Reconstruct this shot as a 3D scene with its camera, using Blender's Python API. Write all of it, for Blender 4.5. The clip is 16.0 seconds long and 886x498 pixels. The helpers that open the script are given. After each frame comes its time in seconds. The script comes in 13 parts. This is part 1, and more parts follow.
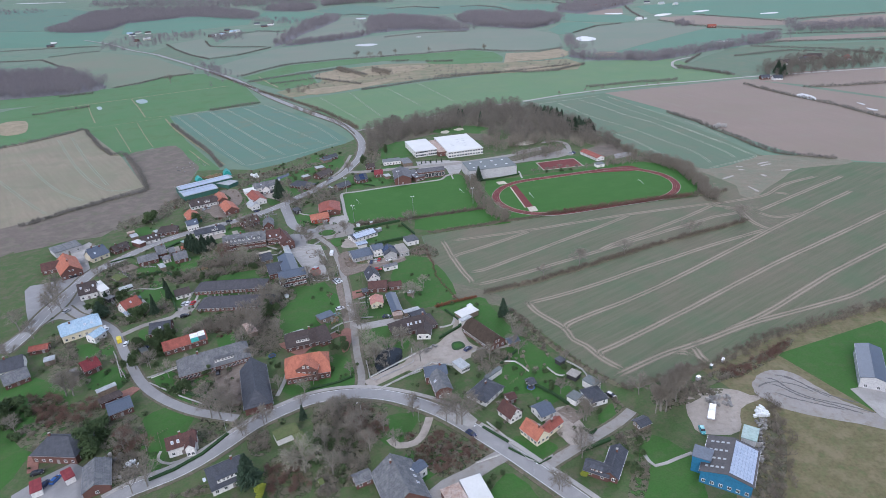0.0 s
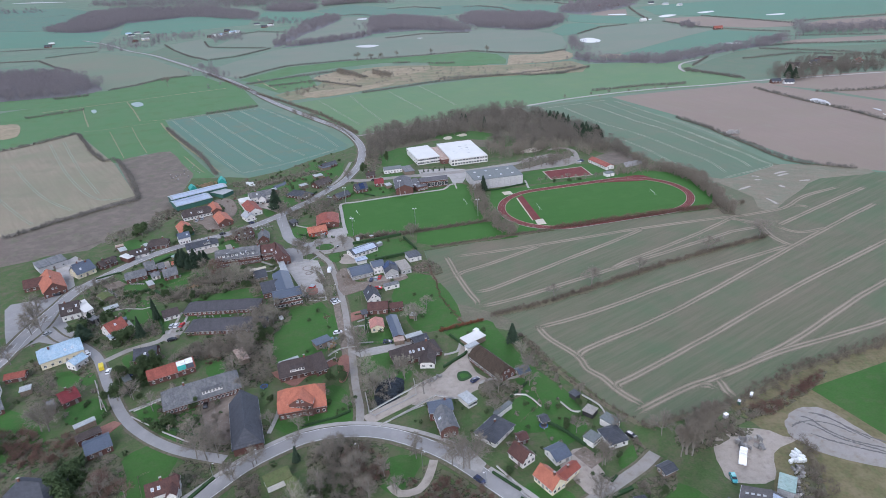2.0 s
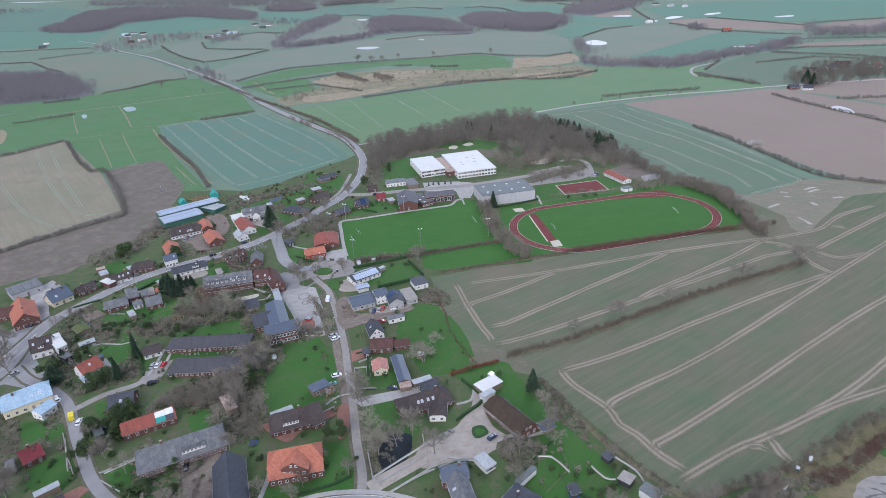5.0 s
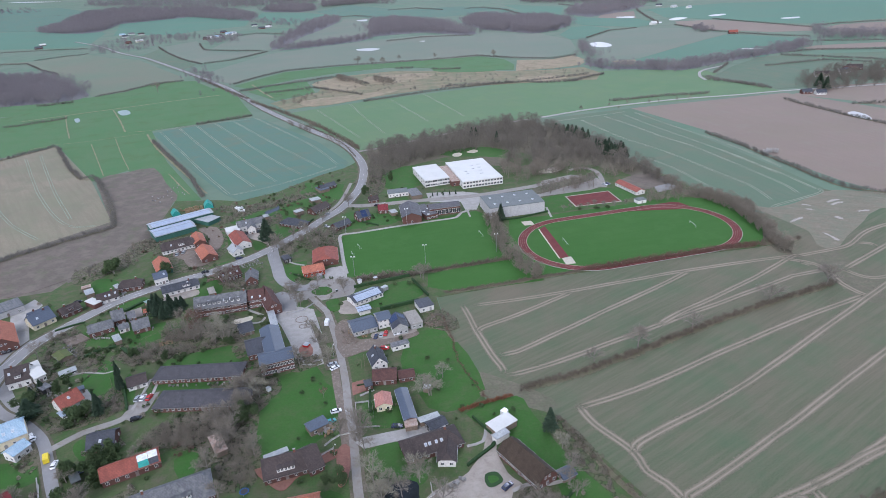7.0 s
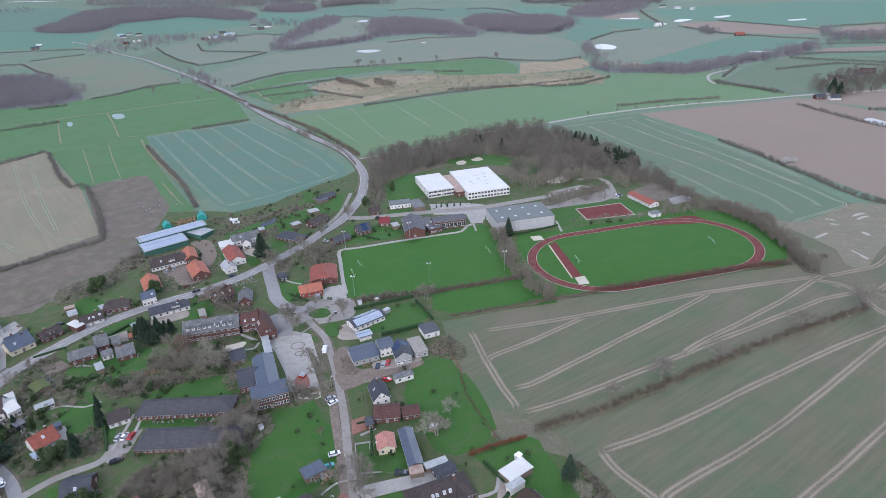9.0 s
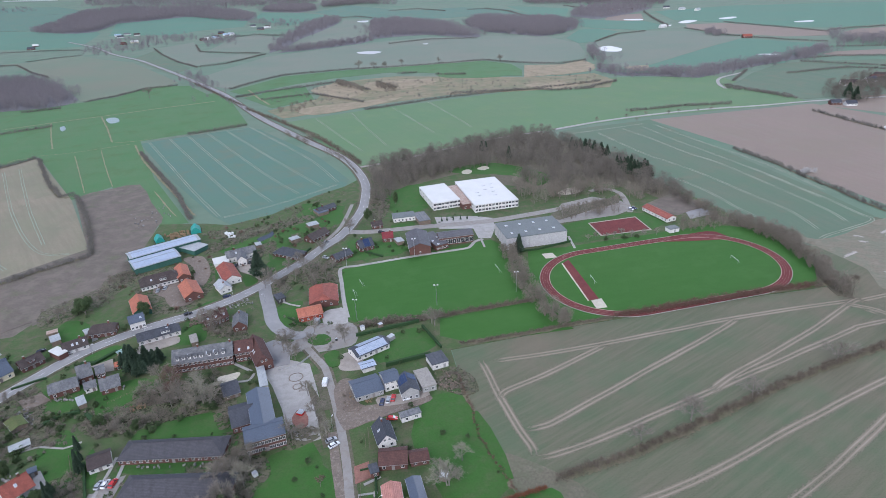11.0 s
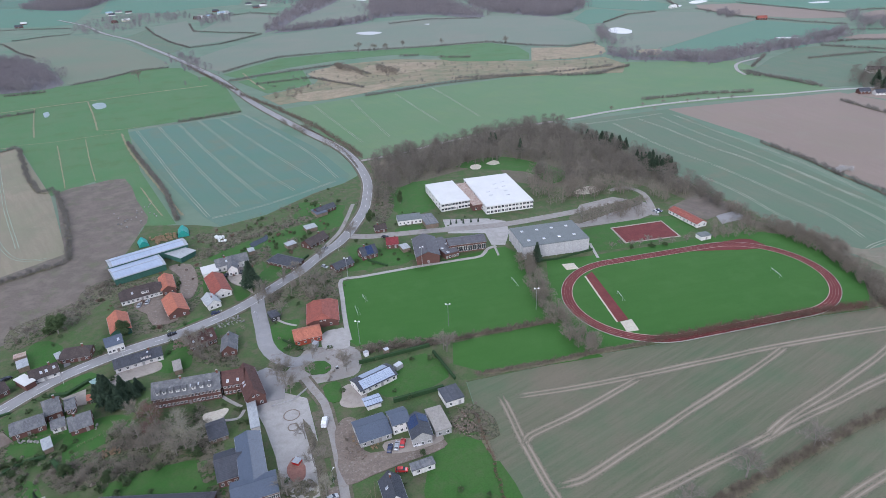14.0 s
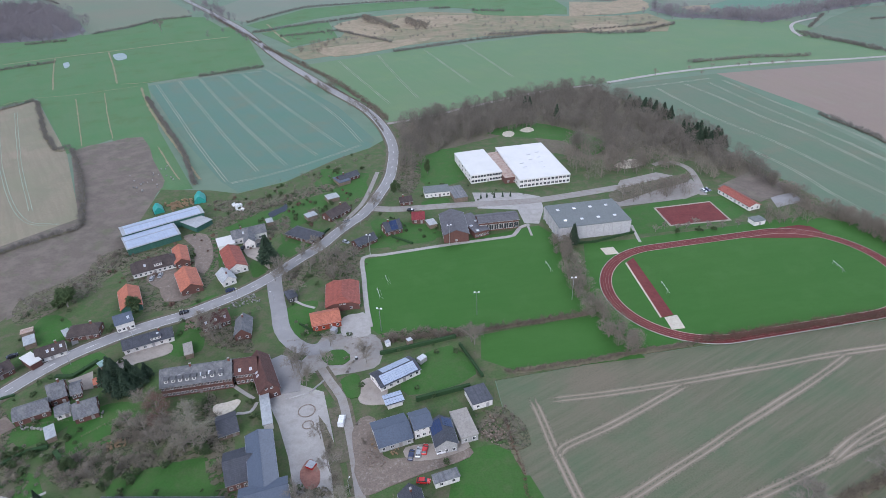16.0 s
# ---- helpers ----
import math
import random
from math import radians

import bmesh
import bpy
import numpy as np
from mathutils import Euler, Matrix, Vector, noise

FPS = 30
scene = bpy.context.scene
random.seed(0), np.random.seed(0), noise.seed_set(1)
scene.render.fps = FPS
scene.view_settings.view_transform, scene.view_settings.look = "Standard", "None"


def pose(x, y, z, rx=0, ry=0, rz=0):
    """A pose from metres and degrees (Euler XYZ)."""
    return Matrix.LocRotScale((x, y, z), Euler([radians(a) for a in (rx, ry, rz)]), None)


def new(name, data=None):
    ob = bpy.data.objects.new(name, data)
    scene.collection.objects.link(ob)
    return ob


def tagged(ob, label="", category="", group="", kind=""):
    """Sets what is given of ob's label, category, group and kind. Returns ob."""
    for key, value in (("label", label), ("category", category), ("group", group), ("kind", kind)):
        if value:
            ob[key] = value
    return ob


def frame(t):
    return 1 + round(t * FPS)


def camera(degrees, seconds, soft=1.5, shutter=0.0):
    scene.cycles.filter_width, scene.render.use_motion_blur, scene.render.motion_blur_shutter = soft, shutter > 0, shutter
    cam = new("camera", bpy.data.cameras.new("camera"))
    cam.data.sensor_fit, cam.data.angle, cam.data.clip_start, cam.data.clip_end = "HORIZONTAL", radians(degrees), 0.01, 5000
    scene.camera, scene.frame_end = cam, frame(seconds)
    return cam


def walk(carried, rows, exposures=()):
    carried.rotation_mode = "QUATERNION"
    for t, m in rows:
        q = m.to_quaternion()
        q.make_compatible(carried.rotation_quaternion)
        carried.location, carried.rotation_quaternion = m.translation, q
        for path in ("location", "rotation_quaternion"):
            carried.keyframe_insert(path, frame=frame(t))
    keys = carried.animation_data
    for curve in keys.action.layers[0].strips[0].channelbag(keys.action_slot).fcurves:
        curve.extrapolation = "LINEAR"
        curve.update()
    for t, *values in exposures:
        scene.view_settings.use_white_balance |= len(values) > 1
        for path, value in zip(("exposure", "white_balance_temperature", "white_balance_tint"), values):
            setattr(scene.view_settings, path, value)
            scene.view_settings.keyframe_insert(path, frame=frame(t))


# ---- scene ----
FOV = 71.92
cam = camera(FOV, 16.0, 0.4)
# seconds, x, y, z, yaw, pitch, roll
PATH = [
    (0, 0.00, 0.00, 157.49, -1.57, -25.12, -3.62),
    (0.5, -0.01, 5.38, 157.60, -1.58, -25.10, -3.57),
    (1, -0.04, 10.81, 157.75, -1.54, -25.12, -3.57),
    (1.5, -0.26, 16.26, 157.97, -1.49, -25.13, -3.55),
    (2, -0.67, 21.70, 158.18, -1.50, -25.13, -3.55),
    (2.5, -1.17, 27.15, 158.36, -1.51, -25.14, -3.49),
    (3, -1.73, 32.72, 158.43, -1.52, -25.13, -3.49),
    (3.5, -2.16, 38.39, 158.50, -1.47, -25.14, -3.51),
    (4, -2.73, 44.09, 158.52, -1.50, -25.14, -3.49),
    (6.5, -5.87, 72.32, 159.02, -1.59, -25.12, -3.33),
    (7, -6.40, 78.29, 159.05, -1.60, -25.12, -3.34),
    (7.5, -6.90, 84.25, 159.08, -1.61, -25.12, -3.33),
    (8, -7.31, 89.93, 159.21, -1.63, -25.13, -3.29),
    (8.5, -7.73, 95.49, 159.49, -1.63, -25.13, -3.21),
    (9, -8.34, 101.17, 159.74, -1.63, -25.12, -3.20),
    (11.5, -12.09, 130.46, 161.28, -1.67, -25.17, -3.07),
    (12, -12.81, 136.39, 161.46, -1.67, -25.18, -3.05),
    (12.5, -13.49, 142.52, 161.53, -1.69, -25.16, -2.98),
    (13, -14.29, 148.71, 161.52, -1.70, -25.26, -2.90),
    (13.5, -15.20, 155.01, 161.50, -1.73, -25.74, -2.91),
    (14, -16.10, 161.47, 161.57, -1.74, -26.99, -2.85),
    (14.5, -16.99, 168.02, 161.63, -1.74, -28.32, -2.88),
    (15, -17.65, 174.39, 161.68, -1.58, -29.76, -2.86),
    (15.5, -17.85, 180.68, 161.72, -0.20, -31.13, -2.59),
    (16, -17.82, 187.00, 161.69, 0.99, -31.06, -2.44),
]
walk(cam, [(t, pose(x, y, z, 90 + pitch, 0, yaw) @ pose(0, 0, 0, 0, 0, roll)) for t, x, y, z, yaw, pitch, roll in PATH], [(0, 0.85, 5500, 15), (16, 0.85, 5500, 15)])

# ---- light: an overcast winter sky with a broad, weak sun ----
world = bpy.data.worlds.new("overcast_sky")
scene.world = world
world.use_nodes = True
wn = world.node_tree
sky = wn.nodes.new("ShaderNodeTexSky")
sky.sky_type, sky.sun_disc, sky.dust_density, sky.air_density = "NISHITA", False, 4.0, 1.0
sky.sun_elevation, sky.sun_rotation = radians(38), radians(200)
soft_sky = wn.nodes.new("ShaderNodeHueSaturation")
soft_sky.inputs["Saturation"].default_value = 0.6
wn.links.new(sky.outputs[0], soft_sky.inputs["Color"])
wn.links.new(soft_sky.outputs[0], wn.nodes["Background"].inputs[0])
wn.nodes["Background"].inputs[1].default_value = 0.13
sun = new("sun", bpy.data.lights.new("sun", "SUN"))
sun.data.energy, sun.data.angle, sun.data.color = 0.9, radians(25), (1.0, 0.97, 0.93)
sun.matrix_world = pose(0, 0, 300, 52, 0, 160)

# ---- materials ----
MATS = {}


def material(name, base, other=None, rough=0.85, metal=0.0, coarse=0.05, fine=1.5, bump=0.0, amount=0.6, per_object=0.0, stripe=None, spec=0.3, third=None, island=0.0, grain=0.6, ragged=0.0, alpha=1.0, streak=None, patch=None, soft=None, rim=None):
    """A surface that varies between two colours at a coarse and a fine scale (waves per metre)."""
    if name in MATS:
        return MATS[name]
    m = bpy.data.materials.new(name)
    m.use_nodes = True
    nt, b = m.node_tree, m.node_tree.nodes["Principled BSDF"]
    b.inputs["Roughness"].default_value, b.inputs["Metallic"].default_value = rough, metal
    b.inputs["Specular IOR Level"].default_value = spec
    other = other or tuple(c * 0.7 for c in base)
    co = nt.nodes.new("ShaderNodeTexCoord").outputs["Object"]

    def noise_at(scale, detail=4.0):
        n = nt.nodes.new("ShaderNodeTexNoise")
        n.inputs["Scale"].default_value, n.inputs["Detail"].default_value = scale, detail
        n.inputs["Roughness"].default_value = 0.62
        nt.links.new(co, n.inputs["Vector"])
        return n.outputs["Fac"]

    def spread(fac, lo, hi):
        r = nt.nodes.new("ShaderNodeMapRange")
        r.inputs["From Min"].default_value, r.inputs["From Max"].default_value = lo, hi
        nt.links.new(fac, r.inputs["Value"])
        return r.outputs[0]

    def mix(fac, a, c):
        x = nt.nodes.new("ShaderNodeMix")
        x.data_type = "RGBA"
        if isinstance(fac, float):
            x.inputs["Factor"].default_value = fac
        else:
            nt.links.new(fac, x.inputs["Factor"])
        for v, s in ((a, x.inputs["A"]), (c, x.inputs["B"])):
            if isinstance(v, tuple):
                s.default_value = (*v, 1)
            else:
                nt.links.new(v, s)
        return x.outputs["Result"]

    def times(fac, k):
        mu = nt.nodes.new("ShaderNodeMath")
        mu.operation = "MULTIPLY"
        nt.links.new(fac, mu.inputs[0])
        if isinstance(k, float):
            mu.inputs[1].default_value = k
        else:
            nt.links.new(k, mu.inputs[1])
        return mu.outputs[0]

    c = mix(times(spread(noise_at(coarse), 0.35, 0.65), amount), base, other)
    if third:
        c = mix(times(spread(noise_at(coarse * 3.1), 0.52, 0.68), 0.8), c, third)
    small = noise_at(fine, 6.0)
    dark = tuple(v * 0.55 for v in base)
    c = mix(times(spread(small, 0.42, 0.68), float(grain)), c, dark)
    if stripe:
        # rows along one direction: waves per metre, turn in degrees, strength, colour
        mp = nt.nodes.new("ShaderNodeMapping")
        mp.inputs["Rotation"].default_value[2] = radians(stripe[1])
        nt.links.new(co, mp.inputs["Vector"])
        w = nt.nodes.new("ShaderNodeTexWave")
        w.inputs["Scale"].default_value, w.inputs["Distortion"].default_value = stripe[0], 1.2
        w.inputs["Detail"].default_value, w.inputs["Detail Scale"].default_value = 3.0, 0.4
        nt.links.new(mp.outputs[0], w.inputs["Vector"])
        c = mix(times(spread(w.outputs["Fac"], 0.55, 1.0), times(spread(noise_at(0.02), 0.3, 0.7), stripe[2])), c, stripe[3])
    if streak:
        # drawn-out smears along the drilling: turn in degrees, length and width in metres, strength, colour
        turn, ln, wd, k, tint = streak
        mp = nt.nodes.new("ShaderNodeMapping")
        mp.inputs["Rotation"].default_value[2] = radians(-turn)
        nt.links.new(co, mp.inputs["Vector"])
        sc = nt.nodes.new("ShaderNodeVectorMath")
        sc.operation = "MULTIPLY"
        sc.inputs[1].default_value = (1 / ln, 1 / wd, 1 / wd)
        nt.links.new(mp.outputs[0], sc.inputs[0])
        n = nt.nodes.new("ShaderNodeTexNoise")
        n.inputs["Scale"].default_value, n.inputs["Detail"].default_value, n.inputs["Roughness"].default_value = 1.0, 5.0, 0.7
        nt.links.new(sc.outputs[0], n.inputs["Vector"])
        c = mix(times(spread(n.outputs["Fac"], 0.42, 0.68), float(k)), c, tint)
    if patch:
        # broad blotches of another growth: size in metres, strength, colour
        n = noise_at(1.0 / patch[0], 5.0)
        c = mix(times(spread(n, 0.46, 0.64), float(patch[1])), c, patch[2])
    if rim:
        at = nt.nodes.new("ShaderNodeAttribute")
        at.attribute_name = "edge"
        c = mix(spread(at.outputs["Fac"], 0.45, 0.95), rim, c)
    if per_object or island:
        if island:
            rnd = nt.nodes.new("ShaderNodeNewGeometry").outputs["Random Per Island"]
        else:
            rnd = nt.nodes.new("ShaderNodeObjectInfo").outputs["Random"]
        c = mix(times(rnd, float(per_object or island)), c, other)
    nt.links.new(c, b.inputs["Base Color"])
    b.inputs["Alpha"].default_value = alpha
    if ragged:
        # worn through in places: what lies below shows
        edge = 0.5 + (0.5 - ragged) * 0.35
        nt.links.new(spread(noise_at(max(coarse * 2.0, 0.25), 6.0), edge - 0.04, edge + 0.04), b.inputs["Alpha"])
    if soft:
        # broken into crumbs towards the rims: where the cover begins and ends, size of the crumbs per metre
        at = nt.nodes.new("ShaderNodeAttribute")
        at.attribute_name = "edge"
        add = nt.nodes.new("ShaderNodeMath")
        add.operation = "ADD"
        nt.links.new(at.outputs["Fac"], add.inputs[0])
        nt.links.new(times(spread(noise_at(soft[2], 3.0), 0.3, 0.7), float(soft[1] - soft[0])), add.inputs[1])
        nt.links.new(spread(add.outputs[0], soft[1] - 0.03, soft[1] + 0.03), b.inputs["Alpha"])
    if bump:
        bp = nt.nodes.new("ShaderNodeBump")
        bp.inputs["Strength"].default_value, bp.inputs["Distance"].default_value = bump, 0.1
        nt.links.new(small, bp.inputs["Height"])
        nt.links.new(bp.outputs[0], b.inputs["Normal"])
    MATS[name] = m
    return m


def roof_material(name, base, other, rough=0.7, moss=None, metal=0.0):
    """Courses of roof tiles, with a darker joint and per-tile variation; moss or lichen in patches."""
    if name in MATS:
        return MATS[name]
    m = bpy.data.materials.new(name)
    m.use_nodes = True
    nt, b = m.node_tree, m.node_tree.nodes["Principled BSDF"]
    b.inputs["Roughness"].default_value, b.inputs["Metallic"].default_value = rough, metal
    b.inputs["Specular IOR Level"].default_value = 0.3
    tc = nt.nodes.new("ShaderNodeTexCoord")
    sep, com = nt.nodes.new("ShaderNodeSeparateXYZ"), nt.nodes.new("ShaderNodeCombineXYZ")
    nt.links.new(tc.outputs["Object"], sep.inputs[0])
    nt.links.new(sep.outputs["X"], com.inputs["X"])
    nt.links.new(sep.outputs["Z"], com.inputs["Y"])
    br = nt.nodes.new("ShaderNodeTexBrick")
    br.inputs["Scale"].default_value = 1.0
    br.inputs["Brick Width"].default_value, br.inputs["Row Height"].default_value = 0.33, 0.26
    br.inputs["Mortar Size"].default_value, br.inputs["Bias"].default_value = 0.02, 0.0
    br.inputs["Color1"].default_value, br.inputs["Color2"].default_value = (*base, 1), (*other, 1)
    br.inputs["Mortar"].default_value = (*(c * 0.5 for c in base), 1)
    nt.links.new(com.outputs[0], br.inputs["Vector"])
    n = nt.nodes.new("ShaderNodeTexNoise")
    n.inputs["Scale"].default_value, n.inputs["Detail"].default_value = 0.6, 6.0
    nt.links.new(tc.outputs["Object"], n.inputs["Vector"])
    r = nt.nodes.new("ShaderNodeMapRange")
    r.inputs["From Min"].default_value, r.inputs["From Max"].default_value, r.inputs["To Max"].default_value = 0.45, 0.75, 0.7
    nt.links.new(n.outputs["Fac"], r.inputs["Value"])
    x = nt.nodes.new("ShaderNodeMix")
    x.data_type = "RGBA"
    nt.links.new(r.outputs[0], x.inputs["Factor"])
    nt.links.new(br.outputs["Color"], x.inputs["A"])
    x.inputs["B"].default_value = (*(moss or tuple(c * 0.6 for c in other)), 1)
    nt.links.new(x.outputs["Result"], b.inputs["Base Color"])
    bp = nt.nodes.new("ShaderNodeBump")
    bp.inputs["Strength"].default_value, bp.inputs["Distance"].default_value = 0.5, 0.05
    nt.links.new(br.outputs["Fac"], bp.inputs["Height"])
    bp.invert = True
    nt.links.new(bp.outputs[0], b.inputs["Normal"])
    MATS[name] = m
    return m


ROOF = {
    "red": roof_material("red_tile", (0.31, 0.094, 0.065), (0.23, 0.07, 0.05)),
    "orange": roof_material("orange_tile", (0.44, 0.162, 0.098), (0.35, 0.126, 0.08)),
    "wine": roof_material("wine_sheet", (0.22, 0.04, 0.045), (0.17, 0.03, 0.035)),
    "brown": roof_material("brown_tile", (0.078, 0.06, 0.055), (0.055, 0.044, 0.041)),
    "rust": roof_material("worn_red_tile", (0.115, 0.055, 0.045), (0.08, 0.042, 0.036)),
    "slate": roof_material("slate_tile", (0.072, 0.077, 0.092), (0.05, 0.055, 0.066), 0.6),
    "grey": roof_material("weathered_grey_sheet", (0.145, 0.15, 0.16), (0.1, 0.103, 0.108), 0.75, (0.215, 0.215, 0.205)),
    "blue": material("blue_grey_sheet", (0.082, 0.101, 0.136), (0.066, 0.083, 0.112), 0.5, coarse=0.25, fine=2.0, spec=0.4),
    "charcoal": roof_material("charcoal_tile", (0.08, 0.079, 0.088), (0.062, 0.061, 0.068), 0.7),
    "pale": roof_material("pale_blue_sheet", (0.33, 0.45, 0.55), (0.28, 0.40, 0.5), 0.5, (0.42, 0.5, 0.56)),
    "thatch": roof_material("old_thatch", (0.075, 0.055, 0.04), (0.055, 0.042, 0.03), 0.95),
    "pink": roof_material("pink_tile", (0.5, 0.24, 0.19), (0.42, 0.2, 0.16)),
    "white": material("white_roof_sheet", (0.55, 0.55, 0.525), (0.48, 0.48, 0.455), 0.6, coarse=0.08, amount=0.6, grain=0.15),
    "tin": material("light_tin_sheet", (0.36, 0.38, 0.385), (0.27, 0.285, 0.285), 0.5, coarse=0.3),
    "moss": material("mossy_flat_roof", (0.09, 0.12, 0.04), (0.13, 0.12, 0.06), 0.95, coarse=0.4),
    "rusty": material("rusty_sheet", (0.3, 0.2, 0.15), (0.5, 0.46, 0.42), 0.8, coarse=0.5),
    "flat": material("grey_flat_roof", (0.135, 0.15, 0.148), (0.11, 0.125, 0.125), 0.7, coarse=0.1),
    "hallroof": material("brown_grey_roof_sheet", (0.085, 0.08, 0.08), (0.068, 0.064, 0.064), 0.7, coarse=0.2, fine=2.0, patch=(3, 0.4, (0.11, 0.104, 0.1))),
    "schoolgrey": roof_material("mid_grey_tile", (0.115, 0.114, 0.125), (0.096, 0.095, 0.104), 0.7),
    "gravel": material("gravel_flat_roof", (0.3, 0.28, 0.25), (0.25, 0.23, 0.2), 0.9, coarse=0.2),
    "greensheet": material("green_glass_sheet", (0.2, 0.3, 0.27), (0.3, 0.38, 0.36), 0.3, coarse=0.5),
}
WALL = {
    "brick": material("red_brick", (0.125, 0.062, 0.05), (0.09, 0.05, 0.042), 0.9, coarse=0.4, fine=6),
    "darkbrick": material("dark_brick", (0.1, 0.05, 0.04), (0.07, 0.04, 0.034), 0.9, coarse=0.4, fine=6),
    "white": material("white_render", (0.66, 0.65, 0.62), (0.56, 0.55, 0.52), 0.85, coarse=0.3),
    "cream": material("cream_render", (0.68, 0.62, 0.45), (0.58, 0.52, 0.37), 0.85, coarse=0.3),
    "grey": material("grey_render", (0.36, 0.36, 0.35), (0.28, 0.28, 0.27), 0.85, coarse=0.3),
    "bluewall": material("blue_cladding", (0.03, 0.14, 0.25), (0.025, 0.11, 0.2), 0.5, coarse=0.2),
    "timber": material("weathered_timber", (0.2, 0.16, 0.12), (0.13, 0.1, 0.08), 0.9, coarse=0.7),
    "redwood": material("red_stained_timber", (0.3, 0.06, 0.03), (0.24, 0.05, 0.03), 0.8, coarse=0.5),
    "darkwood": material("dark_timber", (0.05, 0.05, 0.05), (0.035, 0.035, 0.035), 0.9, coarse=0.5),
    "concrete": material("pale_concrete_panel", (0.42, 0.42, 0.42), (0.34, 0.34, 0.345), 0.85, coarse=0.25),
    "greenwall": material("green_cladding", (0.05, 0.13, 0.1), (0.04, 0.1, 0.08), 0.7, coarse=0.3),
}
FRAME = material("white_window_frame", (0.75, 0.75, 0.73), (0.68, 0.68, 0.66), 0.5)
DARKFRAME = material("dark_window_frame", (0.07, 0.05, 0.04), (0.05, 0.04, 0.03), 0.6)
PANE = material("window_glass", (0.03, 0.035, 0.04), (0.05, 0.055, 0.06), 0.08, spec=0.6, per_object=0.5)
SKYPANE = material("rooflight_glass", (0.45, 0.5, 0.55), (0.3, 0.35, 0.4), 0.15, spec=0.6)
DOOR = material("door_paint", (0.12, 0.08, 0.06), (0.3, 0.3, 0.3), 0.5, per_object=0.9)
SOLAR = material("solar_cell", (0.02, 0.035, 0.09), (0.03, 0.05, 0.12), 0.12, spec=0.6, per_object=0.5)
PALESOLAR = material("silver_solar_cell", (0.3, 0.36, 0.46), (0.4, 0.45, 0.53), 0.3, spec=0.6, per_object=0.5)
CHIMNEY = material("chimney_brick", (0.16, 0.07, 0.05), (0.1, 0.05, 0.04), 0.9, coarse=0.8)
METAL = material("galvanised_steel", (0.5, 0.51, 0.52), (0.42, 0.43, 0.44), 0.4, 0.8)
WHITE = material("white_paint", (0.8, 0.8, 0.8), (0.74, 0.74, 0.73), 0.5)

LAWN = material("lawn_grass", (0.036, 0.109, 0.017), (0.05, 0.106, 0.024), 0.95, coarse=0.05, fine=1.8, bump=0.3, third=(0.066, 0.102, 0.033), grain=0.4, patch=(4.5, 0.25, (0.066, 0.092, 0.034)))
PITCH = material("sports_turf", (0.034, 0.108, 0.015), (0.042, 0.112, 0.018), 0.95, coarse=0.02, fine=2.5, third=(0.046, 0.12, 0.022), grain=0.3, streak=(11, 30, 5, 0.3, (0.05, 0.124, 0.024)))
ROUGH = material("rough_grass", (0.125, 0.115, 0.055), (0.165, 0.135, 0.075), 0.95, coarse=0.08, fine=0.8, bump=0.4, third=(0.085, 0.115, 0.042), patch=(7, 0.6, (0.19, 0.155, 0.095)), streak=(40, 12, 2, 0.4, (0.1, 0.115, 0.05)))
YARD = material("village_ground", (0.054, 0.103, 0.028), (0.076, 0.096, 0.04), 0.95, coarse=0.06, fine=1.5, bump=0.4, amount=0.9, third=(0.112, 0.096, 0.07), grain=0.5, patch=(5.5, 0.45, (0.118, 0.098, 0.068)))
EARTH = material("bare_earth", (0.19, 0.155, 0.125), (0.13, 0.105, 0.085), 0.95, coarse=0.25, fine=1.8, bump=0.4, third=(0.27, 0.24, 0.205))
GRAVEL = material("gravel_yard", (0.32, 0.285, 0.245), (0.25, 0.217, 0.183), 0.95, coarse=0.12, fine=2.5, third=(0.22, 0.19, 0.16), grain=0.35, patch=(3, 0.4, (0.36, 0.325, 0.285)))
ASPHALT = material("old_asphalt", (0.25, 0.246, 0.243), (0.21, 0.206, 0.203), 0.85, coarse=0.08, fine=3.0, third=(0.28, 0.274, 0.266), grain=0.25, patch=(5, 0.3, (0.2, 0.193, 0.187)))
LANE = material("worn_lane_asphalt", (0.27, 0.256, 0.238), (0.21, 0.197, 0.178), 0.9, coarse=0.12, fine=2.5, third=(0.195, 0.166, 0.132), grain=0.3, patch=(3.5, 0.4, (0.22, 0.195, 0.163)))
CONCRETE = material("pale_paving", (0.35, 0.338, 0.318), (0.28, 0.27, 0.252), 0.9, coarse=0.1, fine=2.5, third=(0.26, 0.245, 0.222), grain=0.3, patch=(4, 0.45, (0.235, 0.222, 0.2)))
REDPAVE = material("red_paving", (0.26, 0.13, 0.1), (0.2, 0.11, 0.085), 0.9, coarse=0.3, fine=1.5)
TARTAN = material("red_running_track", (0.135, 0.03, 0.028), (0.108, 0.026, 0.025), 0.9, coarse=0.1, fine=1.0, patch=(6, 0.4, (0.165, 0.045, 0.04)))
SAND = material("pale_sand", (0.5, 0.46, 0.38), (0.42, 0.38, 0.3), 0.95, coarse=0.3, fine=1.5)
VERGE = material("road_verge", (0.1, 0.098, 0.06), (0.15, 0.125, 0.095), 0.95, coarse=0.25, fine=1.2, bump=0.3, amount=0.9, third=(0.055, 0.085, 0.03))
LITTER = material("leaf_litter", (0.088, 0.096, 0.05), (0.125, 0.108, 0.08), 0.95, coarse=0.2, fine=1.8, bump=0.4, amount=0.9, third=(0.075, 0.09, 0.036), grain=0.45, ragged=0.62)
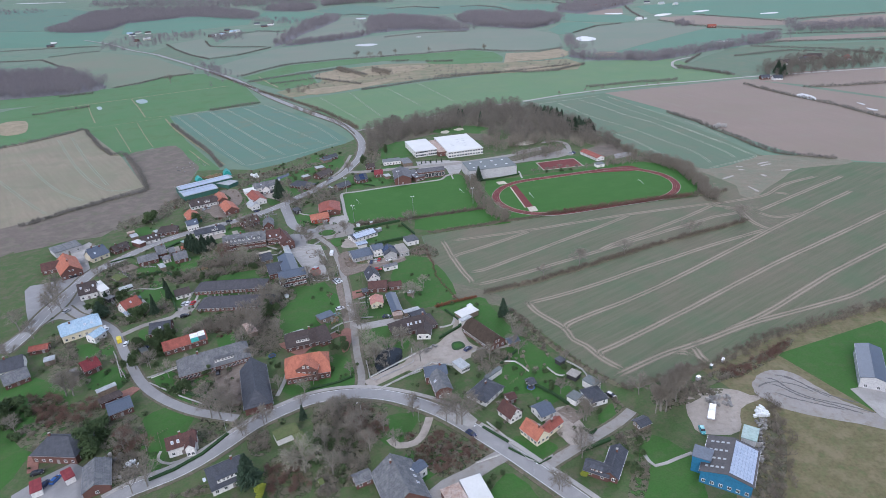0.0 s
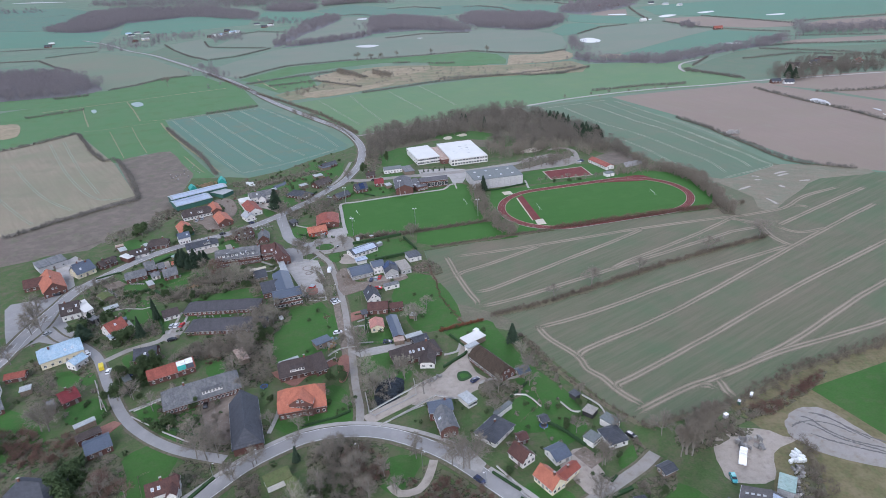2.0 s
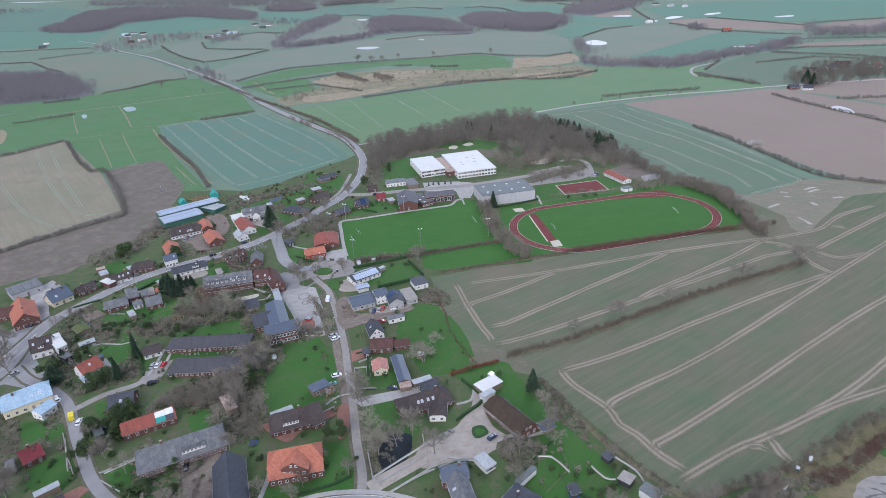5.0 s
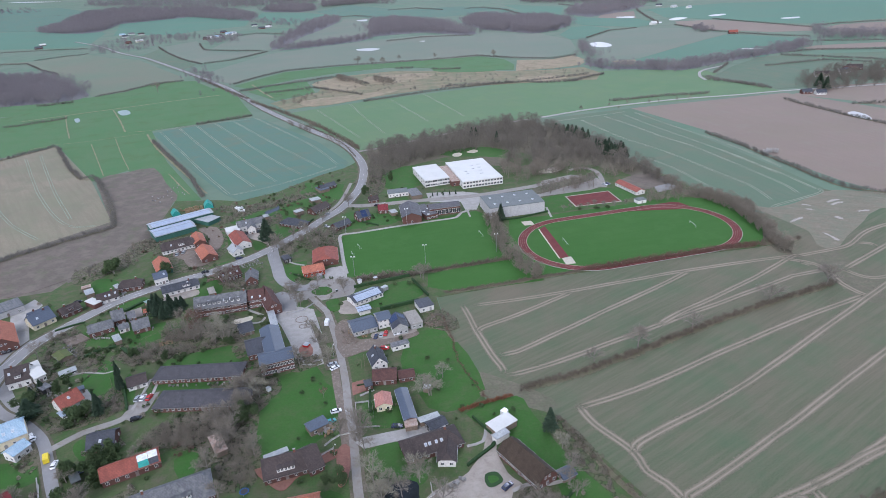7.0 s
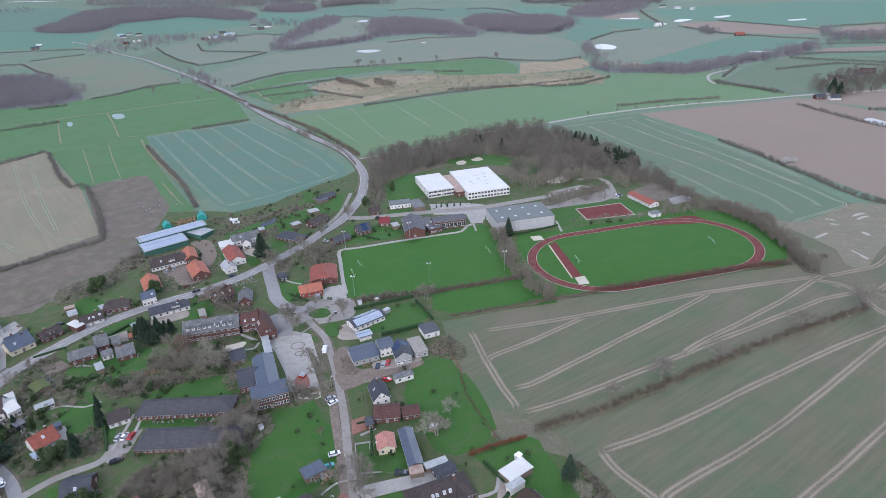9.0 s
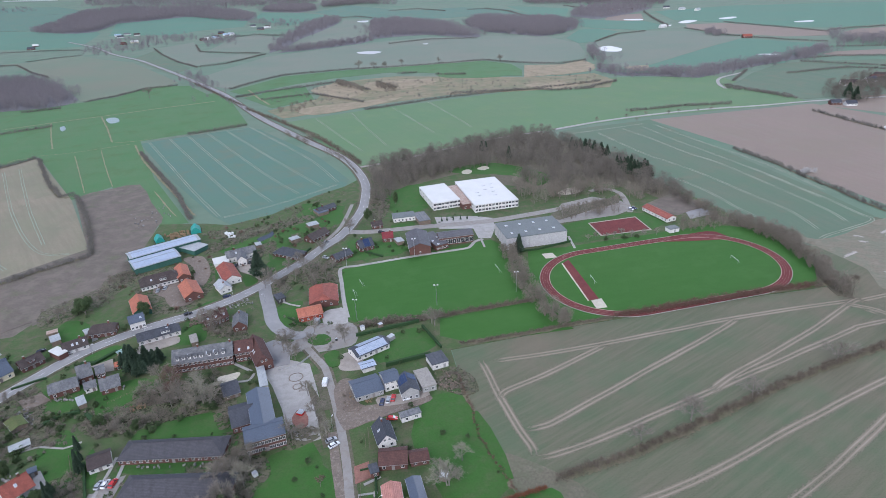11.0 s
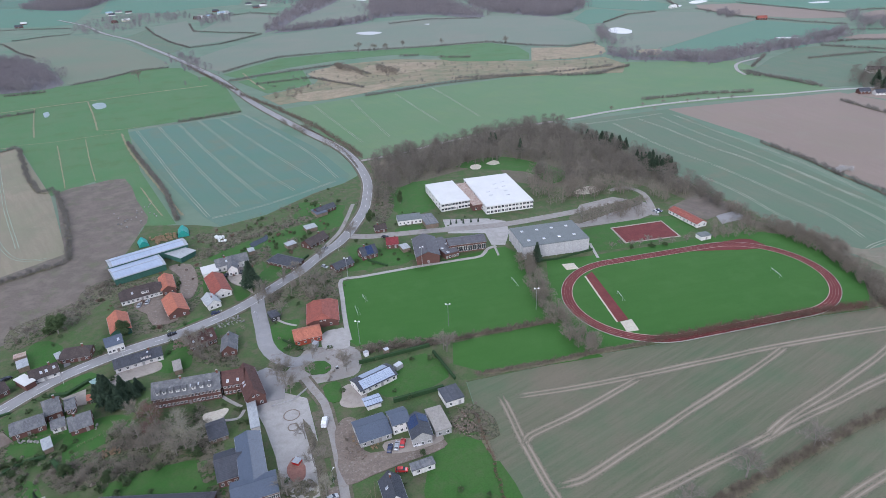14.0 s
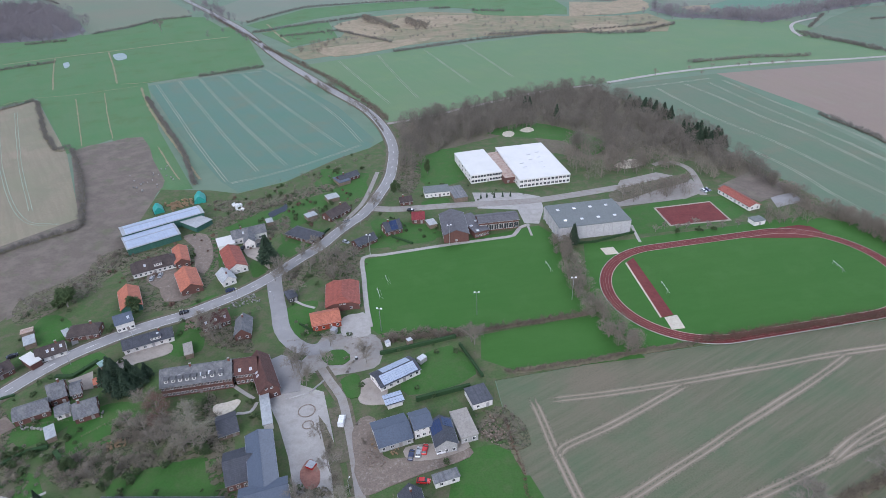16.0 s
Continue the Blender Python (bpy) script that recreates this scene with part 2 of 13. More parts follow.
WATER = material("pond_water", (0.02, 0.025, 0.03), (0.025, 0.03, 0.03), 0.08, spec=0.5, coarse=0.2)
# both flood waters have the reflected pale sky painted into their base colour
FLOOD = material("sky_pale_flood_water", (0.36, 0.36, 0.345), (0.44, 0.43, 0.41), 0.4, spec=0.7, coarse=0.02, grain=0.1)
MEADOWPOOL = material("rain_pool", (0.27, 0.31, 0.33), (0.17, 0.24, 0.2), 0.35, spec=0.6, coarse=0.12, fine=0.6, amount=1.0, grain=0.4)
MARK = material("road_marking_paint", (0.72, 0.72, 0.7), (0.55, 0.55, 0.53), 0.7, coarse=0.5)
HEDGE = material("clipped_evergreen", (0.02, 0.05, 0.018), (0.03, 0.065, 0.022), 0.95, island=0.8)
CONIFER = material("conifer_needles", (0.026, 0.05, 0.032), (0.05, 0.078, 0.044), 0.95, island=0.9)
SHRUB = material("evergreen_leaves", (0.04, 0.07, 0.024), (0.07, 0.1, 0.04), 0.9, island=0.9)
YELLOWLEAF = material("yellow_leaves", (0.3, 0.32, 0.04), (0.2, 0.25, 0.03), 0.9, island=0.9)
TWIG = material("bare_twigs", (0.142, 0.126, 0.1), (0.23, 0.204, 0.163), 0.95, island=0.9)
WOODTWIG = material("grey_wood_twigs", (0.11, 0.099, 0.081), (0.182, 0.164, 0.137), 0.95, island=0.9)
BEECH = material("dead_beech_leaves", (0.23, 0.105, 0.055), (0.16, 0.075, 0.042), 0.95, island=0.9)
RUSTTWIG = material("russet_twigs", (0.11, 0.066, 0.052), (0.16, 0.1, 0.075), 0.95, island=0.9)
PALETWIG = material("pale_lichened_twigs", (0.2, 0.2, 0.14), (0.28, 0.26, 0.2), 0.95, island=0.9)
BARK = material("bark", (0.19, 0.175, 0.15), (0.26, 0.24, 0.21), 0.95, coarse=1.0)
WHITETWIG = material("whitish_twigs", (0.36, 0.35, 0.34), (0.46, 0.45, 0.43), 0.95, island=0.9)
# distant hedge twigs, greyed and lightened: haze put into their colour
HEDGEROW = material("hazed_hedgerow_twigs", (0.13, 0.125, 0.108), (0.185, 0.175, 0.155), 0.95, island=0.9)
HEDGETWIG = material("brown_hedge_twigs", (0.105, 0.088, 0.066), (0.165, 0.138, 0.105), 0.95, island=0.9)
# twigs of the far woods, paled to mauve-grey to paint distance haze
HAZEWOOD = material("hazed_wood_twigs", (0.172, 0.158, 0.165), (0.222, 0.204, 0.208), 0.95, island=0.9)

TARP = material("teal_tarpaulin", (0.04, 0.3, 0.26), (0.05, 0.24, 0.2), 0.5, coarse=0.5)
WHITETARP = material("white_sheeting", (0.7, 0.72, 0.71), (0.6, 0.63, 0.63), 0.5, coarse=0.6)
SHEETS = {"teal": TARP, "white": WHITETARP, "dark": ROOF["slate"]}

# ---- building blocks ----


class Solid:
    """Vertices and faces of one mesh, gathered piece by piece."""

    def __init__(self):
        self.v, self.f = [], []

    def add(self, verts, faces):
        n = len(self.v)
        self.v += [tuple(p) for p in verts]
        self.f += [tuple(i + n for i in f) for f in faces]
        return self

    def box(self, x0, y0, z0, x1, y1, z1, m=None):
        p = [Vector(c) for c in ((x0, y0, z0), (x1, y0, z0), (x1, y1, z0), (x0, y1, z0), (x0, y0, z1), (x1, y0, z1), (x1, y1, z1), (x0, y1, z1))]
        if m is not None:
            p = [m @ c for c in p]
        return self.add(p, [(3, 2, 1, 0), (4, 5, 6, 7), (0, 1, 5, 4), (1, 2, 6, 5), (2, 3, 7, 6), (3, 0, 4, 7)])

    def tube(self, a, b, ra, rb, sides=5):
        a, b = Vector(a), Vector(b)
        q = (b - a).to_track_quat("Z", "Y")
        ring = [Vector((math.cos(k * math.tau / sides), math.sin(k * math.tau / sides), 0)) for k in range(sides)]
        self.add([a + q @ (c * ra) for c in ring] + [b + q @ (c * rb) for c in ring],
                 [(k, (k + 1) % sides, sides + (k + 1) % sides, sides + k) for k in range(sides)] + [tuple(range(sides))[::-1], tuple(range(sides, 2 * sides))])
        return self

    def thick(self, top, faces, d):
        """A roof skin: the top faces, the same d lower, and the rim between."""
        n = len(top)
        rim = {}
        for f in faces:
            for a, b in zip(f, f[1:] + f[:1]):
                rim[(a, b)] = 1
        side = [(b, a, a + n, b + n) for a, b in rim if (b, a) not in rim]
        return self.add(list(top) + [(x, y, z - d) for x, y, z in top], list(faces) + [tuple(i + n for i in f[::-1]) for f in faces] + side)

    def mesh(self, name, mat):
        me = bpy.data.meshes.new(name)
        me.from_pydata(self.v, [], self.f)
        me.materials.append(mat)
        return me


def part(name, solid, mat, parent=None, label=""):
    me = solid if isinstance(solid, bpy.types.Mesh) else solid.mesh(name, mat)
    ob = new(name, me)
    ob.parent = parent
    return tagged(ob, label)


def base(name, x, y, turn, label, category, group="", z=0.0):
    ob = new(name)
    ob.matrix_basis = pose(x, y, z, 0, 0, turn)
    return tagged(ob, label, category, group)


def spline(pts, step=4.0):
    """A smooth line through the points (Catmull-Rom)."""
    p = [Vector(q) for q in pts]
    p = [2 * p[0] - p[1], *p, 2 * p[-1] - p[-2]]
    out = []
    for a, b, c, d in zip(p, p[1:], p[2:], p[3:]):
        n = max(2, int((c - b).length / step))
        for k in range(n):
            t = k / n
            out.append(0.5 * (2 * b + (c - a) * t + (2 * a - 5 * b + 4 * c - d) * t * t + (3 * b - a - 3 * c + d) * t ** 3))
    return out + [p[-2]]


def ribbon(line, left, right, z0, z1):
    """A strip along a line, between two offsets to its left, from z0 up to z1."""
    s, n = Solid(), len(line)
    rows = []
    for i, p in enumerate(line):
        d = (line[min(i + 1, n - 1)] - line[max(i - 1, 0)]).normalized()
        nrm = Vector((-d.y, d.x))
        rows.append((p + nrm * left, p + nrm * right))
    for a, b in rows:
        s.v += [(a.x, a.y, z1), (b.x, b.y, z1), (a.x, a.y, z0), (b.x, b.y, z0)]
    for i in range(n - 1):
        k = 4 * i
        s.f += [(k, k + 1, k + 5, k + 4), (k + 1, k + 3, k + 7, k + 5), (k + 2, k, k + 4, k + 6)]
    s.f += [(1, 0, 2, 3), (4 * n - 4, 4 * n - 3, 4 * n - 1, 4 * n - 2)]
    return s


def soft_strip(line, half, z, seed=0, wander=0.25):
    """A flat strip whose edge attribute falls from 1 along its middle to 0 at its rims; its width wanders."""
    cols = (-1.0, -0.6, 0.0, 0.6, 1.0)
    v, f, e, n = [], [], [], len(line)
    for i, p in enumerate(line):
        d = (line[min(i + 1, n - 1)] - line[max(i - 1, 0)]).normalized()
        nrm = Vector((-d.y, d.x))
        h = half * (1 + wander * noise.noise((p.x * 0.11, p.y * 0.11, seed)))
        off = wander * 0.5 * noise.noise((p.x * 0.06, p.y * 0.06, seed + 7.3))
        tip = min(1.0, i / 2.0, (n - 1 - i) / 2.0)
        for c in cols:
            q = p + nrm * (h * c + off)
            v.append((q.x, q.y, z))
            e.append((1.0 - abs(c)) * tip)
    for i in range(n - 1):
        for k in range(4):
            a = 5 * i + k
            f.append((a, a + 1, a + 6, a + 5))
    return v, f, e


def soft_mesh(name, strips, mat):
    me = bpy.data.meshes.new(name)
    v, f, e = [], [], []
    for sv, sf, se in strips:
        k = len(v)
        v += sv
        f += [tuple(i + k for i in q) for q in sf]
        e += se
    me.from_pydata(v, [], f)
    at = me.attributes.new("edge", "FLOAT", "POINT")
    at.data.foreach_set("value", e)
    me.materials.append(mat)
    return me


TAKEN_LINES, TAKEN_PLOTS = [], []


def road(name, pts, width, mat, label, z=0.10, dash=False, edge=False, verge=0.0):
    line = spline([Vector(p) for p in pts])
    TAKEN_LINES.extend((p.x, p.y, width / 2 + 0.8) for p in line)
    ob = part(name, ribbon(line, width / 2, -width / 2, 0.0, z), mat)
    tagged(ob, label, "road", kind="structure")
    if verge:
        part("verge", ribbon(line, width / 2 + verge, -width / 2 - verge, 0.0, z - 0.03), VERGE, ob)
    if dash:
        s = Solid()
        for i in range(0, len(line) - 2, 3):
            a, b = line[i], line[i] + (line[i + 1] - line[i]) * 0.9
            s.add([(v[0], v[1], zz) for v, zz in zip(_quad(a, b, 0.09), (z + 0.012,) * 4)], [(0, 1, 2, 3)])
        part("lane_marking", s, MARK, ob)
    if edge:
        for o in (width / 2 - 0.25, -width / 2 + 0.35):
            part("edge_marking", ribbon(line, o, o - 0.12, z, z + 0.012), MARK, ob)
    return ob


def _quad(a, b, w):
    d = (b - a).normalized() * w
    n = Vector((-d.y, d.x))
    return [a - n, b - n, b + n, a + n]


def land_z(x, y):
    """Height of the ground: level round the village, low hills far off."""
    return (max(0.0, math.hypot(x, y - 600) - 2300) / 2300) ** 1.3 * 105


def area(name, pts, mat, label, category, z=0.05, round_=0, kind="structure"):
    """A patch of ground with the given corners, its edge slightly uneven."""
    p = [Vector(q) for q in pts]
    if round_:
        q = []
        for i in range(len(p)):
            a, b, c, d = p[i - 1], p[i], p[(i + 1) % len(p)], p[(i + 2) % len(p)]
            for k in range(round_):
                t = k / round_
                q.append(0.5 * (2 * b + (c - a) * t + (2 * a - 5 * b + 4 * c - d) * t * t + (3 * b - a - 3 * c + d) * t ** 3))
        p = q
        n = len(p)
        c = sum(p, Vector((0, 0))) / n
        p = [v + (v - c).normalized() * 0.9 * noise.noise((v.x * 0.35, v.y * 0.35, 0.5)) for v in p]
    bm = bmesh.new()
    top = [bm.verts.new((v.x, v.y, z + land_z(v.x, v.y) * 1.03)) for v in p]
    f = bm.faces.new(top)
    if f.normal.z < 0 or f.calc_area() and f.normal.dot(Vector((0, 0, 1))) < 0:
        f.normal_flip()
    ex = bmesh.ops.extrude_face_region(bm, geom=[f])
    bmesh.ops.translate(bm, verts=[v for v in ex["geom"] if isinstance(v, bmesh.types.BMVert)], vec=(0, 0, -z - 0.5))
    bmesh.ops.recalc_face_normals(bm, faces=bm.faces)
    bmesh.ops.triangulate(bm, faces=bm.faces, ngon_method="EAR_CLIP")
    me = bpy.data.meshes.new(name)
    bm.to_mesh(me)
    bm.free()
    me.materials.append(mat)
    return tagged(new(name, me), label, category, kind=kind)


# ---- houses ----
CACHE = {}


def window_meshes(w, h, dark=False):
    key = (round(w, 2), round(h, 2), dark)
    if key not in CACHE:
        s = Solid()
        t = 0.09
        s.box(-w / 2, -0.05, 0, w / 2, 0.05, t).box(-w / 2, -0.05, h - t, w / 2, 0.05, h)
        s.box(-w / 2, -0.05, t, -w / 2 + t, 0.05, h - t).box(w / 2 - t, -0.05, t, w / 2, 0.05, h - t)
        s.box(-0.035, -0.04, t, 0.035, 0.04, h - t)
        g = Solid().box(-w / 2 + t, -0.02, t, w / 2 - t, 0.015, h - t)
        sill = Solid().box(-w / 2 - 0.06, -0.14, -0.08, w / 2 + 0.06, 0.02, 0.0)
        CACHE[key] = (s.mesh("window_frame", DARKFRAME if dark else FRAME), g.mesh("pane", PANE), sill.mesh("window_sill", CONCRETE))
    return CACHE[key]


def window(parent, x, y, z, turn, w=1.15, h=1.25, dark=False):
    """A window in a wall that faces the local direction -y, turned about z."""
    f, g, s = window_meshes(w, h, dark)
    ob = part("window", f, None, parent)
    ob.matrix_basis = pose(x, y, z, 0, 0, turn)
    part("pane", g, None, ob)
    return ob


def box_part(name, size, m, mat, parent, label=""):
    key = (name, tuple(round(v, 2) for v in size), mat.name)
    if key not in CACHE:
        a, b, c = size
        CACHE[key] = Solid().box(-a / 2, -b / 2, 0, a / 2, b / 2, c).mesh(name, mat)
    ob = part(name, CACHE[key], None, parent, label)
    ob.matrix_basis = m
    return ob


def house(name, x, y, turn, L, W, eave, rise, roof, wall, label, hip=0.0, hip2=None, over=0.45, win=(4, 4), gable=(2, 2), rows=1, dark=False, chimneys=(), lights=(), dormers=(), panels=(), sheets=(), gable_mat=None, category="house", door=True, wh=1.25, ww=1.15, group=""):
    """A building with its ridge along local x. hip: 0 gable, 1 full hip. win: windows on the -y and +y sides, gable: on the -x and +x ends.
    chimneys: (along, across) places; lights: (along, side, up) rooflights; dormers: (along, side, width); panels: (along0, along1, side, nx, ny, pale)."""
    top = base(name, x, y, turn, label, category, group, land_z(x, y))
    hip2 = hip if hip2 is None else hip2
    half = W / 2
    slope = rise / half
    TAKEN_PLOTS.append((x, y, radians(turn), L / 2 + 0.6, W / 2 + 0.6))
    ridge = eave + rise
    k1, k2 = hip, hip2
    # walls: one shell up to the underside of the roof
    prof = lambda k: [(-half, 0), (half, 0), (half, eave), (half * max(k, 0.001), ridge - k * rise - 0.05), (-half * max(k, 0.001), ridge - k * rise - 0.05), (-half, eave)]
    s = Solid()
    a, b = prof(k1), prof(k2)
    s.add([(-L / 2, p, q) for p, q in a] + [(L / 2, p, q) for p, q in b], [(0, 1, 2, 3, 4, 5)[::-1], (6, 7, 8, 9, 10, 11)] + [(i, (i + 1) % 6, 6 + (i + 1) % 6, 6 + i) for i in range(6)])
    part("wall", s, WALL[wall], top)
    # roof skin
    w, l = half + over, L / 2 + min(over, 0.35)
    ze = eave - over * slope + 0.12
    zr = ze + w * slope
    kk1, kk2 = k1 * w, k2 * w
    if rise < 0.3:
        box_part("roof", (L + 0.5, W + 0.5, 0.28), pose(0, 0, eave), ROOF[roof], top)
    else:
        v = [(-l, -w, ze), (l, -w, ze), (l, w, ze), (-l, w, ze), (-l, -kk1, zr - kk1 * slope), (-l, kk1, zr - kk1 * slope), (l, -kk2, zr - kk2 * slope), (l, kk2, zr - kk2 * slope), (-l + kk1 * 0.9, 0, zr), (l - kk2 * 0.9, 0, zr)]
        f1 = [0, 1] + ([6] if 0 < k2 < 1 else []) + [9, 8] + ([4] if 0 < k1 < 1 else [])
        f2 = [2, 3] + ([5] if 0 < k1 < 1 else []) + [8, 9] + ([7] if 0 < k2 < 1 else [])
        faces = [tuple(f1), tuple(f2)]
        if k1 >= 1:
            faces.append((3, 0, 8))
        elif k1 > 0:
            faces.append((5, 4, 8))
        if k2 >= 1:
            faces.append((1, 2, 9))
        elif k2 > 0:
            faces.append((6, 7, 9))
        used = sorted({i for f in faces for i in f})
        part("roof", Solid().thick([v[i] for i in used], [tuple(used.index(i) for i in f) for f in faces], 0.2), ROOF[roof], top)
        cap = Solid().box(-l + kk1 * 0.9, -0.14, zr - 0.06, l - kk2 * 0.9, 0.14, zr + 0.07)
        part("ridge", cap, ROOF[roof], top)
        for sgn in (-1, 1):
            part("gutter", Solid().box(-l, sgn * w - 0.07, ze - 0.16, l, sgn * w + 0.07, ze - 0.05), METAL, top)
    # windows
    for side, n in ((-1, win[0]), (1, win[1])):
        for r in range(rows):
            for i in range(n):
                px = -L / 2 + (i + 0.5) * L / n
                if door and side < 0 and r == 0 and i == n // 2:
                    box_part("door", (1.1, 0.16, 2.1), pose(px, -half - 0.02, 0.05), DOOR, top)
                    continue
                window(top, px, side * (half + 0.02), 0.95 + 2.75 * r, 0 if side < 0 else 180, ww, wh, dark)
    for side, n, k in ((-1, gable[0], k1), (1, gable[1], k2)):
        for r in range(rows):
            for i in range(n):
                window(top, side * (L / 2 + 0.02), -half + (i + 0.5) * W / n, 0.95 + 2.75 * r, -90 if side < 0 else 90, ww, wh, dark)
        if n and k < 0.6 and rise > 2.8:
            for o in (-0.9, 0.9):
                window(top, side * (L / 2 + 0.02), o, eave + 0.4, -90 if side < 0 else 90, 0.95, 1.1, dark)
    pitch = math.degrees(math.atan(slope))

    def on_roof(px, side, up, off=0.1):
        """A pose on the roof: up is the share of the way from eave to ridge."""
        yy = side * w * (1 - up)
        return pose(px, yy, ze + w * up * slope + off * 0.6, -pitch if side > 0 else pitch, 0, 0)

    for cx, cy in chimneys:
        zc = zr - abs(cy) * slope
        ch = box_part("chimney", (0.75, 0.6, 1.9), pose(cx, cy, zc - 0.8), CHIMNEY, top)
        box_part("chimney_cap", (0.9, 0.75, 0.12), pose(0, 0, 1.9), CONCRETE, ch)
    for cx, side, up in lights:
        ob = box_part("rooflight", (0.95, 1.25, 0.1), on_roof(cx, side, up), FRAME, top)
        box_part("pane", (0.78, 1.05, 0.03), pose(0, 0, 0.09), SKYPANE, ob)
    for cx, side, dw in dormers:
        d = new("dormer")
        d.parent = top
        run = min(2.6, 0.62 * w)
        z0 = ze + (w * 0.22) * slope
        d.matrix_basis = pose(cx, side * w * 0.78, z0, 0, 0, 0 if side < 0 else 180)
        hgt = run * slope * 0.75
        part("dormer_wall", Solid().box(-dw / 2, 0, -0.3, dw / 2, run, hgt), WALL[gable_mat or wall], d)
        part("dormer_roof", Solid().box(-dw / 2 - 0.25, -0.3, hgt, dw / 2 + 0.25, run + 0.8, hgt + 0.16), ROOF[roof], d)
        nn = max(1, int(dw / 1.2))
        for i in range(nn):
            window(d, -dw / 2 + (i + 0.5) * dw / nn, -0.02, hgt * 0.22, 0, 0.9, min(1.1, hgt * 0.7), dark)
    for a0, a1, side, u0, u1, mat in sheets:
        ob = box_part("roof_sheet", (a1 - a0, (u1 - u0) * math.hypot(w, w * slope), 0.08), on_roof((a0 + a1) / 2, side, (u0 + u1) / 2, 0.16), SHEETS[mat], top)
    for a0, a1, side, nx, ny, pale in panels:
        pw = (a1 - a0) / nx
        ph = 0.86 * math.hypot(w, rise) / ny
        for i in range(nx):
            for j in range(ny):
                up = 0.08 + 0.86 * (j + 0.5) / ny
                box_part("solar_panel", (pw - 0.06, ph - 0.05, 0.06), on_roof(a0 + (i + 0.5) * pw, side, up, 0.14), PALESOLAR if pale else SOLAR, top)
    return top


# ---- plants ----


def ribbons(n, spots, length, width, rng, up=0.4, flare=1.0):
    """Thin tapering blades that start at the spots and point outwards and up: twigs, or sprays of leaves."""
    pick = spots[rng.integers(0, len(spots), n)]
    c = spots.mean(0)
    d = (pick - c) * flare
    d /= np.linalg.norm(d, axis=1, keepdims=True) + 1e-6
    d = d + rng.normal(0, 0.7, (n, 3)) + (0, 0, up)
    d /= np.linalg.norm(d, axis=1, keepdims=True)
    side = np.cross(d, rng.normal(0, 1, (n, 3)))
    side /= np.linalg.norm(side, axis=1, keepdims=True) + 1e-6
    ln = length * rng.uniform(0.6, 1.4, (n, 1))
    root = pick - d * ln * 0.3 + rng.normal(0, 0.15, (n, 3))
    v = np.stack([root - side * width / 2, root + side * width / 2, root + d * ln], 1)
    return v.reshape(-1, 3)


def tri_mesh(name, v, mat):
    me = bpy.data.meshes.new(name)
    n = len(v)
    me.vertices.add(n)
    me.vertices.foreach_set("co", np.asarray(v, np.float32).ravel())
    me.loops.add(n)
    me.loops.foreach_set("vertex_index", np.arange(n, dtype=np.int32))
    me.polygons.add(n // 3)
    me.polygons.foreach_set("loop_start", np.arange(0, n, 3, dtype=np.int32))
    me.materials.append(mat)
    me.update()
    me.validate()
    return me


def bare_tree_shape(seed, h, spread, depth=3):
    """Trunk and limbs of a leafless tree, and the places along the outer limbs where its twigs grow."""
    rng = random.Random(seed)
    s, spots = Solid(), []

    def grow(a, d, ln, r, level):
        b = a + d * ln
        s.tube(a, b, r, r * 0.62, 5 if level == 0 else 3)
        if level > 0:
            for k in range(5):
                spots.append(a + d * ln * (0.3 + 0.175 * k))
        if level == depth:
            return
        for k in range(4 if level == 0 else 3):
            ang = k * math.tau / (4 if level == 0 else 3) + rng.uniform(-0.5, 0.5)
            q = d.to_track_quat("Z", "Y")
            out = q @ Vector((math.cos(ang), math.sin(ang), 0))
            nd = (d * rng.uniform(0.6, 1.0) + out * spread * rng.uniform(0.6, 1.1) + Vector((0, 0, 0.18))).normalized()
            grow(a + d * ln * rng.uniform(0.75, 1.0), nd, ln * rng.uniform(0.55, 0.75), r * 0.55, level + 1)
        if level < 2:
            grow(b, (d + Vector((rng.uniform(-0.2, 0.2), rng.uniform(-0.2, 0.2), 0.3))).normalized(), ln * 0.7, r * 0.6, level + 1)

    grow(Vector((0, 0, -0.2)), Vector((rng.uniform(-0.06, 0.06), rng.uniform(-0.06, 0.06), 1)).normalized(), h * 0.36, h * 0.015 + 0.03, 0)
    return s, np.array([tuple(p) for p in spots])


TREES = {}


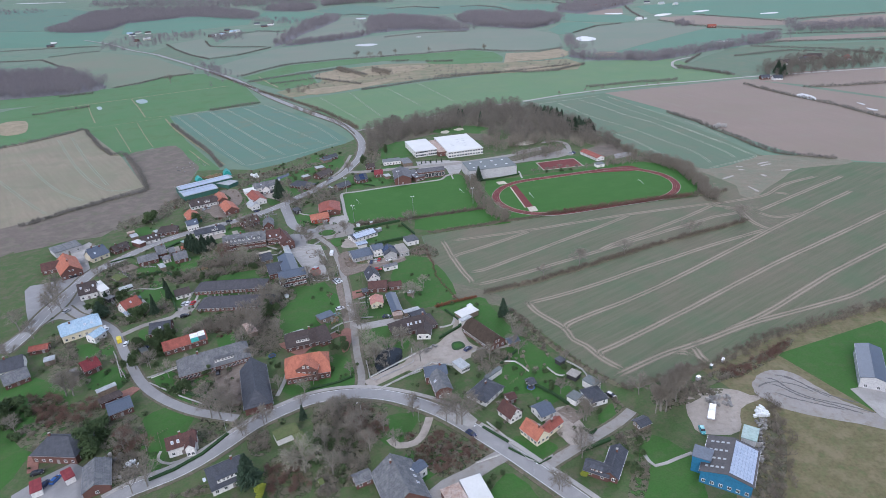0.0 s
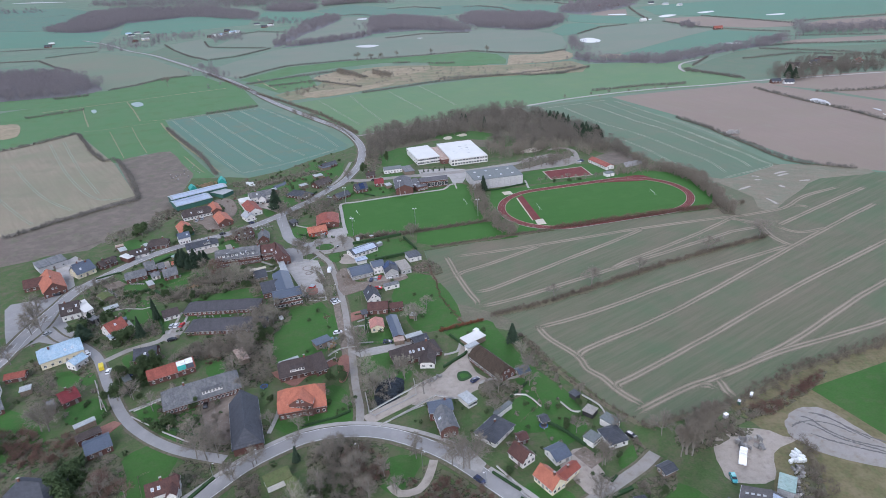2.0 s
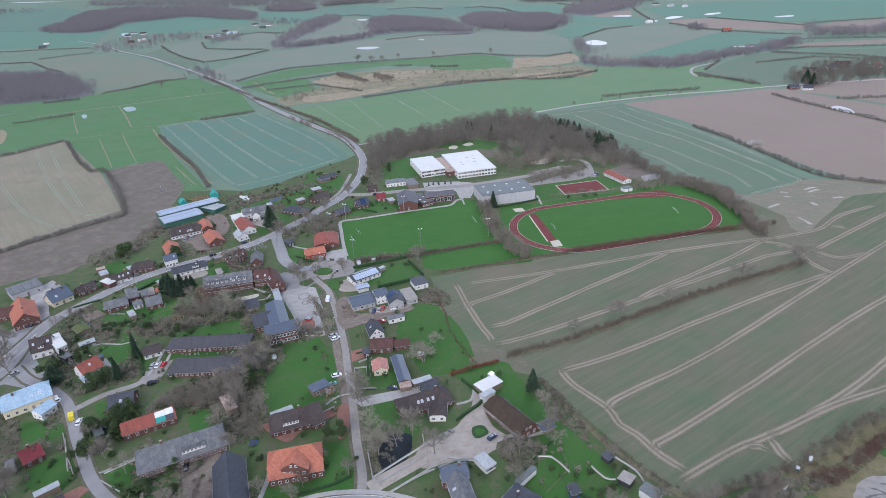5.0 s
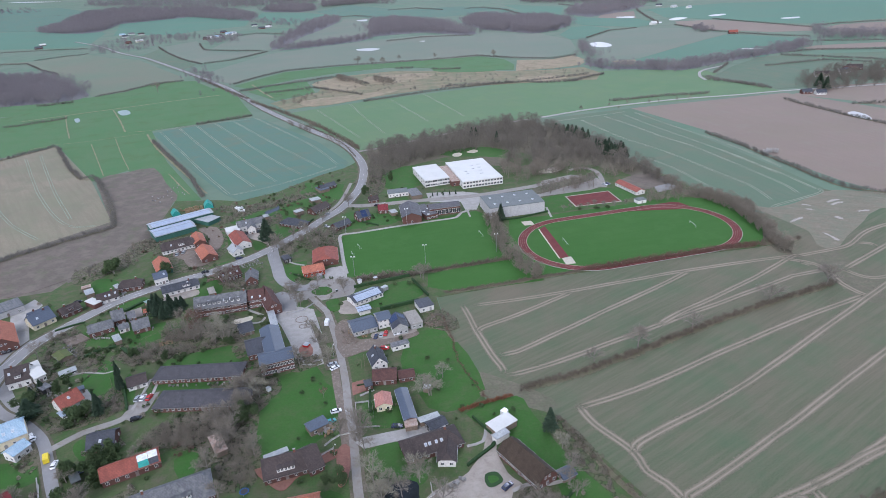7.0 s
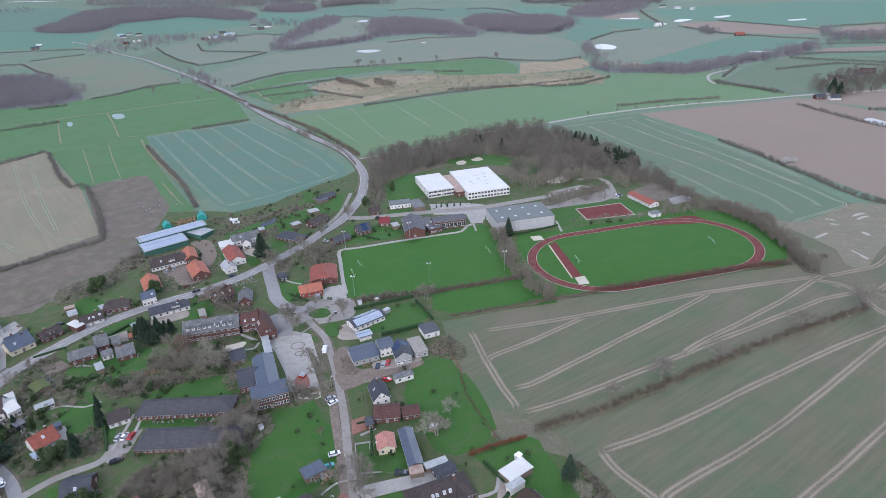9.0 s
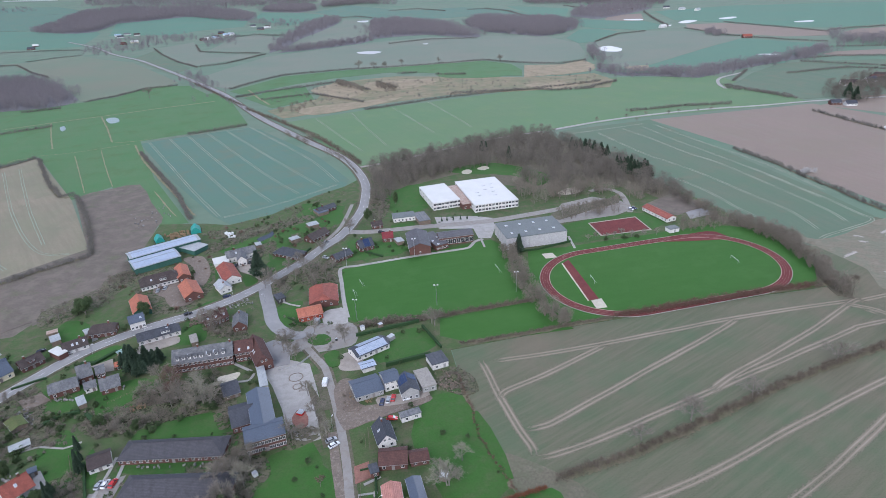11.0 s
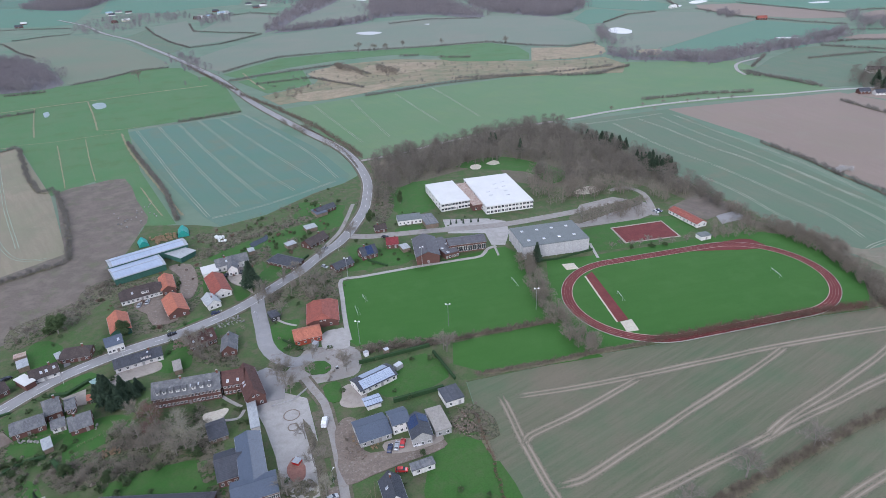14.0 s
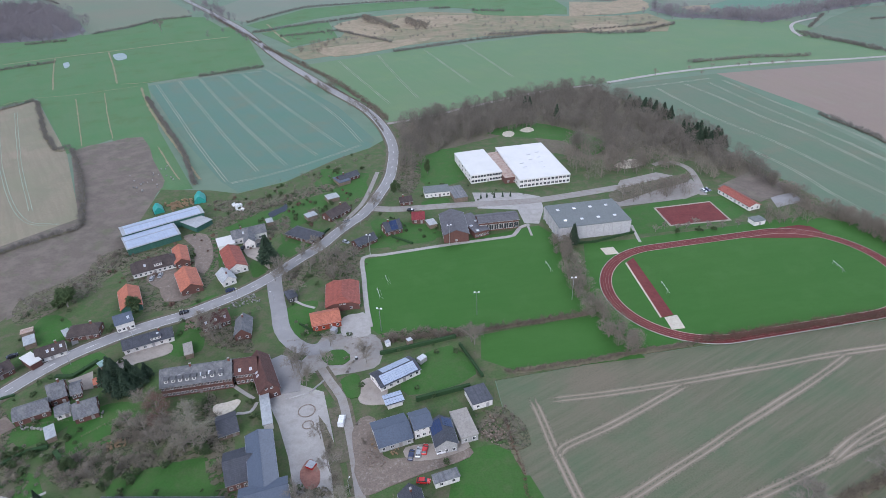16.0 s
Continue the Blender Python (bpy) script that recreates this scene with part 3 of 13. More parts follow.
def tree_kind(kind, seed):
    """Trunk and crown meshes of one kind of tree, 10 m high."""
    key = (kind, seed)
    if key in TREES:
        return TREES[key]
    rng = np.random.default_rng(seed)
    if kind in ("bare", "russet", "pale"):
        s, spots = bare_tree_shape(seed, 10.0, 0.75 if kind != "pale" else 0.9)
        mat = {"bare": TWIG, "russet": RUSTTWIG, "pale": PALETWIG}[kind]
        crown = tri_mesh("crown", ribbons(1250, spots, 1.2, 0.036, rng), mat)
        TREES[key] = (s.mesh("trunk", BARK), crown)
    elif kind == "birch":
        s, spots = bare_tree_shape(seed, 10.0, 0.35)
        TREES[key] = (s.mesh("trunk", BARK), tri_mesh("crown", ribbons(1800, spots, 1.2, 0.065, rng), TWIG))
    elif kind == "conifer":
        n = 2600
        u = rng.uniform(0.04, 1, n) ** 0.75
        ang = rng.uniform(0, math.tau, n)
        lobes = 1 + 0.18 * np.sin(ang * 5 + u * 9) + 0.12 * np.sin(u * 40)
        r = 2.3 * (1 - u) * lobes * rng.uniform(0.55, 1.05, n) + 0.12
        spots = np.stack([r * np.cos(ang), r * np.sin(ang), u * 9.6 + 0.35], 1)
        d = np.stack([np.cos(ang), np.sin(ang), rng.uniform(-0.5, 0.15, n)], 1) + rng.normal(0, 0.25, (n, 3))
        d /= np.linalg.norm(d, axis=1, keepdims=True)
        side = np.cross(d, rng.normal(0, 1, (n, 3)))
        side /= np.linalg.norm(side, axis=1, keepdims=True)
        ln = rng.uniform(0.5, 1.0, (n, 1))
        v = np.stack([spots - d * ln * 0.6 - side * 0.2, spots - d * ln * 0.6 + side * 0.2, spots + d * ln * 0.4], 1).reshape(-1, 3)
        TREES[key] = (Solid().tube((0, 0, -0.2), (0, 0, 9.3), 0.2, 0.03, 6).mesh("trunk", BARK), tri_mesh("crown", v, CONIFER))
    else:
        # leafy: an uneven mass of small leaf clumps round several centres
        mat = YELLOWLEAF if kind == "yellow" else SHRUB
        cs = rng.normal(0, 1, (9, 3)) * (1.5, 1.5, 1.9) + (0, 0, 5.0)
        n = 3200
        own = rng.integers(0, 9, n)
        d = rng.normal(0, 1, (n, 3))
        d /= np.linalg.norm(d, axis=1, keepdims=True)
        p = cs[own] + d * rng.uniform(0.7, 1.9, (n, 1)) * (1, 1, 1.1)
        e1, e2 = rng.normal(0, 0.26, (n, 3)), rng.normal(0, 0.26, (n, 3))
        v = np.stack([p - e1, p + e2, p + e1 - e2 * 0.5], 1).reshape(-1, 3)
        s = Solid().tube((0, 0, -0.2), (0, 0, 4.6), 0.28, 0.15, 6)
        for c in cs[:6]:
            s.tube((0, 0, 3.2), tuple(c), 0.12, 0.04, 4)
        TREES[key] = (s.mesh("trunk", BARK), tri_mesh("crown", v, mat))
    return TREES[key]


TREE_WORDS = {
    "bare": ("tree", "leafless winter tree with fine grey-brown twigs"),
    "russet": ("tree", "leafless tree with russet-brown twigs"),
    "pale": ("tree", "leafless tree with pale lichen-covered twigs"),
    "birch": ("birch_tree", "slender leafless birch with drooping twigs"),
    "conifer": ("conifer", "dark green conifer tree in a garden"),
    "leafy": ("evergreen_tree", "dense dark evergreen tree beside the gardens"),
    "yellow": ("shrub", "bright yellow-green evergreen shrub in a garden"),
}


def tree(kind, x, y, h, wide=1.0, seed=None):
    seed = seed if seed is not None else int(abs(x * 7 + y * 13)) % 4
    if kind in ("bare", "russet", "pale"):
        h, wide = h * 1.05, wide * 1.15
    name, label = TREE_WORDS[kind]
    ob = base(name, x, y, (x * 37 + y * 91) % 360, label, "tree" if kind != "yellow" else "shrub")
    t, c = tree_kind(kind, seed)
    for nm, me in (("trunk", t), ("crown", c)):
        p = part(nm, me, None, ob)
        p.scale = (h / 10 * wide, h / 10 * wide, h / 10)
    return ob


def thicket(name, spots, mat, label, low, high, per=40, width=0.16, length=1.1, category="hedge", kind="stuff", seed=3, lean=0.6):
    """Many bushes in one mesh: each a fountain of bare twigs."""
    rng = np.random.default_rng(seed)
    out = []
    for x, y in spots:
        h = rng.uniform(low, high)
        n = per
        u = rng.uniform(0.05, 1, n)
        a = rng.uniform(0, math.tau, n)
        r = h * 0.42 * np.sqrt(u) * rng.uniform(0.3, 1.0, n)
        root = np.stack([x + r * np.cos(a), y + r * np.sin(a), land_z(x, y) + h * (0.05 + 0.72 * rng.uniform(0, 1, n) * (1 - 0.35 * r / (0.42 * h)))], 1)
        d = np.stack([np.cos(a) * lean, np.sin(a) * lean, rng.uniform(0.2, 1.2, n)], 1) + rng.normal(0, 0.4, (n, 3))
        d /= np.linalg.norm(d, axis=1, keepdims=True)
        side = np.cross(d, rng.normal(0, 1, (n, 3)))
        side /= np.linalg.norm(side, axis=1, keepdims=True)
        ln = length * rng.uniform(0.6, 1.5, (n, 1)) * h / 3
        out.append(np.stack([root - side * width / 2, root + side * width / 2, root + d * ln], 1).reshape(-1, 3))
    ob = new(name, tri_mesh(name, np.concatenate(out), mat))
    return tagged(ob, label, category, kind=kind)


def along(pts, step, jitter=0.5, seed=1, smooth=False):
    """Places at even steps along a line, each a little off it."""
    rng = random.Random(seed)
    p = spline([Vector(q) for q in pts], step) if smooth else [Vector(q) for q in pts]
    out, rest = [], 0.0
    for a, b in zip(p, p[1:]):
        ln = (b - a).length
        t = rest
        while t < ln:
            c = a + (b - a) * (t / ln)
            out.append((c.x + rng.uniform(-jitter, jitter), c.y + rng.uniform(-jitter, jitter)))
            t += step * rng.uniform(0.7, 1.3)
        rest = t - ln
    return out


def clear(spots):
    """Only those places that lie on no road and in no house."""
    q = np.array(spots)
    keep = np.ones(len(q), bool)
    for x, y, r in TAKEN_LINES:
        keep &= (q[:, 0] - x) ** 2 + (q[:, 1] - y) ** 2 > (r + 0.6) ** 2
    for x, y, a, lx, ly in TAKEN_PLOTS:
        dx, dy = q[:, 0] - x, q[:, 1] - y
        keep &= (abs(dx * math.cos(a) + dy * math.sin(a)) > lx) | (abs(dy * math.cos(a) - dx * math.sin(a)) > ly)
    return [s for s, k in zip(spots, keep) if k] or spots[:1]


def inside(pts, n, seed=1):
    """n places spread over a patch with the given corners."""
    rng = random.Random(seed)
    xs, ys = [p[0] for p in pts], [p[1] for p in pts]
    out = []
    for _ in range(n * 40):
        if len(out) >= n:
            break
        x, y = rng.uniform(min(xs), max(xs)), rng.uniform(min(ys), max(ys))
        hit, j = False, len(pts) - 1
        for i in range(len(pts)):
            if (pts[i][1] > y) != (pts[j][1] > y) and x < (pts[j][0] - pts[i][0]) * (y - pts[i][1]) / (pts[j][1] - pts[i][1]) + pts[i][0]:
                hit = not hit
            j = i
        if hit:
            out.append((x, y))
    return clear(out)


BANK = material("tawny_hedge_bank", (0.15, 0.13, 0.085), (0.1, 0.11, 0.055), 0.95, coarse=0.2, fine=1.2, grain=0.4, third=(0.19, 0.155, 0.11), soft=(0.05, 0.6, 0.8))
BANK_LEVEL = [0.204]


def field_hedge(pts, label="bare brown field hedge along the fields", low=1.8, high=3.2, step=1.6, mat=None, per=26, width=0.2, seed=1, jitter=0.9, bank=1.8, bank_z=0.0):
    ob = thicket("field_hedge", along(pts, step, jitter, seed), mat or HEDGETWIG, label, low, high, per, width, 1.1, "hedge", seed=seed)
    if bank:
        BANK_LEVEL[0] += 0.0007
        part("hedge_bank", soft_mesh("hedge_bank", [soft_strip(spline([Vector(p) for p in pts], 3.0), bank, bank_z or BANK_LEVEL[0], seed, 0.5)], BANK), None, ob, "tawny grass bank below the hedge")
    return ob


def clipped_hedge(pts, h=1.5, w=0.8, mat=None, label="clipped dark green garden hedge"):
    """A garden hedge: a rough-sided core with leaves standing proud of it."""
    line = [Vector(p) for p in pts]
    rng = np.random.default_rng(len(pts) + int(abs(pts[0][0])))
    s = ribbon(line, w / 2, -w / 2, 0.0, h)
    core = np.array(s.v)
    ob = part("garden_hedge", s, mat or HEDGE)
    tagged(ob, label, "hedge")
    out = []
    for a, b in zip(line, line[1:]):
        n = int((b - a).length * 26)
        t = rng.uniform(0, 1, (n, 1))
        d = np.array(((b - a).normalized().x, (b - a).normalized().y))
        nrm = np.array((-d[1], d[0]))
        c = np.array((a.x, a.y)) * (1 - t) + np.array((b.x, b.y)) * t + nrm * rng.uniform(-w / 2 - 0.06, w / 2 + 0.06, (n, 1))
        p = np.concatenate([c, rng.uniform(0.5 * h, h + 0.05, (n, 1))], 1)
        e1, e2 = rng.normal(0, 0.16, (n, 3)), rng.normal(0, 0.16, (n, 3))
        out.append(np.stack([p - e1, p + e2, p + e1 - e2 * 0.5], 1).reshape(-1, 3))
    part("foliage", tri_mesh("foliage", np.concatenate(out), mat or HEDGE), None, ob)
    return ob



def wood(name, spots, mat, label, low, high, per=170, width=0.16, length=1.5, seed=5, category="wood", slim=0.3, stray=0.0):
    """A stand of leafless trees in one mesh: a thin stem each, with twigs through the upper part."""
    rng = np.random.default_rng(seed)
    p = np.array(spots, float)
    n = len(p)
    if stray:
        p += rng.normal(0, stray, p.shape) * (rng.uniform(0, 1, (n, 1)) < 0.4)
    lift = np.array([land_z(*q) for q in p])
    h = rng.uniform(low, high, n)
    # stems
    ang = rng.uniform(0, math.tau, n)
    out = []
    for k in range(2):
        a = ang + k * math.pi / 2
        w = 0.16 + 0.008 * h
        s0 = np.stack([p[:, 0] - np.cos(a) * w, p[:, 1] - np.sin(a) * w, lift], 1)
        s1 = np.stack([p[:, 0] + np.cos(a) * w, p[:, 1] + np.sin(a) * w, lift], 1)
        tip = np.stack([p[:, 0], p[:, 1], lift + h * 0.9], 1)
        out.append(np.stack([s0, s1, tip], 1).reshape(-1, 3))
    # twigs
    i = np.repeat(np.arange(n), per)
    m = len(i)
    u = rng.uniform(0.22, 1.0, m)
    r = h[i] * slim * np.sin(np.clip((u - 0.12) / 0.95, 0, 1) * math.pi) ** 0.7 * np.sqrt(rng.uniform(0, 1, m))
    a = rng.uniform(0, math.tau, m)
    root = np.stack([p[i, 0] + r * np.cos(a), p[i, 1] + r * np.sin(a), lift[i] + h[i] * u], 1)
    d = np.stack([np.cos(a) * 0.6, np.sin(a) * 0.6, rng.uniform(0.2, 1.1, m)], 1) + rng.normal(0, 0.35, (m, 3))
    d /= np.linalg.norm(d, axis=1, keepdims=True)
    side = np.cross(d, rng.normal(0, 1, (m, 3)))
    side /= np.linalg.norm(side, axis=1, keepdims=True)
    ln = length * rng.uniform(0.6, 1.5, (m, 1)) * h[i][:, None] / 10
    root = root - d * ln * 0.5
    out.append(np.stack([root - side * width / 2, root + side * width / 2, root + d * ln], 1).reshape(-1, 3))
    ob = new(name, tri_mesh(name, np.concatenate(out), mat))
    return tagged(ob, label, category, kind="stuff")


# ---- the ground ----


def ground_sheet():
    """One sheet to the horizon: level round the village, low hills far off."""
    v, f, n = [], [], 90
    xs = [math.copysign(abs(k) ** 1.9 * 4800 / 45 ** 1.9, k) for k in range(-45, 46)]
    for yy in xs:
        for xx in xs:
            z = land_z(xx, yy + 600) if abs(xx) + abs(yy) > 2300 else 0.0
            v.append((xx, yy + 600, z))
    m = len(xs)
    for j in range(m - 1):
        for i in range(m - 1):
            f.append((j * m + i, j * m + i + 1, (j + 1) * m + i + 1, (j + 1) * m + i))
    return Solid().add(v, f)


# ground colour shifted towards blue to paint in the haze of distance
HAZELAND = material("hazed_farmland", (0.118, 0.18, 0.122), (0.163, 0.175, 0.132), 0.95, coarse=0.0035, fine=0.03, third=(0.096, 0.176, 0.11), grain=0.3)
# floor of the far woods; distance haze is mixed into this mauve-grey
HAZEFLOOR = material("woodland_floor", (0.14, 0.134, 0.142), (0.165, 0.156, 0.158), 0.95, coarse=0.02, fine=0.2)
tagged(part("ground", ground_sheet(), HAZELAND), "open winter farmland reaching to the horizon", "ground", kind="structure")
WHEAT = material("young_winter_wheat", (0.086, 0.115, 0.062), (0.15, 0.126, 0.09), 0.95, coarse=0.008, amount=0.95, fine=1.7, third=(0.1, 0.111, 0.067), grain=0.45, streak=(31, 46, 2.2, 0.65, (0.158, 0.134, 0.096)), patch=(38, 0.5, (0.07, 0.118, 0.06)))
BLUECROP = material("blue_green_crop", (0.093, 0.17, 0.132), (0.119, 0.17, 0.124), 0.95, coarse=0.012, fine=0.9, grain=0.35, third=(0.14, 0.16, 0.11), streak=(-59, 60, 4, 0.4, (0.105, 0.15, 0.1)), patch=(30, 0.35, (0.075, 0.165, 0.11)))
GREYCROP = material("grey_green_crop", (0.1, 0.152, 0.1), (0.128, 0.152, 0.1), 0.95, coarse=0.012, fine=0.9, grain=0.35, third=(0.145, 0.15, 0.1), streak=(-78, 70, 4, 0.45, (0.14, 0.16, 0.115)), patch=(40, 0.4, (0.088, 0.15, 0.09)))
# the two far field colours carry painted distance haze: paler and bluer
HAZEMEADOW = material("hazed_far_meadow", (0.092, 0.187, 0.13), (0.11, 0.178, 0.125), 0.95, coarse=0.006, fine=0.4, grain=0.3, patch=(150, 0.4, (0.105, 0.17, 0.12)))
HAZEFIELD = material("hazed_far_field", (0.148, 0.187, 0.14), (0.19, 0.186, 0.148), 0.95, coarse=0.006, fine=0.4, grain=0.3, streak=(20, 160, 9, 0.4, (0.17, 0.168, 0.132)), patch=(120, 0.45, (0.122, 0.175, 0.125)))
GREENCROP = material("green_crop", (0.108, 0.186, 0.092), (0.135, 0.185, 0.098), 0.95, coarse=0.01, fine=0.8, grain=0.35, third=(0.13, 0.2, 0.09), streak=(-62, 90, 5, 0.4, (0.13, 0.185, 0.105)), patch=(60, 0.4, (0.092, 0.175, 0.078)))
MEADOW = material("green_meadow", (0.078, 0.165, 0.068), (0.093, 0.156, 0.072), 0.95, coarse=0.012, fine=0.8, grain=0.35, third=(0.075, 0.13, 0.045), streak=(-60, 40, 3, 0.35, (0.1, 0.15, 0.065)), patch=(35, 0.4, (0.06, 0.15, 0.05)))
STUBBLE = material("pale_stubble_field", (0.25, 0.215, 0.155), (0.19, 0.182, 0.125), 0.95, coarse=0.012, amount=0.9, fine=0.8, grain=0.4, third=(0.17, 0.172, 0.115), streak=(-54, 60, 3.2, 0.7, (0.175, 0.155, 0.11)), patch=(45, 0.6, (0.175, 0.18, 0.115)))
PLOUGH = material("ploughed_field", (0.232, 0.183, 0.15), (0.2, 0.16, 0.13), 0.95, coarse=0.012, fine=0.9, grain=0.35, third=(0.22, 0.19, 0.15), streak=(-76, 70, 3, 0.5, (0.185, 0.15, 0.12)), patch=(50, 0.4, (0.2, 0.17, 0.125)))
MARSH = material("tawny_marsh", (0.23, 0.19, 0.122), (0.16, 0.168, 0.09), 0.95, coarse=0.02, fine=0.5, third=(0.1, 0.13, 0.06), streak=(15, 30, 5, 0.6, (0.27, 0.22, 0.15)), patch=(22, 0.8, (0.13, 0.15, 0.085)))
MARSHREED = material("dead_reeds", (0.3, 0.245, 0.165), (0.22, 0.185, 0.12), 0.95, coarse=0.05, fine=0.3, patch=(14, 0.6, (0.17, 0.165, 0.1)))
PADDOCK = material("trodden_paddock", (0.145, 0.12, 0.1), (0.11, 0.1, 0.078), 0.95, coarse=0.03, fine=0.9, grain=0.45, third=(0.115, 0.125, 0.072), patch=(9, 0.6, (0.175, 0.148, 0.122)), streak=(-40, 20, 2.5, 0.4, (0.1, 0.085, 0.068)))
DULLFIELD = material("dull_green_field", (0.135, 0.178, 0.12), (0.18, 0.168, 0.125), 0.95, coarse=0.006, fine=0.7, grain=0.3, streak=(-50, 120, 7, 0.35, (0.165, 0.16, 0.115)))


# ---- fields ----
area("field", [(-420, -300), (520, -300), (520, 160), (-420, 200)], MEADOW, "green meadow south of the village", "field", z=0.015)
area('field', [(-3.1, 358.1), (32, 365.0), (57, 370.2), (79, 373.8), (101, 376.8), (130, 381.8), (160, 386.8), (184, 389.2), (206, 393.5), (205.0, 444.9), (220.4, 432.9), (258.0, 449.9), (275.2, 474.0), (292.0, 452.3), (352.6, 430.1), (415.4, 435.6), (491.0, 381.9), (370.1, 272.6), (214.5, 239.8), (142.5, 218.6), (110.8, 201.3), (75.2, 191.8), (63.4, 208.4), (37.9, 261.3), (24.0, 269.0), (13.1, 272.6), (11.0, 278.5), (7.4, 289.2), (3.8, 299.8), (2.1, 317.9), (0.0, 328.0), (-0.8, 338.5)], WHEAT, 'field of young winter wheat with tractor ruts', 'field', z=0.026)
area('field', [(129.6, 729.7), (232.1, 753.2), (259.5, 594.9), (272.7, 515.6), (276.9, 474.0), (266.1, 462.6), (241.3, 452.2), (216.2, 443.7), (202.6, 449.8), (188.6, 492.5), (173.3, 573.6), (152.9, 626.7)], GREYCROP, 'blue-green crop field with pale tramlines', 'field', z=0.032)
area('field', [(232.1, 753.2), (422.9, 779.8), (495.7, 627.2), (548.3, 477.8), (447.8, 379.2), (353.5, 431.3), (311.1, 453.8), (297.6, 487.1), (285.6, 542.1), (267.5, 644.8)], PLOUGH, 'brown ploughed field', 'field', z=0.038)
area('field', [(495.7, 803.5), (619.5, 797.7), (738.9, 735.4), (540.4, 521.8), (501.0, 634.5), (463.2, 723.7), (425.4, 770.4)], PLOUGH, 'ploughed field with standing water', 'field', z=0.044)
area('field', [(-165.7, 843.8), (-76.7, 885.0), (89.6, 938.1), (261.0, 1005.5), (403.4, 969.9), (426.6, 787.0), (228.6, 765.6), (112.8, 733.5), (63.1, 717.8), (25.4, 697.8), (-9.9, 677.5), (-38.2, 660.6), (-65.3, 650.1)], GREENCROP, 'wide green crop field', 'field', z=0.05)
area('field', [(-311.4, 783.8), (-204.3, 830.0), (-187.5, 811.0), (-110.2, 695.4), (-72.0, 615.0), (-74.0, 600.0), (-94.8, 582.0), (-122.0, 547.4), (-149.6, 531.9), (-166.2, 549.5), (-225.1, 638.3)], BLUECROP, 'blue-green crop field with pale tramlines', 'field', z=0.056)
area('field', [(-585.5, 917.9), (-406.6, 1056.1), (-297.7, 1067.8), (-209.9, 843.6), (-315.6, 794.7), (-249.1, 655.8), (-181.3, 540.1), (-200.4, 536.3), (-278.0, 636.6), (-298.3, 608.6), (-403.6, 754.9), (-463.1, 684.6), (-591.7, 901.3)], MEADOW, 'bright green meadow', 'field', z=0.062)
area('field', [(-463.1, 684.6), (-400.5, 748.4), (-298.3, 608.6), (-231.7, 497.5), (-258.6, 476.0), (-295.7, 430.2), (-393.2, 381.5), (-555.5, 575.7)], STUBBLE, 'pale stubble field', 'field', z=0.068)
area('field', [(-296.0, 615.6), (-277.8, 629.5), (-254.8, 638.6), (-226.2, 589.2), (-204.5, 554.3), (-202.0, 535.4), (-198.5, 512.8), (-198.0, 497.0), (-215.0, 491.5), (-229.4, 492.6), (-276.4, 575.6)], PADDOCK, 'trodden brown paddock', 'field', z=0.074, round_=2)
area('field', [(-298.4, 435.1), (-234.7, 505.3), (-199.8, 503.5), (-202.7, 470.8), (-223.0, 396.3), (-262.8, 384.9), (-343.8, 322.3), (-385.3, 372.0)], PADDOCK, 'bare muddy paddock', 'field', z=0.08)
area('field', [(384.8, 902.2), (569.0, 1046.8), (690.9, 1010.4), (691.5, 860.8), (441.8, 816.8)], GREYCROP, 'grey-green crop field with pale lines', 'field', z=0.128)
area('field', [(418.2, 1081.2), (631.9, 1210.5), (684.9, 1176.4), (534.1, 1034.9)], HAZEMEADOW, 'green meadow', 'field', z=0.134)
area('field', [(947.4, 1366.8), (1131.7, 1286.7), (914.6, 1028.7), (889.2, 1169.2), (792.5, 1275.0)], PLOUGH, 'far ploughed field', 'field', z=0.164)
area('field', [(-1168.2, 1595.9), (-887.3, 1557.5), (-770.8, 1412.6), (-609.4, 1223.1), (-507.5, 1061.4), (-467.6, 1091.0), (-453.8, 1140.5), (-409.8, 1165.6), (-407.4, 1190.3), (-609.7, 1501.3), (-723.3, 1596.1), (-797.1, 1671.8), (-844.5, 1662.5), (-886.2, 1598.5)], DULLFIELD, 'dull green field browning towards its foot', 'field', z=0.090)
area('field', [(-728.9, 1008.4), (-503.1, 1052.4), (-463.4, 1081.4), (-448.8, 1139.0), (-421.0, 1159.2), (-377.9, 1150.6), (-276.0, 989.3), (-371.6, 952.8), (-463.0, 947.6), (-667.8, 926.7)], MEADOW, 'bright green meadow below the wood', 'field', z=0.094)
area('field', [(-1526.1, 2074.7), (-1031.3, 1909.6), (-916.1, 1919.1), (-1048.1, 2327.6), (-1130.7, 2466.7), (-1224.7, 2421.2), (-1409.8, 2574.4), (-1975.7, 2685.7)], HAZEMEADOW, 'far green field', 'field', z=0.098)
area('field', [(-972.7, 2219.1), (-1171.6, 2747.1), (-950.6, 2912.1), (-622.9, 2611.2), (-564.3, 2283.9), (-692.4, 2225.1), (-743.1, 2116.8), (-848.5, 2171.4)], HAZEMEADOW, 'far green meadow below the wood', 'field', z=0.102)
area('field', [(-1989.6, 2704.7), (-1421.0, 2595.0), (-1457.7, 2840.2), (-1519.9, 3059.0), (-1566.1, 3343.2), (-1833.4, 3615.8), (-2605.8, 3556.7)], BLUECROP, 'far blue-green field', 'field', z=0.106)
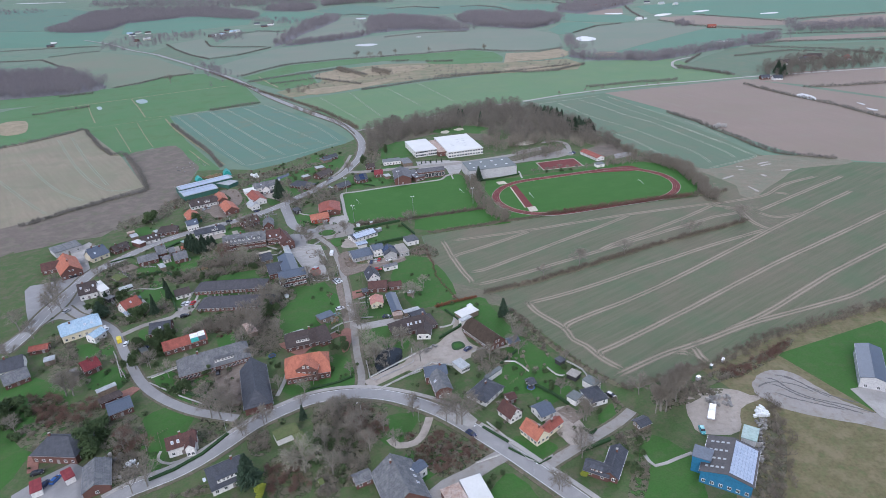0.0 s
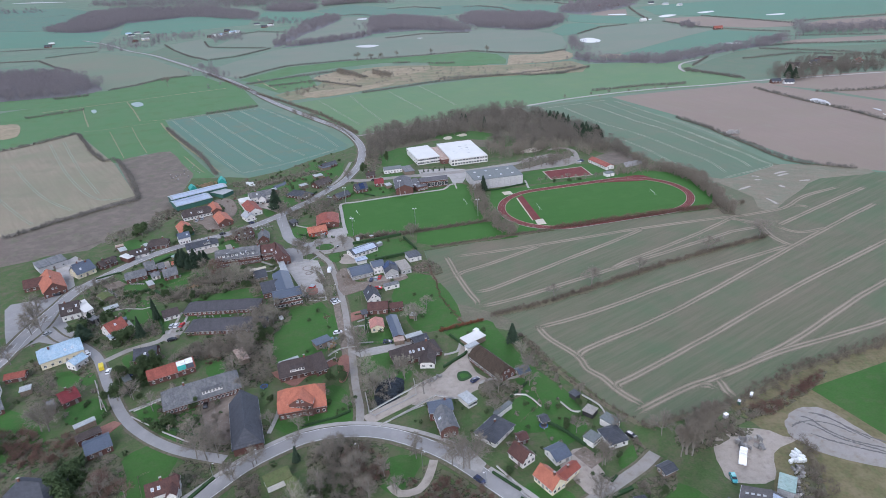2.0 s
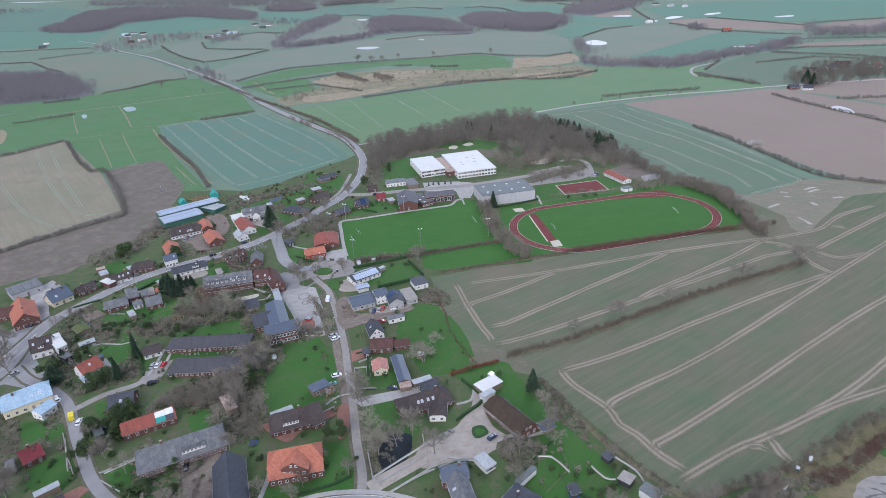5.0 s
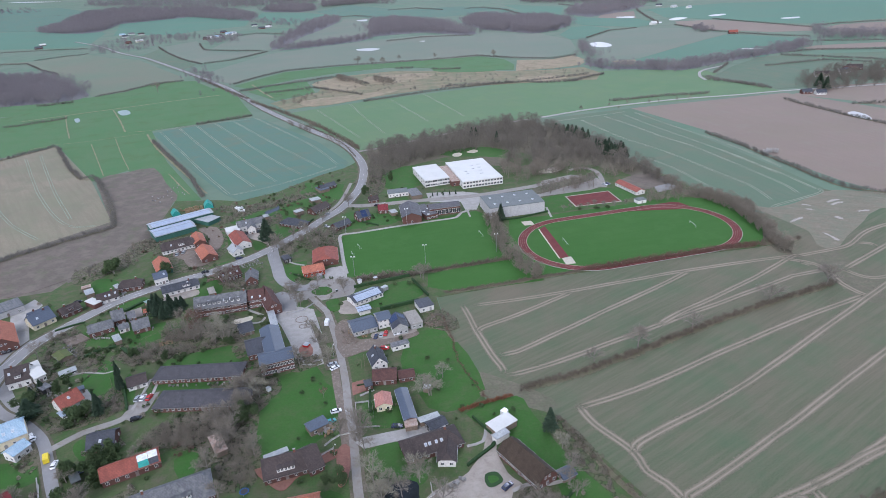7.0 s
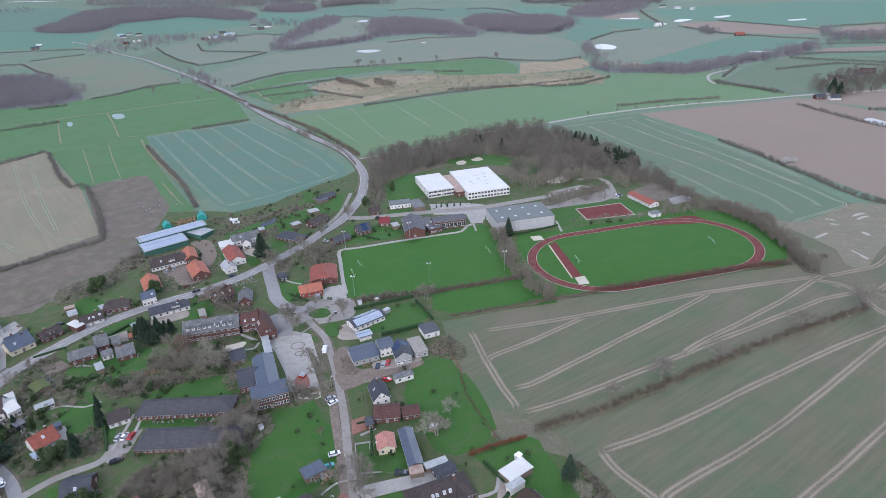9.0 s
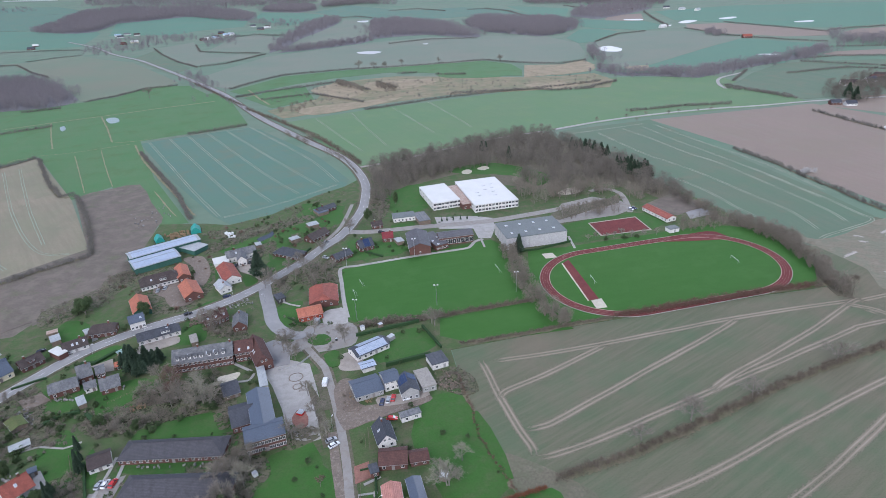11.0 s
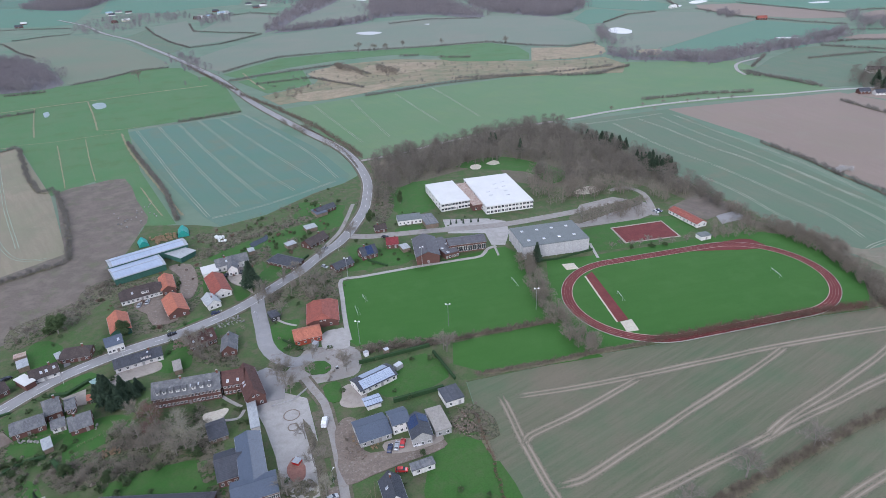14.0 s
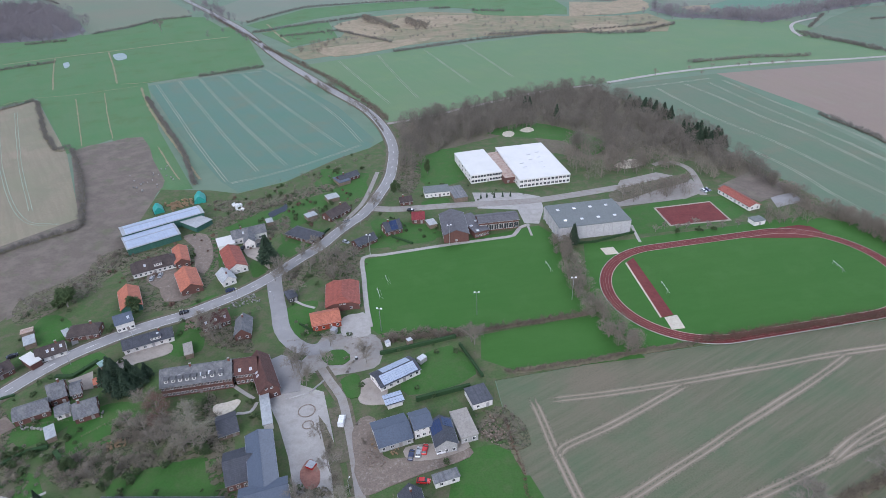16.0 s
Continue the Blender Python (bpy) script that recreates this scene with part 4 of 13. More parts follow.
area('field', [(-643.8, 1761.9), (-593.5, 1857.8), (-515.3, 1652.6), (-476.3, 1587.2), (-338.8, 1503.1), (-391.2, 1433.2), (-444.7, 1372.1), (-571.2, 1580.1)], HAZEFIELD, 'far dull green field', 'field', z=0.110)
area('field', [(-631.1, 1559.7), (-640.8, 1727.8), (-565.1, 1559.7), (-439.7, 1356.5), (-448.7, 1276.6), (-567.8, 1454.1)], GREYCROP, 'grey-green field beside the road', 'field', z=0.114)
area('field', [(-489.5, 1631.5), (-502.8, 1906.1), (-456.1, 1968.0), (-365.7, 1864.9), (-339.6, 1691.6), (-334.0, 1536.9)], HAZEFIELD, 'far dull green field', 'field', z=0.118)
area('field', [(-392.9, 1190.9), (-361.3, 1321.5), (-317.9, 1460.5), (-222.9, 1526.8), (-105.9, 1616.1), (25.1, 1656.1), (141.7, 1621.4), (277.2, 1576.0), (318.2, 1388.6), (293.6, 1236.3), (267.1, 1191.8), (193.3, 1157.0), (163.4, 1199.3), (130.3, 1238.4), (50.3, 1222.7), (-46.6, 1214.4), (-143.4, 1224.7), (-235.8, 1204.2), (-301.5, 1098.7)], HAZEFIELD, 'wide dull rolling field with standing water', 'field', z=0.122)
area('field', [(-292.3, 1073.7), (-232.5, 1186.4), (-142.1, 1212.3), (1.7, 1221.6), (109.9, 1232.9), (150.6, 1178.9), (157.8, 1112.4), (149.2, 1063.3), (84.2, 1085.2), (-0.1, 1145.6), (-54.8, 1164.6), (-135.1, 1143.2), (-200.1, 1104.4), (-261.5, 1039.3)], MEADOW, 'green meadow strip', 'field', z=0.126)
area('field', [(-257.0, 1014.1), (-178.3, 1074.4), (-150.8, 972.5), (-199.3, 930.2), (-229.7, 976.4)], MEADOW, 'green meadow by the marsh', 'field', z=0.130)
area('field', [(-203.3, 915.1), (-147.6, 971.6), (-139.2, 1099.4), (-44.8, 1123.5), (146.8, 1049.5), (202.9, 1040.4), (254.6, 1047.4), (265.8, 987.3), (245.0, 935.6), (180.3, 943.6), (32.5, 949.5), (-41.1, 924.0), (-109.5, 893.6), (-173.0, 865.4)], MARSH, 'tawny reed marsh with scrub', 'field', z=0.134)
area('field', [(169.7, 1159.7), (227.3, 1144.4), (272.6, 1176.7), (277.2, 1120.0), (206.1, 1054.0), (149.9, 1048.4)], MARSHREED, 'brown rough field by the marsh', 'field', z=0.138)
area('field', [(354.7, 1390.3), (428.5, 1487.0), (504.2, 1528.4), (585.6, 1484.6), (623.0, 1337.7), (491.3, 1219.7), (368.1, 1103.7), (316.8, 1083.0), (296.5, 1101.5), (317.6, 1226.5)], HAZEFIELD, 'pale brown-green field with standing water', 'field', z=0.142)
area('field', [(620.8, 1329.2), (673.5, 1241.5), (704.8, 1210.5), (609.5, 1133.8), (519.9, 1087.1), (451.9, 1055.6), (386.5, 1042.0), (339.9, 1074.7), (369.7, 1103.1), (492.9, 1219.0)], HAZEMEADOW, 'far green field', 'field', z=0.146)
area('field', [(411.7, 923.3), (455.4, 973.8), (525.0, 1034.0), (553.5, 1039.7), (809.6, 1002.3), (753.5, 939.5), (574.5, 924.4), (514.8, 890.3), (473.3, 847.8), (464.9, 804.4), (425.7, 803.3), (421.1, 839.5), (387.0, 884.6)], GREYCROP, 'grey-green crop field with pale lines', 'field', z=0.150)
area('field', [(699.5, 1999.3), (947.0, 2046.7), (1531.3, 1811.2), (1209.9, 1450.9), (845.2, 1412.2), (785.4, 1470.5), (722.6, 1616.8), (647.1, 1726.6)], HAZEMEADOW, 'far bright green field', 'field', z=0.154)
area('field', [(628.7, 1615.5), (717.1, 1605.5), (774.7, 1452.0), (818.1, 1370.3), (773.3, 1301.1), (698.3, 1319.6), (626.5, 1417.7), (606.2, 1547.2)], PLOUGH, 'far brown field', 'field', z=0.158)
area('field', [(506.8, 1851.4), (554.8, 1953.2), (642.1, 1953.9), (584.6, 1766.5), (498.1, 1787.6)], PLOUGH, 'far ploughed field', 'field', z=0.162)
area('field', [(448.3, 1889.4), (504.2, 1817.7), (579.6, 1736.6), (578.4, 1589.4), (511.6, 1548.9), (426.2, 1648.8), (403.9, 1718.7)], HAZEMEADOW, 'far green meadow', 'field', z=0.166)
area('field', [(317.5, 1488.2), (381.7, 1633.1), (422.8, 1637.0), (450.9, 1557.1), (355.1, 1399.5), (320.4, 1396.9)], HAZEMEADOW, 'far green meadow', 'field', z=0.170)
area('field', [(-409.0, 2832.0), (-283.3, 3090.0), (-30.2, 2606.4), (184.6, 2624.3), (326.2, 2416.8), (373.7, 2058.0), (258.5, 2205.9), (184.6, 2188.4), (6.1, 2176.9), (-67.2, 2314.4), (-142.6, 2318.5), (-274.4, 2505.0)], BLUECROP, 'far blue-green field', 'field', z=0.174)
area('field', [(346.8, 2554.5), (515.5, 2293.9), (422.5, 1943.9), (362.4, 2087.3)], HAZEMEADOW, 'far green field', 'field', z=0.178)
area('field', [(-242.2, 2338.4), (-137.5, 2292.5), (-121.5, 1704.6), (-243.8, 1680.9), (-298.9, 1651.0), (-301.0, 1931.5), (-233.0, 2204.6)], HAZEFIELD, 'far dull field', 'field', z=0.182)
area('field', [(-612.1, 2655.9), (-647.8, 2941.3), (-427.0, 2782.7), (-330.1, 2597.0), (-369.6, 2331.1), (-408.2, 2231.2), (-526.4, 2452.1)], HAZEMEADOW, 'far green field', 'field', z=0.186)
area('field', [(668.2, 1116.0), (892.2, 1094.9), (853.1, 1051.1), (641.0, 1069.6), (632.9, 1097.8)], PLOUGH, 'far brown field', 'field', z=0.190)
area('field', [(823.2, 1335.5), (876.0, 1371.9), (1132.8, 1364.5), (1027.6, 1246.6), (811.3, 1263.1), (799.0, 1288.1)], PLOUGH, 'far brown field', 'field', z=0.194)

# ---- village ground and lawns ----
area('rough_ground', [(108.1, 200.5), (142.1, 217.8), (213.8, 238.9), (368.8, 271.4), (306.9, 159.0), (182.5, 103.1), (79.2, 113.3), (115.9, 183.1)], ROUGH, 'tawny rough grassland beside the works', 'field', z=0.2068)
area('village_ground', [(-66.0, 612.0), (-74.5, 598.0), (-95.5, 580.0), (-122.6, 545.6), (-149.6, 530.0), (-168.0, 536.0), (-201.5, 539.9), (-196.8, 494.1), (-223.0, 396.3), (-271.1, 386.4), (-314.5, 305.6), (-323.6, 238.6), (-229.0, 143.6), (86.8, 112.5), (121.6, 128.5), (126.3, 203.9), (110.8, 201.3), (75.2, 191.8), (63.4, 208.4), (37.9, 261.3), (24.0, 268.6), (12.8, 272.6), (10.7, 278.5), (7.1, 289.2), (3.5, 299.8), (1.8, 317.9), (-0.3, 328.0), (-1.1, 338.5), (-3.4, 358.1), (32, 365.3), (57, 370.5), (79, 374.1), (101, 377.1), (130, 382.1), (160, 387.1), (184, 389.5), (206, 393.8), (188.1, 504.7), (152.9, 626.7), (112.8, 729.5), (63.1, 713.8), (25.4, 693.8), (-9.9, 673.5), (-38.2, 656.6), (-65.3, 646.1)], YARD, 'rough village ground of grass and soil', 'ground', z=0.2)
NEARFLOOR = material("brown_wood_floor", (0.125, 0.108, 0.078), (0.1, 0.1, 0.06), 0.95, coarse=0.05, fine=0.8, third=(0.085, 0.098, 0.045))
area('woodland_floor', [(-46.7, 612.6), (-61.3, 644.6), (-38.2, 655.1), (-9.9, 672.0), (25.4, 692.3), (63.1, 712.3), (112.8, 728.0), (118.0, 714.0), (136.8, 670.8), (156.1, 605.1), (172.8, 555.3), (177.3, 518.5), (177.4, 486.5), (148.7, 546.6), (136.1, 558.3), (119.2, 572.6), (90.3, 559.3), (74.6, 564.6), (51.5, 578.6), (39.5, 624.9), (24.6, 616.1), (-8.3, 597.4), (-34.7, 581.7)], NEARFLOOR, 'brown leafy floor of the school wood', 'ground', z=0.2068)
area('woodland_floor', [(168.2, 534.1), (183.2, 491.0), (201.1, 470.5), (209.5, 450.0), (205.8, 414.4), (199.0, 377.5), (192.5, 381.9), (194.4, 406.1), (195.3, 437.3), (185.7, 467.9), (173.0, 492.7)], NEARFLOOR, 'brown leafy floor of the tree belt', 'ground', z=0.2076)
area('sports_pitch', [(-62.0, 447.2), (29.3, 476.4), (36.2, 465.2), (36.4, 418.0), (40.2, 399.5), (-4.0, 389.7), (-47.8, 385.4), (-53.4, 391.9)], PITCH, 'green football pitch turf', 'sports pitch', z=0.2084)
area('sports_pitch', [(-7.0, 385.2), (42.4, 396.6), (51.5, 376.6), (55.8, 368.4), (6.7, 362.2), (-7.8, 370.3)], PITCH, 'green grass field beside the pitch', 'sports pitch', z=0.2092)
area('sports_pitch', [(49.6, 455.7), (73.3, 458.2), (172.7, 476.7), (204.0, 463.4), (203.3, 419.9), (189.1, 391.6), (160.6, 388.6), (130.4, 383.6), (101.0, 378.6), (80.0, 375.4), (58.0, 372.6), (49.3, 384.1), (43.6, 417.1)], PITCH, 'green sports ground turf round the track', 'sports pitch', z=0.21)
area('lawn', [(143.3, 206.5), (201.6, 225.0), (203.9, 201.5), (180.5, 156.5), (158.0, 168.7)], LAWN, 'bright green mown grass by the hall', 'lawn', z=0.2108)
area('field', [(126.9, 175.1), (157.0, 160.7), (191.8, 146.9), (153.8, 105.9), (91.4, 112.1), (116.3, 152.9)], ROUGH, 'tawny rough grassland', 'field', z=0.2116)
area('lawn', [(-36.1, 368.1), (-19.7, 379.1), (-10.1, 361.9), (-35.8, 351.5)], LAWN, 'green garden lawn with hedges', 'lawn', z=0.2124, round_=3)
area('lawn', [(-17.8, 319.5), (-2.4, 320.5), (0.0, 295.9), (-20.6, 297.6)], LAWN, 'long green back lawn', 'lawn', z=0.2132, round_=3)
area('lawn', [(-17.1, 322.2), (-0.8, 324.3), (10.6, 275.1), (-10.5, 270.1), (-16.1, 302.7)], LAWN, 'long green back lawn', 'lawn', z=0.214, round_=3)
area('lawn', [(-7.5, 305.0), (4.3, 314.3), (12.8, 279.7), (-5.5, 279.8)], LAWN, 'long green back lawn', 'lawn', z=0.2148, round_=3)
area('lawn', [(4.0, 265.3), (25.0, 273.5), (29.7, 262.0), (38.4, 237.9), (50.2, 214.0), (42.1, 206.3), (32.8, 210.1), (30.6, 232.0), (21.5, 247.3)], LAWN, 'green garden lawn', 'lawn', z=0.2156, round_=3)
area('lawn', [(28.4, 213.5), (34.9, 215.1), (38.2, 206.7), (41.8, 205.0), (30.7, 199.6), (27.4, 207.9)], LAWN, 'green garden lawn', 'lawn', z=0.2164, round_=3)
area('lawn', [(-85.1, 283.6), (-70.7, 298.3), (-49.9, 283.4), (-49.0, 263.9), (-56.0, 253.1), (-72.9, 255.2)], LAWN, 'wide green lawn', 'lawn', z=0.2172, round_=3)
area('lawn', [(-78.4, 283.2), (-68.9, 301.6), (-48.9, 286.1), (-48.1, 260.5), (-73.5, 253.2)], LAWN, 'wide green lawn', 'lawn', z=0.218, round_=3)
area('lawn', [(-64.3, 212.5), (-48.6, 231.4), (-38.4, 227.1), (-35.4, 205.4), (-51.0, 204.4), (-58.7, 204.0)], LAWN, 'green farmhouse lawn', 'lawn', z=0.2188, round_=3)
area('lawn', [(-32.2, 250.2), (-15.8, 251.9), (-11.3, 237.0), (-15.8, 230.8), (-29.0, 234.0)], LAWN, 'green lawn by the pond', 'lawn', z=0.2196, round_=3)
area('lawn', [(-38.8, 275.2), (-22.3, 277.5), (-20.7, 262.3), (-37.9, 262.5)], LAWN, 'green front lawn', 'lawn', z=0.2204, round_=3)
area('lawn', [(-19.5, 188.2), (-8.5, 185.9), (-12.9, 175.0), (-19.0, 171.3), (-24.5, 179.3)], LAWN, 'green lawn among shrubs', 'lawn', z=0.2212, round_=3)
area('lawn', [(-12.9, 167.8), (3.4, 168.7), (9.2, 165.2), (-9.1, 151.6), (-12.9, 154.5)], LAWN, 'green lawn', 'lawn', z=0.222, round_=3)
area('lawn', [(20.5, 153.4), (27.2, 147.7), (29.9, 138.2), (12.3, 140.0)], LAWN, 'green lawn', 'lawn', z=0.2228, round_=3)
area('lawn', [(24.7, 167.6), (29.3, 170.9), (40.4, 165.0), (37.4, 160.3), (33.0, 157.9)], LAWN, 'green front lawn', 'lawn', z=0.2236, round_=3)
area('lawn', [(25.3, 209.5), (39.6, 209.5), (41.7, 196.1), (27.7, 194.3), (24.0, 200.1)], LAWN, 'green back lawn', 'lawn', z=0.2244, round_=3)
area('lawn', [(44.7, 223.4), (51.4, 214.0), (52.8, 194.6), (39.6, 185.9), (37.2, 196.6), (36.5, 212.0)], LAWN, 'green back lawn', 'lawn', z=0.2252, round_=3)
area('lawn', [(59.6, 178.6), (66.7, 184.2), (66.8, 177.7), (59.3, 173.9)], LAWN, 'small green lawn', 'lawn', z=0.226, round_=3)
area('lawn', [(72.4, 166.4), (82.0, 159.6), (83.4, 148.9), (80.0, 132.9), (57.8, 135.2), (65.9, 153.4)], LAWN, 'green lawn beside the hall', 'lawn', z=0.2268, round_=3)
area('lawn', [(-190.6, 225.7), (-179.6, 232.3), (-157.4, 217.6), (-144.0, 195.1), (-153.3, 183.9), (-154.6, 165.0), (-169.5, 164.1), (-203.7, 216.0)], LAWN, 'green meadow garden', 'lawn', z=0.2276, round_=3)
area('lawn', [(-117.9, 198.5), (-107.5, 204.1), (-96.9, 199.3), (-100.6, 177.8), (-101.7, 164.3), (-112.6, 182.1)], LAWN, 'green lawn by the white house', 'lawn', z=0.2284, round_=3)
area('lawn', [(-154.4, 229.0), (-146.4, 236.3), (-137.0, 228.8), (-136.5, 218.8), (-149.2, 220.4)], LAWN, 'green garden lawn', 'lawn', z=0.2292, round_=3)
area('lawn', [(-124.4, 225.1), (-111.8, 231.7), (-89.1, 212.7), (-88.5, 201.8), (-103.3, 205.4)], LAWN, 'green garden lawn', 'lawn', z=0.23, round_=3)
area('lawn', [(-173.1, 256.2), (-158.0, 256.2), (-150.9, 246.6), (-163.4, 244.7)], LAWN, 'green garden lawn', 'lawn', z=0.2308, round_=3)
area('lawn', [(-127.7, 319.4), (-98.0, 325.8), (-93.8, 309.8), (-123.0, 313.2)], LAWN, 'green lawn behind the row houses', 'lawn', z=0.2316, round_=3)
area('lawn', [(-127.1, 299.6), (-88.7, 298.7), (-86.8, 291.2), (-122.4, 294.2)], LAWN, 'green lawn between the row houses', 'lawn', z=0.2324, round_=3)
area('lawn', [(-156.9, 342.7), (-140.0, 353.0), (-130.2, 340.3), (-145.8, 325.4)], LAWN, 'green garden lawn', 'lawn', z=0.2332, round_=3)
area('lawn', [(-151.4, 336.8), (-139.1, 348.1), (-131.9, 340.4), (-144.6, 328.6)], LAWN, 'green garden lawn', 'lawn', z=0.234, round_=3)
area('lawn', [(-128.4, 317.6), (-99.2, 325.7), (-93.2, 308.0), (-124.6, 308.6)], LAWN, 'green lawn behind the row houses', 'lawn', z=0.2348, round_=3)
area('lawn', [(-137.1, 393.7), (-136.1, 401.8), (-125.6, 392.5), (-122.0, 380.6), (-134.1, 378.2)], LAWN, 'green garden lawn', 'lawn', z=0.2356, round_=3)
area('lawn', [(-93.8, 405.6), (-84.5, 411.3), (-77.5, 391.2), (-88.0, 388.4)], LAWN, 'green kindergarten lawn', 'lawn', z=0.2364, round_=3)
area('lawn', [(-203.2, 400.8), (-199.9, 408.8), (-188.3, 403.3), (-182.1, 390.7), (-189.3, 384.0)], LAWN, 'green garden lawn', 'lawn', z=0.2372, round_=3)
area('lawn', [(-177.2, 373.9), (-164.6, 381.4), (-159.6, 375.5), (-167.7, 366.2)], LAWN, 'green garden lawn', 'lawn', z=0.238, round_=3)
area('lawn', [(-139.1, 410.7), (-129.1, 421.0), (-123.6, 415.7), (-134.9, 405.9)], LAWN, 'green verge lawn', 'lawn', z=0.2388, round_=3)
area('lawn', [(-149.5, 469.4), (-143.4, 474.8), (-134.7, 450.0), (-137.4, 439.5)], LAWN, 'green garden lawn', 'lawn', z=0.2396, round_=3)
area('lawn', [(-145.0, 491.6), (-123.2, 502.9), (-110.9, 508.6), (-99.6, 522.7), (-90.2, 505.8), (-108.6, 480.0), (-120.7, 491.8), (-137.2, 480.5)], LAWN, 'green garden lawn', 'lawn', z=0.2404, round_=3)
area('lawn', [(-108.5, 464.2), (-93.0, 481.3), (-85.6, 473.7), (-103.0, 451.7)], LAWN, 'green garden lawn', 'lawn', z=0.2412, round_=3)
area('lawn', [(-119.7, 448.1), (-114.4, 450.3), (-108.9, 438.7), (-114.9, 434.2)], LAWN, 'round green lawn', 'lawn', z=0.242, round_=3)
area('lawn', [(-85.4, 551.0), (-70.7, 553.5), (-72.7, 535.7), (-85.3, 520.7)], LAWN, 'green garden lawn', 'lawn', z=0.2428, round_=3)
area('lawn', [(-57.6, 476.6), (-52.0, 489.6), (-35.6, 480.4), (-21.4, 468.6), (-59.3, 457.9)], LAWN, 'green garden lawn', 'lawn', z=0.2436, round_=3)
area('lawn', [(-34.8, 552.7), (-13.6, 564.1), (-8.9, 539.5), (-29.1, 529.3)], LAWN, 'green school lawn', 'lawn', z=0.2444, round_=3)
area('lawn', [(-34.3, 509.5), (-20.5, 513.9), (-19.6, 505.8), (-32.5, 500.0)], LAWN, 'green school lawn', 'lawn', z=0.2452, round_=3)
area('lawn', [(-34.5, 572.0), (-10.6, 592.6), (-7.9, 544.7), (-31.7, 528.0)], LAWN, 'green school lawn', 'lawn', z=0.246, round_=3)
area('lawn', [(10.9, 618.7), (46.0, 639.0), (83.6, 609.0), (92.3, 586.7), (75.8, 570.5), (63.5, 598.8)], LAWN, 'green clearing in the wood', 'lawn', z=0.2468, round_=3)
area('lawn', [(78.1, 491.6), (144.5, 504.0), (137.9, 477.9), (74.6, 463.3)], LAWN, 'green school sports lawn', 'lawn', z=0.2476, round_=3)

area('bare_patch', [(21.9, 617.4), (26.8, 622.9), (31.5, 618.2), (29.0, 611.2), (23.8, 610.8)], SAND, 'pale worn sandy patch in the clearing', 'soil', z=0.256, round_=3)
area('bare_patch', [(35.5, 622.6), (42.5, 629.2), (46.5, 623.3), (41.8, 617.7)], SAND, 'pale worn sandy patch in the clearing', 'soil', z=0.260, round_=3)
area('bare_patch', [(88.1, 552.6), (103.1, 562.4), (107.6, 553.5), (95.0, 546.6)], SAND, 'pale worn sandy patch in the clearing', 'soil', z=0.264, round_=3)
area('lawn', [(-103.7, 558.6), (-94.9, 562.5), (-70.8, 540.8), (-71.2, 518.3), (-90.0, 518.2)], LAWN, 'green garden lawn', 'lawn', z=0.2484, round_=3)
area('lawn', [(-143.7, 491.5), (-126.4, 506.2), (-121.5, 496.7), (-134.6, 487.6)], LAWN, 'green garden lawn', 'lawn', z=0.2492, round_=3)
area('lawn', [(-111.1, 479.5), (-101.3, 458.0), (-88.6, 461.1), (-86.1, 449.8), (-102.2, 452.5)], LAWN, 'green garden lawn', 'lawn', z=0.2500, round_=3)
area('lawn', [(-113.6, 524.7), (-95.4, 524.1), (-94.5, 494.7), (-105.0, 502.5)], LAWN, 'green garden lawn', 'lawn', z=0.2508, round_=3)
area('lawn', [(-41.5, 479.7), (-27.3, 481.3), (-26.6, 465.2), (-39.0, 462.5)], LAWN, 'green garden lawn', 'lawn', z=0.2516, round_=3)
area('lawn', [(-62.9, 485.8), (-52.1, 488.3), (-46.4, 457.2), (-52.6, 462.2)], LAWN, 'green garden lawn', 'lawn', z=0.2524, round_=3)
area('lawn', [(-91.4, 410.6), (-79.8, 413.0), (-81.3, 401.7), (-91.4, 402.2)], LAWN, 'green garden lawn', 'lawn', z=0.2532, round_=3)
area('lawn', [(-40.5, 567.0), (-15.4, 592.9), (-12.1, 537.6), (-34.1, 535.3)], LAWN, 'green garden lawn', 'lawn', z=0.2540, round_=3)
area('lawn', [(-103.2, 545.3), (-90.2, 519.8), (-99.6, 524.4)], LAWN, 'green garden lawn', 'lawn', z=0.2548, round_=3)
area('lawn', [(-187.2, 343.1), (-168.2, 353.6), (-155.7, 344.0), (-172.3, 329.0)], LAWN, 'green garden lawn', 'lawn', z=0.2560, round_=3)
area('lawn', [(-157.2, 344.2), (-142.1, 352.7), (-134.8, 336.1), (-145.4, 331.7)], LAWN, 'green garden lawn', 'lawn', z=0.2556, round_=3)
area('lawn', [(-166.6, 317.1), (-155.1, 320.0), (-143.1, 297.8), (-146.3, 288.9), (-156.5, 295.6)], LAWN, 'green garden lawn', 'lawn', z=0.2552, round_=3)
area('lawn', [(-141.9, 297.7), (-143.2, 309.9), (-135.5, 296.9), (-135.0, 288.6)], LAWN, 'green garden lawn', 'lawn', z=0.2548, round_=3)
area('lawn', [(-103.5, 252.2), (-92.4, 267.4), (-91.7, 255.2), (-96.1, 242.0)], LAWN, 'green garden lawn', 'lawn', z=0.2544, round_=3)
area('lawn', [(-145.8, 264.1), (-142.9, 266.8), (-137.7, 255.9), (-141.4, 257.2)], LAWN, 'green garden lawn', 'lawn', z=0.2540, round_=3)
area('lawn', [(-98.2, 326.4), (-88.2, 311.5), (-88.3, 291.2)], LAWN, 'green garden lawn', 'lawn', z=0.2536, round_=3)
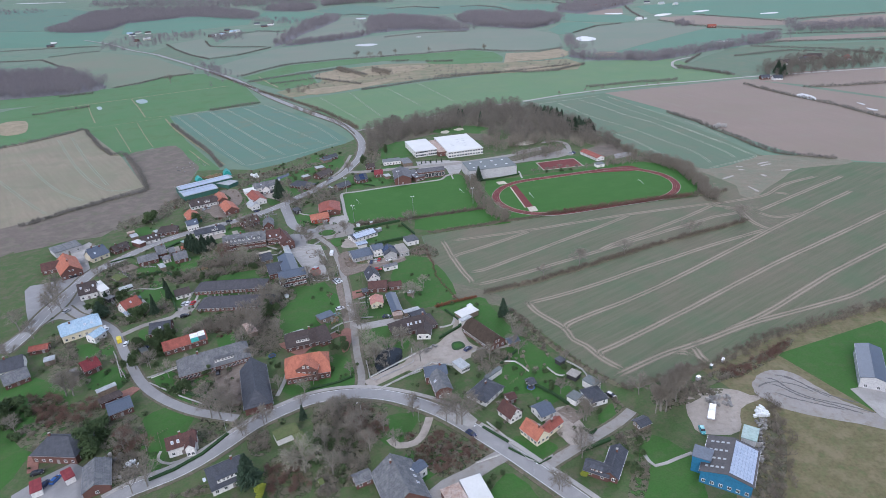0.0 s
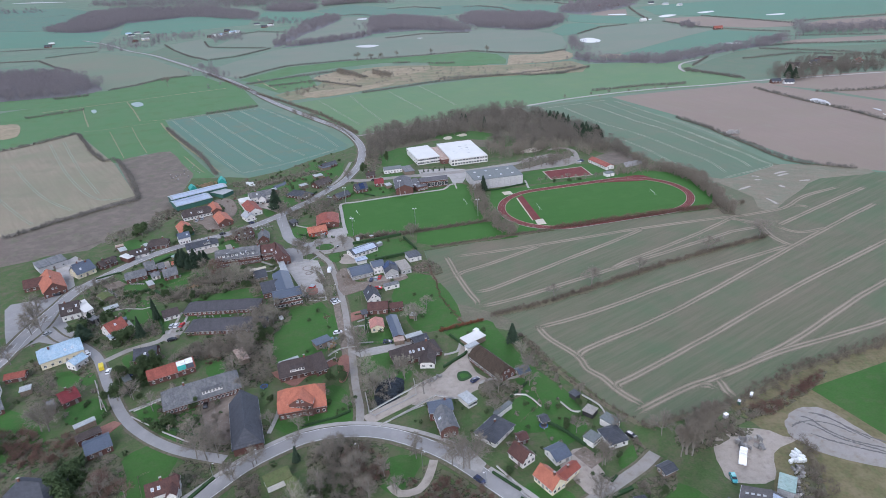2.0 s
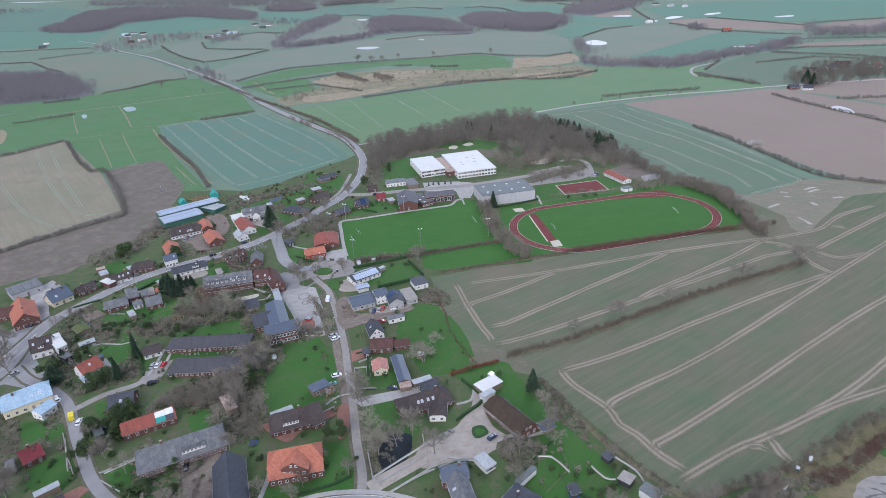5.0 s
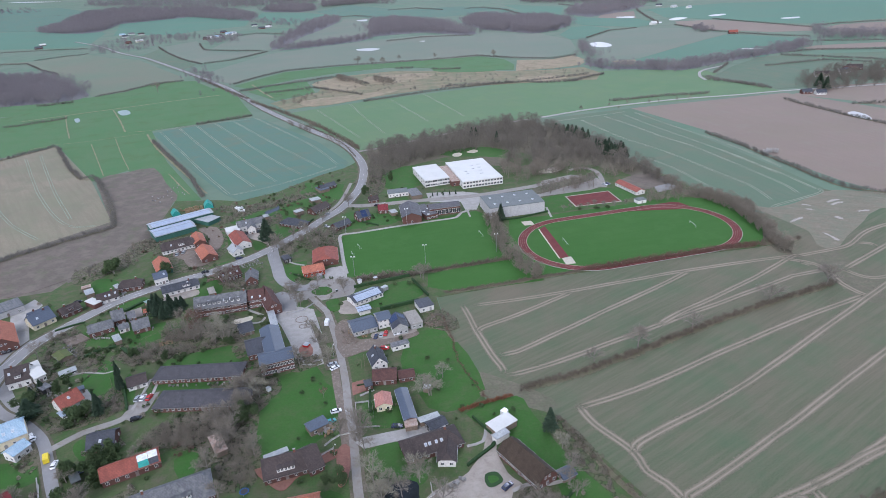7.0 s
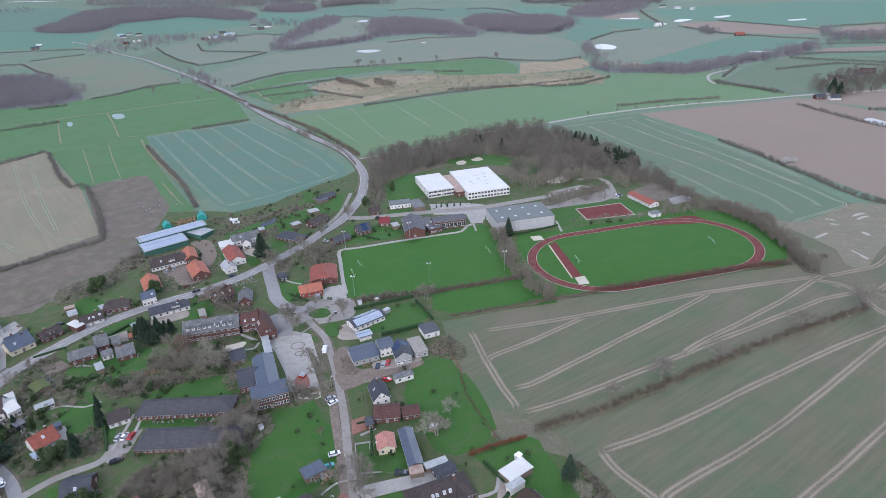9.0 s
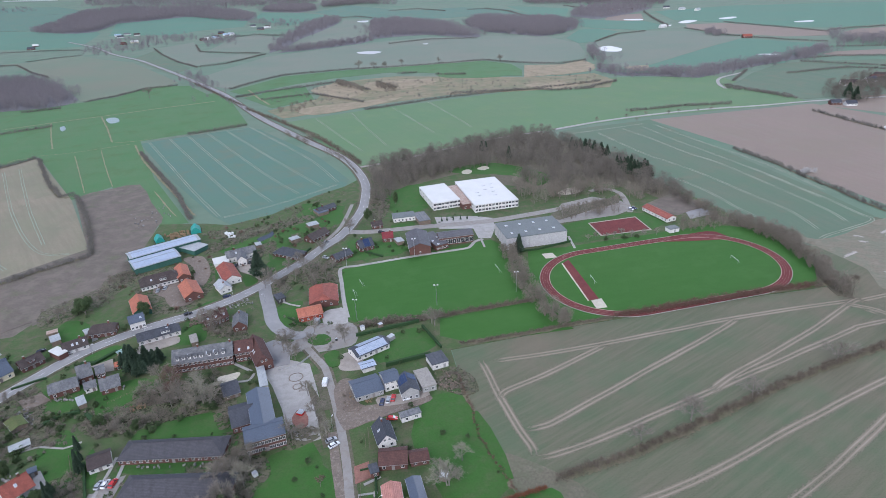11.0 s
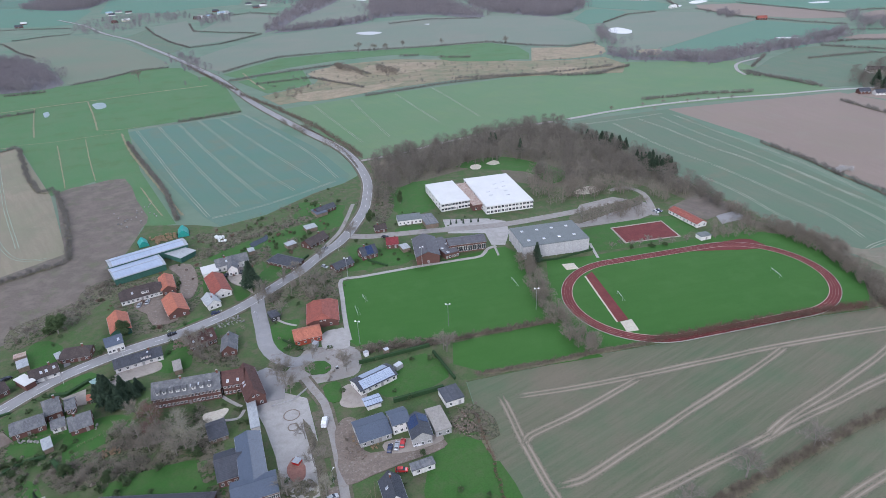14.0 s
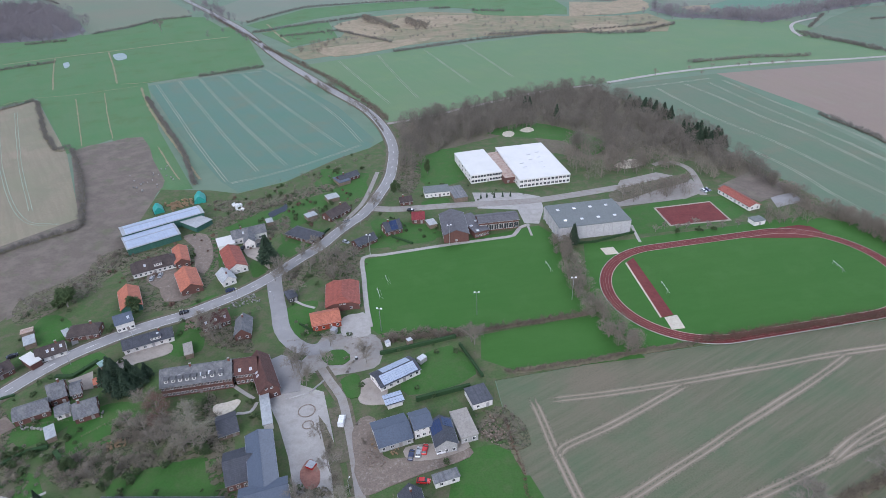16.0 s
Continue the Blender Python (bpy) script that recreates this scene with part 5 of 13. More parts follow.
area('lawn', [(-81.4, 286.7), (-59.0, 303.5), (-51.1, 269.2), (-64.5, 252.3), (-75.1, 253.4)], LAWN, 'green garden lawn', 'lawn', z=0.2532, round_=3)

# ---- roads ----
road('road', [(-143.4, 129.5), (-131.4, 137.5), (-120.7, 147.3), (-113.6, 155.7), (-106.2, 160.7), (-96.3, 165.5), (-88.2, 171.3), (-80.2, 179.3), (-71.9, 188.7), (-62.3, 195.8), (-51.9, 201.1), (-40.6, 202.9), (-29.0, 202.2), (-17.4, 198.5), (-4.0, 190.6), (4.4, 183.7), (14.1, 173.6), (23.1, 163.6), (31.2, 153.7), (38.6, 144.5), (46.8, 134.2), (57.9, 120.9), (72.2, 99.1), (80.6, 83.2)], 6.4, ASPHALT, 'two-lane asphalt road curving through the village', z=0.395, dash=False, edge=True, verge=1.6)
road('pavement', [(-116.4, 157.9), (-108.4, 164.3), (-98.3, 168.9), (-90.2, 174.9), (-82.2, 183.4), (-73.6, 192.5), (-63.1, 200.0), (-52.5, 205.5), (-41.1, 207.4), (-29.3, 206.6), (-17.5, 203.2), (-2.7, 196.0), (6.1, 189.4)], 1.8, CONCRETE, 'pale paved pavement beside the main road', z=0.486)
road('pavement', [(14.7, 178.7), (24.8, 168.2), (33.0, 157.9), (41.4, 148.1), (49.6, 137.8)], 1.8, CONCRETE, 'pale paved pavement beside the main road', z=0.487)
road("road", [(-32.0, 201.6), (-32.1, 214.5), (-35.1, 229.9), (-37.6, 247.2), (-40.7, 266.9), (-42.2, 273.4), (-44.6, 288.8), (-48.1, 306.4), (-52.9, 326.5), (-56.7, 340.1), (-60.1, 351.0), (-65.5, 359.6), (-70.3, 367.4)], 3.2, LANE, "narrow worn asphalt village street", z=0.390, verge=1.2)
road('gravel_strip', [(-55.6, 322.0), (-59.2, 334.5), (-63.0, 346.5)], 3.0, VERGE, 'brown trodden verge beside the street', z=0.3655)
road('gravel_strip', [(-38.9, 240.2), (-41.6, 255.1), (-44.6, 271.7), (-48.6, 290.3), (-52.1, 308.6)], 3.4, EARTH, 'gravel parking strip beside the street', z=0.369)
road("road", [(-205.9, 254.8), (-204.7, 271.3), (-206.3, 290.4), (-205.6, 307.6), (-203.6, 327.3), (-201.0, 341.4), (-188.9, 362.6), (-182.9, 371.7), (-175.8, 380.4), (-167.4, 387.6), (-158.2, 394.4), (-148.1, 400.2), (-137.4, 405.7), (-126.9, 413.4), (-116.1, 422.4), (-105.3, 435.1), (-94.4, 451.2), (-86.8, 461.4), (-80.4, 475.0), (-73.6, 486.9), (-69.1, 494.0), (-64.0, 508.2), (-60.6, 522.9), (-57.3, 538.7), (-55.8, 557.9), (-57.8, 600.1), (-69.9, 646.7), (-89.4, 690.9), (-121.5, 741.0), (-158.7, 801.5), (-202.6, 876.0), (-244.1, 955.5), (-293.1, 1049.5), (-361.4, 1159.8), (-441.6, 1285.0), (-536.0, 1427.3), (-603.4, 1526.3), (-721.6, 1672.0), (-857.9, 1870.3), (-1022.1, 2066.8)], 7.0, ASPHALT, "two-lane asphalt country road leading out of the village", z=0.390, edge=True, dash=True, verge=1.6)
road('road', [(-104.9, 435.6), (-101.3, 422.6), (-96.4, 408.1), (-91.3, 392.7), (-84.6, 383.4), (-76.7, 378.8), (-68.8, 381.7)], 7.0, ASPHALT, 'wide asphalt side street', z=0.381)
road('road', [(-202.6, 343.1), (-204.7, 333.1), (-204.2, 317.0), (-201.6, 297.6), (-204.6, 278.1), (-208.8, 260.8), (-218.2, 245.9)], 6.5, ASPHALT, 'asphalt road leading out past the old farms', z=0.377, verge=1.2)
road('road', [(-79.5, 193.2), (-89.3, 196.4), (-99.4, 200.3), (-110.8, 207.0), (-121.3, 215.3), (-129.5, 224.1), (-136.7, 234.2), (-144.8, 245.9), (-152.4, 257.8), (-160.5, 269.1), (-174.0, 280.2), (-185.6, 286.4), (-197.4, 297.0)], 4.2, ASPHALT, 'narrow asphalt village road', z=0.383, verge=1.0)
area('square', [(-207.7, 292.8), (-220.2, 313.6), (-221.0, 329.8), (-216.6, 337.7), (-206.7, 327.8), (-197.5, 310.6), (-186.2, 296.9), (-175.6, 286.4), (-164.4, 275.2), (-172.3, 277.4), (-188.0, 290.2), (-195.1, 284.6)], ASPHALT, 'open asphalt village square', 'square', z=0.2684)
road('road', [(-153.7, 263.2), (-145.7, 271.2), (-137.4, 275.1), (-132.5, 278.7), (-132.1, 286.5)], 3.4, LANE, 'narrow lane to the row houses', z=0.375)
area('car_park', [(-132.9, 277.9), (-131.9, 291.1), (-124.2, 294.3), (-124.8, 282.0), (-129.0, 276.1)], LANE, 'small asphalt car park by the row houses', 'car park', z=0.2792)
road('road', [(35.0, 155.3), (42.3, 159.8), (54.1, 166.8), (65.6, 173.8), (72.3, 179.3)], 4.2, LANE, 'narrow gravelly side lane', z=0.387, verge=1.0)
road('road', [(24.0, 163.5), (16.5, 159.5), (9.2, 154.6), (0.3, 150.1), (-5.6, 144.2)], 6.0, LANE, 'wide paved entrance drive', z=0.388)
road('drive', [(-4.2, 184.7), (-6.2, 177.2), (-9.8, 171.7), (-16.0, 170.9), (-19.1, 174.8)], 3.0, GRAVEL, 'gravel garden drive', z=0.369)
road("drive", [(-29.3, 208.1), (-19.8, 214.3), (-10.5, 220.2), (-0.8, 225.3)], 6.0, GRAVEL, "gravel drive to the farm courtyard", z=0.370)
area('courtyard', [(-11.6, 215.1), (-12.6, 225.7), (-4.8, 231.2), (2.1, 235.4), (8.5, 245.2), (11.1, 256.3), (15.1, 252.6), (13.1, 244.6), (15.7, 233.7), (20.0, 227.3), (16.1, 222.4), (9.3, 218.0), (0.9, 218.1)], GRAVEL, 'pale gravel farm courtyard', 'courtyard', z=0.265, round_=3)
area('turning_place', [(124.2, 189.8), (129.9, 194.9), (137.6, 196.2), (142.8, 193.2), (146.2, 185.5), (150.8, 175.4), (160.4, 165.4), (178.3, 153.9), (172.1, 146.5), (155.7, 158.8), (145.5, 164.2), (129.5, 172.2), (123.8, 179.4), (121.9, 184.1)], LANE, 'pale gravel turning place with a road', 'turning place', z=0.2608, round_=3)
area('yard', [(95.3, 184.0), (102.7, 188.3), (113.3, 186.9), (120.0, 182.6), (123.3, 180.5), (112.0, 175.4), (106.2, 163.8), (93.9, 163.8), (91.5, 170.1)], GRAVEL, 'muddy gravel storage yard', 'yard', z=0.2566, round_=3)
area('car_park', [(-90.6, 356.3), (-76.8, 358.8), (-67.4, 354.7), (-62.6, 339.4), (-57.8, 323.1), (-52.7, 306.6), (-62.9, 303.3), (-69.4, 310.2), (-74.3, 324.6), (-81.1, 339.7)], CONCRETE, 'pale worn school car park', 'car park', z=0.2624)
area('turning_place', [(-79.2, 372.5), (-73.1, 386.8), (-58.8, 389.2), (-48.6, 384.2), (-47.7, 369.3), (-56.4, 365.0), (-65.3, 363.5), (-74.5, 365.1), (-84.0, 356.3), (-88.5, 356.7), (-89.8, 373.6)], LANE, 'asphalt turning loop at the school', 'turning place', z=0.2752, round_=3)
road("road", [(-62.2, 503.4), (-52.7, 501.3), (-35.9, 502.0), (-15.6, 503.7), (1.5, 504.4), (18.6, 505.1), (36.7, 507.3), (64.9, 514.6), (84.7, 520.2)], 6.5, LANE, "asphalt school approach", z=0.380)
area('yard', [(-4.5, 519.7), (23.5, 517.3), (35.0, 511.5), (35.0, 495.8), (30.0, 478.4), (22.1, 479.5), (20.2, 495.7), (-2.3, 498.8)], CONCRETE, 'pale paved school yard', 'yard', z=0.279)
area('car_park', [(76.0, 508.0), (86.8, 529.6), (111.8, 539.6), (129.9, 527.5), (130.6, 509.9), (117.3, 502.0), (77.8, 495.1)], LANE, 'grey asphalt school car park', 'car park', z=0.2698)
road('road', [(129.1, 506.0), (133.2, 531.6), (132.7, 546.0), (124.4, 555.4), (113.4, 551.1)], 4.0, LANE, 'narrow asphalt access lane', z=0.379)
road('road', [(-65.3, 648.1), (-38.2, 658.6), (-9.9, 675.5), (25.4, 695.8), (63.1, 715.8), (112.8, 731.5)], 4.2, LANE, 'narrow pale lane along the edge of the wood', z=0.376, verge=1.2)
road('drive', [(-64.9, 555.2), (-67.2, 529.8), (-70.2, 509.2), (-77.0, 490.1)], 2.6, LANE, 'worn gravelly drive down to the road', z=0.372)
road("footpath", [(-53.6, 392.7), (-56.9, 408.2), (-60.4, 430.3), (-62.7, 449.0), (-52.9, 451.2), (-20.1, 459.0), (4.7, 463.9), (14.8, 466.4), (18.9, 474.5), (24.5, 477.8)], 2.2, CONCRETE, "pale footpath round the football pitch", z=0.380)
area('village_square', [(-232.8, 320.6), (-228.8, 328.1), (-216.3, 331.9), (-207.5, 340.6), (-201.0, 341.4), (-200.4, 329.7), (-202.6, 322.8), (-198.4, 310.7), (-183.8, 289.7), (-177.3, 282.3), (-182.4, 280.0), (-195.1, 284.6), (-199.9, 279.6), (-203.4, 273.1)], ASPHALT, 'wide grey asphalt village square', 'village square', z=0.2706, round_=2)
area('yard', [(-233.3, 374.3), (-227.7, 388.0), (-219.3, 380.7), (-220.2, 368.1), (-205.3, 342.0), (-209.7, 336.2), (-221.6, 353.8)], CONCRETE, 'pale paved forecourt by the road', 'yard', z=0.2734)
area('paddock_edge', [(-290.3, 407.5), (-282.8, 418.7), (-261.2, 419.4), (-240.3, 429.1), (-216.2, 434.2), (-204.7, 420.3), (-223.2, 408.8), (-234.0, 398.3), (-246.6, 392.6), (-256.0, 385.0), (-271.9, 378.1)], PADDOCK, 'bare muddy paddock edge', 'field', z=0.2572)
area('paddock_edge', [(-233.0, 430.6), (-212.0, 448.4), (-204.7, 470.2), (-199.9, 484.0), (-190.2, 462.5), (-187.8, 445.5), (-199.9, 426.8), (-218.5, 405.8)], PADDOCK, 'bare muddy paddock edge', 'field', z=0.258)
area('leaf_litter', [(-189.2, 462.4), (-164.3, 468.2), (-147.0, 481.7), (-133.0, 438.9), (-139.1, 410.7), (-157.6, 408.4), (-172.2, 428.4), (-184.8, 445.1)], LITTER, 'brown trodden ground round the farm', 'ground', z=0.2588)

SKID = material("dark_tyre_marks", (0.115, 0.11, 0.105), (0.14, 0.135, 0.13), 0.9, coarse=0.3, fine=2.0, soft=(0.2, 0.9, 1.2))
tagged(part('tyre_marks', soft_mesh('tyre_marks', [soft_strip(spline([Vector(p) for p in [(128.6, 192.5), (133.2, 190.4), (136.1, 183.6), (141.4, 177.8), (150.9, 172.4), (159.2, 166.1)]], 1.5), 0.7, 0.2648, 0)], SKID), None), 'dark tyre marks on the turning place', 'tyre marks', kind='structure')
tagged(part('tyre_marks', soft_mesh('tyre_marks', [soft_strip(spline([Vector(p) for p in [(128.6, 189.5), (133.0, 186.1), (137.9, 179.3), (147.0, 172.9), (155.1, 166.3)]], 1.5), 0.7, 0.2670, 1)], SKID), None), 'dark tyre marks on the turning place', 'tyre marks', kind='structure')
tagged(part('tyre_marks', soft_mesh('tyre_marks', [soft_strip(spline([Vector(p) for p in [(132.9, 194.1), (139.3, 191.1), (143.5, 184.8), (148.5, 178.6), (157.2, 172.3)]], 1.5), 0.7, 0.2692, 2)], SKID), None), 'dark tyre marks on the turning place', 'tyre marks', kind='structure')
tagged(part('tyre_marks', soft_mesh('tyre_marks', [soft_strip(spline([Vector(p) for p in [(123.2, 185.3), (127.4, 188.3), (133.5, 188.9), (139.7, 186.0), (144.8, 179.8)]], 1.5), 0.7, 0.2714, 3)], SKID), None), 'dark tyre marks on the turning place', 'tyre marks', kind='structure')
tagged(part('tyre_marks', soft_mesh('tyre_marks', [soft_strip(spline([Vector(p) for p in [(128.4, 183.9), (133.5, 179.2), (141.4, 174.2), (150.9, 169.3)]], 1.5), 0.7, 0.2736, 4)], SKID), None), 'dark tyre marks on the turning place', 'tyre marks', kind='structure')
tagged(part('tyre_marks', soft_mesh('tyre_marks', [soft_strip(spline([Vector(p) for p in [(135.8, 193.0), (141.2, 188.6), (144.3, 182.6), (148.9, 175.9)]], 1.5), 0.7, 0.2758, 5)], SKID), None), 'dark tyre marks on the turning place', 'tyre marks', kind='structure')

# ---- tramlines and ruts ----

RUT = material("pale_rut_soil", (0.285, 0.24, 0.185), (0.22, 0.185, 0.14), 0.95, coarse=0.1, fine=1.2, grain=0.3, soft=(0.02, 0.66, 1.3), rim=(0.155, 0.138, 0.098))

PALERUT = material("pale_green_tramline", (0.3, 0.32, 0.245), (0.23, 0.26, 0.19), 0.95, coarse=0.08, fine=0.8, grain=0.3, soft=(0.3, 0.85, 1.3), rim=(0.15, 0.185, 0.13))


RUT_LEVEL = {False: 0.0432, True: 0.062}


def ruts(pts, gap=1.9, w=0.75, mat=None, name="tyre_track", label="pair of pale tractor ruts in the crop"):
    """Two wheel ruts and the trodden soil between and beside them, as one strip; the edge attribute is 1 in the ruts and 0 at the rims."""
    line = spline([Vector(p) for p in pts], 3.0)
    RUT_LEVEL[bool(mat)] += 0.0025
    z, n, h, w = RUT_LEVEL[bool(mat)], len(line), gap / 2, w * (0.5 if mat else 0.62)
    wear = 0.9 if mat else 1.8
    cols = [(-h - wear, 0.0), (-h - w * 0.55, 0.62), (-h, 1.0), (-h + w * 0.55, 0.62), (0.0, 0.36), (h - w * 0.55, 0.62), (h, 1.0), (h + w * 0.55, 0.62), (h + wear, 0.0)]
    v, f, e = [], [], []
    for i, p in enumerate(line):
        d = (line[min(i + 1, n - 1)] - line[max(i - 1, 0)]).normalized()
        nrm = Vector((-d.y, d.x))
        off = 0.3 * noise.noise((p.x * 0.05, p.y * 0.05, z * 90))
        worn = 1.0 + 0.25 * noise.noise((p.x * 0.08, p.y * 0.08, z * 50))
        tip = min(1.0, i / 2.0, (n - 1 - i) / 2.0)
        for o, k in cols:
            q = p + nrm * (o * (1 + 0.1 * (worn - 1)) + off)
            v.append((q.x, q.y, z))
            e.append(k * tip * worn)
    m = len(cols)
    for i in range(n - 1):
        f += [(m * i + k, m * i + k + 1, m * i + m + k + 1, m * i + m + k) for k in range(m - 1)]
    ob = part(name, soft_mesh(name, [(v, f, e)], mat or RUT), None)
    return tagged(ob, label, "tyre track", kind="structure")


ruts([(8.6, 351.0), (11.7, 336.8), (14.3, 322.7), (19.2, 302.5), (22.1, 292.8), (21.5, 288.0)], w=1.1)
ruts([(13.5, 346.7), (36.4, 349.8), (66.9, 354.6), (102.0, 361.8), (136.0, 368.4), (198.9, 376.4), (195.6, 372.5)], w=0.9)
ruts([(14.0, 319.3), (15.9, 324.7), (20.6, 327.8), (35.5, 335.2), (54.6, 346.2), (69.2, 354.4)], w=0.8)
ruts([(19.1, 302.3), (27.4, 303.6), (37.7, 308.4), (84.0, 336.2), (113.1, 353.3), (135.8, 368.0)], w=0.9)
ruts([(22.1, 288.0), (28.8, 288.5), (47.7, 294.8), (71.5, 305.2), (105.7, 319.9), (138.3, 333.8), (181.5, 352.3), (183.8, 353.6), (205.6, 358.1)], w=0.9)
ruts([(97.3, 316.1), (112.1, 325.8), (130.0, 335.4), (162.9, 353.7), (198.9, 376.4), (202.1, 370.1)], w=0.9)
ruts([(189.0, 374.9), (203.8, 363.5), (203.6, 342.1), (207.6, 329.7), (216.2, 330.7)], w=1.3)
ruts([(47.6, 268.1), (50.9, 255.3), (60.6, 239.5), (62.4, 229.7), (66.8, 223.7), (71.1, 213.7), (78.7, 203.0)], w=1.15)
ruts([(45.3, 262.8), (52.9, 265.6), (64.8, 269.5), (83.0, 276.5), (120.3, 293.8), (164.4, 313.5), (198.3, 326.6), (207.7, 330.0)], w=0.85)
ruts([(59.7, 235.8), (62.7, 241.7), (73.2, 247.8), (110.5, 266.8), (156.1, 295.4), (206.3, 327.3), (261.6, 362.1), (294.4, 381.7)], w=0.95)
ruts([(69.5, 213.1), (72.1, 218.6), (79.1, 222.0), (124.1, 248.0), (185.7, 285.2), (239.2, 314.7), (296.5, 346.8)], w=0.95)
ruts([(71.6, 200.1), (78.9, 203.8), (98.2, 213.1), (111.2, 217.7), (134.7, 227.8), (161.9, 242.3), (212.4, 273.3), (262.5, 300.5)], w=1.2)
ruts([(111.1, 217.5), (117.8, 220.1), (146.2, 231.5), (181.6, 241.4), (207.7, 250.0), (236.8, 265.7)], w=1.0)
ruts([(111.3, 218.0), (112.1, 214.0), (111.8, 209.0), (113.6, 202.3)], w=1.2)
ruts([(98.5, 213.3), (106.3, 213.1), (108.7, 208.6)], w=0.8)
ruts([(212.1, 359.8), (221.3, 346.2), (243.4, 349.6)], w=0.9)
ruts([(164.7, 719.4), (176.2, 670.2), (186.0, 633.6), (206.9, 582.0), (220.4, 531.8), (231.4, 490.7), (231.3, 455.6)], w=0.95, mat=PALERUT, label="pair of pale tramlines in the crop")
ruts([(191.5, 729.1), (206.4, 685.8), (221.2, 631.3), (234.5, 595.4), (245.5, 542.7), (254.9, 491.2), (254.9, 465.0)], w=0.95, mat=PALERUT, label="pair of pale tramlines in the crop")
ruts([(213.8, 732.2), (224.7, 682.1), (235.2, 641.8), (256.4, 561.0), (265.5, 506.5)], w=0.95, mat=PALERUT, label="pair of pale tramlines in the crop")
ruts([(228.1, 737.1), (246.0, 664.5), (262.9, 608.4), (271.0, 565.2), (275.2, 520.3)], w=0.95, mat=PALERUT, label="pair of pale tramlines in the crop")
ruts([(135.3, 716.3), (168.8, 724.3), (224.8, 739.9)], w=0.95, mat=PALERUT, label="pair of pale tramlines in the crop")
ruts([(183.1, 574.5), (196.2, 535.7), (201.1, 503.4), (208.3, 474.9)], w=0.95, mat=PALERUT, label="pair of pale tramlines in the crop")
ruts([(-304.9, 790.1), (-254.6, 704.3), (-200.5, 611.2), (-159.7, 544.9)], w=0.85, mat=PALERUT, label="pair of pale tramlines in the crop")
ruts([(-286.5, 800.4), (-223.5, 692.5), (-179.3, 617.4), (-143.3, 559.8)], w=0.85, mat=PALERUT, label="pair of pale tramlines in the crop")
ruts([(-270.9, 811.6), (-205.0, 697.2), (-158.8, 620.7), (-126.4, 569.4)], w=0.85, mat=PALERUT, label="pair of pale tramlines in the crop")
ruts([(-252.5, 820.7), (-184.9, 706.1), (-139.7, 631.8), (-107.9, 584.9)], w=0.85, mat=PALERUT, label="pair of pale tramlines in the crop")
ruts([(-232.4, 825.9), (-167.4, 718.6), (-122.5, 647.2), (-91.6, 598.7)], w=0.85, mat=PALERUT, label="pair of pale tramlines in the crop")
ruts([(-207.5, 834.6), (-148.3, 739.3), (-110.2, 674.3), (-79.4, 606.6)], w=0.85, mat=PALERUT, label="pair of pale tramlines in the crop")
ruts([(-311.9, 794.6), (-287.5, 806.2), (-245.3, 823.7), (-205.2, 836.3)], w=0.85, mat=PALERUT, label="pair of pale tramlines in the crop")
ruts([(-162.8, 544.4), (-140.5, 555.4), (-116.4, 572.0), (-94.4, 592.1), (-77.7, 608.5)], w=0.85, mat=PALERUT, label="pair of pale tramlines in the crop")
ruts([(-308.9, 792.4), (-261.4, 811.7), (-203.2, 825.0)], w=0.85, mat=PALERUT, label="pair of pale tramlines in the crop")
ruts([(-135.0, 859.1), (-96.8, 769.2), (-65.2, 695.4)], w=0.7, mat=PALERUT, label="pair of pale tramlines in the crop")
ruts([(-93.7, 877.7), (-65.4, 782.7), (-41.9, 709.2)], w=0.7, mat=PALERUT, label="pair of pale tramlines in the crop")
ruts([(-43.3, 895.3), (-16.5, 815.8), (5.7, 750.1)], w=0.7, mat=PALERUT, label="pair of pale tramlines in the crop")
ruts([(1.7, 916.0), (25.2, 838.1), (46.7, 763.2)], w=0.7, mat=PALERUT, label="pair of pale tramlines in the crop")
ruts([(-163.4, 830.9), (-116.4, 741.3), (-87.9, 682.4)], w=0.7, mat=PALERUT, label="pair of pale tramlines in the crop")
ruts([(252.3, 584.9), (257.5, 550.2), (266.8, 509.8), (270.1, 479.9), (272.8, 470.7), (267.1, 465.1), (248.2, 457.2), (229.5, 449.6), (220.0, 442.9)], w=1.0, mat=PALERUT, label='pale muddy ruts at the field corner')
ruts([(197.3, 375.2), (225.5, 381.0), (237.6, 386.3), (251.8, 397.4), (266.0, 405.0), (291.3, 414.1)], w=0.9)
ruts([(237.6, 386.3), (247.4, 384.4), (248.0, 376.8)], w=0.9)
ruts([(212.8, 356.1), (248.0, 376.8), (277.9, 394.3), (307.6, 410.7)], w=1.1)
ruts([(194.8, 370.4), (199.1, 365.3), (200.8, 360.8)], w=1.3)
ruts([(-401.4, 717.0), (-325.0, 594.9), (-269.3, 512.9)], w=0.8, mat=PALERUT, label='pale wheel tracks across the stubble')
ruts([(-411.6, 707.7), (-330.4, 582.3), (-271.0, 506.5), (-239.8, 497.4)], w=0.8, mat=PALERUT, label='pale wheel tracks across the stubble')
ruts([(-407.9, 628.7), (-323.9, 524.2), (-271.6, 475.1)], w=0.8, mat=PALERUT, label='pale wheel tracks across the stubble')
ruts([(-393.5, 560.8), (-316.2, 477.8), (-288.0, 450.0)], w=0.8, mat=PALERUT, label='pale wheel tracks across the stubble')

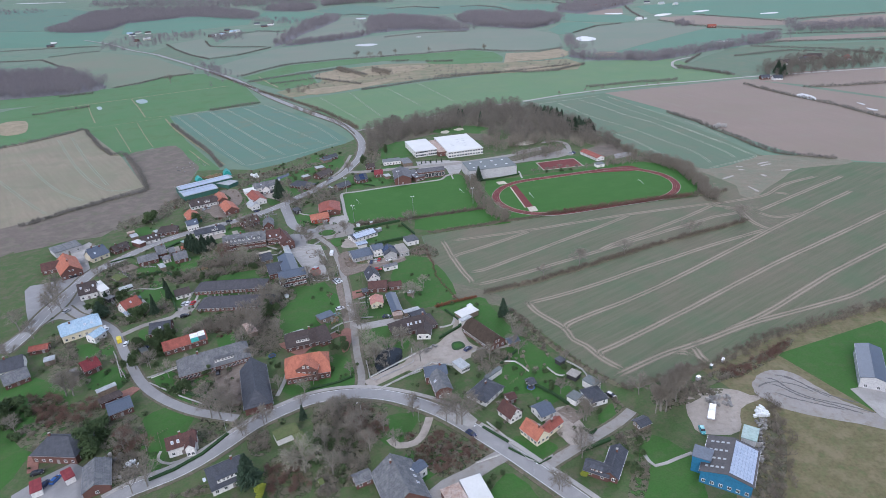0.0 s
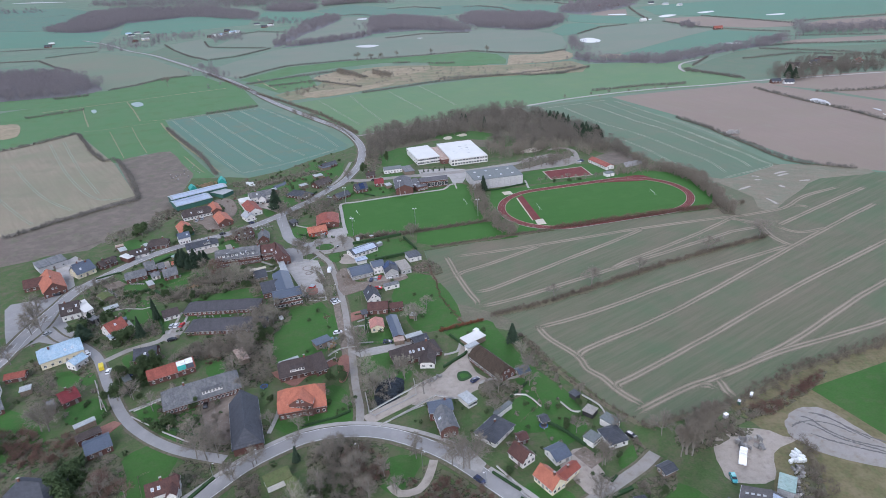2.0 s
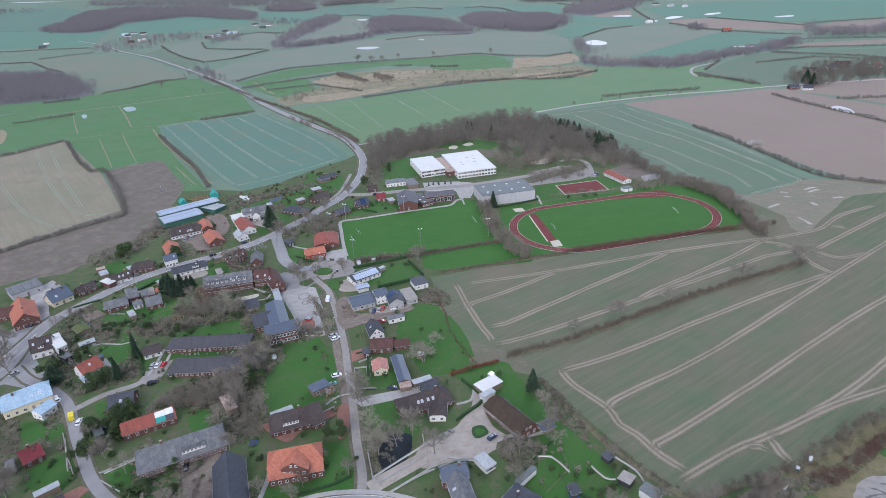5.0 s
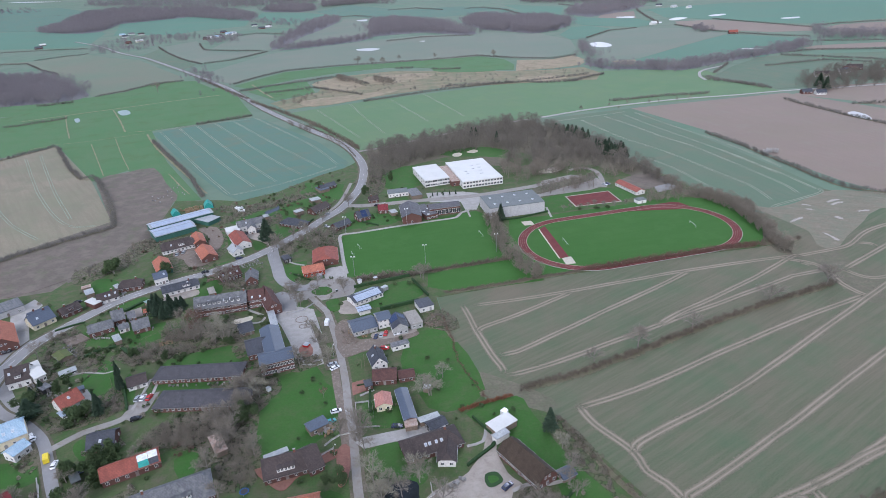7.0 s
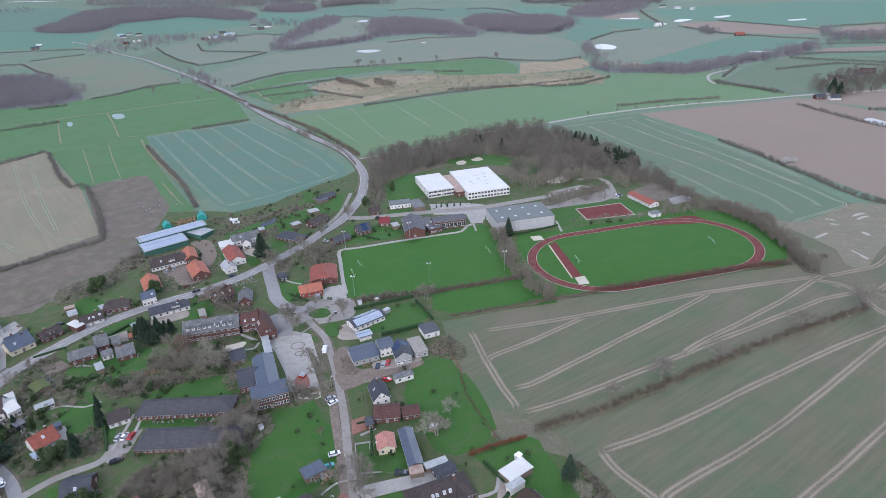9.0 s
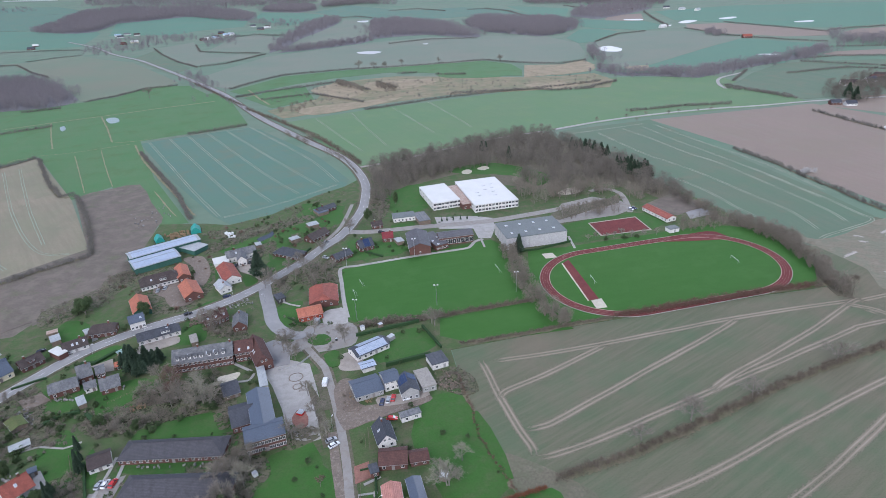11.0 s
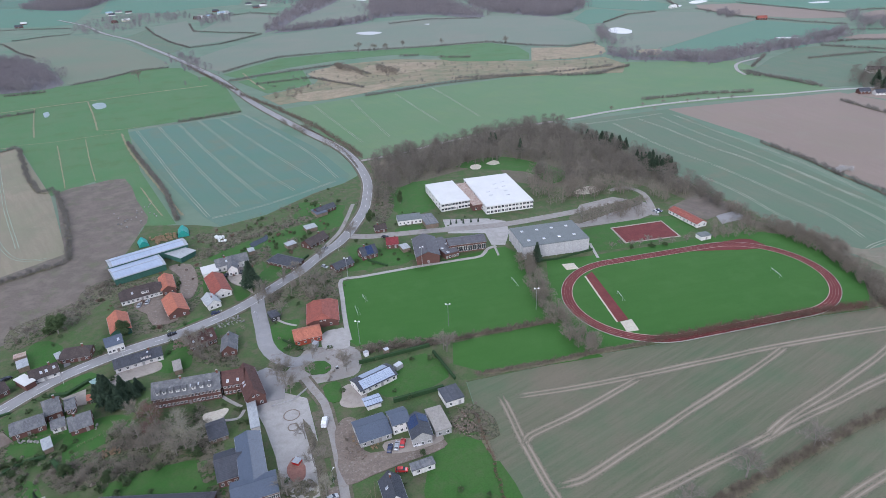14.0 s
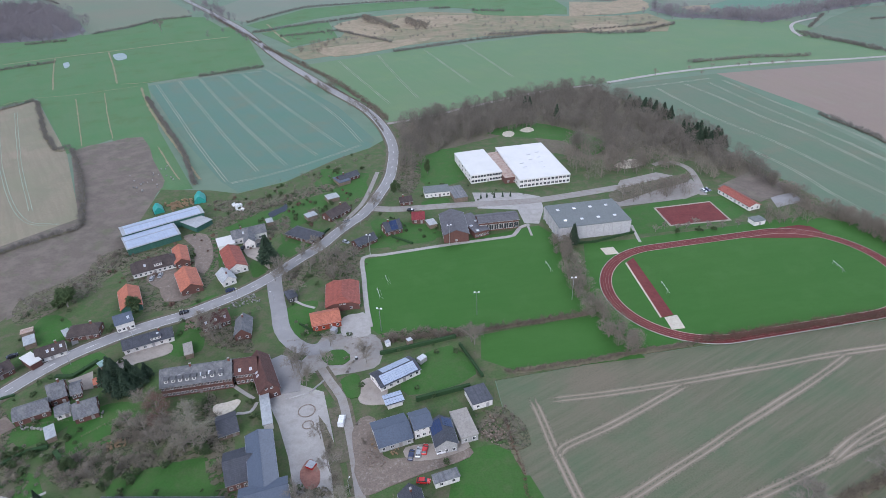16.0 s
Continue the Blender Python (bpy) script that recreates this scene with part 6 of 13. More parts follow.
# ---- marsh and far patches ----
area('reed_patch', [(-166.4, 1042.8), (-128.8, 1086.0), (-85.0, 1009.5), (-116.7, 964.8)], MARSHREED, 'patch of tawny dead reeds', 'reeds', z=0.2596, round_=3)
area('reed_patch', [(-89.0, 1068.9), (-41.7, 1092.1), (26.1, 1074.6), (-12.5, 1018.5), (-66.8, 1007.5)], MARSHREED, 'patch of tawny dead reeds', 'reeds', z=0.2604, round_=3)
area('reed_patch', [(139.5, 987.8), (185.0, 991.1), (211.6, 967.7), (168.2, 947.5)], MARSHREED, 'patch of tawny dead reeds', 'reeds', z=0.2612, round_=3)
area('reed_patch', [(165.6, 1134.1), (226.0, 1104.1), (271.3, 1126.7), (258.7, 1073.4), (187.0, 1053.0)], MARSHREED, 'patch of tawny dead reeds', 'reeds', z=0.262, round_=3)
area('reed_patch', [(310.4, 1083.9), (350.5, 1085.9), (326.7, 1040.1)], MARSHREED, 'patch of tawny dead reeds', 'reeds', z=0.2628, round_=3)
area('reed_patch', [(-161.3, 916.0), (-80.5, 941.0), (-29.7, 950.6), (-77.9, 903.0), (-139.2, 874.0)], MARSHREED, 'patch of tawny dead reeds', 'reeds', z=0.2636, round_=3)
area('reed_patch', [(-542.9, 819.0), (-514.3, 826.3), (-474.9, 755.7), (-501.6, 749.5)], MARSHREED, 'patch of tawny dead reeds', 'reeds', z=0.2644, round_=3)
area('meadow_patch', [(-236.0, 1043.2), (-184.0, 1067.3), (-188.9, 982.8), (-215.2, 983.0)], MEADOW, 'green strip in the marsh', 'field', z=0.2652, round_=3)
area('meadow_patch', [(27.9, 1127.7), (116.0, 1100.1), (111.7, 1061.6), (36.1, 1083.1)], MEADOW, 'green strip in the marsh', 'field', z=0.266, round_=3)
CHURNED = material("churned_wet_soil", (0.15, 0.132, 0.095), (0.115, 0.118, 0.075), 0.95, coarse=0.06, fine=1.0, amount=1.0, third=(0.185, 0.16, 0.118), patch=(6, 0.5, (0.1, 0.115, 0.066)))
MUD = material("dried_field_mud", (0.19, 0.165, 0.12), (0.155, 0.155, 0.108), 0.95, coarse=0.05, fine=0.9, amount=1.0, third=(0.225, 0.195, 0.15), streak=(-30, 14, 3, 0.3, (0.26, 0.228, 0.18)), patch=(11, 0.6, (0.15, 0.165, 0.115)))
# wet mud whose watery sheen is painted as a pale colour
MUDSHEEN = material("wet_mud_sheen", (0.37, 0.34, 0.3), (0.31, 0.28, 0.24), 0.8, coarse=0.1, fine=1.0, soft=(0.1, 0.9, 1.2))
area("field", [(206.9, 459.6), (221.6, 446.3), (243.2, 451.8), (273.4, 467.8), (292.1, 466.4), (332.5, 445.2), (324.6, 434.2), (287.5, 432.3), (264.0, 414.1), (241.2, 395.4), (225.5, 381.0), (218.1, 387.1), (224.6, 405.8), (216.2, 435.3)], MUD, "trampled muddy corner between the fields", "field", z=0.0405, round_=2)
for k, pts in enumerate([[(243.2, 447.9), (247.7, 447.0), (250.3, 442.7)], [(242.5, 441.9), (245.7, 438.7), (250.0, 439.1)], [(261.1, 447.9), (269.4, 451.3), (276.0, 452.4)], [(261.2, 442.9), (268.2, 446.4), (274.7, 447.5)], [(220.8, 420.6), (228.8, 424.6), (235.0, 427.9)], [(253.9, 427.5), (254.3, 422.8), (254.8, 418.2)], [(269.9, 430.1), (276.5, 431.0), (281.8, 431.1)], [(231.4, 404.5), (232.9, 397.0), (233.1, 389.1)]]):
    tagged(part('mud_streak', soft_mesh('mud_streak', [soft_strip(spline([Vector(p) for p in pts], 1.5), 2.4, 0.0418 + 0.0004 * k, k, 0.8)], MUDSHEEN), None), 'wet mud streak with its sheen painted pale', 'soil', kind='structure')
area("bare_patch", [(210.8, 353.2), (222.2, 352.1), (223.5, 342.4), (215.5, 331.8), (209.4, 334.3), (210.4, 344.6)], CHURNED, "wet churned soil at the field gate", "soil", z=0.0418, round_=3)
area("bare_patch", [(206.7, 371.6), (224.0, 378.9), (222.4, 358.1), (224.3, 335.7), (209.1, 321.1), (200.8, 331.3), (202.9, 349.2)], CHURNED, "wet churned soil at the field gate", "soil", z=0.029, round_=3)
area("bare_patch", [(8.7, 292.9), (28.8, 280.2), (40.2, 266.6), (23.8, 261.8), (10.9, 280.0)], CHURNED, "bare soil at the field corner", "soil", z=0.029, round_=3)

# ---- tan ditch lines across the meadow ----
DITCH = material("reedy_ditch", (0.26, 0.235, 0.15), (0.16, 0.18, 0.09), 0.95, coarse=0.06, fine=0.5, ragged=0.75)
TUSSOCK = material("tawny_tussock_grass", (0.25, 0.222, 0.14), (0.17, 0.175, 0.09), 0.95, coarse=0.08, fine=0.7, grain=0.45, soft=(0.05, 0.8, 1.0))
for k, (half, pts) in enumerate([(2.6, [(-526.1, 894.2), (-471.5, 921.7), (-420.3, 944.1), (-361.7, 972.7), (-290.8, 1001.5)]), (1.3, [(-476.8, 920.0), (-441.1, 851.4), (-402.4, 779.8)]), (1.5, [(-423.7, 942.1), (-381.5, 864.1), (-345.3, 793.6)]), (1.0, [(-345.3, 793.6), (-320.2, 795.7), (-302.7, 804.5)]), (0.9, [(-364.7, 750.3), (-326.6, 681.5), (-292.9, 620.1)]), (0.8, [(-345.9, 767.5), (-307.2, 692.5), (-276.0, 634.5)]), (0.9, [(-234.6, 617.6), (-213.7, 583.5), (-193.3, 551.7)]), (1.6, [(-316.0, 780.9), (-282.8, 717.6), (-244.1, 654.1), (-205.1, 592.0), (-179.3, 550.5)]), (0.8, [(-409.5, 755.7), (-370.9, 762.4), (-317.6, 784.6)]), (1.0, [(-426.4, 734.5), (-419.3, 747.4), (-396.6, 747.8)])]):
    tagged(part('ditch', soft_mesh('ditch', [soft_strip(spline([Vector(p) for p in pts], 3.0), half, 0.312 + 0.0011 * k, k, 0.5)], TUSSOCK), None), 'tawny reedy ditch line across the meadow', 'ditch', kind='structure')
road("ditch", [(-265.8, 1023.2), (-240.2, 1028.7)], 3.0, DITCH, "tan reedy ditch line across the meadow", z=0.31)
road("ditch", [(-207.9, 954.5), (-236.7, 1012.3), (-263.9, 1075.1)], 3.0, DITCH, "tan reedy ditch line across the meadow", z=0.31)

# ---- houses ----


def wing(main, other):
    """Joins a second block to a house: its parts become the house's own."""
    m = main.matrix_basis.inverted() @ other.matrix_basis
    for c in list(other.children):
        loc = c.matrix_basis.copy()
        c.parent = main
        c.matrix_basis = m @ loc
    bpy.data.objects.remove(other)
    return main


h = house('house', -95.6, 178.9, 21.2, 10.0, 6.4, 4.2, 2.7, 'rust', 'white', 'white two-storey house with a worn red tiled roof', rows=1, chimneys=[(0, 0)], lights=[(-3, -1, 0.5), (-1, -1, 0.5)], win=(3, 3))
wing(h, house('house', -92.0, 178.3, 101.7, 8.6, 2.9, 4.6, 1.3, 'rust', 'white', 'x', win=(2, 2), door=False))
h = house('house', -140.3, 181.6, -8.9, 17.4, 10.7, 4.2, 4.2, 'slate', 'brick', 'red-brick house with a dark hipped roof', rows=1, win=(6, 5), chimneys=[(-3.5, 0)], hip=1.0)
h = house('shed', -120.8, 165.6, 113.2, 13.9, 8.4, 3.0, 2.2, 'grey', 'brick', 'brick outbuilding with a grey sheet roof', category='shed', gable=(1, 1), win=(1, 1))
h = house('garage', -140.5, 163.2, 31.0, 3.2, 6.3, 2.8, 0.0, 'wine', 'white', 'white garage with a maroon flat roof', category='garage', win=(0, 0), gable=(0, 0))
h = house('garage', -131.8, 167.6, 41.0, 3.0, 5.6, 2.8, 0.0, 'wine', 'white', 'white garage with a maroon flat roof', category='garage', win=(0, 0), gable=(0, 0))
h = house('house', -129.1, 203.9, 32.7, 8.6, 8.5, 3.2, 2.1, 'blue', 'brick', 'brick house with a blue-grey sheet roof', win=(3, 2))
wing(h, house('house', -135.3, 209.8, 37.6, 8.2, 3.6, 3.4, 1.2, 'brown', 'darkbrick', 'x', door=False, win=(2, 2), hip=0.8))
h = house('shed', -140.3, 217.1, 38.3, 7.4, 2.5, 2.6, 0.0, 'tin', 'timber', 'low shed with a pale sheet roof', category='shed', win=(0, 0), gable=(0, 0))
h = house('house', -155.6, 235.4, 43.1, 6.7, 8.3, 3.0, 2.8, 'wine', 'brick', 'brick house with a wine-red sheet roof', chimneys=[(0, 0)], win=(2, 2))
h = house('shed', -160.2, 230.1, 30.2, 2.5, 6.6, 2.6, 0.0, 'grey', 'timber', 'small grey garden shed with a flat roof', category='shed', win=(1, 0), gable=(0, 0))
h = house('stable', -188.3, 254.4, 14.5, 8.0, 5.0, 2.5, 1.2, 'red', 'brick', 'long low brick stable with a red roof', category='stable', win=(2, 2))
h = house('house', -192.9, 240.4, 24.8, 9.8, 9.1, 3.0, 3.6, 'slate', 'white', 'white house with a dark slate roof', win=(3, 3), chimneys=[(-2.0, 0)])
h = house('shed', -186.3, 231.3, 37.9, 9.6, 10.2, 2.8, 1.9, 'grey', 'brick', 'brick outbuilding with pale grey roof sheets', category='shed', win=(3, 3))
h = house('shed', -177.9, 243.4, 24.5, 4.1, 3.9, 2.5, 0.0, 'tin', 'timber', 'small tin-roofed shed by the stable', category='shed', win=(0, 0), gable=(0, 0))
h = house('house', -175.7, 269.2, 33.8, 17.7, 11.4, 4.2, 3.8, 'pale', 'cream', 'cream old house with a pale blue-grey sheet roof', chimneys=[(-4, -1)], lights=[(2, -1, 0.4), (5, -1, 0.4)], win=(6, 5), hip=0.4)
wing(h, house('house', -164.6, 261.5, 66.0, 6.8, 5.6, 3.6, 1.5, 'pale', 'white', 'x', door=False, win=(2, 2)))
h = house('house', -190.7, 309.7, 24.9, 8.8, 10.9, 3.8, 4.3, 'brown', 'white', 'white house with a dark brown roof', dormers=[(0, -1, 2.4)], lights=[(-3, -1, 0.6), (3, -1, 0.6)], win=(3, 2), chimneys=[(-1.8, 0)])
wing(h, house('shed', -187.6, 316.6, 38.9, 3.1, 9.0, 3.0, 0.0, 'white', 'white', 'x', win=(1, 0), door=False, gable=(0, 0)))
h = house('house', -159.5, 289.1, 52.1, 8.8, 8.8, 3.2, 3.5, 'red', 'white', 'white house with a bright red tiled roof', lights=[(0, -1, 0.6)], win=(3, 2), chimneys=[(2.2, 0)])
wing(h, house('conservatory', -155.8, 283.5, 45.7, 2.5, 3.5, 2.6, 0.0, 'greensheet', 'white', 'x', win=(2, 0), door=False, gable=(0, 0)))
h = house('house', -134.0, 264.1, 10.8, 9.5, 9.7, 2.8, 2.8, 'slate', 'darkbrick', 'dark brick house with a slate-grey roof', lights=[(0, -1, 0.45)], win=(3, 2))
h = house('carport', -136.5, 246.4, 37.5, 2.7, 8.6, 2.6, 0.0, 'flat', 'darkwood', 'dark flat-roofed carport beside the lane', category='carport', win=(0, 0), door=False, gable=(0, 0))
h = house('house', -117.5, 248.9, 25.8, 19.0, 8.0, 3.2, 2.5, 'red', 'brick', 'brick house with a patched red roof under repair', sheets=[(2.5, 6.0, -1, 0.05, 0.5, 'teal'), (2.5, 6.0, -1, 0.5, 0.95, 'white'), (6.1, 9.2, -1, 0.5, 0.98, 'white'), (6.1, 9.2, -1, 0.05, 0.48, 'dark')], win=(6, 5))
h = house('house', -98.9, 231.8, 23.0, 29.8, 12.7, 3.4, 4.6, 'grey', 'brick', 'long brick farm building with a worn grey roof', win=(18, 8), rows=1, dormers=[(4, -1, 8.0)], gable_mat='white', chimneys=[(-6.0, 0)], hip=0.5)
h = house('barn', -75.3, 209.1, 107.2, 27.9, 10.5, 3.4, 5.2, 'slate', 'darkbrick', 'large old barn with a dark worn roof', category='barn', win=(3, 3), gable=(0, 2), hip=0.9, hip2=0.0)
h = house('farmhouse', -55.3, 220.3, 9.4, 18.3, 13.5, 3.9, 5.7, 'orange', 'brick', 'large brick farmhouse with a bright orange tiled roof', win=(8, 8), rows=1, gable=(3, 3), category='farmhouse', hip=0.55)
wing(h, house('farmhouse', -54.5, 217.0, 86.7, 6.6, 9.0, 6.4, 2.9, 'orange', 'brick', 'x', win=(1, 1), gable=(4, 0), rows=2, gable_mat='white', door=False))
h = house('house', -61.5, 243.5, 15.9, 15.2, 10.4, 2.9, 4.1, 'brown', 'darkbrick', 'brick house with a brown roof and a long dormer', dormers=[(0, -1, 6.0)], gable_mat='white', win=(5, 4), chimneys=[(3.8, 0)], hip=0.4)
wing(h, house('house', -53.0, 245.6, 29.6, 5.3, 12.5, 2.9, 4.6, 'brown', 'brick', 'x', door=False, win=(2, 2)))
h = house('shed', -65.9, 249.2, 26.5, 8.4, 2.0, 2.5, 0.0, 'tin', 'timber', 'long shed with a pale tin roof', category='shed', win=(0, 0), gable=(0, 0))
h = house('carport', -53.1, 263.2, 32.7, 7.6, 5.3, 2.7, 0.0, 'blue', 'timber', 'open timber shed with a blue roof', category='shed', win=(2, 0), gable=(0, 0))
h = house('hut', -88.8, 256.8, 30.5, 4.1, 10.3, 2.6, 0.0, 'rusty', 'timber', 'shed with a rusty patched sheet roof', category='shed', win=(0, 0), gable=(0, 0))
h = house('house', -31.9, 303.3, 105.7, 10.4, 6.6, 3.0, 3.3, 'slate', 'white', 'white gabled house with a dark slate roof', gable=(2, 2), lights=[(0, 1, 0.5)], win=(3, 3), chimneys=[(2.6, 0)])
h = house('house', -28.2, 291.1, 0.8, 9.8, 8.0, 2.9, 2.1, 'rust', 'brick', 'red-brick bungalow with a brown roof', win=(3, 3))
wing(h, house('house', -19.1, 290.9, 7.1, 6.4, 5.5, 2.6, 1.4, 'rust', 'brick', 'x', door=False, win=(2, 2)))
wing(h, house('shed', -34.9, 286.0, 16.2, 2.8, 4.2, 2.6, 0.0, 'slate', 'brick', 'x', win=(1, 0), door=False, gable=(0, 0)))
h = house('house', -28.2, 274.2, 97.7, 7.4, 6.0, 3.0, 1.3, 'pink', 'cream', 'cream house with a pink tiled roof', gable=(2, 2), win=(2, 2))
h = house('shed', -19.3, 270.8, 101.9, 18.7, 4.5, 3.0, 0.7, 'blue', 'brick', 'long workshop with a blue-grey sheet roof', category='workshop', gable=(0, 0), win=(6, 5))
h = house('carport', -17.3, 259.7, 9.0, 4.5, 3.5, 2.5, 0.0, 'rusty', 'timber', 'open carport with red and white roof sheets', category='carport', win=(0, 0), door=False, gable=(0, 0))
h = house('carport', -10.4, 262.2, 20.2, 7.9, 2.7, 2.5, 0.0, 'tin', 'timber', 'long carport with patchy tin roof sheets', category='carport', win=(0, 0), door=False, gable=(0, 0))
h = house('house', -9.9, 248.9, 18.3, 21.4, 10.0, 2.8, 3.7, 'brown', 'darkbrick', 'brown-roofed house with rooflights', lights=[(-3, -1, 0.5), (-1.5, -1, 0.5), (1, -1, 0.5), (3, -1, 0.5)], win=(7, 6), chimneys=[(5.4, 0)], hip=1.0)
wing(h, house('house', -4.3, 244.7, 84.2, 12.2, 6.2, 2.8, 2.2, 'brown', 'white', 'x', door=False, win=(4, 3), hip=0.6, hip2=0.0))
h = house('garage', -7.8, 258.9, 27.6, 7.0, 5.1, 2.5, 1.2, 'slate', 'darkwood', 'dark garage with a slate roof', category='garage', win=(1, 0))
h = house('carport', 16.6, 255.9, 32.9, 10.0, 5.8, 3.0, 0.0, 'white', 'timber', 'carport with a bright white flat roof', category='carport', win=(0, 0), door=False, gable=(0, 0))
h = house('farmhouse', 22.5, 235.4, -58.3, 20.2, 8.7, 3.2, 4.3, 'thatch', 'brick', 'long brick farmhouse with a dark brown roof', win=(12, 8), gable=(3, 3), category='farmhouse', hip=0.4)
wing(h, house('shed', 15.5, 249.9, 31.7, 5.9, 2.6, 2.8, 0.0, 'tin', 'white', 'x', win=(0, 0), door=False, gable=(0, 0)))
h = house('shed', 34.8, 230.0, 24.3, 5.1, 4.1, 2.2, 0.9, 'blue', 'timber', 'small timber shed with a blue-grey roof', category='shed', win=(1, 1))
h = house('greenhouse', 10.4, 214.2, 32.5, 4.3, 6.5, 2.6, 0.0, 'tin', 'white', 'glasshouse with pale roof panes', category='greenhouse', win=(4, 0), door=False, gable=(0, 0))
h = house('house', -0.7, 208.7, 8.2, 8.9, 6.3, 4.4, 2.3, 'blue', 'brick', 'brick house with a blue-grey slate roof', chimneys=[(2, 0)], win=(3, 2), hip=0.3)
wing(h, house('house', 1.1, 200.9, 102.0, 11.1, 6.5, 4.2, 2.4, 'grey', 'brick', 'x', door=False, lights=[(0, 1, 0.4)], win=(3, 3), hip=0.4, hip2=0.0))
h = house('house', 18.7, 195.6, 46.8, 12.0, 9.0, 2.7, 2.3, 'slate', 'white', 'white bungalow with a dark hipped roof', chimneys=[(1, 0.5)], win=(4, 3), hip=1.0)
h = house('garage', 23.3, 206.4, 41.3, 8.9, 1.7, 2.6, 0.0, 'flat', 'white', 'white garage with a grey flat roof', category='garage', win=(0, 0), gable=(0, 0))
h = house('shed', 27.9, 190.9, 18.8, 3.3, 3.8, 2.4, 1.1, 'rust', 'brick', 'brick outbuilding with a brown roof', category='shed', win=(1, 1))
h = house('shed', 37.5, 199.5, 21.0, 2.7, 3.7, 2.2, 0.9, 'slate', 'darkwood', 'dark garden shed on the lawn', category='shed', win=(1, 0))
h = house('house', 26.4, 181.9, -55.8, 7.1, 5.8, 3.0, 2.9, 'rust', 'white', 'white gabled house with a dark red roof', gable=(2, 3), win=(2, 2), chimneys=[(-1.4, 0)])
h = house('house', 33.6, 169.9, -56.9, 8.5, 6.0, 3.2, 2.7, 'orange', 'cream', 'cream house with an orange-brown tiled roof', gable=(2, 3), win=(5, 4), chimneys=[(2.1, 0)])
wing(h, house('house', 40.2, 172.4, 38.3, 8.2, 3.5, 3.0, 1.2, 'red', 'cream', 'x', chimneys=[(0, 0)], door=False, win=(2, 2)))
h = house('house', 38.9, 181.6, 24.6, 6.1, 6.8, 2.6, 1.6, 'blue', 'white', 'white garage house with a blue-grey roof', win=(2, 1))
h = house('house', 60.2, 187.6, -73.9, 8.2, 6.9, 2.8, 2.0, 'slate', 'white', 'white bungalow with a dark hipped roof', win=(2, 2), hip=0.95)
wing(h, house('house', 52.5, 187.3, 39.9, 4.6, 4.2, 2.8, 0.0, 'flat', 'white', 'x', win=(2, 0), door=False, gable=(0, 0)))
wing(h, house('house', 61.2, 195.0, 38.0, 4.1, 5.8, 3.2, 0.0, 'flat', 'white', 'x', win=(2, 0), door=False, gable=(0, 0)))
h = house('shed', 55.8, 202.0, 45.8, 4.2, 4.1, 2.3, 0.0, 'gravel', 'darkwood', 'dark garden shed with a flat roof', category='shed', win=(0, 0), gable=(0, 0))
h = house('shed', 52.5, 212.2, 34.6, 2.8, 3.2, 2.2, 0.0, 'slate', 'darkwood', 'small dark garden shed', category='shed', win=(0, 0), gable=(0, 0))
h = house('shed', 73.0, 170.7, 22.6, 4.8, 4.0, 2.4, 0.8, 'slate', 'timber', 'open timber shed with a dark roof', category='shed', win=(0, 0))
h = house('house', 57.1, 152.2, -120.5, 13.6, 5.2, 2.7, 1.9, 'slate', 'darkbrick', 'dark L-shaped bungalow with a slate-black roof', chimneys=[(-3, 0)], win=(4, 4))
wing(h, house('house', 51.1, 150.4, -31.7, 8.2, 5.2, 2.7, 1.9, 'slate', 'darkbrick', 'x', door=False, dormers=[(0, -1, 4.0)], win=(2, 2)))
h = house('garage', 9.9, 144.5, 17.2, 6.8, 11.4, 3.4, 0.0, 'white', 'white', 'garage block with a white flat roof', category='garage', win=(0, 0), gable=(0, 0))
wing(h, house('house', 3.0, 142.6, 22.2, 6.2, 9.3, 3.2, 0.0, 'rusty', 'brick', 'x', win=(0, 0), door=False, gable=(0, 0)))
h = house('house', -14.7, 149.3, -70.1, 18.1, 13.9, 3.6, 5.4, 'grey', 'brick', 'large old house with a grey weathered roof', lights=[(-3, 1, 0.3), (0, 1, 0.3), (3, 1, 0.3)], chimneys=[(-6, -1)], win=(6, 5))
wing(h, house('house', -9.4, 155.6, 38.3, 6.2, 3.7, 4.2, 0.8, 'blue', 'white', 'x', door=False, win=(2, 2)))
wing(h, house('house', -27.8, 155.1, 24.8, 5.6, 4.4, 2.8, 1.2, 'grey', 'brick', 'x', door=False, win=(2, 2)))
h = house('house', -75.3, 162.0, 28.7, 11.5, 11.5, 3.0, 4.5, 'slate', 'white', 'white house with a dark slate roof and dormers', dormers=[(0, -1, 7.0)], lights=[(-7, -1, 0.6)], win=(4, 3), chimneys=[(2.9, 0)])
h = house('garage', -57.7, 180.2, 27.8, 8.5, 5.4, 2.9, 0.0, 'moss', 'white', 'white garage with a mossy flat roof', category='garage', win=(0, 0), gable=(0, 0))
h = house('shed', -50.1, 173.3, 29.5, 3.4, 12.9, 2.7, 0.0, 'moss', 'timber', 'long shed with a mossy roof', category='shed', win=(0, 0), gable=(0, 0))
h = house('hut', -41.8, 155.3, 27.1, 1.1, 2.6, 2.1, 0.8, 'moss', 'timber', 'small garden hut with a mossy roof', category='shed', win=(0, 0))
h = house('hall', 93.3, 146.3, 56.6, 17.6, 15.4, 5.2, 1.9, 'hallroof', 'bluewall', 'blue-clad workshop hall with a wide low roof', category='hall', gable=(6, 3), win=(3, 4), panels=[(-8, 8, -1, 10, 7, True)], door=False)
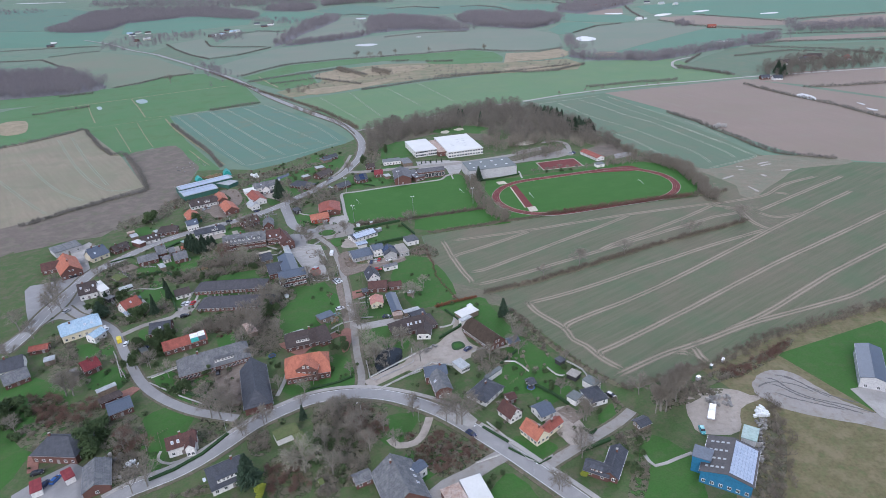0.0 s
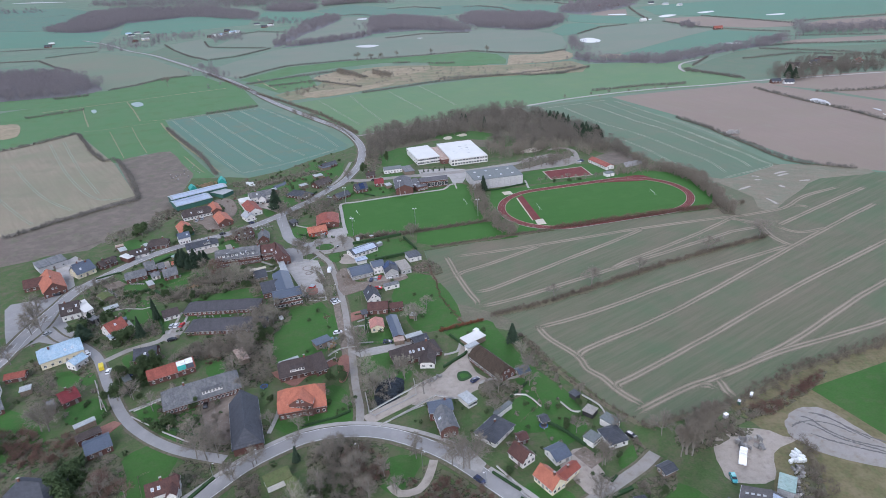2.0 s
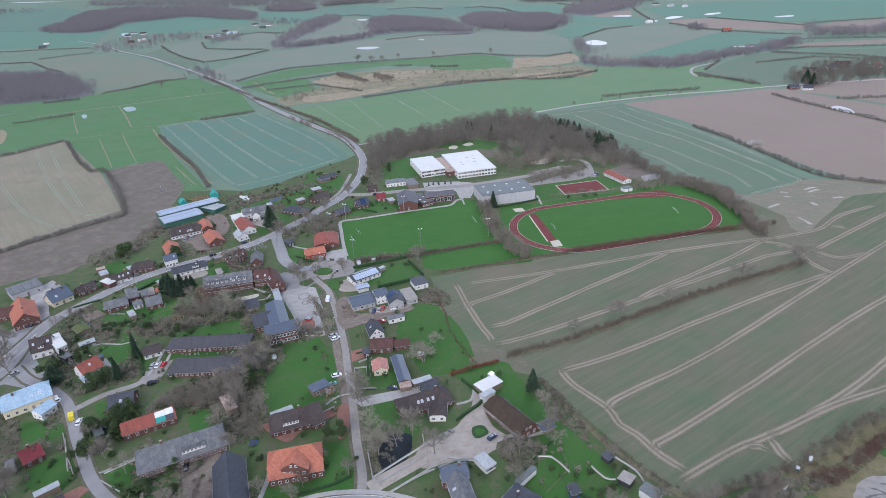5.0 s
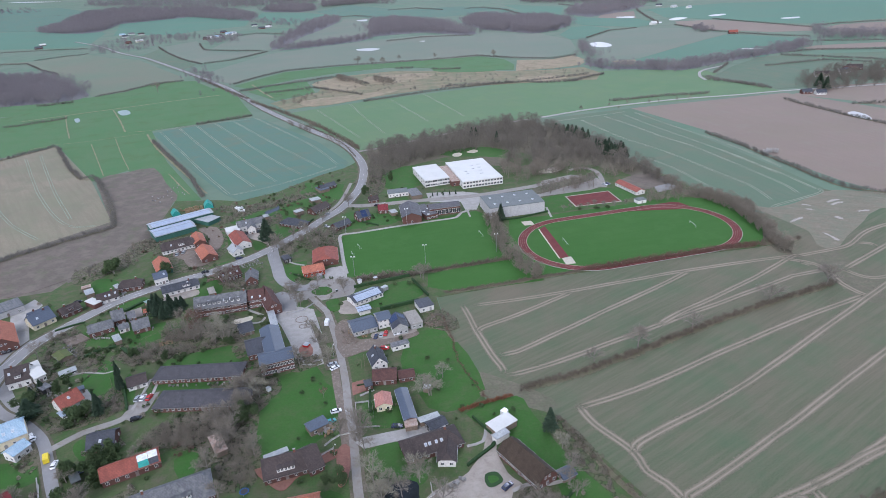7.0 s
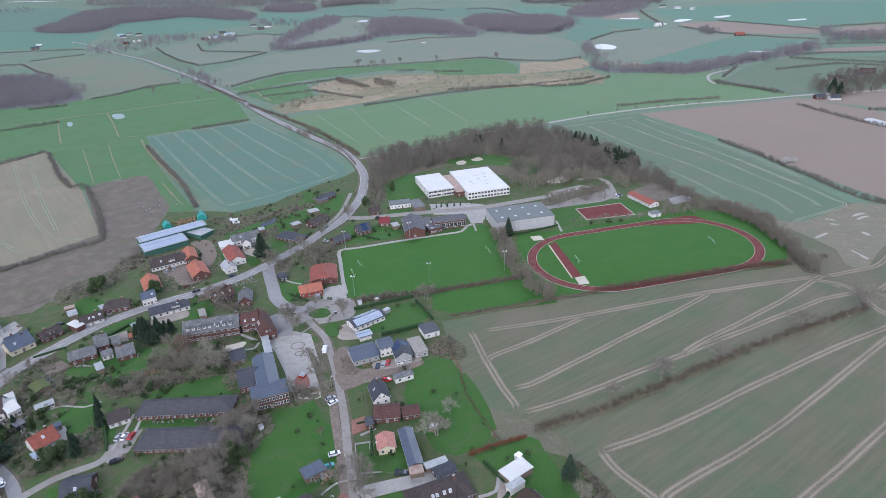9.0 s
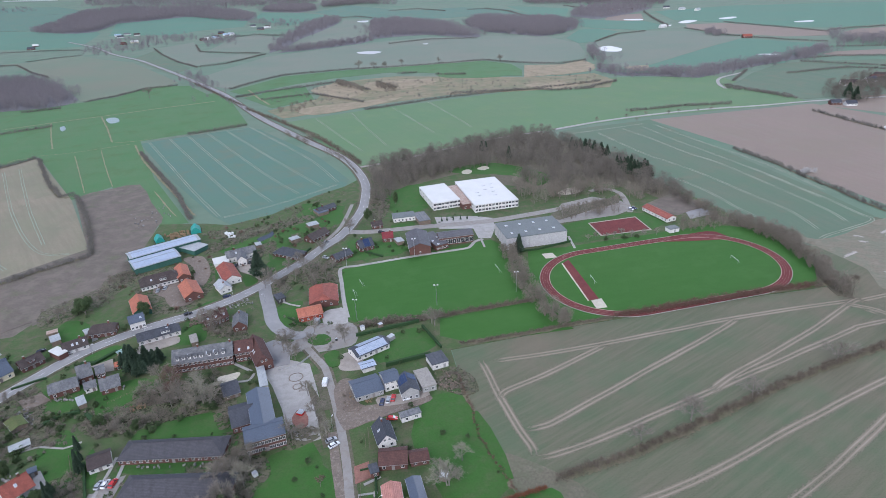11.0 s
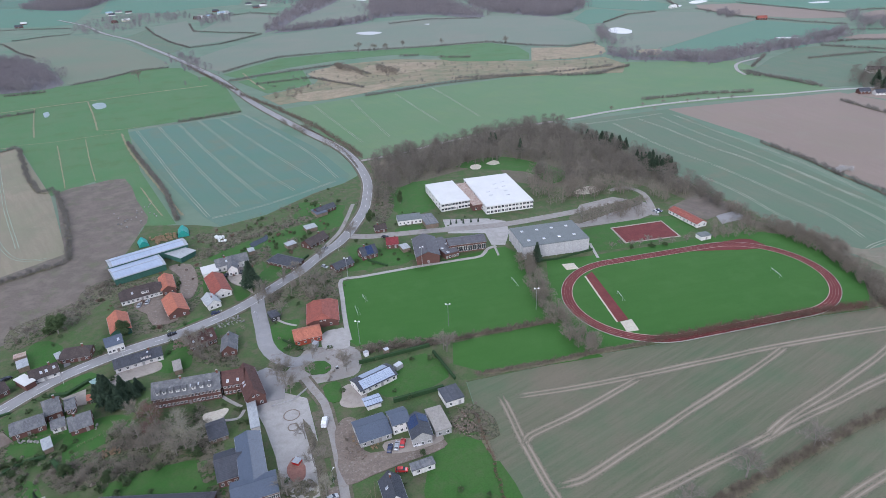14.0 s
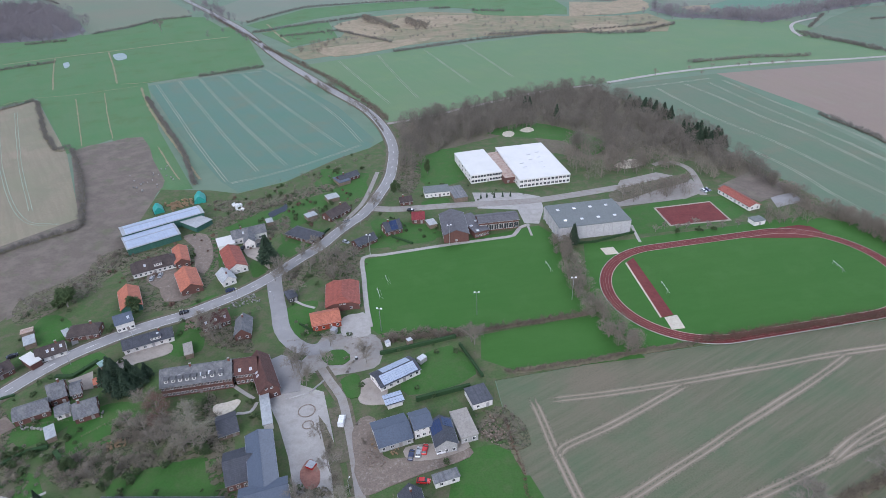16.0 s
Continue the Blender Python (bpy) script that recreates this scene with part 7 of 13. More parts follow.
for i in range(4):
    for k in range(4):
        box_part("rooflight", (0.75, 0.95, 0.12), pose(-6.3 + 4.1 * i, 1.6 + 1.55 * k, 7.25 - (1.6 + 1.55 * k) * 0.247, -13.9), ROOF["tin"], h)
wing(h, house('hall', 85.2, 148.9, 56.5, 5.4, 5.5, 6.6, 0.0, 'blue', 'bluewall', 'x', win=(2, 0), door=False, gable=(0, 0)))
wing(h, house('greenhouse', 107.1, 159.5, 55.7, 6.9, 4.6, 3.2, 0.0, 'greensheet', 'concrete', 'x', win=(0, 0), door=False, gable=(0, 0)))
h = house('hall', 171.2, 190.4, 60.0, 24.1, 8.4, 5.0, 1.2, 'blue', 'concrete', 'pale hall with a blue-grey sheet roof', category='hall', gable=(2, 2), win=(5, 5), door=False)
h = house('school', -76.4, 305.6, 18.0, 14.1, 9.2, 6.4, 2.0, 'blue', 'brick', 'brick school building with a blue-grey sheet roof', category='school', win=(11, 6), rows=2, gable=(3, 3), ww=1.3, wh=1.5)
wing(h, house('school', -80.3, 318.0, 108.5, 25.6, 8.2, 6.2, 1.5, 'blue', 'brick', 'x', rows=2, win=(6, 6), door=False))
wing(h, house('school', -88.4, 319.4, 20.1, 8.9, 13.3, 3.6, 3.3, 'slate', 'brick', 'x', win=(4, 3), door=False))
h = house('canopy', -86.4, 345.3, 18.8, 3.1, 17.5, 3.0, 0.0, 'tin', 'white', 'covered walkway with a pale sheet roof', category='canopy', win=(0, 0), door=False, gable=(0, 0))
h = house('old_school', -115.5, 361.4, 9.9, 25.7, 10.5, 5.6, 3.8, 'grey', 'brick', 'long two-storey brick building with a worn grey roof', rows=2, category='building', win=(16, 10), dormers=[(-10.5, -1, 1.3), (-8, -1, 1.3), (-5.5, -1, 1.3), (-3, -1, 1.3), (-0.5, -1, 1.3), (3, -1, 1.3), (6, -1, 1.3), (9, -1, 1.3)], gable_mat='white', lights=[(-6, -1, 0.5), (2, -1, 0.45), (5, -1, 0.5), (9, -1, 0.5)], chimneys=[(-2, 0), (12, 0)])
wing(h, house('old_school', -98.1, 365.1, 9.7, 8.1, 9.4, 5.4, 3.4, 'rust', 'brick', 'x', rows=2, win=(5, 4), door=False, lights=[(-2, -1, 0.3), (2, -1, 0.3)]))
wing(h, house('house', -90.8, 361.4, 115.4, 20.3, 7.3, 4.4, 3.5, 'rust', 'brick', 'x', win=(2, 3), door=False, lights=[(-2, 1, 0.4), (0, 1, 0.4)], hip=0.45, hip2=0.0))
h = house('hut', -98.3, 338.3, 24.0, 6.5, 9.6, 2.4, 2.4, 'slate', 'timber', 'timber playground house with a dark roof', category='shed', win=(2, 2))
h = house('row_house', -109.7, 303.7, -1.8, 38.3, 9.8, 2.8, 3.0, 'charcoal', 'brick', 'long brick row house with a dark hipped roof', win=(16, 10), group='row houses', hip=1.0)
h = house('row_house', -102.2, 284.6, -3.2, 38.4, 10.9, 2.8, 3.4, 'charcoal', 'brick', 'long brick row house with a dark hipped roof', win=(16, 10), group='row houses', hip=1.0)
h = house('garage', -136.1, 301.0, 25.9, 7.5, 8.2, 2.5, 1.8, 'brown', 'white', 'garage block with white doors and a brown roof', category='garage', win=(3, 0))
h = house('house', -183.9, 381.2, 31.5, 10.6, 7.2, 2.6, 2.6, 'brown', 'white', 'low white house with a dark brown roof', lights=[(-1, -1, 0.5), (1, -1, 0.5), (4, -1, 0.6)], win=(3, 3), chimneys=[(2.6, 0)])
wing(h, house('shed', -189.0, 375.5, 56.2, 4.2, 8.6, 3.0, 0.0, 'white', 'brick', 'x', win=(0, 0), door=False, gable=(0, 0)))
h = house('shed', -197.1, 388.2, 34.7, 4.1, 6.7, 2.6, 0.0, 'tin', 'timber', 'shed with a pale tin roof', category='shed', win=(0, 0), gable=(0, 0))
h = house('shed', -201.8, 394.6, 27.1, 4.5, 3.1, 2.6, 0.0, 'rusty', 'timber', 'shed with red and white roof sheets', category='shed', win=(0, 0), gable=(0, 0))
h = house('house', -175.9, 393.9, 10.3, 12.2, 7.5, 2.8, 2.9, 'brown', 'brick', 'brick house with a dark brown roof', win=(4, 3), chimneys=[(3.1, 0)], hip=0.6)
h = house('garage', -183.4, 392.4, 41.1, 2.4, 5.4, 2.7, 0.0, 'tin', 'timber', 'garage with a pale flat roof', category='garage', win=(0, 0), gable=(0, 0))
h = house('house', -161.2, 398.7, 29.5, 7.0, 7.4, 4.6, 2.3, 'blue', 'white', 'white house with a blue-grey roof', rows=1, lights=[(2, -1, 0.5)], win=(4, 3))
h = house('house', -145.8, 386.6, 25.5, 19.2, 7.0, 2.9, 2.4, 'slate', 'white', 'long low white house with a slate roof', dormers=[(3, -1, 4.0)], lights=[(4, -1, 0.7)], win=(6, 6), chimneys=[(4.8, 0)], hip2=0.5)
h = house('house', -172.3, 347.6, 27.1, 11.1, 7.5, 3.2, 2.4, 'grey', 'brick', 'old brick house with a patched grey roof', win=(3, 3), hip=0.3)
h = house('house', -167.4, 356.4, 30.6, 5.5, 9.3, 3.8, 3.4, 'grey', 'brick', 'old brick house with a lichened grey roof', win=(2, 2), chimneys=[(1.4, 0)])
h = house('shed', -161.2, 347.7, 28.2, 4.4, 5.6, 2.6, 1.3, 'grey', 'white', 'low outbuilding with a grey roof', category='shed', win=(2, 2))
h = house('house', -152.5, 347.7, 26.4, 7.5, 8.7, 3.0, 2.9, 'grey', 'brick', 'brick house with a streaked grey roof', win=(2, 2), chimneys=[(-1.5, 0)])
wing(h, house('shed', -161.6, 358.3, 26.8, 3.3, 7.1, 3.0, 1.7, 'grey', 'brick', 'x', door=False, win=(2, 2)))
h = house('shed', -155.7, 362.7, 24.5, 2.5, 3.8, 2.2, 0.9, 'orange', 'brick', 'small brick shed with an orange roof', category='shed', win=(1, 0))
h = house('shed', -160.1, 337.0, 35.9, 2.9, 6.6, 2.3, 0.0, 'tin', 'timber', 'garden shed with a pale roof', category='shed', win=(0, 0), gable=(0, 0))
h = house('shed', -158.5, 372.3, 49.9, 2.6, 3.3, 2.2, 0.0, 'greensheet', 'timber', 'small green-roofed shed by the hedge', category='shed', win=(0, 0), gable=(0, 0))
h = house('house', -209.1, 360.4, 51.1, 10.8, 10.0, 3.4, 3.6, 'blue', 'cream', 'cream house with a blue roof', lights=[(-2, -1, 0.5)], win=(3, 3), chimneys=[(2.7, 0)])
h = house('house', -198.6, 369.1, 50.3, 9.6, 6.7, 2.8, 2.4, 'brown', 'brick', 'brick house with a dark roof', dormers=[(0, -1, 3.0)], win=(3, 3), chimneys=[(-1.9, 0)])
h = house('house', -218.3, 343.4, 125.2, 23.1, 11.5, 4.0, 4.5, 'orange', 'brick', 'brick village inn with a bright orange-red roof', gable=(4, 2), win=(3, 3), chimneys=[(-4.6, 0)])
wing(h, house('house', -229.9, 346.1, 23.1, 9.9, 8.9, 3.0, 3.2, 'rust', 'brick', 'x', door=False, win=(3, 3)))
h = house('house', -210.9, 363.5, 44.8, 9.6, 8.7, 3.6, 3.2, 'blue', 'white', 'white house with a blue-grey roof', win=(3, 3), chimneys=[(-1.9, 0)])
h = house('shed', -236.0, 375.0, 42.9, 15.8, 12.8, 3.6, 0.0, 'grey', 'concrete', 'long grey flat-roofed village workshop', category='workshop', win=(3, 0), gable=(0, 0))
h = house('house', -184.7, 310.8, 50.9, 4.4, 10.5, 3.6, 1.9, 'white', 'white', 'white house near the square', win=(3, 2))
h = house('farmhouse', -167.1, 445.2, 27.3, 20.2, 9.4, 3.0, 3.7, 'brown', 'white', 'long white farmhouse with a dark brown roof', category='farmhouse', win=(9, 6), dormers=[(2, -1, 3.6)], lights=[(-4, -1, 0.5)], hip=0.6)
h = house('barn', -156.1, 452.7, 115.6, 16.1, 6.8, 3.6, 2.0, 'orange', 'brick', 'brick barn with an orange tiled roof', category='barn', gable=(2, 0), win=(5, 5))
h = house('barn', -144.2, 430.0, 119.6, 18.0, 9.5, 3.2, 2.7, 'orange', 'brick', 'brick barn with a wide orange tiled roof', category='barn', gable=(2, 0), win=(6, 5))
h = house('barn', -166.4, 416.1, 118.9, 16.7, 8.6, 3.2, 2.7, 'orange', 'greenwall', 'green barn with an orange tiled roof', category='barn', gable=(1, 0), win=(5, 5))
h = house('cattle_shed', -179.5, 489.0, 34.1, 43.0, 10.8, 5.0, 0.9, 'tin', 'greenwall', 'long cattle shed with pale solar-panelled roof', category='barn', win=(0, 0), gable=(0, 0), door=False, panels=[(-20, 20, -1, 26, 1, True), (-20, 20, 1, 26, 2, True)])
wing(h, house('cattle_shed', -179.5, 472.8, 34.5, 26.8, 15.3, 4.0, 0.9, 'tin', 'greenwall', 'x', win=(0, 0), gable=(0, 0), door=False, panels=[(-13, 12.5, -1, 16, 5, True), (-13, 12.5, 1, 16, 4, True)]))
h = house('shed', -161.1, 489.8, 57.2, 10.7, 13.8, 3.2, 0.0, 'tin', 'greenwall', 'farm shed with a pale white sheet roof', category='shed', win=(0, 0), gable=(0, 0))
h = house('house', -126.9, 473.5, 24.5, 17.5, 8.1, 4.0, 2.7, 'grey', 'white', 'white villa with a grey roof and a front gable', rows=1, win=(7, 5), lights=[(-3, -1, 0.5)], chimneys=[(-3.5, 0)])
wing(h, house('house', -124.9, 467.4, 106.8, 11.6, 5.0, 4.4, 2.3, 'grey', 'white', 'x', win=(0, 0), door=False))
h = house('barn', -127.8, 447.9, 117.7, 21.1, 9.3, 3.4, 2.5, 'red', 'white', 'barn with a red tiled roof and white front', category='barn', gable=(3, 0), win=(7, 6))
wing(h, house('barn', -137.1, 465.5, 25.8, 8.3, 9.6, 3.2, 0.0, 'white', 'white', 'x', win=(0, 0), door=False, gable=(0, 0)))
h = house('house', -126.8, 432.1, 125.2, 9.6, 6.3, 3.2, 2.1, 'tin', 'white', 'small white house with a pale roof', gable=(2, 1), win=(2, 2), chimneys=[(-1.9, 0)])
h = house('house', -96.6, 472.5, -29.7, 18.8, 9.4, 2.6, 2.7, 'slate', 'darkbrick', 'dark bungalow with a hipped roof', win=(6, 5), hip=1.0)
h = house('shed', -97.3, 493.9, 35.2, 5.8, 5.0, 2.5, 0.0, 'tin', 'timber', 'garden shed with a pale roof', category='shed', win=(0, 0), gable=(0, 0))
h = house('shed', -119.7, 488.9, 24.7, 3.4, 5.0, 2.3, 0.0, 'tin', 'timber', 'small garden shed with a pale roof', category='shed', win=(0, 0), gable=(0, 0))
h = house('house', -121.8, 398.5, 32.2, 11.4, 8.8, 3.0, 3.2, 'rust', 'brick', 'long brick house with a dark red roof', lights=[(-4, -1, 0.4), (0, -1, 0.4), (4, -1, 0.4)], win=(6, 4), chimneys=[(2.8, 0)])
h = house('house', -107.4, 392.4, 102.1, 11.2, 6.4, 3.2, 2.7, 'grey', 'brick', 'brick house with a lichened grey roof', gable=(2, 2), win=(3, 3), chimneys=[(2.8, 0)])
h = house('shed', -126.6, 379.5, 24.7, 3.1, 7.7, 2.4, 0.0, 'gravel', 'timber', 'old garden shed with a flat roof', category='shed', win=(0, 0), gable=(0, 0))
h = house('summer_house', -92.1, 415.7, 30.2, 4.2, 6.4, 2.6, 0.0, 'slate', 'darkwood', 'small dark garden pavilion', category='shed', win=(2, 0), gable=(0, 0))
h = house('house', -50.0, 475.3, 25.5, 9.1, 8.1, 3.2, 3.6, 'slate', 'brick', 'brick house with a slate roof and solar panels', panels=[(-1.5, 2.5, -1, 4, 2, False)], win=(3, 2), chimneys=[(-1.8, 0)])
h = house('house', -63.6, 463.3, 40.5, 11.8, 6.6, 2.6, 2.1, 'slate', 'brick', 'bungalow with a dark roof', win=(4, 3))
h = house('house', -36.0, 486.9, 3.2, 6.7, 7.6, 3.0, 2.6, 'wine', 'brick', 'brick house with a dull red roof', win=(2, 2), chimneys=[(1.7, 0)])
h = house('shed', -28.6, 480.0, 22.0, 4.3, 6.3, 2.6, 0.0, 'tin', 'timber', 'shed with a slatted pale roof', category='shed', win=(0, 0), gable=(0, 0))
h = house('gym', -16.5, 472.9, 95.5, 23.5, 12.9, 5.2, 2.6, 'schoolgrey', 'brick', 'brick gymnasium with a slate-grey roof', category='school', gable=(1, 0), win=(3, 3))
wing(h, house('gym', -6.0, 475.8, 24.8, 8.3, 20.9, 3.6, 0.0, 'schoolgrey', 'brick', 'x', win=(5, 0), door=False, gable=(0, 0)))
wing(h, house('gym', 6.9, 477.6, 8.4, 21.6, 9.5, 5.6, 1.5, 'schoolgrey', 'brick', 'x', win=(8, 4), door=False, rows=1, wh=3.2, ww=2.4))
for gx, gy in [(-12.8, 476.6), (-11.4, 471.5), (-9.8, 465.8), (-7.2, 471.8), (-4.5, 477.3), (-4.1, 466.7), (-13.9, 469.8)]:
    dome = box_part('rooflight', (1.3, 1.3, 0.3), h.matrix_basis.inverted() @ pose(gx, gy, 3.88, 0, 0, 24.8), FRAME, h)
    box_part('pane', (1.0, 1.0, 0.08), pose(0, 0, 0.304), SKYPANE, dome)
h = house('house', -83.1, 496.5, 52.2, 15.3, 7.7, 2.8, 2.6, 'brown', 'darkbrick', 'house with a dark brown roof behind trees', win=(5, 4), chimneys=[(3.8, 0)])
h = house('shed', -88.6, 516.8, 27.7, 7.0, 6.3, 2.5, 0.0, 'tin', 'timber', 'shed with a pale roof', category='shed', win=(0, 0), gable=(0, 0))
h = house('house', -82.9, 545.2, 39.2, 14.0, 5.7, 2.8, 1.9, 'slate', 'brick', 'house with a slate-blue roof', win=(5, 4), chimneys=[(-2.8, 0)])
wing(h, house('garage', -86.1, 541.3, 32.9, 7.5, 9.9, 2.5, 0.0, 'blue', 'timber', 'x', win=(0, 0), door=False, gable=(0, 0)))
h = house('house', -44.1, 508.6, 15.9, 7.0, 5.1, 2.6, 2.1, 'brown', 'brick', 'small brick house with a dark roof', win=(2, 2), chimneys=[(-1.4, 0)])
h = house('kindergarten', -68.2, 414.0, -81.8, 18.1, 14.6, 3.0, 3.2, 'red', 'brick', 'brick kindergarten with a red tiled roof', category='building', win=(6, 5), hip=0.5)
h = house('kindergarten', -73.2, 396.7, 16.9, 12.0, 9.3, 3.4, 2.1, 'orange', 'redwood', 'red timber building with a bright orange tiled roof', category='building', win=(4, 3))
h = house('pavilion', -26.0, 520.2, 8.6, 15.1, 9.4, 3.2, 0.0, 'flat', 'white', 'low white school pavilion with a flat roof', category='school', win=(6, 0), gable=(0, 0))
wing(h, house('pavilion', -13.4, 515.8, 14.7, 7.8, 16.3, 3.0, 0.0, 'grey', 'timber', 'x', win=(0, 0), door=False, gable=(0, 0)))
h = house('school', 0.4, 553.2, 14.3, 20.0, 38.4, 5.6, 0.0, 'white', 'white', 'white school block with bands of windows', category='school', win=(10, 6), rows=2, gable=(5, 5), ww=1.9, wh=1.6)
wing(h, house('school', 34.9, 552.9, 11.1, 32.1, 54.0, 5.6, 0.0, 'white', 'white', 'x', win=(13, 6), rows=2, gable=(5, 5), ww=1.9, wh=1.6, door=False))
wing(h, house('school', 15.4, 551.4, 13.7, 8.2, 41.2, 4.2, 0.0, 'rusty', 'brick', 'x', win=(2, 0), door=False, gable=(0, 0)))
box_part("rooflight", (2.6, 0.8, 0.3), pose(41.7, 2.1, 5.87), METAL, h)
box_part("rooflight", (2.6, 0.8, 0.3), pose(39.6, -5.9, 5.87), METAL, h)
box_part("rooflight", (2.6, 0.8, 0.3), pose(37.9, -13.8, 5.87), METAL, h)
box_part("rooflight", (2.6, 0.8, 0.3), pose(36.3, -21.5, 5.87), METAL, h)
box_part("rooflight", (2.6, 0.8, 0.3), pose(35.2, 0.4, 5.87), METAL, h)
box_part("rooflight", (2.6, 0.8, 0.3), pose(33.6, -7.7, 5.87), METAL, h)
box_part("rooflight", (2.6, 0.8, 0.3), pose(25.9, -11.8, 5.87), METAL, h)
box_part("rooflight", (2.6, 0.8, 0.3), pose(25.5, -17.9, 5.87), METAL, h)
h = house('sports_hall', 54.4, 474.5, 9.3, 38.4, 25.0, 7.8, 0.0, 'flat', 'concrete', 'large pale concrete sports hall with a flat grey roof', category='sports hall', win=(0, 0), door=False, gable=(0, 0))
h = house('changing_house', 145.4, 497.5, -71.0, 24.6, 7.4, 2.8, 1.5, 'red', 'white', 'long low changing house with a red roof', category='building', win=(8, 7))
h = house('hut', 144.0, 471.1, 15.2, 6.6, 5.1, 2.6, 0.0, 'flat', 'white', 'small white hut by the running track', category='hut', win=(1, 0), gable=(0, 0))
h = house('house', -41.0, 361.9, 33.2, 16.9, 8.7, 2.8, 1.6, 'slate', 'white', 'white house with a roof full of solar panels', panels=[(-7.2, 7.6, -1, 14, 5, True), (-5, 7, 1, 12, 3, True)], win=(6, 5))
h = house('carport', -40.9, 348.1, 21.6, 5.6, 4.8, 2.5, 0.4, 'slate', 'white', 'carport roofed with solar panels', category='carport', win=(0, 0), gable=(0, 0), door=False, panels=[(-3.6, 3.6, -1, 7, 2, True), (-3.6, 3.6, 1, 7, 2, True)])
h = house('house', -40.4, 332.7, 20.2, 11.7, 11.3, 3.0, 2.1, 'blue', 'grey', 'long grey house with a slate-blue roof', win=(4, 3))
wing(h, house('house', -30.6, 335.5, 19.5, 6.5, 7.7, 5.0, 1.6, 'blue', 'white', 'x', rows=2, win=(3, 2), door=False))
h = house('house', -22.9, 329.9, 102.4, 10.8, 7.1, 4.4, 2.2, 'slate', 'grey', 'grey house with dark roof and blue solar panels', panels=[(-1, 4.5, 1, 5, 4, False), (1, 4.8, -1, 4, 4, False)], gable=(3, 2), rows=1, win=(3, 3))
wing(h, house('house', -15.8, 334.9, 17.4, 5.9, 12.3, 3.0, 0.0, 'gravel', 'grey', 'x', win=(2, 0), door=False, gable=(0, 0)))
h = house('garage', -10.1, 348.4, 19.6, 7.4, 8.4, 3.0, 0.0, 'slate', 'white', 'garage with a dark slate-grey roof', category='garage', win=(2, 0), gable=(0, 0))
h = house('carport', -22.1, 313.8, 19.0, 8.0, 3.2, 2.6, 0.0, 'grey', 'white', 'white carport with a grey roof', category='carport', win=(2, 0), door=False, gable=(0, 0))
house('farmhouse', -557.5, 1942.4, 15, 18.0, 9.0, 3.2, 4.0, 'brown', 'white', 'farmhouse among the far fields', win=(3, 0), gable=(0, 0), door=False)
house('farmhouse', -532.6, 2009.7, -20, 18.0, 9.0, 3.2, 4.0, 'tin', 'white', 'farmhouse among the far fields', win=(3, 0), gable=(0, 0), door=False)
house('farmhouse', -576.3, 1891.6, -5, 18.0, 9.0, 3.2, 4.0, 'brown', 'brick', 'farmhouse among the far fields', win=(3, 0), gable=(0, 0), door=False)
house('farmhouse', -866.2, 2173.5, 26, 18.0, 9.0, 3.2, 4.0, 'brown', 'white', 'farmhouse among the far fields', win=(3, 0), gable=(0, 0), door=False)
house('farmhouse', -895.0, 2121.1, 35, 18.0, 9.0, 3.2, 4.0, 'slate', 'white', 'farmhouse among the far fields', win=(3, 0), gable=(0, 0), door=False)
house('farmhouse', 551.0, 870.8, 20, 18.0, 9.0, 3.2, 4.0, 'slate', 'white', 'farmhouse among the far fields', win=(3, 0), gable=(0, 0), door=False)
house('farmhouse', 580.1, 891.4, -20, 18.0, 9.0, 3.2, 4.0, 'brown', 'brick', 'farmhouse among the far fields', win=(3, 0), gable=(0, 0), door=False)
house('farmhouse', 562.8, 1582.4, 30, 18.0, 9.0, 3.2, 4.0, 'white', 'white', 'farmhouse among the far fields', win=(3, 0), gable=(0, 0), door=False)
house('farmhouse', 781.4, 2006.4, 10, 18.0, 9.0, 3.2, 4.0, 'tin', 'white', 'farmhouse among the far fields', win=(3, 0), gable=(0, 0), door=False)
house('farmhouse', 804.2, 1952.4, 35, 18.0, 9.0, 3.2, 4.0, 'tin', 'white', 'farmhouse among the far fields', win=(3, 0), gable=(0, 0), door=False)
house('farmhouse', 765.5, 2085.7, -15, 18.0, 9.0, 3.2, 4.0, 'slate', 'white', 'farmhouse among the far fields', win=(3, 0), gable=(0, 0), door=False)
house('farmhouse', -1042.7, 1904.9, 10, 18.0, 9.0, 3.2, 4.0, 'slate', 'brick', 'farmhouse among the far fields', win=(3, 0), gable=(0, 0), door=False)
house('farmhouse', 516.1, 859.5, -15, 18.0, 9.0, 3.2, 4.0, 'brown', 'white', 'farmhouse among the far fields', win=(3, 0), gable=(0, 0), door=False)
house('farmhouse', 606.4, 861.6, 35, 18.0, 9.0, 3.2, 4.0, 'red', 'white', 'farmhouse among the far fields', win=(3, 0), gable=(0, 0), door=False)
house('farmhouse', -465.4, 2191.7, -20, 18.0, 9.0, 3.2, 4.0, 'brown', 'white', 'farmhouse among the far fields', win=(3, 0), gable=(0, 0), door=False)
house('farmhouse', -527.0, 2258.1, 15, 18.0, 9.0, 3.2, 4.0, 'slate', 'white', 'farmhouse among the far fields', win=(3, 0), gable=(0, 0), door=False)

# ---- roof lights and wall piers of the sports hall ----

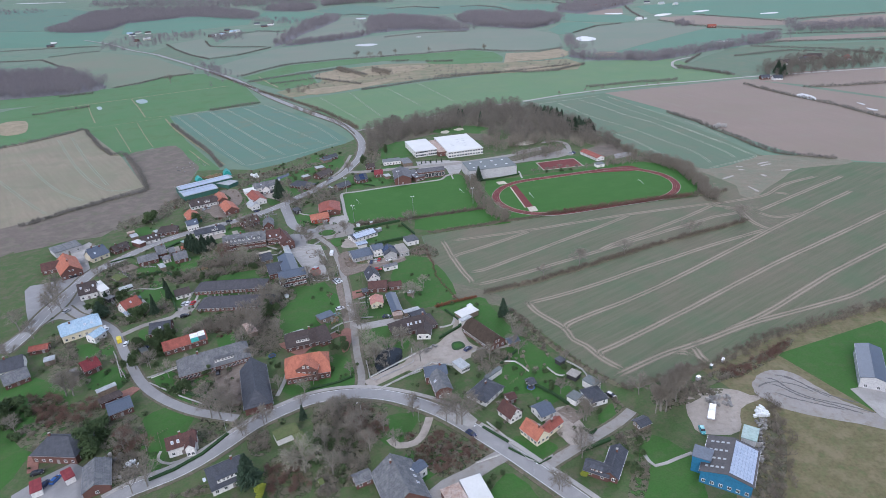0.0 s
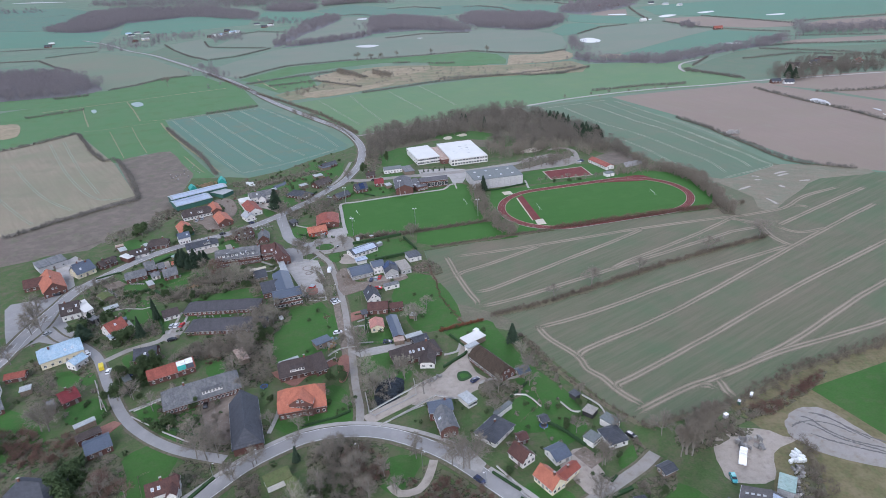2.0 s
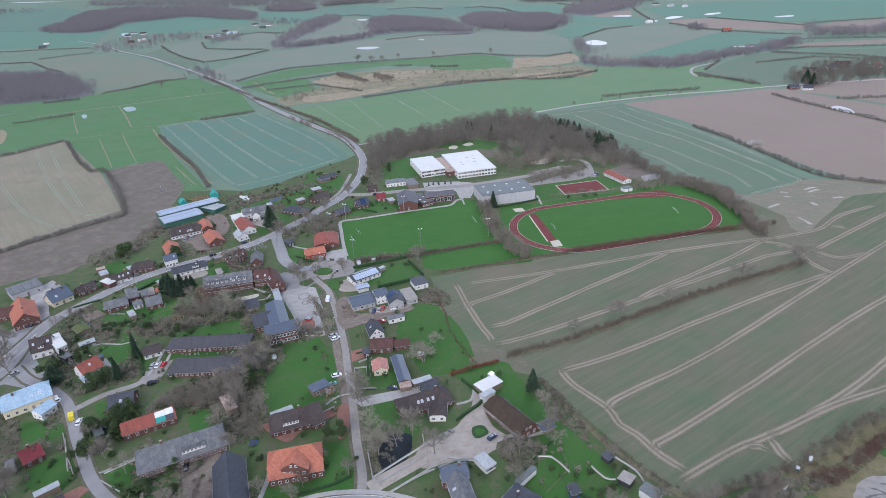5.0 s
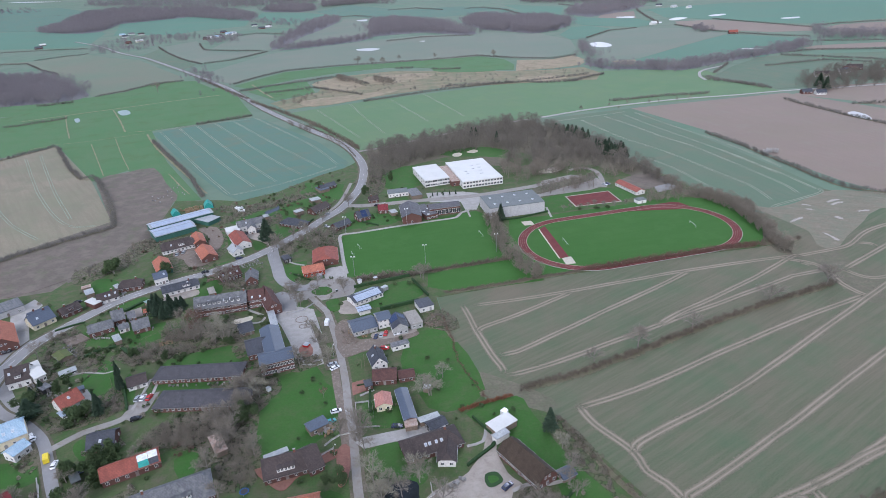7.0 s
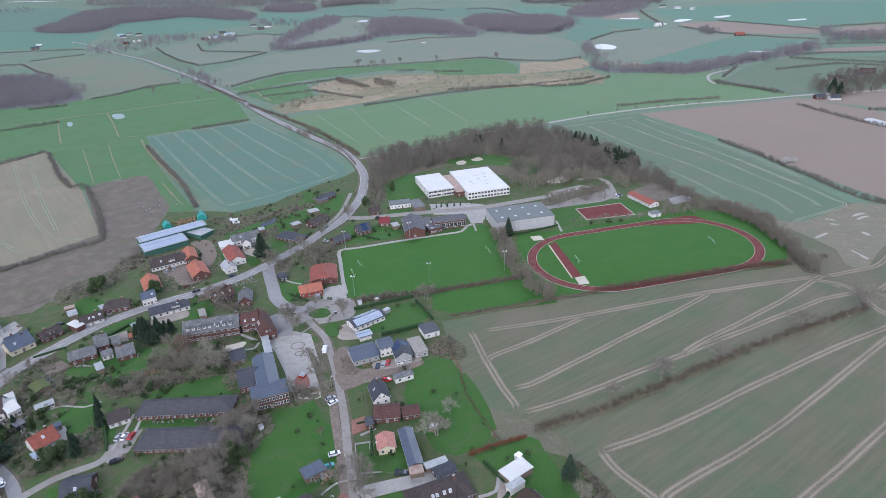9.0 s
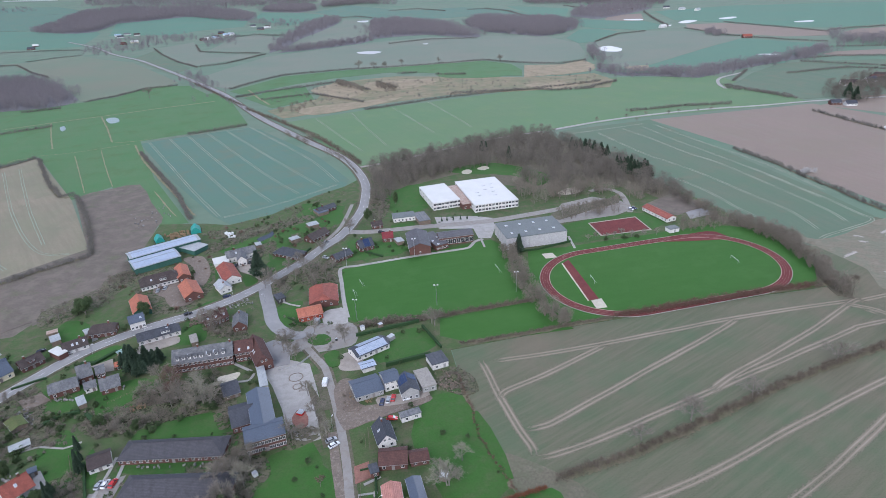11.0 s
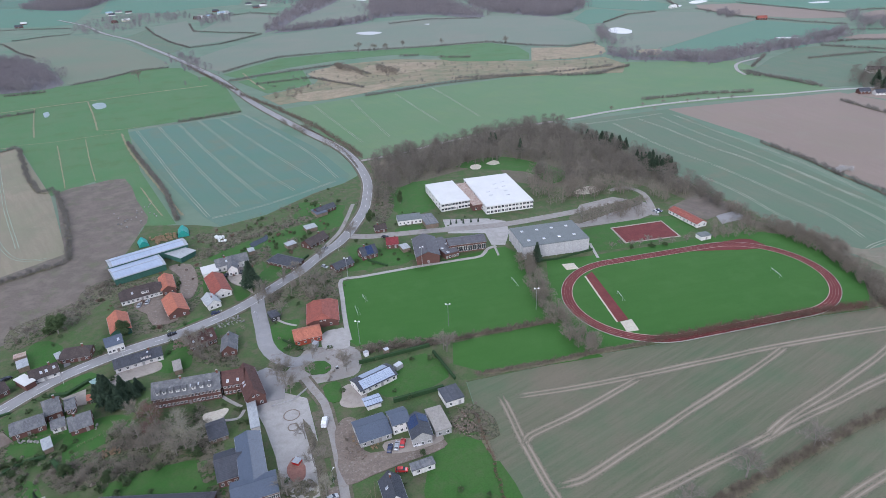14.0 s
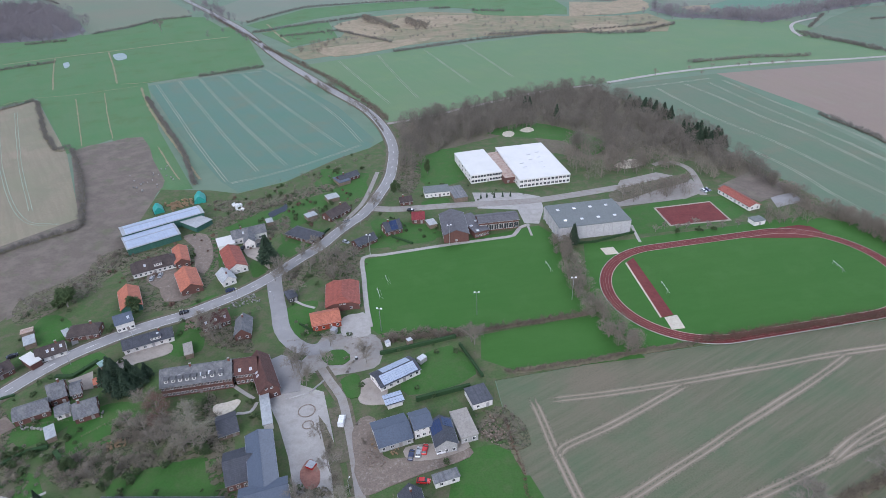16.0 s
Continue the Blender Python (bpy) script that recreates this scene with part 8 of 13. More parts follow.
hall_top = [o for o in bpy.data.objects if o.name.startswith("sports_hall") and o.parent is None][0]
for i in range(9):
    box_part("pier", (0.5, 0.4, 7.7), pose(-19 + i * 4.75, -12.75, 0), WALL["concrete"], hall_top)
for i in range(6):
    box_part("pier", (0.4, 0.5, 7.7), pose(-19.45, -12 + i * 4.8, 0), WALL["concrete"], hall_top)
for i in range(4):
    for j in (-1, 1):
        dome = box_part("rooflight", (1.4, 1.4, 0.35), pose(-14 + i * 9.0, j * 6.0, 8.09), FRAME, hall_top)
        box_part("pane", (1.1, 1.1, 0.1), pose(0, 0, 0.354), SKYPANE, dome)

house('farmhouse', -929.8, 2185.7, 4, 18.0, 9.0, 3.4, 3.6, 'pale', 'white', 'far house among leafless trees', win=(3, 0), gable=(0, 0), door=False)
house('farmhouse', -912.1, 2210.6, 19, 19.0, 9.0, 3.4, 3.6, 'grey', 'white', 'far house among leafless trees', win=(3, 0), gable=(0, 0), door=False)
house('farmhouse', -778.0, 1934.6, 34, 20.0, 9.0, 3.4, 3.6, 'white', 'cream', 'far house among leafless trees', win=(3, 0), gable=(0, 0), door=False)
house('farmhouse', -793.9, 1900.8, -20, 16.0, 9.0, 3.4, 3.6, 'rust', 'brick', 'far house among leafless trees', win=(3, 0), gable=(0, 0), door=False)
house('farmhouse', -572.4, 1902.7, 34, 14.0, 9.0, 3.4, 3.6, 'white', 'white', 'far house among leafless trees', win=(3, 0), gable=(0, 0), door=False)
house('farmhouse', -555.3, 1922.8, 36, 14.0, 9.0, 3.4, 3.6, 'pale', 'white', 'far house among leafless trees', win=(3, 0), gable=(0, 0), door=False)
house('farmhouse', -541.0, 1994.1, -4, 20.0, 9.0, 3.4, 3.6, 'pale', 'white', 'far house among leafless trees', win=(3, 0), gable=(0, 0), door=False)
house('farmhouse', -577.9, 2069.2, -14, 17.0, 9.0, 3.4, 3.6, 'slate', 'brick', 'far house among leafless trees', win=(3, 0), gable=(0, 0), door=False)
house('farmhouse', -463.0, 2161.1, 14, 16.0, 9.0, 3.4, 3.6, 'white', 'grey', 'far house among leafless trees', win=(3, 0), gable=(0, 0), door=False)
house('farmhouse', -474.8, 2129.9, 4, 20.0, 9.0, 3.4, 3.6, 'slate', 'brick', 'far house among leafless trees', win=(3, 0), gable=(0, 0), door=False)
house('farmhouse', -1075.0, 1986.1, 36, 15.0, 9.0, 3.4, 3.6, 'white', 'brick', 'far house among leafless trees', win=(3, 0), gable=(0, 0), door=False)
house('farmhouse', 653.0, 2086.2, -10, 19.0, 9.0, 3.4, 3.6, 'rust', 'brick', 'far house among leafless trees', win=(3, 0), gable=(0, 0), door=False)
house('farmhouse', 638.8, 2130.4, 35, 18.0, 9.0, 3.4, 3.6, 'slate', 'white', 'far house among leafless trees', win=(3, 0), gable=(0, 0), door=False)
house('farmhouse', 595.0, 2087.4, -6, 15.0, 9.0, 3.4, 3.6, 'red', 'white', 'far house among leafless trees', win=(3, 0), gable=(0, 0), door=False)
house('farmhouse', 631.4, 1332.5, -10, 17.0, 9.0, 3.4, 3.6, 'red', 'brick', 'far house among leafless trees', win=(3, 0), gable=(0, 0), door=False)
house('farmhouse', 566.3, 881.4, -10, 15.0, 9.0, 3.4, 3.6, 'rust', 'brick', 'far house among leafless trees', win=(3, 0), gable=(0, 0), door=False)
house('farmhouse', 453.5, 762.1, -5, 11.0, 7.0, 2.8, 2.6, 'slate', 'white', 'far house among leafless trees', win=(3, 0), gable=(0, 0), door=False)
house('farmhouse', 441.9, 770.5, -4, 11.0, 7.0, 2.8, 2.6, 'slate', 'brick', 'far house among leafless trees', win=(3, 0), gable=(0, 0), door=False)

# ---- woods and hedges ----
wood('wood', inside([(-52.0, 613.3), (-61.3, 643.1), (-38.2, 653.6), (-9.9, 670.5), (25.4, 690.8), (63.1, 710.8), (112.8, 726.5), (118.0, 712.0), (134.3, 672.8), (159.8, 616.3), (172.5, 565.3), (179.5, 523.4), (178.6, 489.0), (170.0, 519.8), (149.5, 548.8), (136.5, 559.5), (119.9, 575.0), (90.9, 561.6), (75.1, 566.9), (66.6, 578.4), (64.6, 591.8), (93.8, 593.1), (84.4, 613.2), (59.0, 628.7), (25.0, 620.4), (6.0, 613.9), (-8.1, 602.7), (-17.2, 593.8), (-34.5, 574.4), (-38.0, 544.4), (-48.7, 560.5)], 680, 1), WOODTWIG, 'leafless school wood of grey-brown trees', 8, 13, seed=1, per=240, width=0.17, slim=0.42)
wood('wood', inside([(84.3, 560.4), (118.2, 569.0), (134.6, 553.8), (129.1, 543.2), (112.3, 548.4), (82.3, 542.4)], 60, 2), TWIG, 'row of young leafless trees by the car park', 6, 9, seed=2, per=160, slim=0.42)
wood('wood', inside([(169.0, 536.1), (182.0, 488.5), (199.8, 468.2), (207.8, 447.2), (205.1, 413.2), (199.4, 380.0), (193.5, 383.4), (195.9, 408.4), (197.7, 441.3), (186.9, 470.2), (177.3, 493.9)], 190, 3), TWIG, 'belt of leafless trees and scrub beside the track', 5, 9, seed=3, per=200, width=0.18, slim=0.4)
wood('wood', inside([(33.5, 458.1), (41.5, 456.9), (43.3, 423.1), (45.9, 399.8), (55.3, 376.2), (55.5, 367.1), (47.1, 374.8), (38.9, 392.9), (34.5, 424.3)], 75, 4), TWIG, 'leafless tree belt between the pitch and the track', 4.5, 8, seed=4, per=260, slim=0.42)
wood('wood', inside([(455.3, 820.6), (505.7, 848.4), (551.0, 870.8), (606.7, 855.9), (627.8, 809.0), (564.7, 792.8), (492.7, 773.1), (453.1, 767.7)], 170, 10), WOODTWIG, 'leafless copse round a far farm', 7, 12, seed=10, per=210, width=0.2, slim=0.36)
wood('wood', inside([(-154.3, 796.6), (-124.1, 760.5), (-70.9, 659.4), (-76.3, 651.0), (-119.0, 722.3), (-154.6, 776.6)], 60, 16), TWIG, 'leafless trees beside the country road', 5, 9, seed=16, per=160, width=0.25, slim=0.42)
wood('wood', inside([(-425.6, 1234.2), (-327.5, 1108.7), (-218.6, 914.9), (-155.5, 803.9), (-156.3, 787.1), (-224.5, 904.2), (-313.9, 1057.7), (-409.5, 1199.8)], 70, 17), HAZEWOOD, 'leafless trees beside the country road', 5, 9, seed=17, per=110, width=0.3, slim=0.42, stray=14)
wood('wood', inside([(-133.9, 1088.2), (-85.0, 1009.5), (-76.6, 989.9), (-126.9, 1067.0)], 25, 18), TWIG, 'leafless willow scrub in the marsh', 7, 10, seed=18, per=120, width=0.4, slim=0.42)
wood('wood', inside([(-71.1, 1055.2), (-39.6, 1007.4), (-39.1, 985.4), (-67.9, 1030.4)], 20, 19), TWIG, 'leafless willow scrub in the marsh', 7, 10, seed=19, per=120, width=0.4, slim=0.42)
field_hedge([(-46.8, 382.5), (-31.0, 385.3), (-14.9, 386.2), (-4.0, 388.7), (18.2, 392.9), (41.7, 397.2)], low=1.2, high=2.2, step=0.6400000000000001, per=44, width=0.13, seed=412, jitter=0.6)
field_hedge([(-0.8, 338.5), (0.0, 328.0), (2.1, 317.9), (3.8, 299.8), (7.4, 289.2), (11.0, 278.5), (13.1, 272.6)], 'russet field hedge behind the gardens', 1.0, 1.8, 1.1, RUSTTWIG, 24, 0.16, 7, 0.5)
field_hedge([(2.0, 267.0), (10.1, 270.2), (23.0, 273.5)], 'russet beech hedge behind the gardens', 1.5, 2.1, 0.35, BEECH, 60, 0.12, 8, 0.4)
field_hedge([(-46.8, 382.5), (-31.0, 385.3), (-14.9, 386.2), (-4.0, 388.7), (18.2, 392.9), (41.7, 397.2)], low=2.0, high=3.8, step=0.8, per=44, width=0.13, seed=417, jitter=1.5)
field_hedge([(110.3, 200.2), (126.0, 208.1), (141.4, 216.6), (165.1, 224.6), (190.4, 231.6), (224.1, 241.0), (278.2, 255.4)], low=2.2, high=4.2, step=0.7200000000000001, per=44, width=0.13, seed=419, jitter=3.0)
field_hedge([(74.7, 191.8), (92.8, 197.5), (112.3, 201.9)], low=1.6, high=3.0, step=0.96, per=44, width=0.13, seed=420, jitter=2.0)
field_hedge([(38.9, 258.4), (49.0, 231.8), (62.8, 206.5), (74.9, 191.1)], low=1.4, high=2.8, step=1.2800000000000002, per=44, width=0.13, seed=421, jitter=1.5)
field_hedge([(124.4, 180.4), (121.4, 163.5), (108.3, 138.8), (95.3, 119.1)], low=2.0, high=3.6, step=0.7200000000000001, per=44, width=0.13, seed=422, jitter=3.0)
field_hedge([(263.6, 634.9), (274.7, 590.3), (277.6, 559.4), (283.1, 526.4), (286.4, 493.5), (293.4, 471.1), (325.2, 447.2)], low=2.4, high=4.8, step=2.2, mat=HEDGEROW, per=64, width=0.24, seed=425, jitter=1.2)
field_hedge([(404.3, 746.2), (418.1, 669.8), (433.1, 613.5), (440.3, 557.0), (456.6, 484.5)], low=2.4, high=4.8, step=2.2, mat=HEDGEROW, per=64, width=0.24, seed=426, jitter=1.2)
field_hedge([(-396.0, 741.6), (-338.6, 652.3), (-309.6, 615.4), (-299.5, 621.0)], low=2.4, high=4.8, step=2.2, mat=HEDGEROW, per=64, width=0.24, seed=428, jitter=1.2)
field_hedge([(-296.7, 614.2), (-262.1, 559.1), (-227.9, 492.4)], low=2.4, high=4.8, step=2.2, mat=HEDGEROW, per=64, width=0.24, seed=429, jitter=1.2)
field_hedge([(-294.4, 427.9), (-273.6, 451.8), (-252.4, 472.1), (-227.9, 492.4)], low=2.4, high=4.8, step=2.2, mat=HEDGEROW, per=64, width=0.24, seed=430, jitter=1.2)
field_hedge([(-459.9, 679.3), (-430.6, 704.6), (-400.5, 748.4)], low=2.4, high=4.8, step=2.2, mat=HEDGEROW, per=64, width=0.24, seed=431, jitter=1.2)
field_hedge([(-293.1, 739.8), (-244.2, 659.1), (-209.5, 602.3), (-181.2, 543.5)], low=2.4, high=4.8, step=2.2, mat=HEDGEROW, per=64, width=0.24, seed=432, jitter=1.2)
field_hedge([(-210.7, 840.2), (-251.0, 821.1), (-269.9, 810.0)], low=2.4, high=4.8, step=2.2, mat=HEDGEROW, per=64, width=0.24, seed=433, jitter=1.2)
field_hedge([(383.1, 908.5), (401.1, 863.4), (417.1, 813.2)], low=2.4, high=4.8, step=2.2, mat=HEDGEROW, per=64, width=0.24, seed=434, jitter=1.2)
field_hedge([(-76.7, 885.0), (21.2, 930.4), (90.6, 948.0), (143.1, 952.7), (246.0, 981.7)], low=2.4, high=4.8, step=2.2, mat=HEDGEROW, per=64, width=0.24, seed=435, jitter=1.2)
field_hedge([(565.9, 1040.7), (655.5, 955.9), (691.5, 860.8)], low=2.4, high=4.8, step=2.2, mat=HEDGEROW, per=64, width=0.24, seed=437, jitter=1.2)
field_hedge([(222.3, 795.2), (284.8, 804.4), (344.1, 802.5)], low=2.4, high=4.8, step=2.2, mat=HEDGEROW, per=64, width=0.24, seed=438, jitter=1.2)
field_hedge([(-522.8, 862.0), (-462.7, 897.2)], low=2.4, high=4.8, step=2.2, mat=HEDGEROW, per=64, width=0.24, seed=439, jitter=1.2)
field_hedge([(454.1, 708.5), (503.4, 700.9), (571.0, 701.1)], low=2.4, high=4.8, step=2.2, mat=HEDGEROW, per=64, width=0.24, seed=443, jitter=1.2)

area('woodland_floor', [(-1387.4, 2533.1), (-1304.7, 2463.6), (-1199.1, 2371.0), (-1106.6, 2414.6), (-1171.6, 2747.1), (-1066.7, 2787.7), (-950.6, 2912.1), (-791.3, 2721.7), (-687.8, 2578.3), (-609.1, 2552.3), (-628.8, 2749.5), (-766.5, 3019.1), (-849.2, 3101.8), (-959.0, 3268.5), (-1158.3, 3315.6), (-1351.1, 3404.2), (-1469.4, 3364.7), (-1528.6, 3261.6), (-1484.5, 2986.5), (-1435.1, 2795.7), (-1409.8, 2643.2)], HAZEFLOOR, 'leafless wood floor paled with painted haze', 'ground', z=0.2668)
wood('wood', inside([(-1387.4, 2533.1), (-1304.7, 2463.6), (-1199.1, 2371.0), (-1106.6, 2414.6), (-1171.6, 2747.1), (-1066.7, 2787.7), (-950.6, 2912.1), (-791.3, 2721.7), (-687.8, 2578.3), (-609.1, 2552.3), (-628.8, 2749.5), (-766.5, 3019.1), (-849.2, 3101.8), (-959.0, 3268.5), (-1158.3, 3315.6), (-1351.1, 3404.2), (-1469.4, 3364.7), (-1528.6, 3261.6), (-1484.5, 2986.5), (-1435.1, 2795.7), (-1409.8, 2643.2)], 3600, 60), HAZEWOOD, 'far dark leafless wood', 16, 22, seed=60, per=54, width=1.1, slim=0.42, stray=14)
area('woodland_floor', [(-656.6, 2994.0), (-471.1, 2846.5), (-418.1, 2897.5), (-430.2, 3060.6), (-500.7, 3201.1), (-660.3, 3222.2)], HAZEFLOOR, 'leafless wood floor paled with painted haze', 'ground', z=0.2676)
wood('wood', inside([(-656.6, 2994.0), (-471.1, 2846.5), (-418.1, 2897.5), (-430.2, 3060.6), (-500.7, 3201.1), (-660.3, 3222.2)], 650, 61), HAZEWOOD, 'far dark leafless wood', 14, 20, seed=61, per=50, width=1.2, slim=0.42, stray=14)
area('woodland_floor', [(-325.3, 1524.2), (-305.8, 1581.9), (-299.9, 1779.8), (-267.8, 1975.2), (-244.4, 2211.6), (-257.2, 2394.5), (-308.8, 2452.9), (-348.9, 2255.4), (-355.0, 1975.4), (-342.0, 1704.0), (-333.9, 1584.3)], HAZEFLOOR, 'leafless wood floor paled with painted haze', 'ground', z=0.2684)
wood('wood', inside([(-325.3, 1524.2), (-305.8, 1581.9), (-299.9, 1779.8), (-267.8, 1975.2), (-244.4, 2211.6), (-257.2, 2394.5), (-308.8, 2452.9), (-348.9, 2255.4), (-355.0, 1975.4), (-342.0, 1704.0), (-333.9, 1584.3)], 460, 62), HAZEWOOD, 'belt of far leafless trees', 10, 15, seed=62, per=90, width=0.6, slim=0.42, stray=14)
area('woodland_floor', [(-305.6, 1515.9), (-225.6, 1547.0), (-131.1, 1606.2), (-108.3, 1662.4), (-110.9, 1711.6), (-162.8, 1677.0), (-234.3, 1611.1), (-292.2, 1576.0)], HAZEFLOOR, 'leafless wood floor paled with painted haze', 'ground', z=0.2692)
wood('wood', inside([(-305.6, 1515.9), (-225.6, 1547.0), (-131.1, 1606.2), (-108.3, 1662.4), (-110.9, 1711.6), (-162.8, 1677.0), (-234.3, 1611.1), (-292.2, 1576.0)], 260, 63), HAZEWOOD, 'row of far leafless trees', 8, 12, seed=63, per=90, width=0.5, slim=0.42, stray=14)
area('woodland_floor', [(-109.6, 1686.6), (-55.8, 1708.9), (27.0, 1717.6), (113.6, 1600.2), (146.6, 1607.0), (146.7, 1668.2), (115.4, 1779.9), (80.3, 1924.2), (21.2, 2067.1), (-64.7, 2180.7), (-129.9, 2141.2), (-133.6, 1964.9)], HAZEFLOOR, 'leafless wood floor paled with painted haze', 'ground', z=0.2700)
wood('wood', inside([(-109.6, 1686.6), (-55.8, 1708.9), (27.0, 1717.6), (113.6, 1600.2), (146.6, 1607.0), (146.7, 1668.2), (115.4, 1779.9), (80.3, 1924.2), (21.2, 2067.1), (-64.7, 2180.7), (-129.9, 2141.2), (-133.6, 1964.9)], 1000, 64), HAZEWOOD, 'far dark leafless wood', 13, 18, seed=64, per=80, width=0.7, slim=0.42, stray=14)
area('woodland_floor', [(132.4, 1893.5), (176.6, 1691.4), (211.2, 1647.2), (270.9, 1544.5), (330.4, 1584.4), (388.1, 1684.3), (408.3, 1746.4), (393.3, 1853.3), (352.4, 1951.7), (289.1, 1955.0), (242.4, 2084.0), (192.6, 2096.3)], HAZEFLOOR, 'leafless wood floor paled with painted haze', 'ground', z=0.2708)
wood('wood', inside([(132.4, 1893.5), (176.6, 1691.4), (211.2, 1647.2), (270.9, 1544.5), (330.4, 1584.4), (388.1, 1684.3), (408.3, 1746.4), (393.3, 1853.3), (352.4, 1951.7), (289.1, 1955.0), (242.4, 2084.0), (192.6, 2096.3)], 1300, 65), HAZEWOOD, 'far dark leafless wood', 13, 18, seed=65, per=76, width=0.8, slim=0.42, stray=14)
area('woodland_floor', [(-725.8, 1004.3), (-547.2, 1023.3), (-517.4, 1041.0), (-518.0, 1076.4), (-548.7, 1123.3), (-605.1, 1196.4), (-691.3, 1287.1), (-1003.5, 1375.7)], HAZEFLOOR, 'leafless wood floor paled with painted haze', 'ground', z=0.2716)
wood('wood', inside([(-725.8, 1004.3), (-547.2, 1023.3), (-517.4, 1041.0), (-518.0, 1076.4), (-548.7, 1123.3), (-605.1, 1196.4), (-691.3, 1287.1), (-1003.5, 1375.7)], 1300, 66), HAZEWOOD, 'dark leafless wood on the far meadow', 12, 17, seed=66, per=110, width=0.35, slim=0.42, stray=14)
area('woodland_floor', [(262.8, 1070.1), (285.1, 1012.8), (321.1, 1000.7), (376.8, 964.1), (464.5, 1014.2), (545.0, 1054.2), (600.0, 1073.8), (667.2, 1137.0), (675.7, 1161.9), (590.7, 1102.2), (507.0, 1062.9), (440.9, 1032.9), (375.4, 1015.6), (321.7, 1024.4), (293.7, 1038.9), (276.2, 1092.2)], HAZEFLOOR, 'leafless wood floor paled with painted haze', 'ground', z=0.2724)
wood('wood', inside([(262.8, 1070.1), (285.1, 1012.8), (321.1, 1000.7), (376.8, 964.1), (464.5, 1014.2), (545.0, 1054.2), (600.0, 1073.8), (667.2, 1137.0), (675.7, 1161.9), (590.7, 1102.2), (507.0, 1062.9), (440.9, 1032.9), (375.4, 1015.6), (321.7, 1024.4), (293.7, 1038.9), (276.2, 1092.2)], 420, 67), HAZEWOOD, 'belt of dark leafless trees across the fields', 8, 13, seed=67, per=90, width=0.45, slim=0.42, stray=14)
wood('wood', inside([(472.6, 844.6), (491.9, 815.6), (646.3, 819.4), (716.1, 897.6), (565.4, 906.1), (506.1, 866.4), (483.6, 855.3)], 150, 68), WOODTWIG, 'leafless copse round a far farm', 8, 12, seed=68, per=210, width=0.2, slim=0.36)
wood('wood', inside([(801.0, 1347.2), (715.6, 1181.8), (920.2, 1126.3), (992.9, 1207.8), (783.5, 1223.3), (756.8, 1236.2), (802.5, 1325.8)], 230, 69), HAZEWOOD, 'far leafless copse', 11, 16, seed=69, per=80, width=0.6, slim=0.42, stray=14)
wood('wood', inside([(-797.1, 1671.8), (-686.4, 1626.9), (-665.7, 1854.1), (-590.3, 1895.1), (-646.8, 2051.4), (-763.3, 2080.3), (-866.7, 2014.4), (-861.3, 1835.1)], 210, 70), HAZEWOOD, 'leafless trees round a far hamlet', 9, 14, seed=70, per=80, width=0.5, slim=0.42, stray=14)
wood('wood', inside([(-530.9, 1711.9), (-461.7, 1747.8), (-494.0, 1943.7), (-583.3, 1932.2)], 90, 71), HAZEWOOD, 'leafless trees along a far lane', 9, 14, seed=71, per=80, width=0.5, slim=0.42, stray=14)
wood('wood', inside([(-575.7, 2330.7), (-412.7, 2158.3), (-349.0, 2196.0), (-411.6, 2357.4), (-579.5, 2557.7)], 90, 72), HAZEWOOD, 'leafless trees along a far lane', 9, 14, seed=72, per=70, width=0.6, slim=0.42, stray=14)
area('woodland_floor', [(448.9, 2006.1), (487.5, 1863.9), (616.1, 1972.6), (734.9, 2117.2), (724.3, 2294.2), (574.6, 2302.5)], HAZEFLOOR, 'leafless wood floor paled with painted haze', 'ground', z=0.2772)
wood('wood', inside([(448.9, 2006.1), (487.5, 1863.9), (616.1, 1972.6), (734.9, 2117.2), (724.3, 2294.2), (574.6, 2302.5)], 420, 73), HAZEWOOD, 'wooded far village', 13, 19, seed=73, per=60, width=0.9, slim=0.42, stray=14)
wood('wood', inside([(304.5, 1276.4), (291.3, 1182.4), (289.2, 1121.4), (304.7, 1151.7), (315.8, 1227.2), (328.6, 1314.0)], 60, 74), HAZEWOOD, 'leafless trees by the stream', 9, 14, seed=74, per=100, width=0.4, slim=0.42, stray=14)
wood('wood', inside([(-424.1, 1256.5), (-337.1, 1133.0), (-316.9, 1108.0), (-351.7, 1167.3), (-417.4, 1271.9)], 60, 75), HAZEWOOD, 'leafless trees beside the country road', 7, 11, seed=75, per=110, width=0.3, slim=0.42, stray=14)
wood('wood', inside([(-2452.3, 3343.8), (-1810.8, 3358.1), (-1931.2, 3585.9), (-2646.3, 3613.0)], 160, 76), HAZEWOOD, 'far leafless copse', 12, 18, seed=76, per=60, width=1.0, slim=0.42, stray=14)
wood('wood', inside([(-403.7, 3047.0), (-234.8, 3118.3), (-80.0, 3000.4), (-240.5, 3205.1), (-424.8, 3217.9)], 420, 77), HAZEWOOD, 'far wooded ridge', 15, 22, seed=77, per=44, width=1.5, slim=0.42, stray=14)
wood('wood', inside([(422.4, 2625.8), (541.5, 2485.8), (679.3, 2396.8), (809.9, 2219.9), (864.4, 2360.5), (583.2, 2663.8), (451.1, 2790.0)], 700, 78), HAZEWOOD, 'far wooded ridge', 15, 22, seed=78, per=44, width=1.5, slim=0.42, stray=14)
wood('wood', inside([(-1700.1, 3636.0), (-1197.7, 3431.6), (-791.5, 3227.0), (-460.4, 3290.5), (-476.2, 3411.3), (-1292.9, 3712.3), (-1803.5, 3862.1)], 900, 79), HAZEWOOD, 'far wooded ridge', 16, 24, seed=79, per=44, width=1.6, slim=0.42, stray=14)
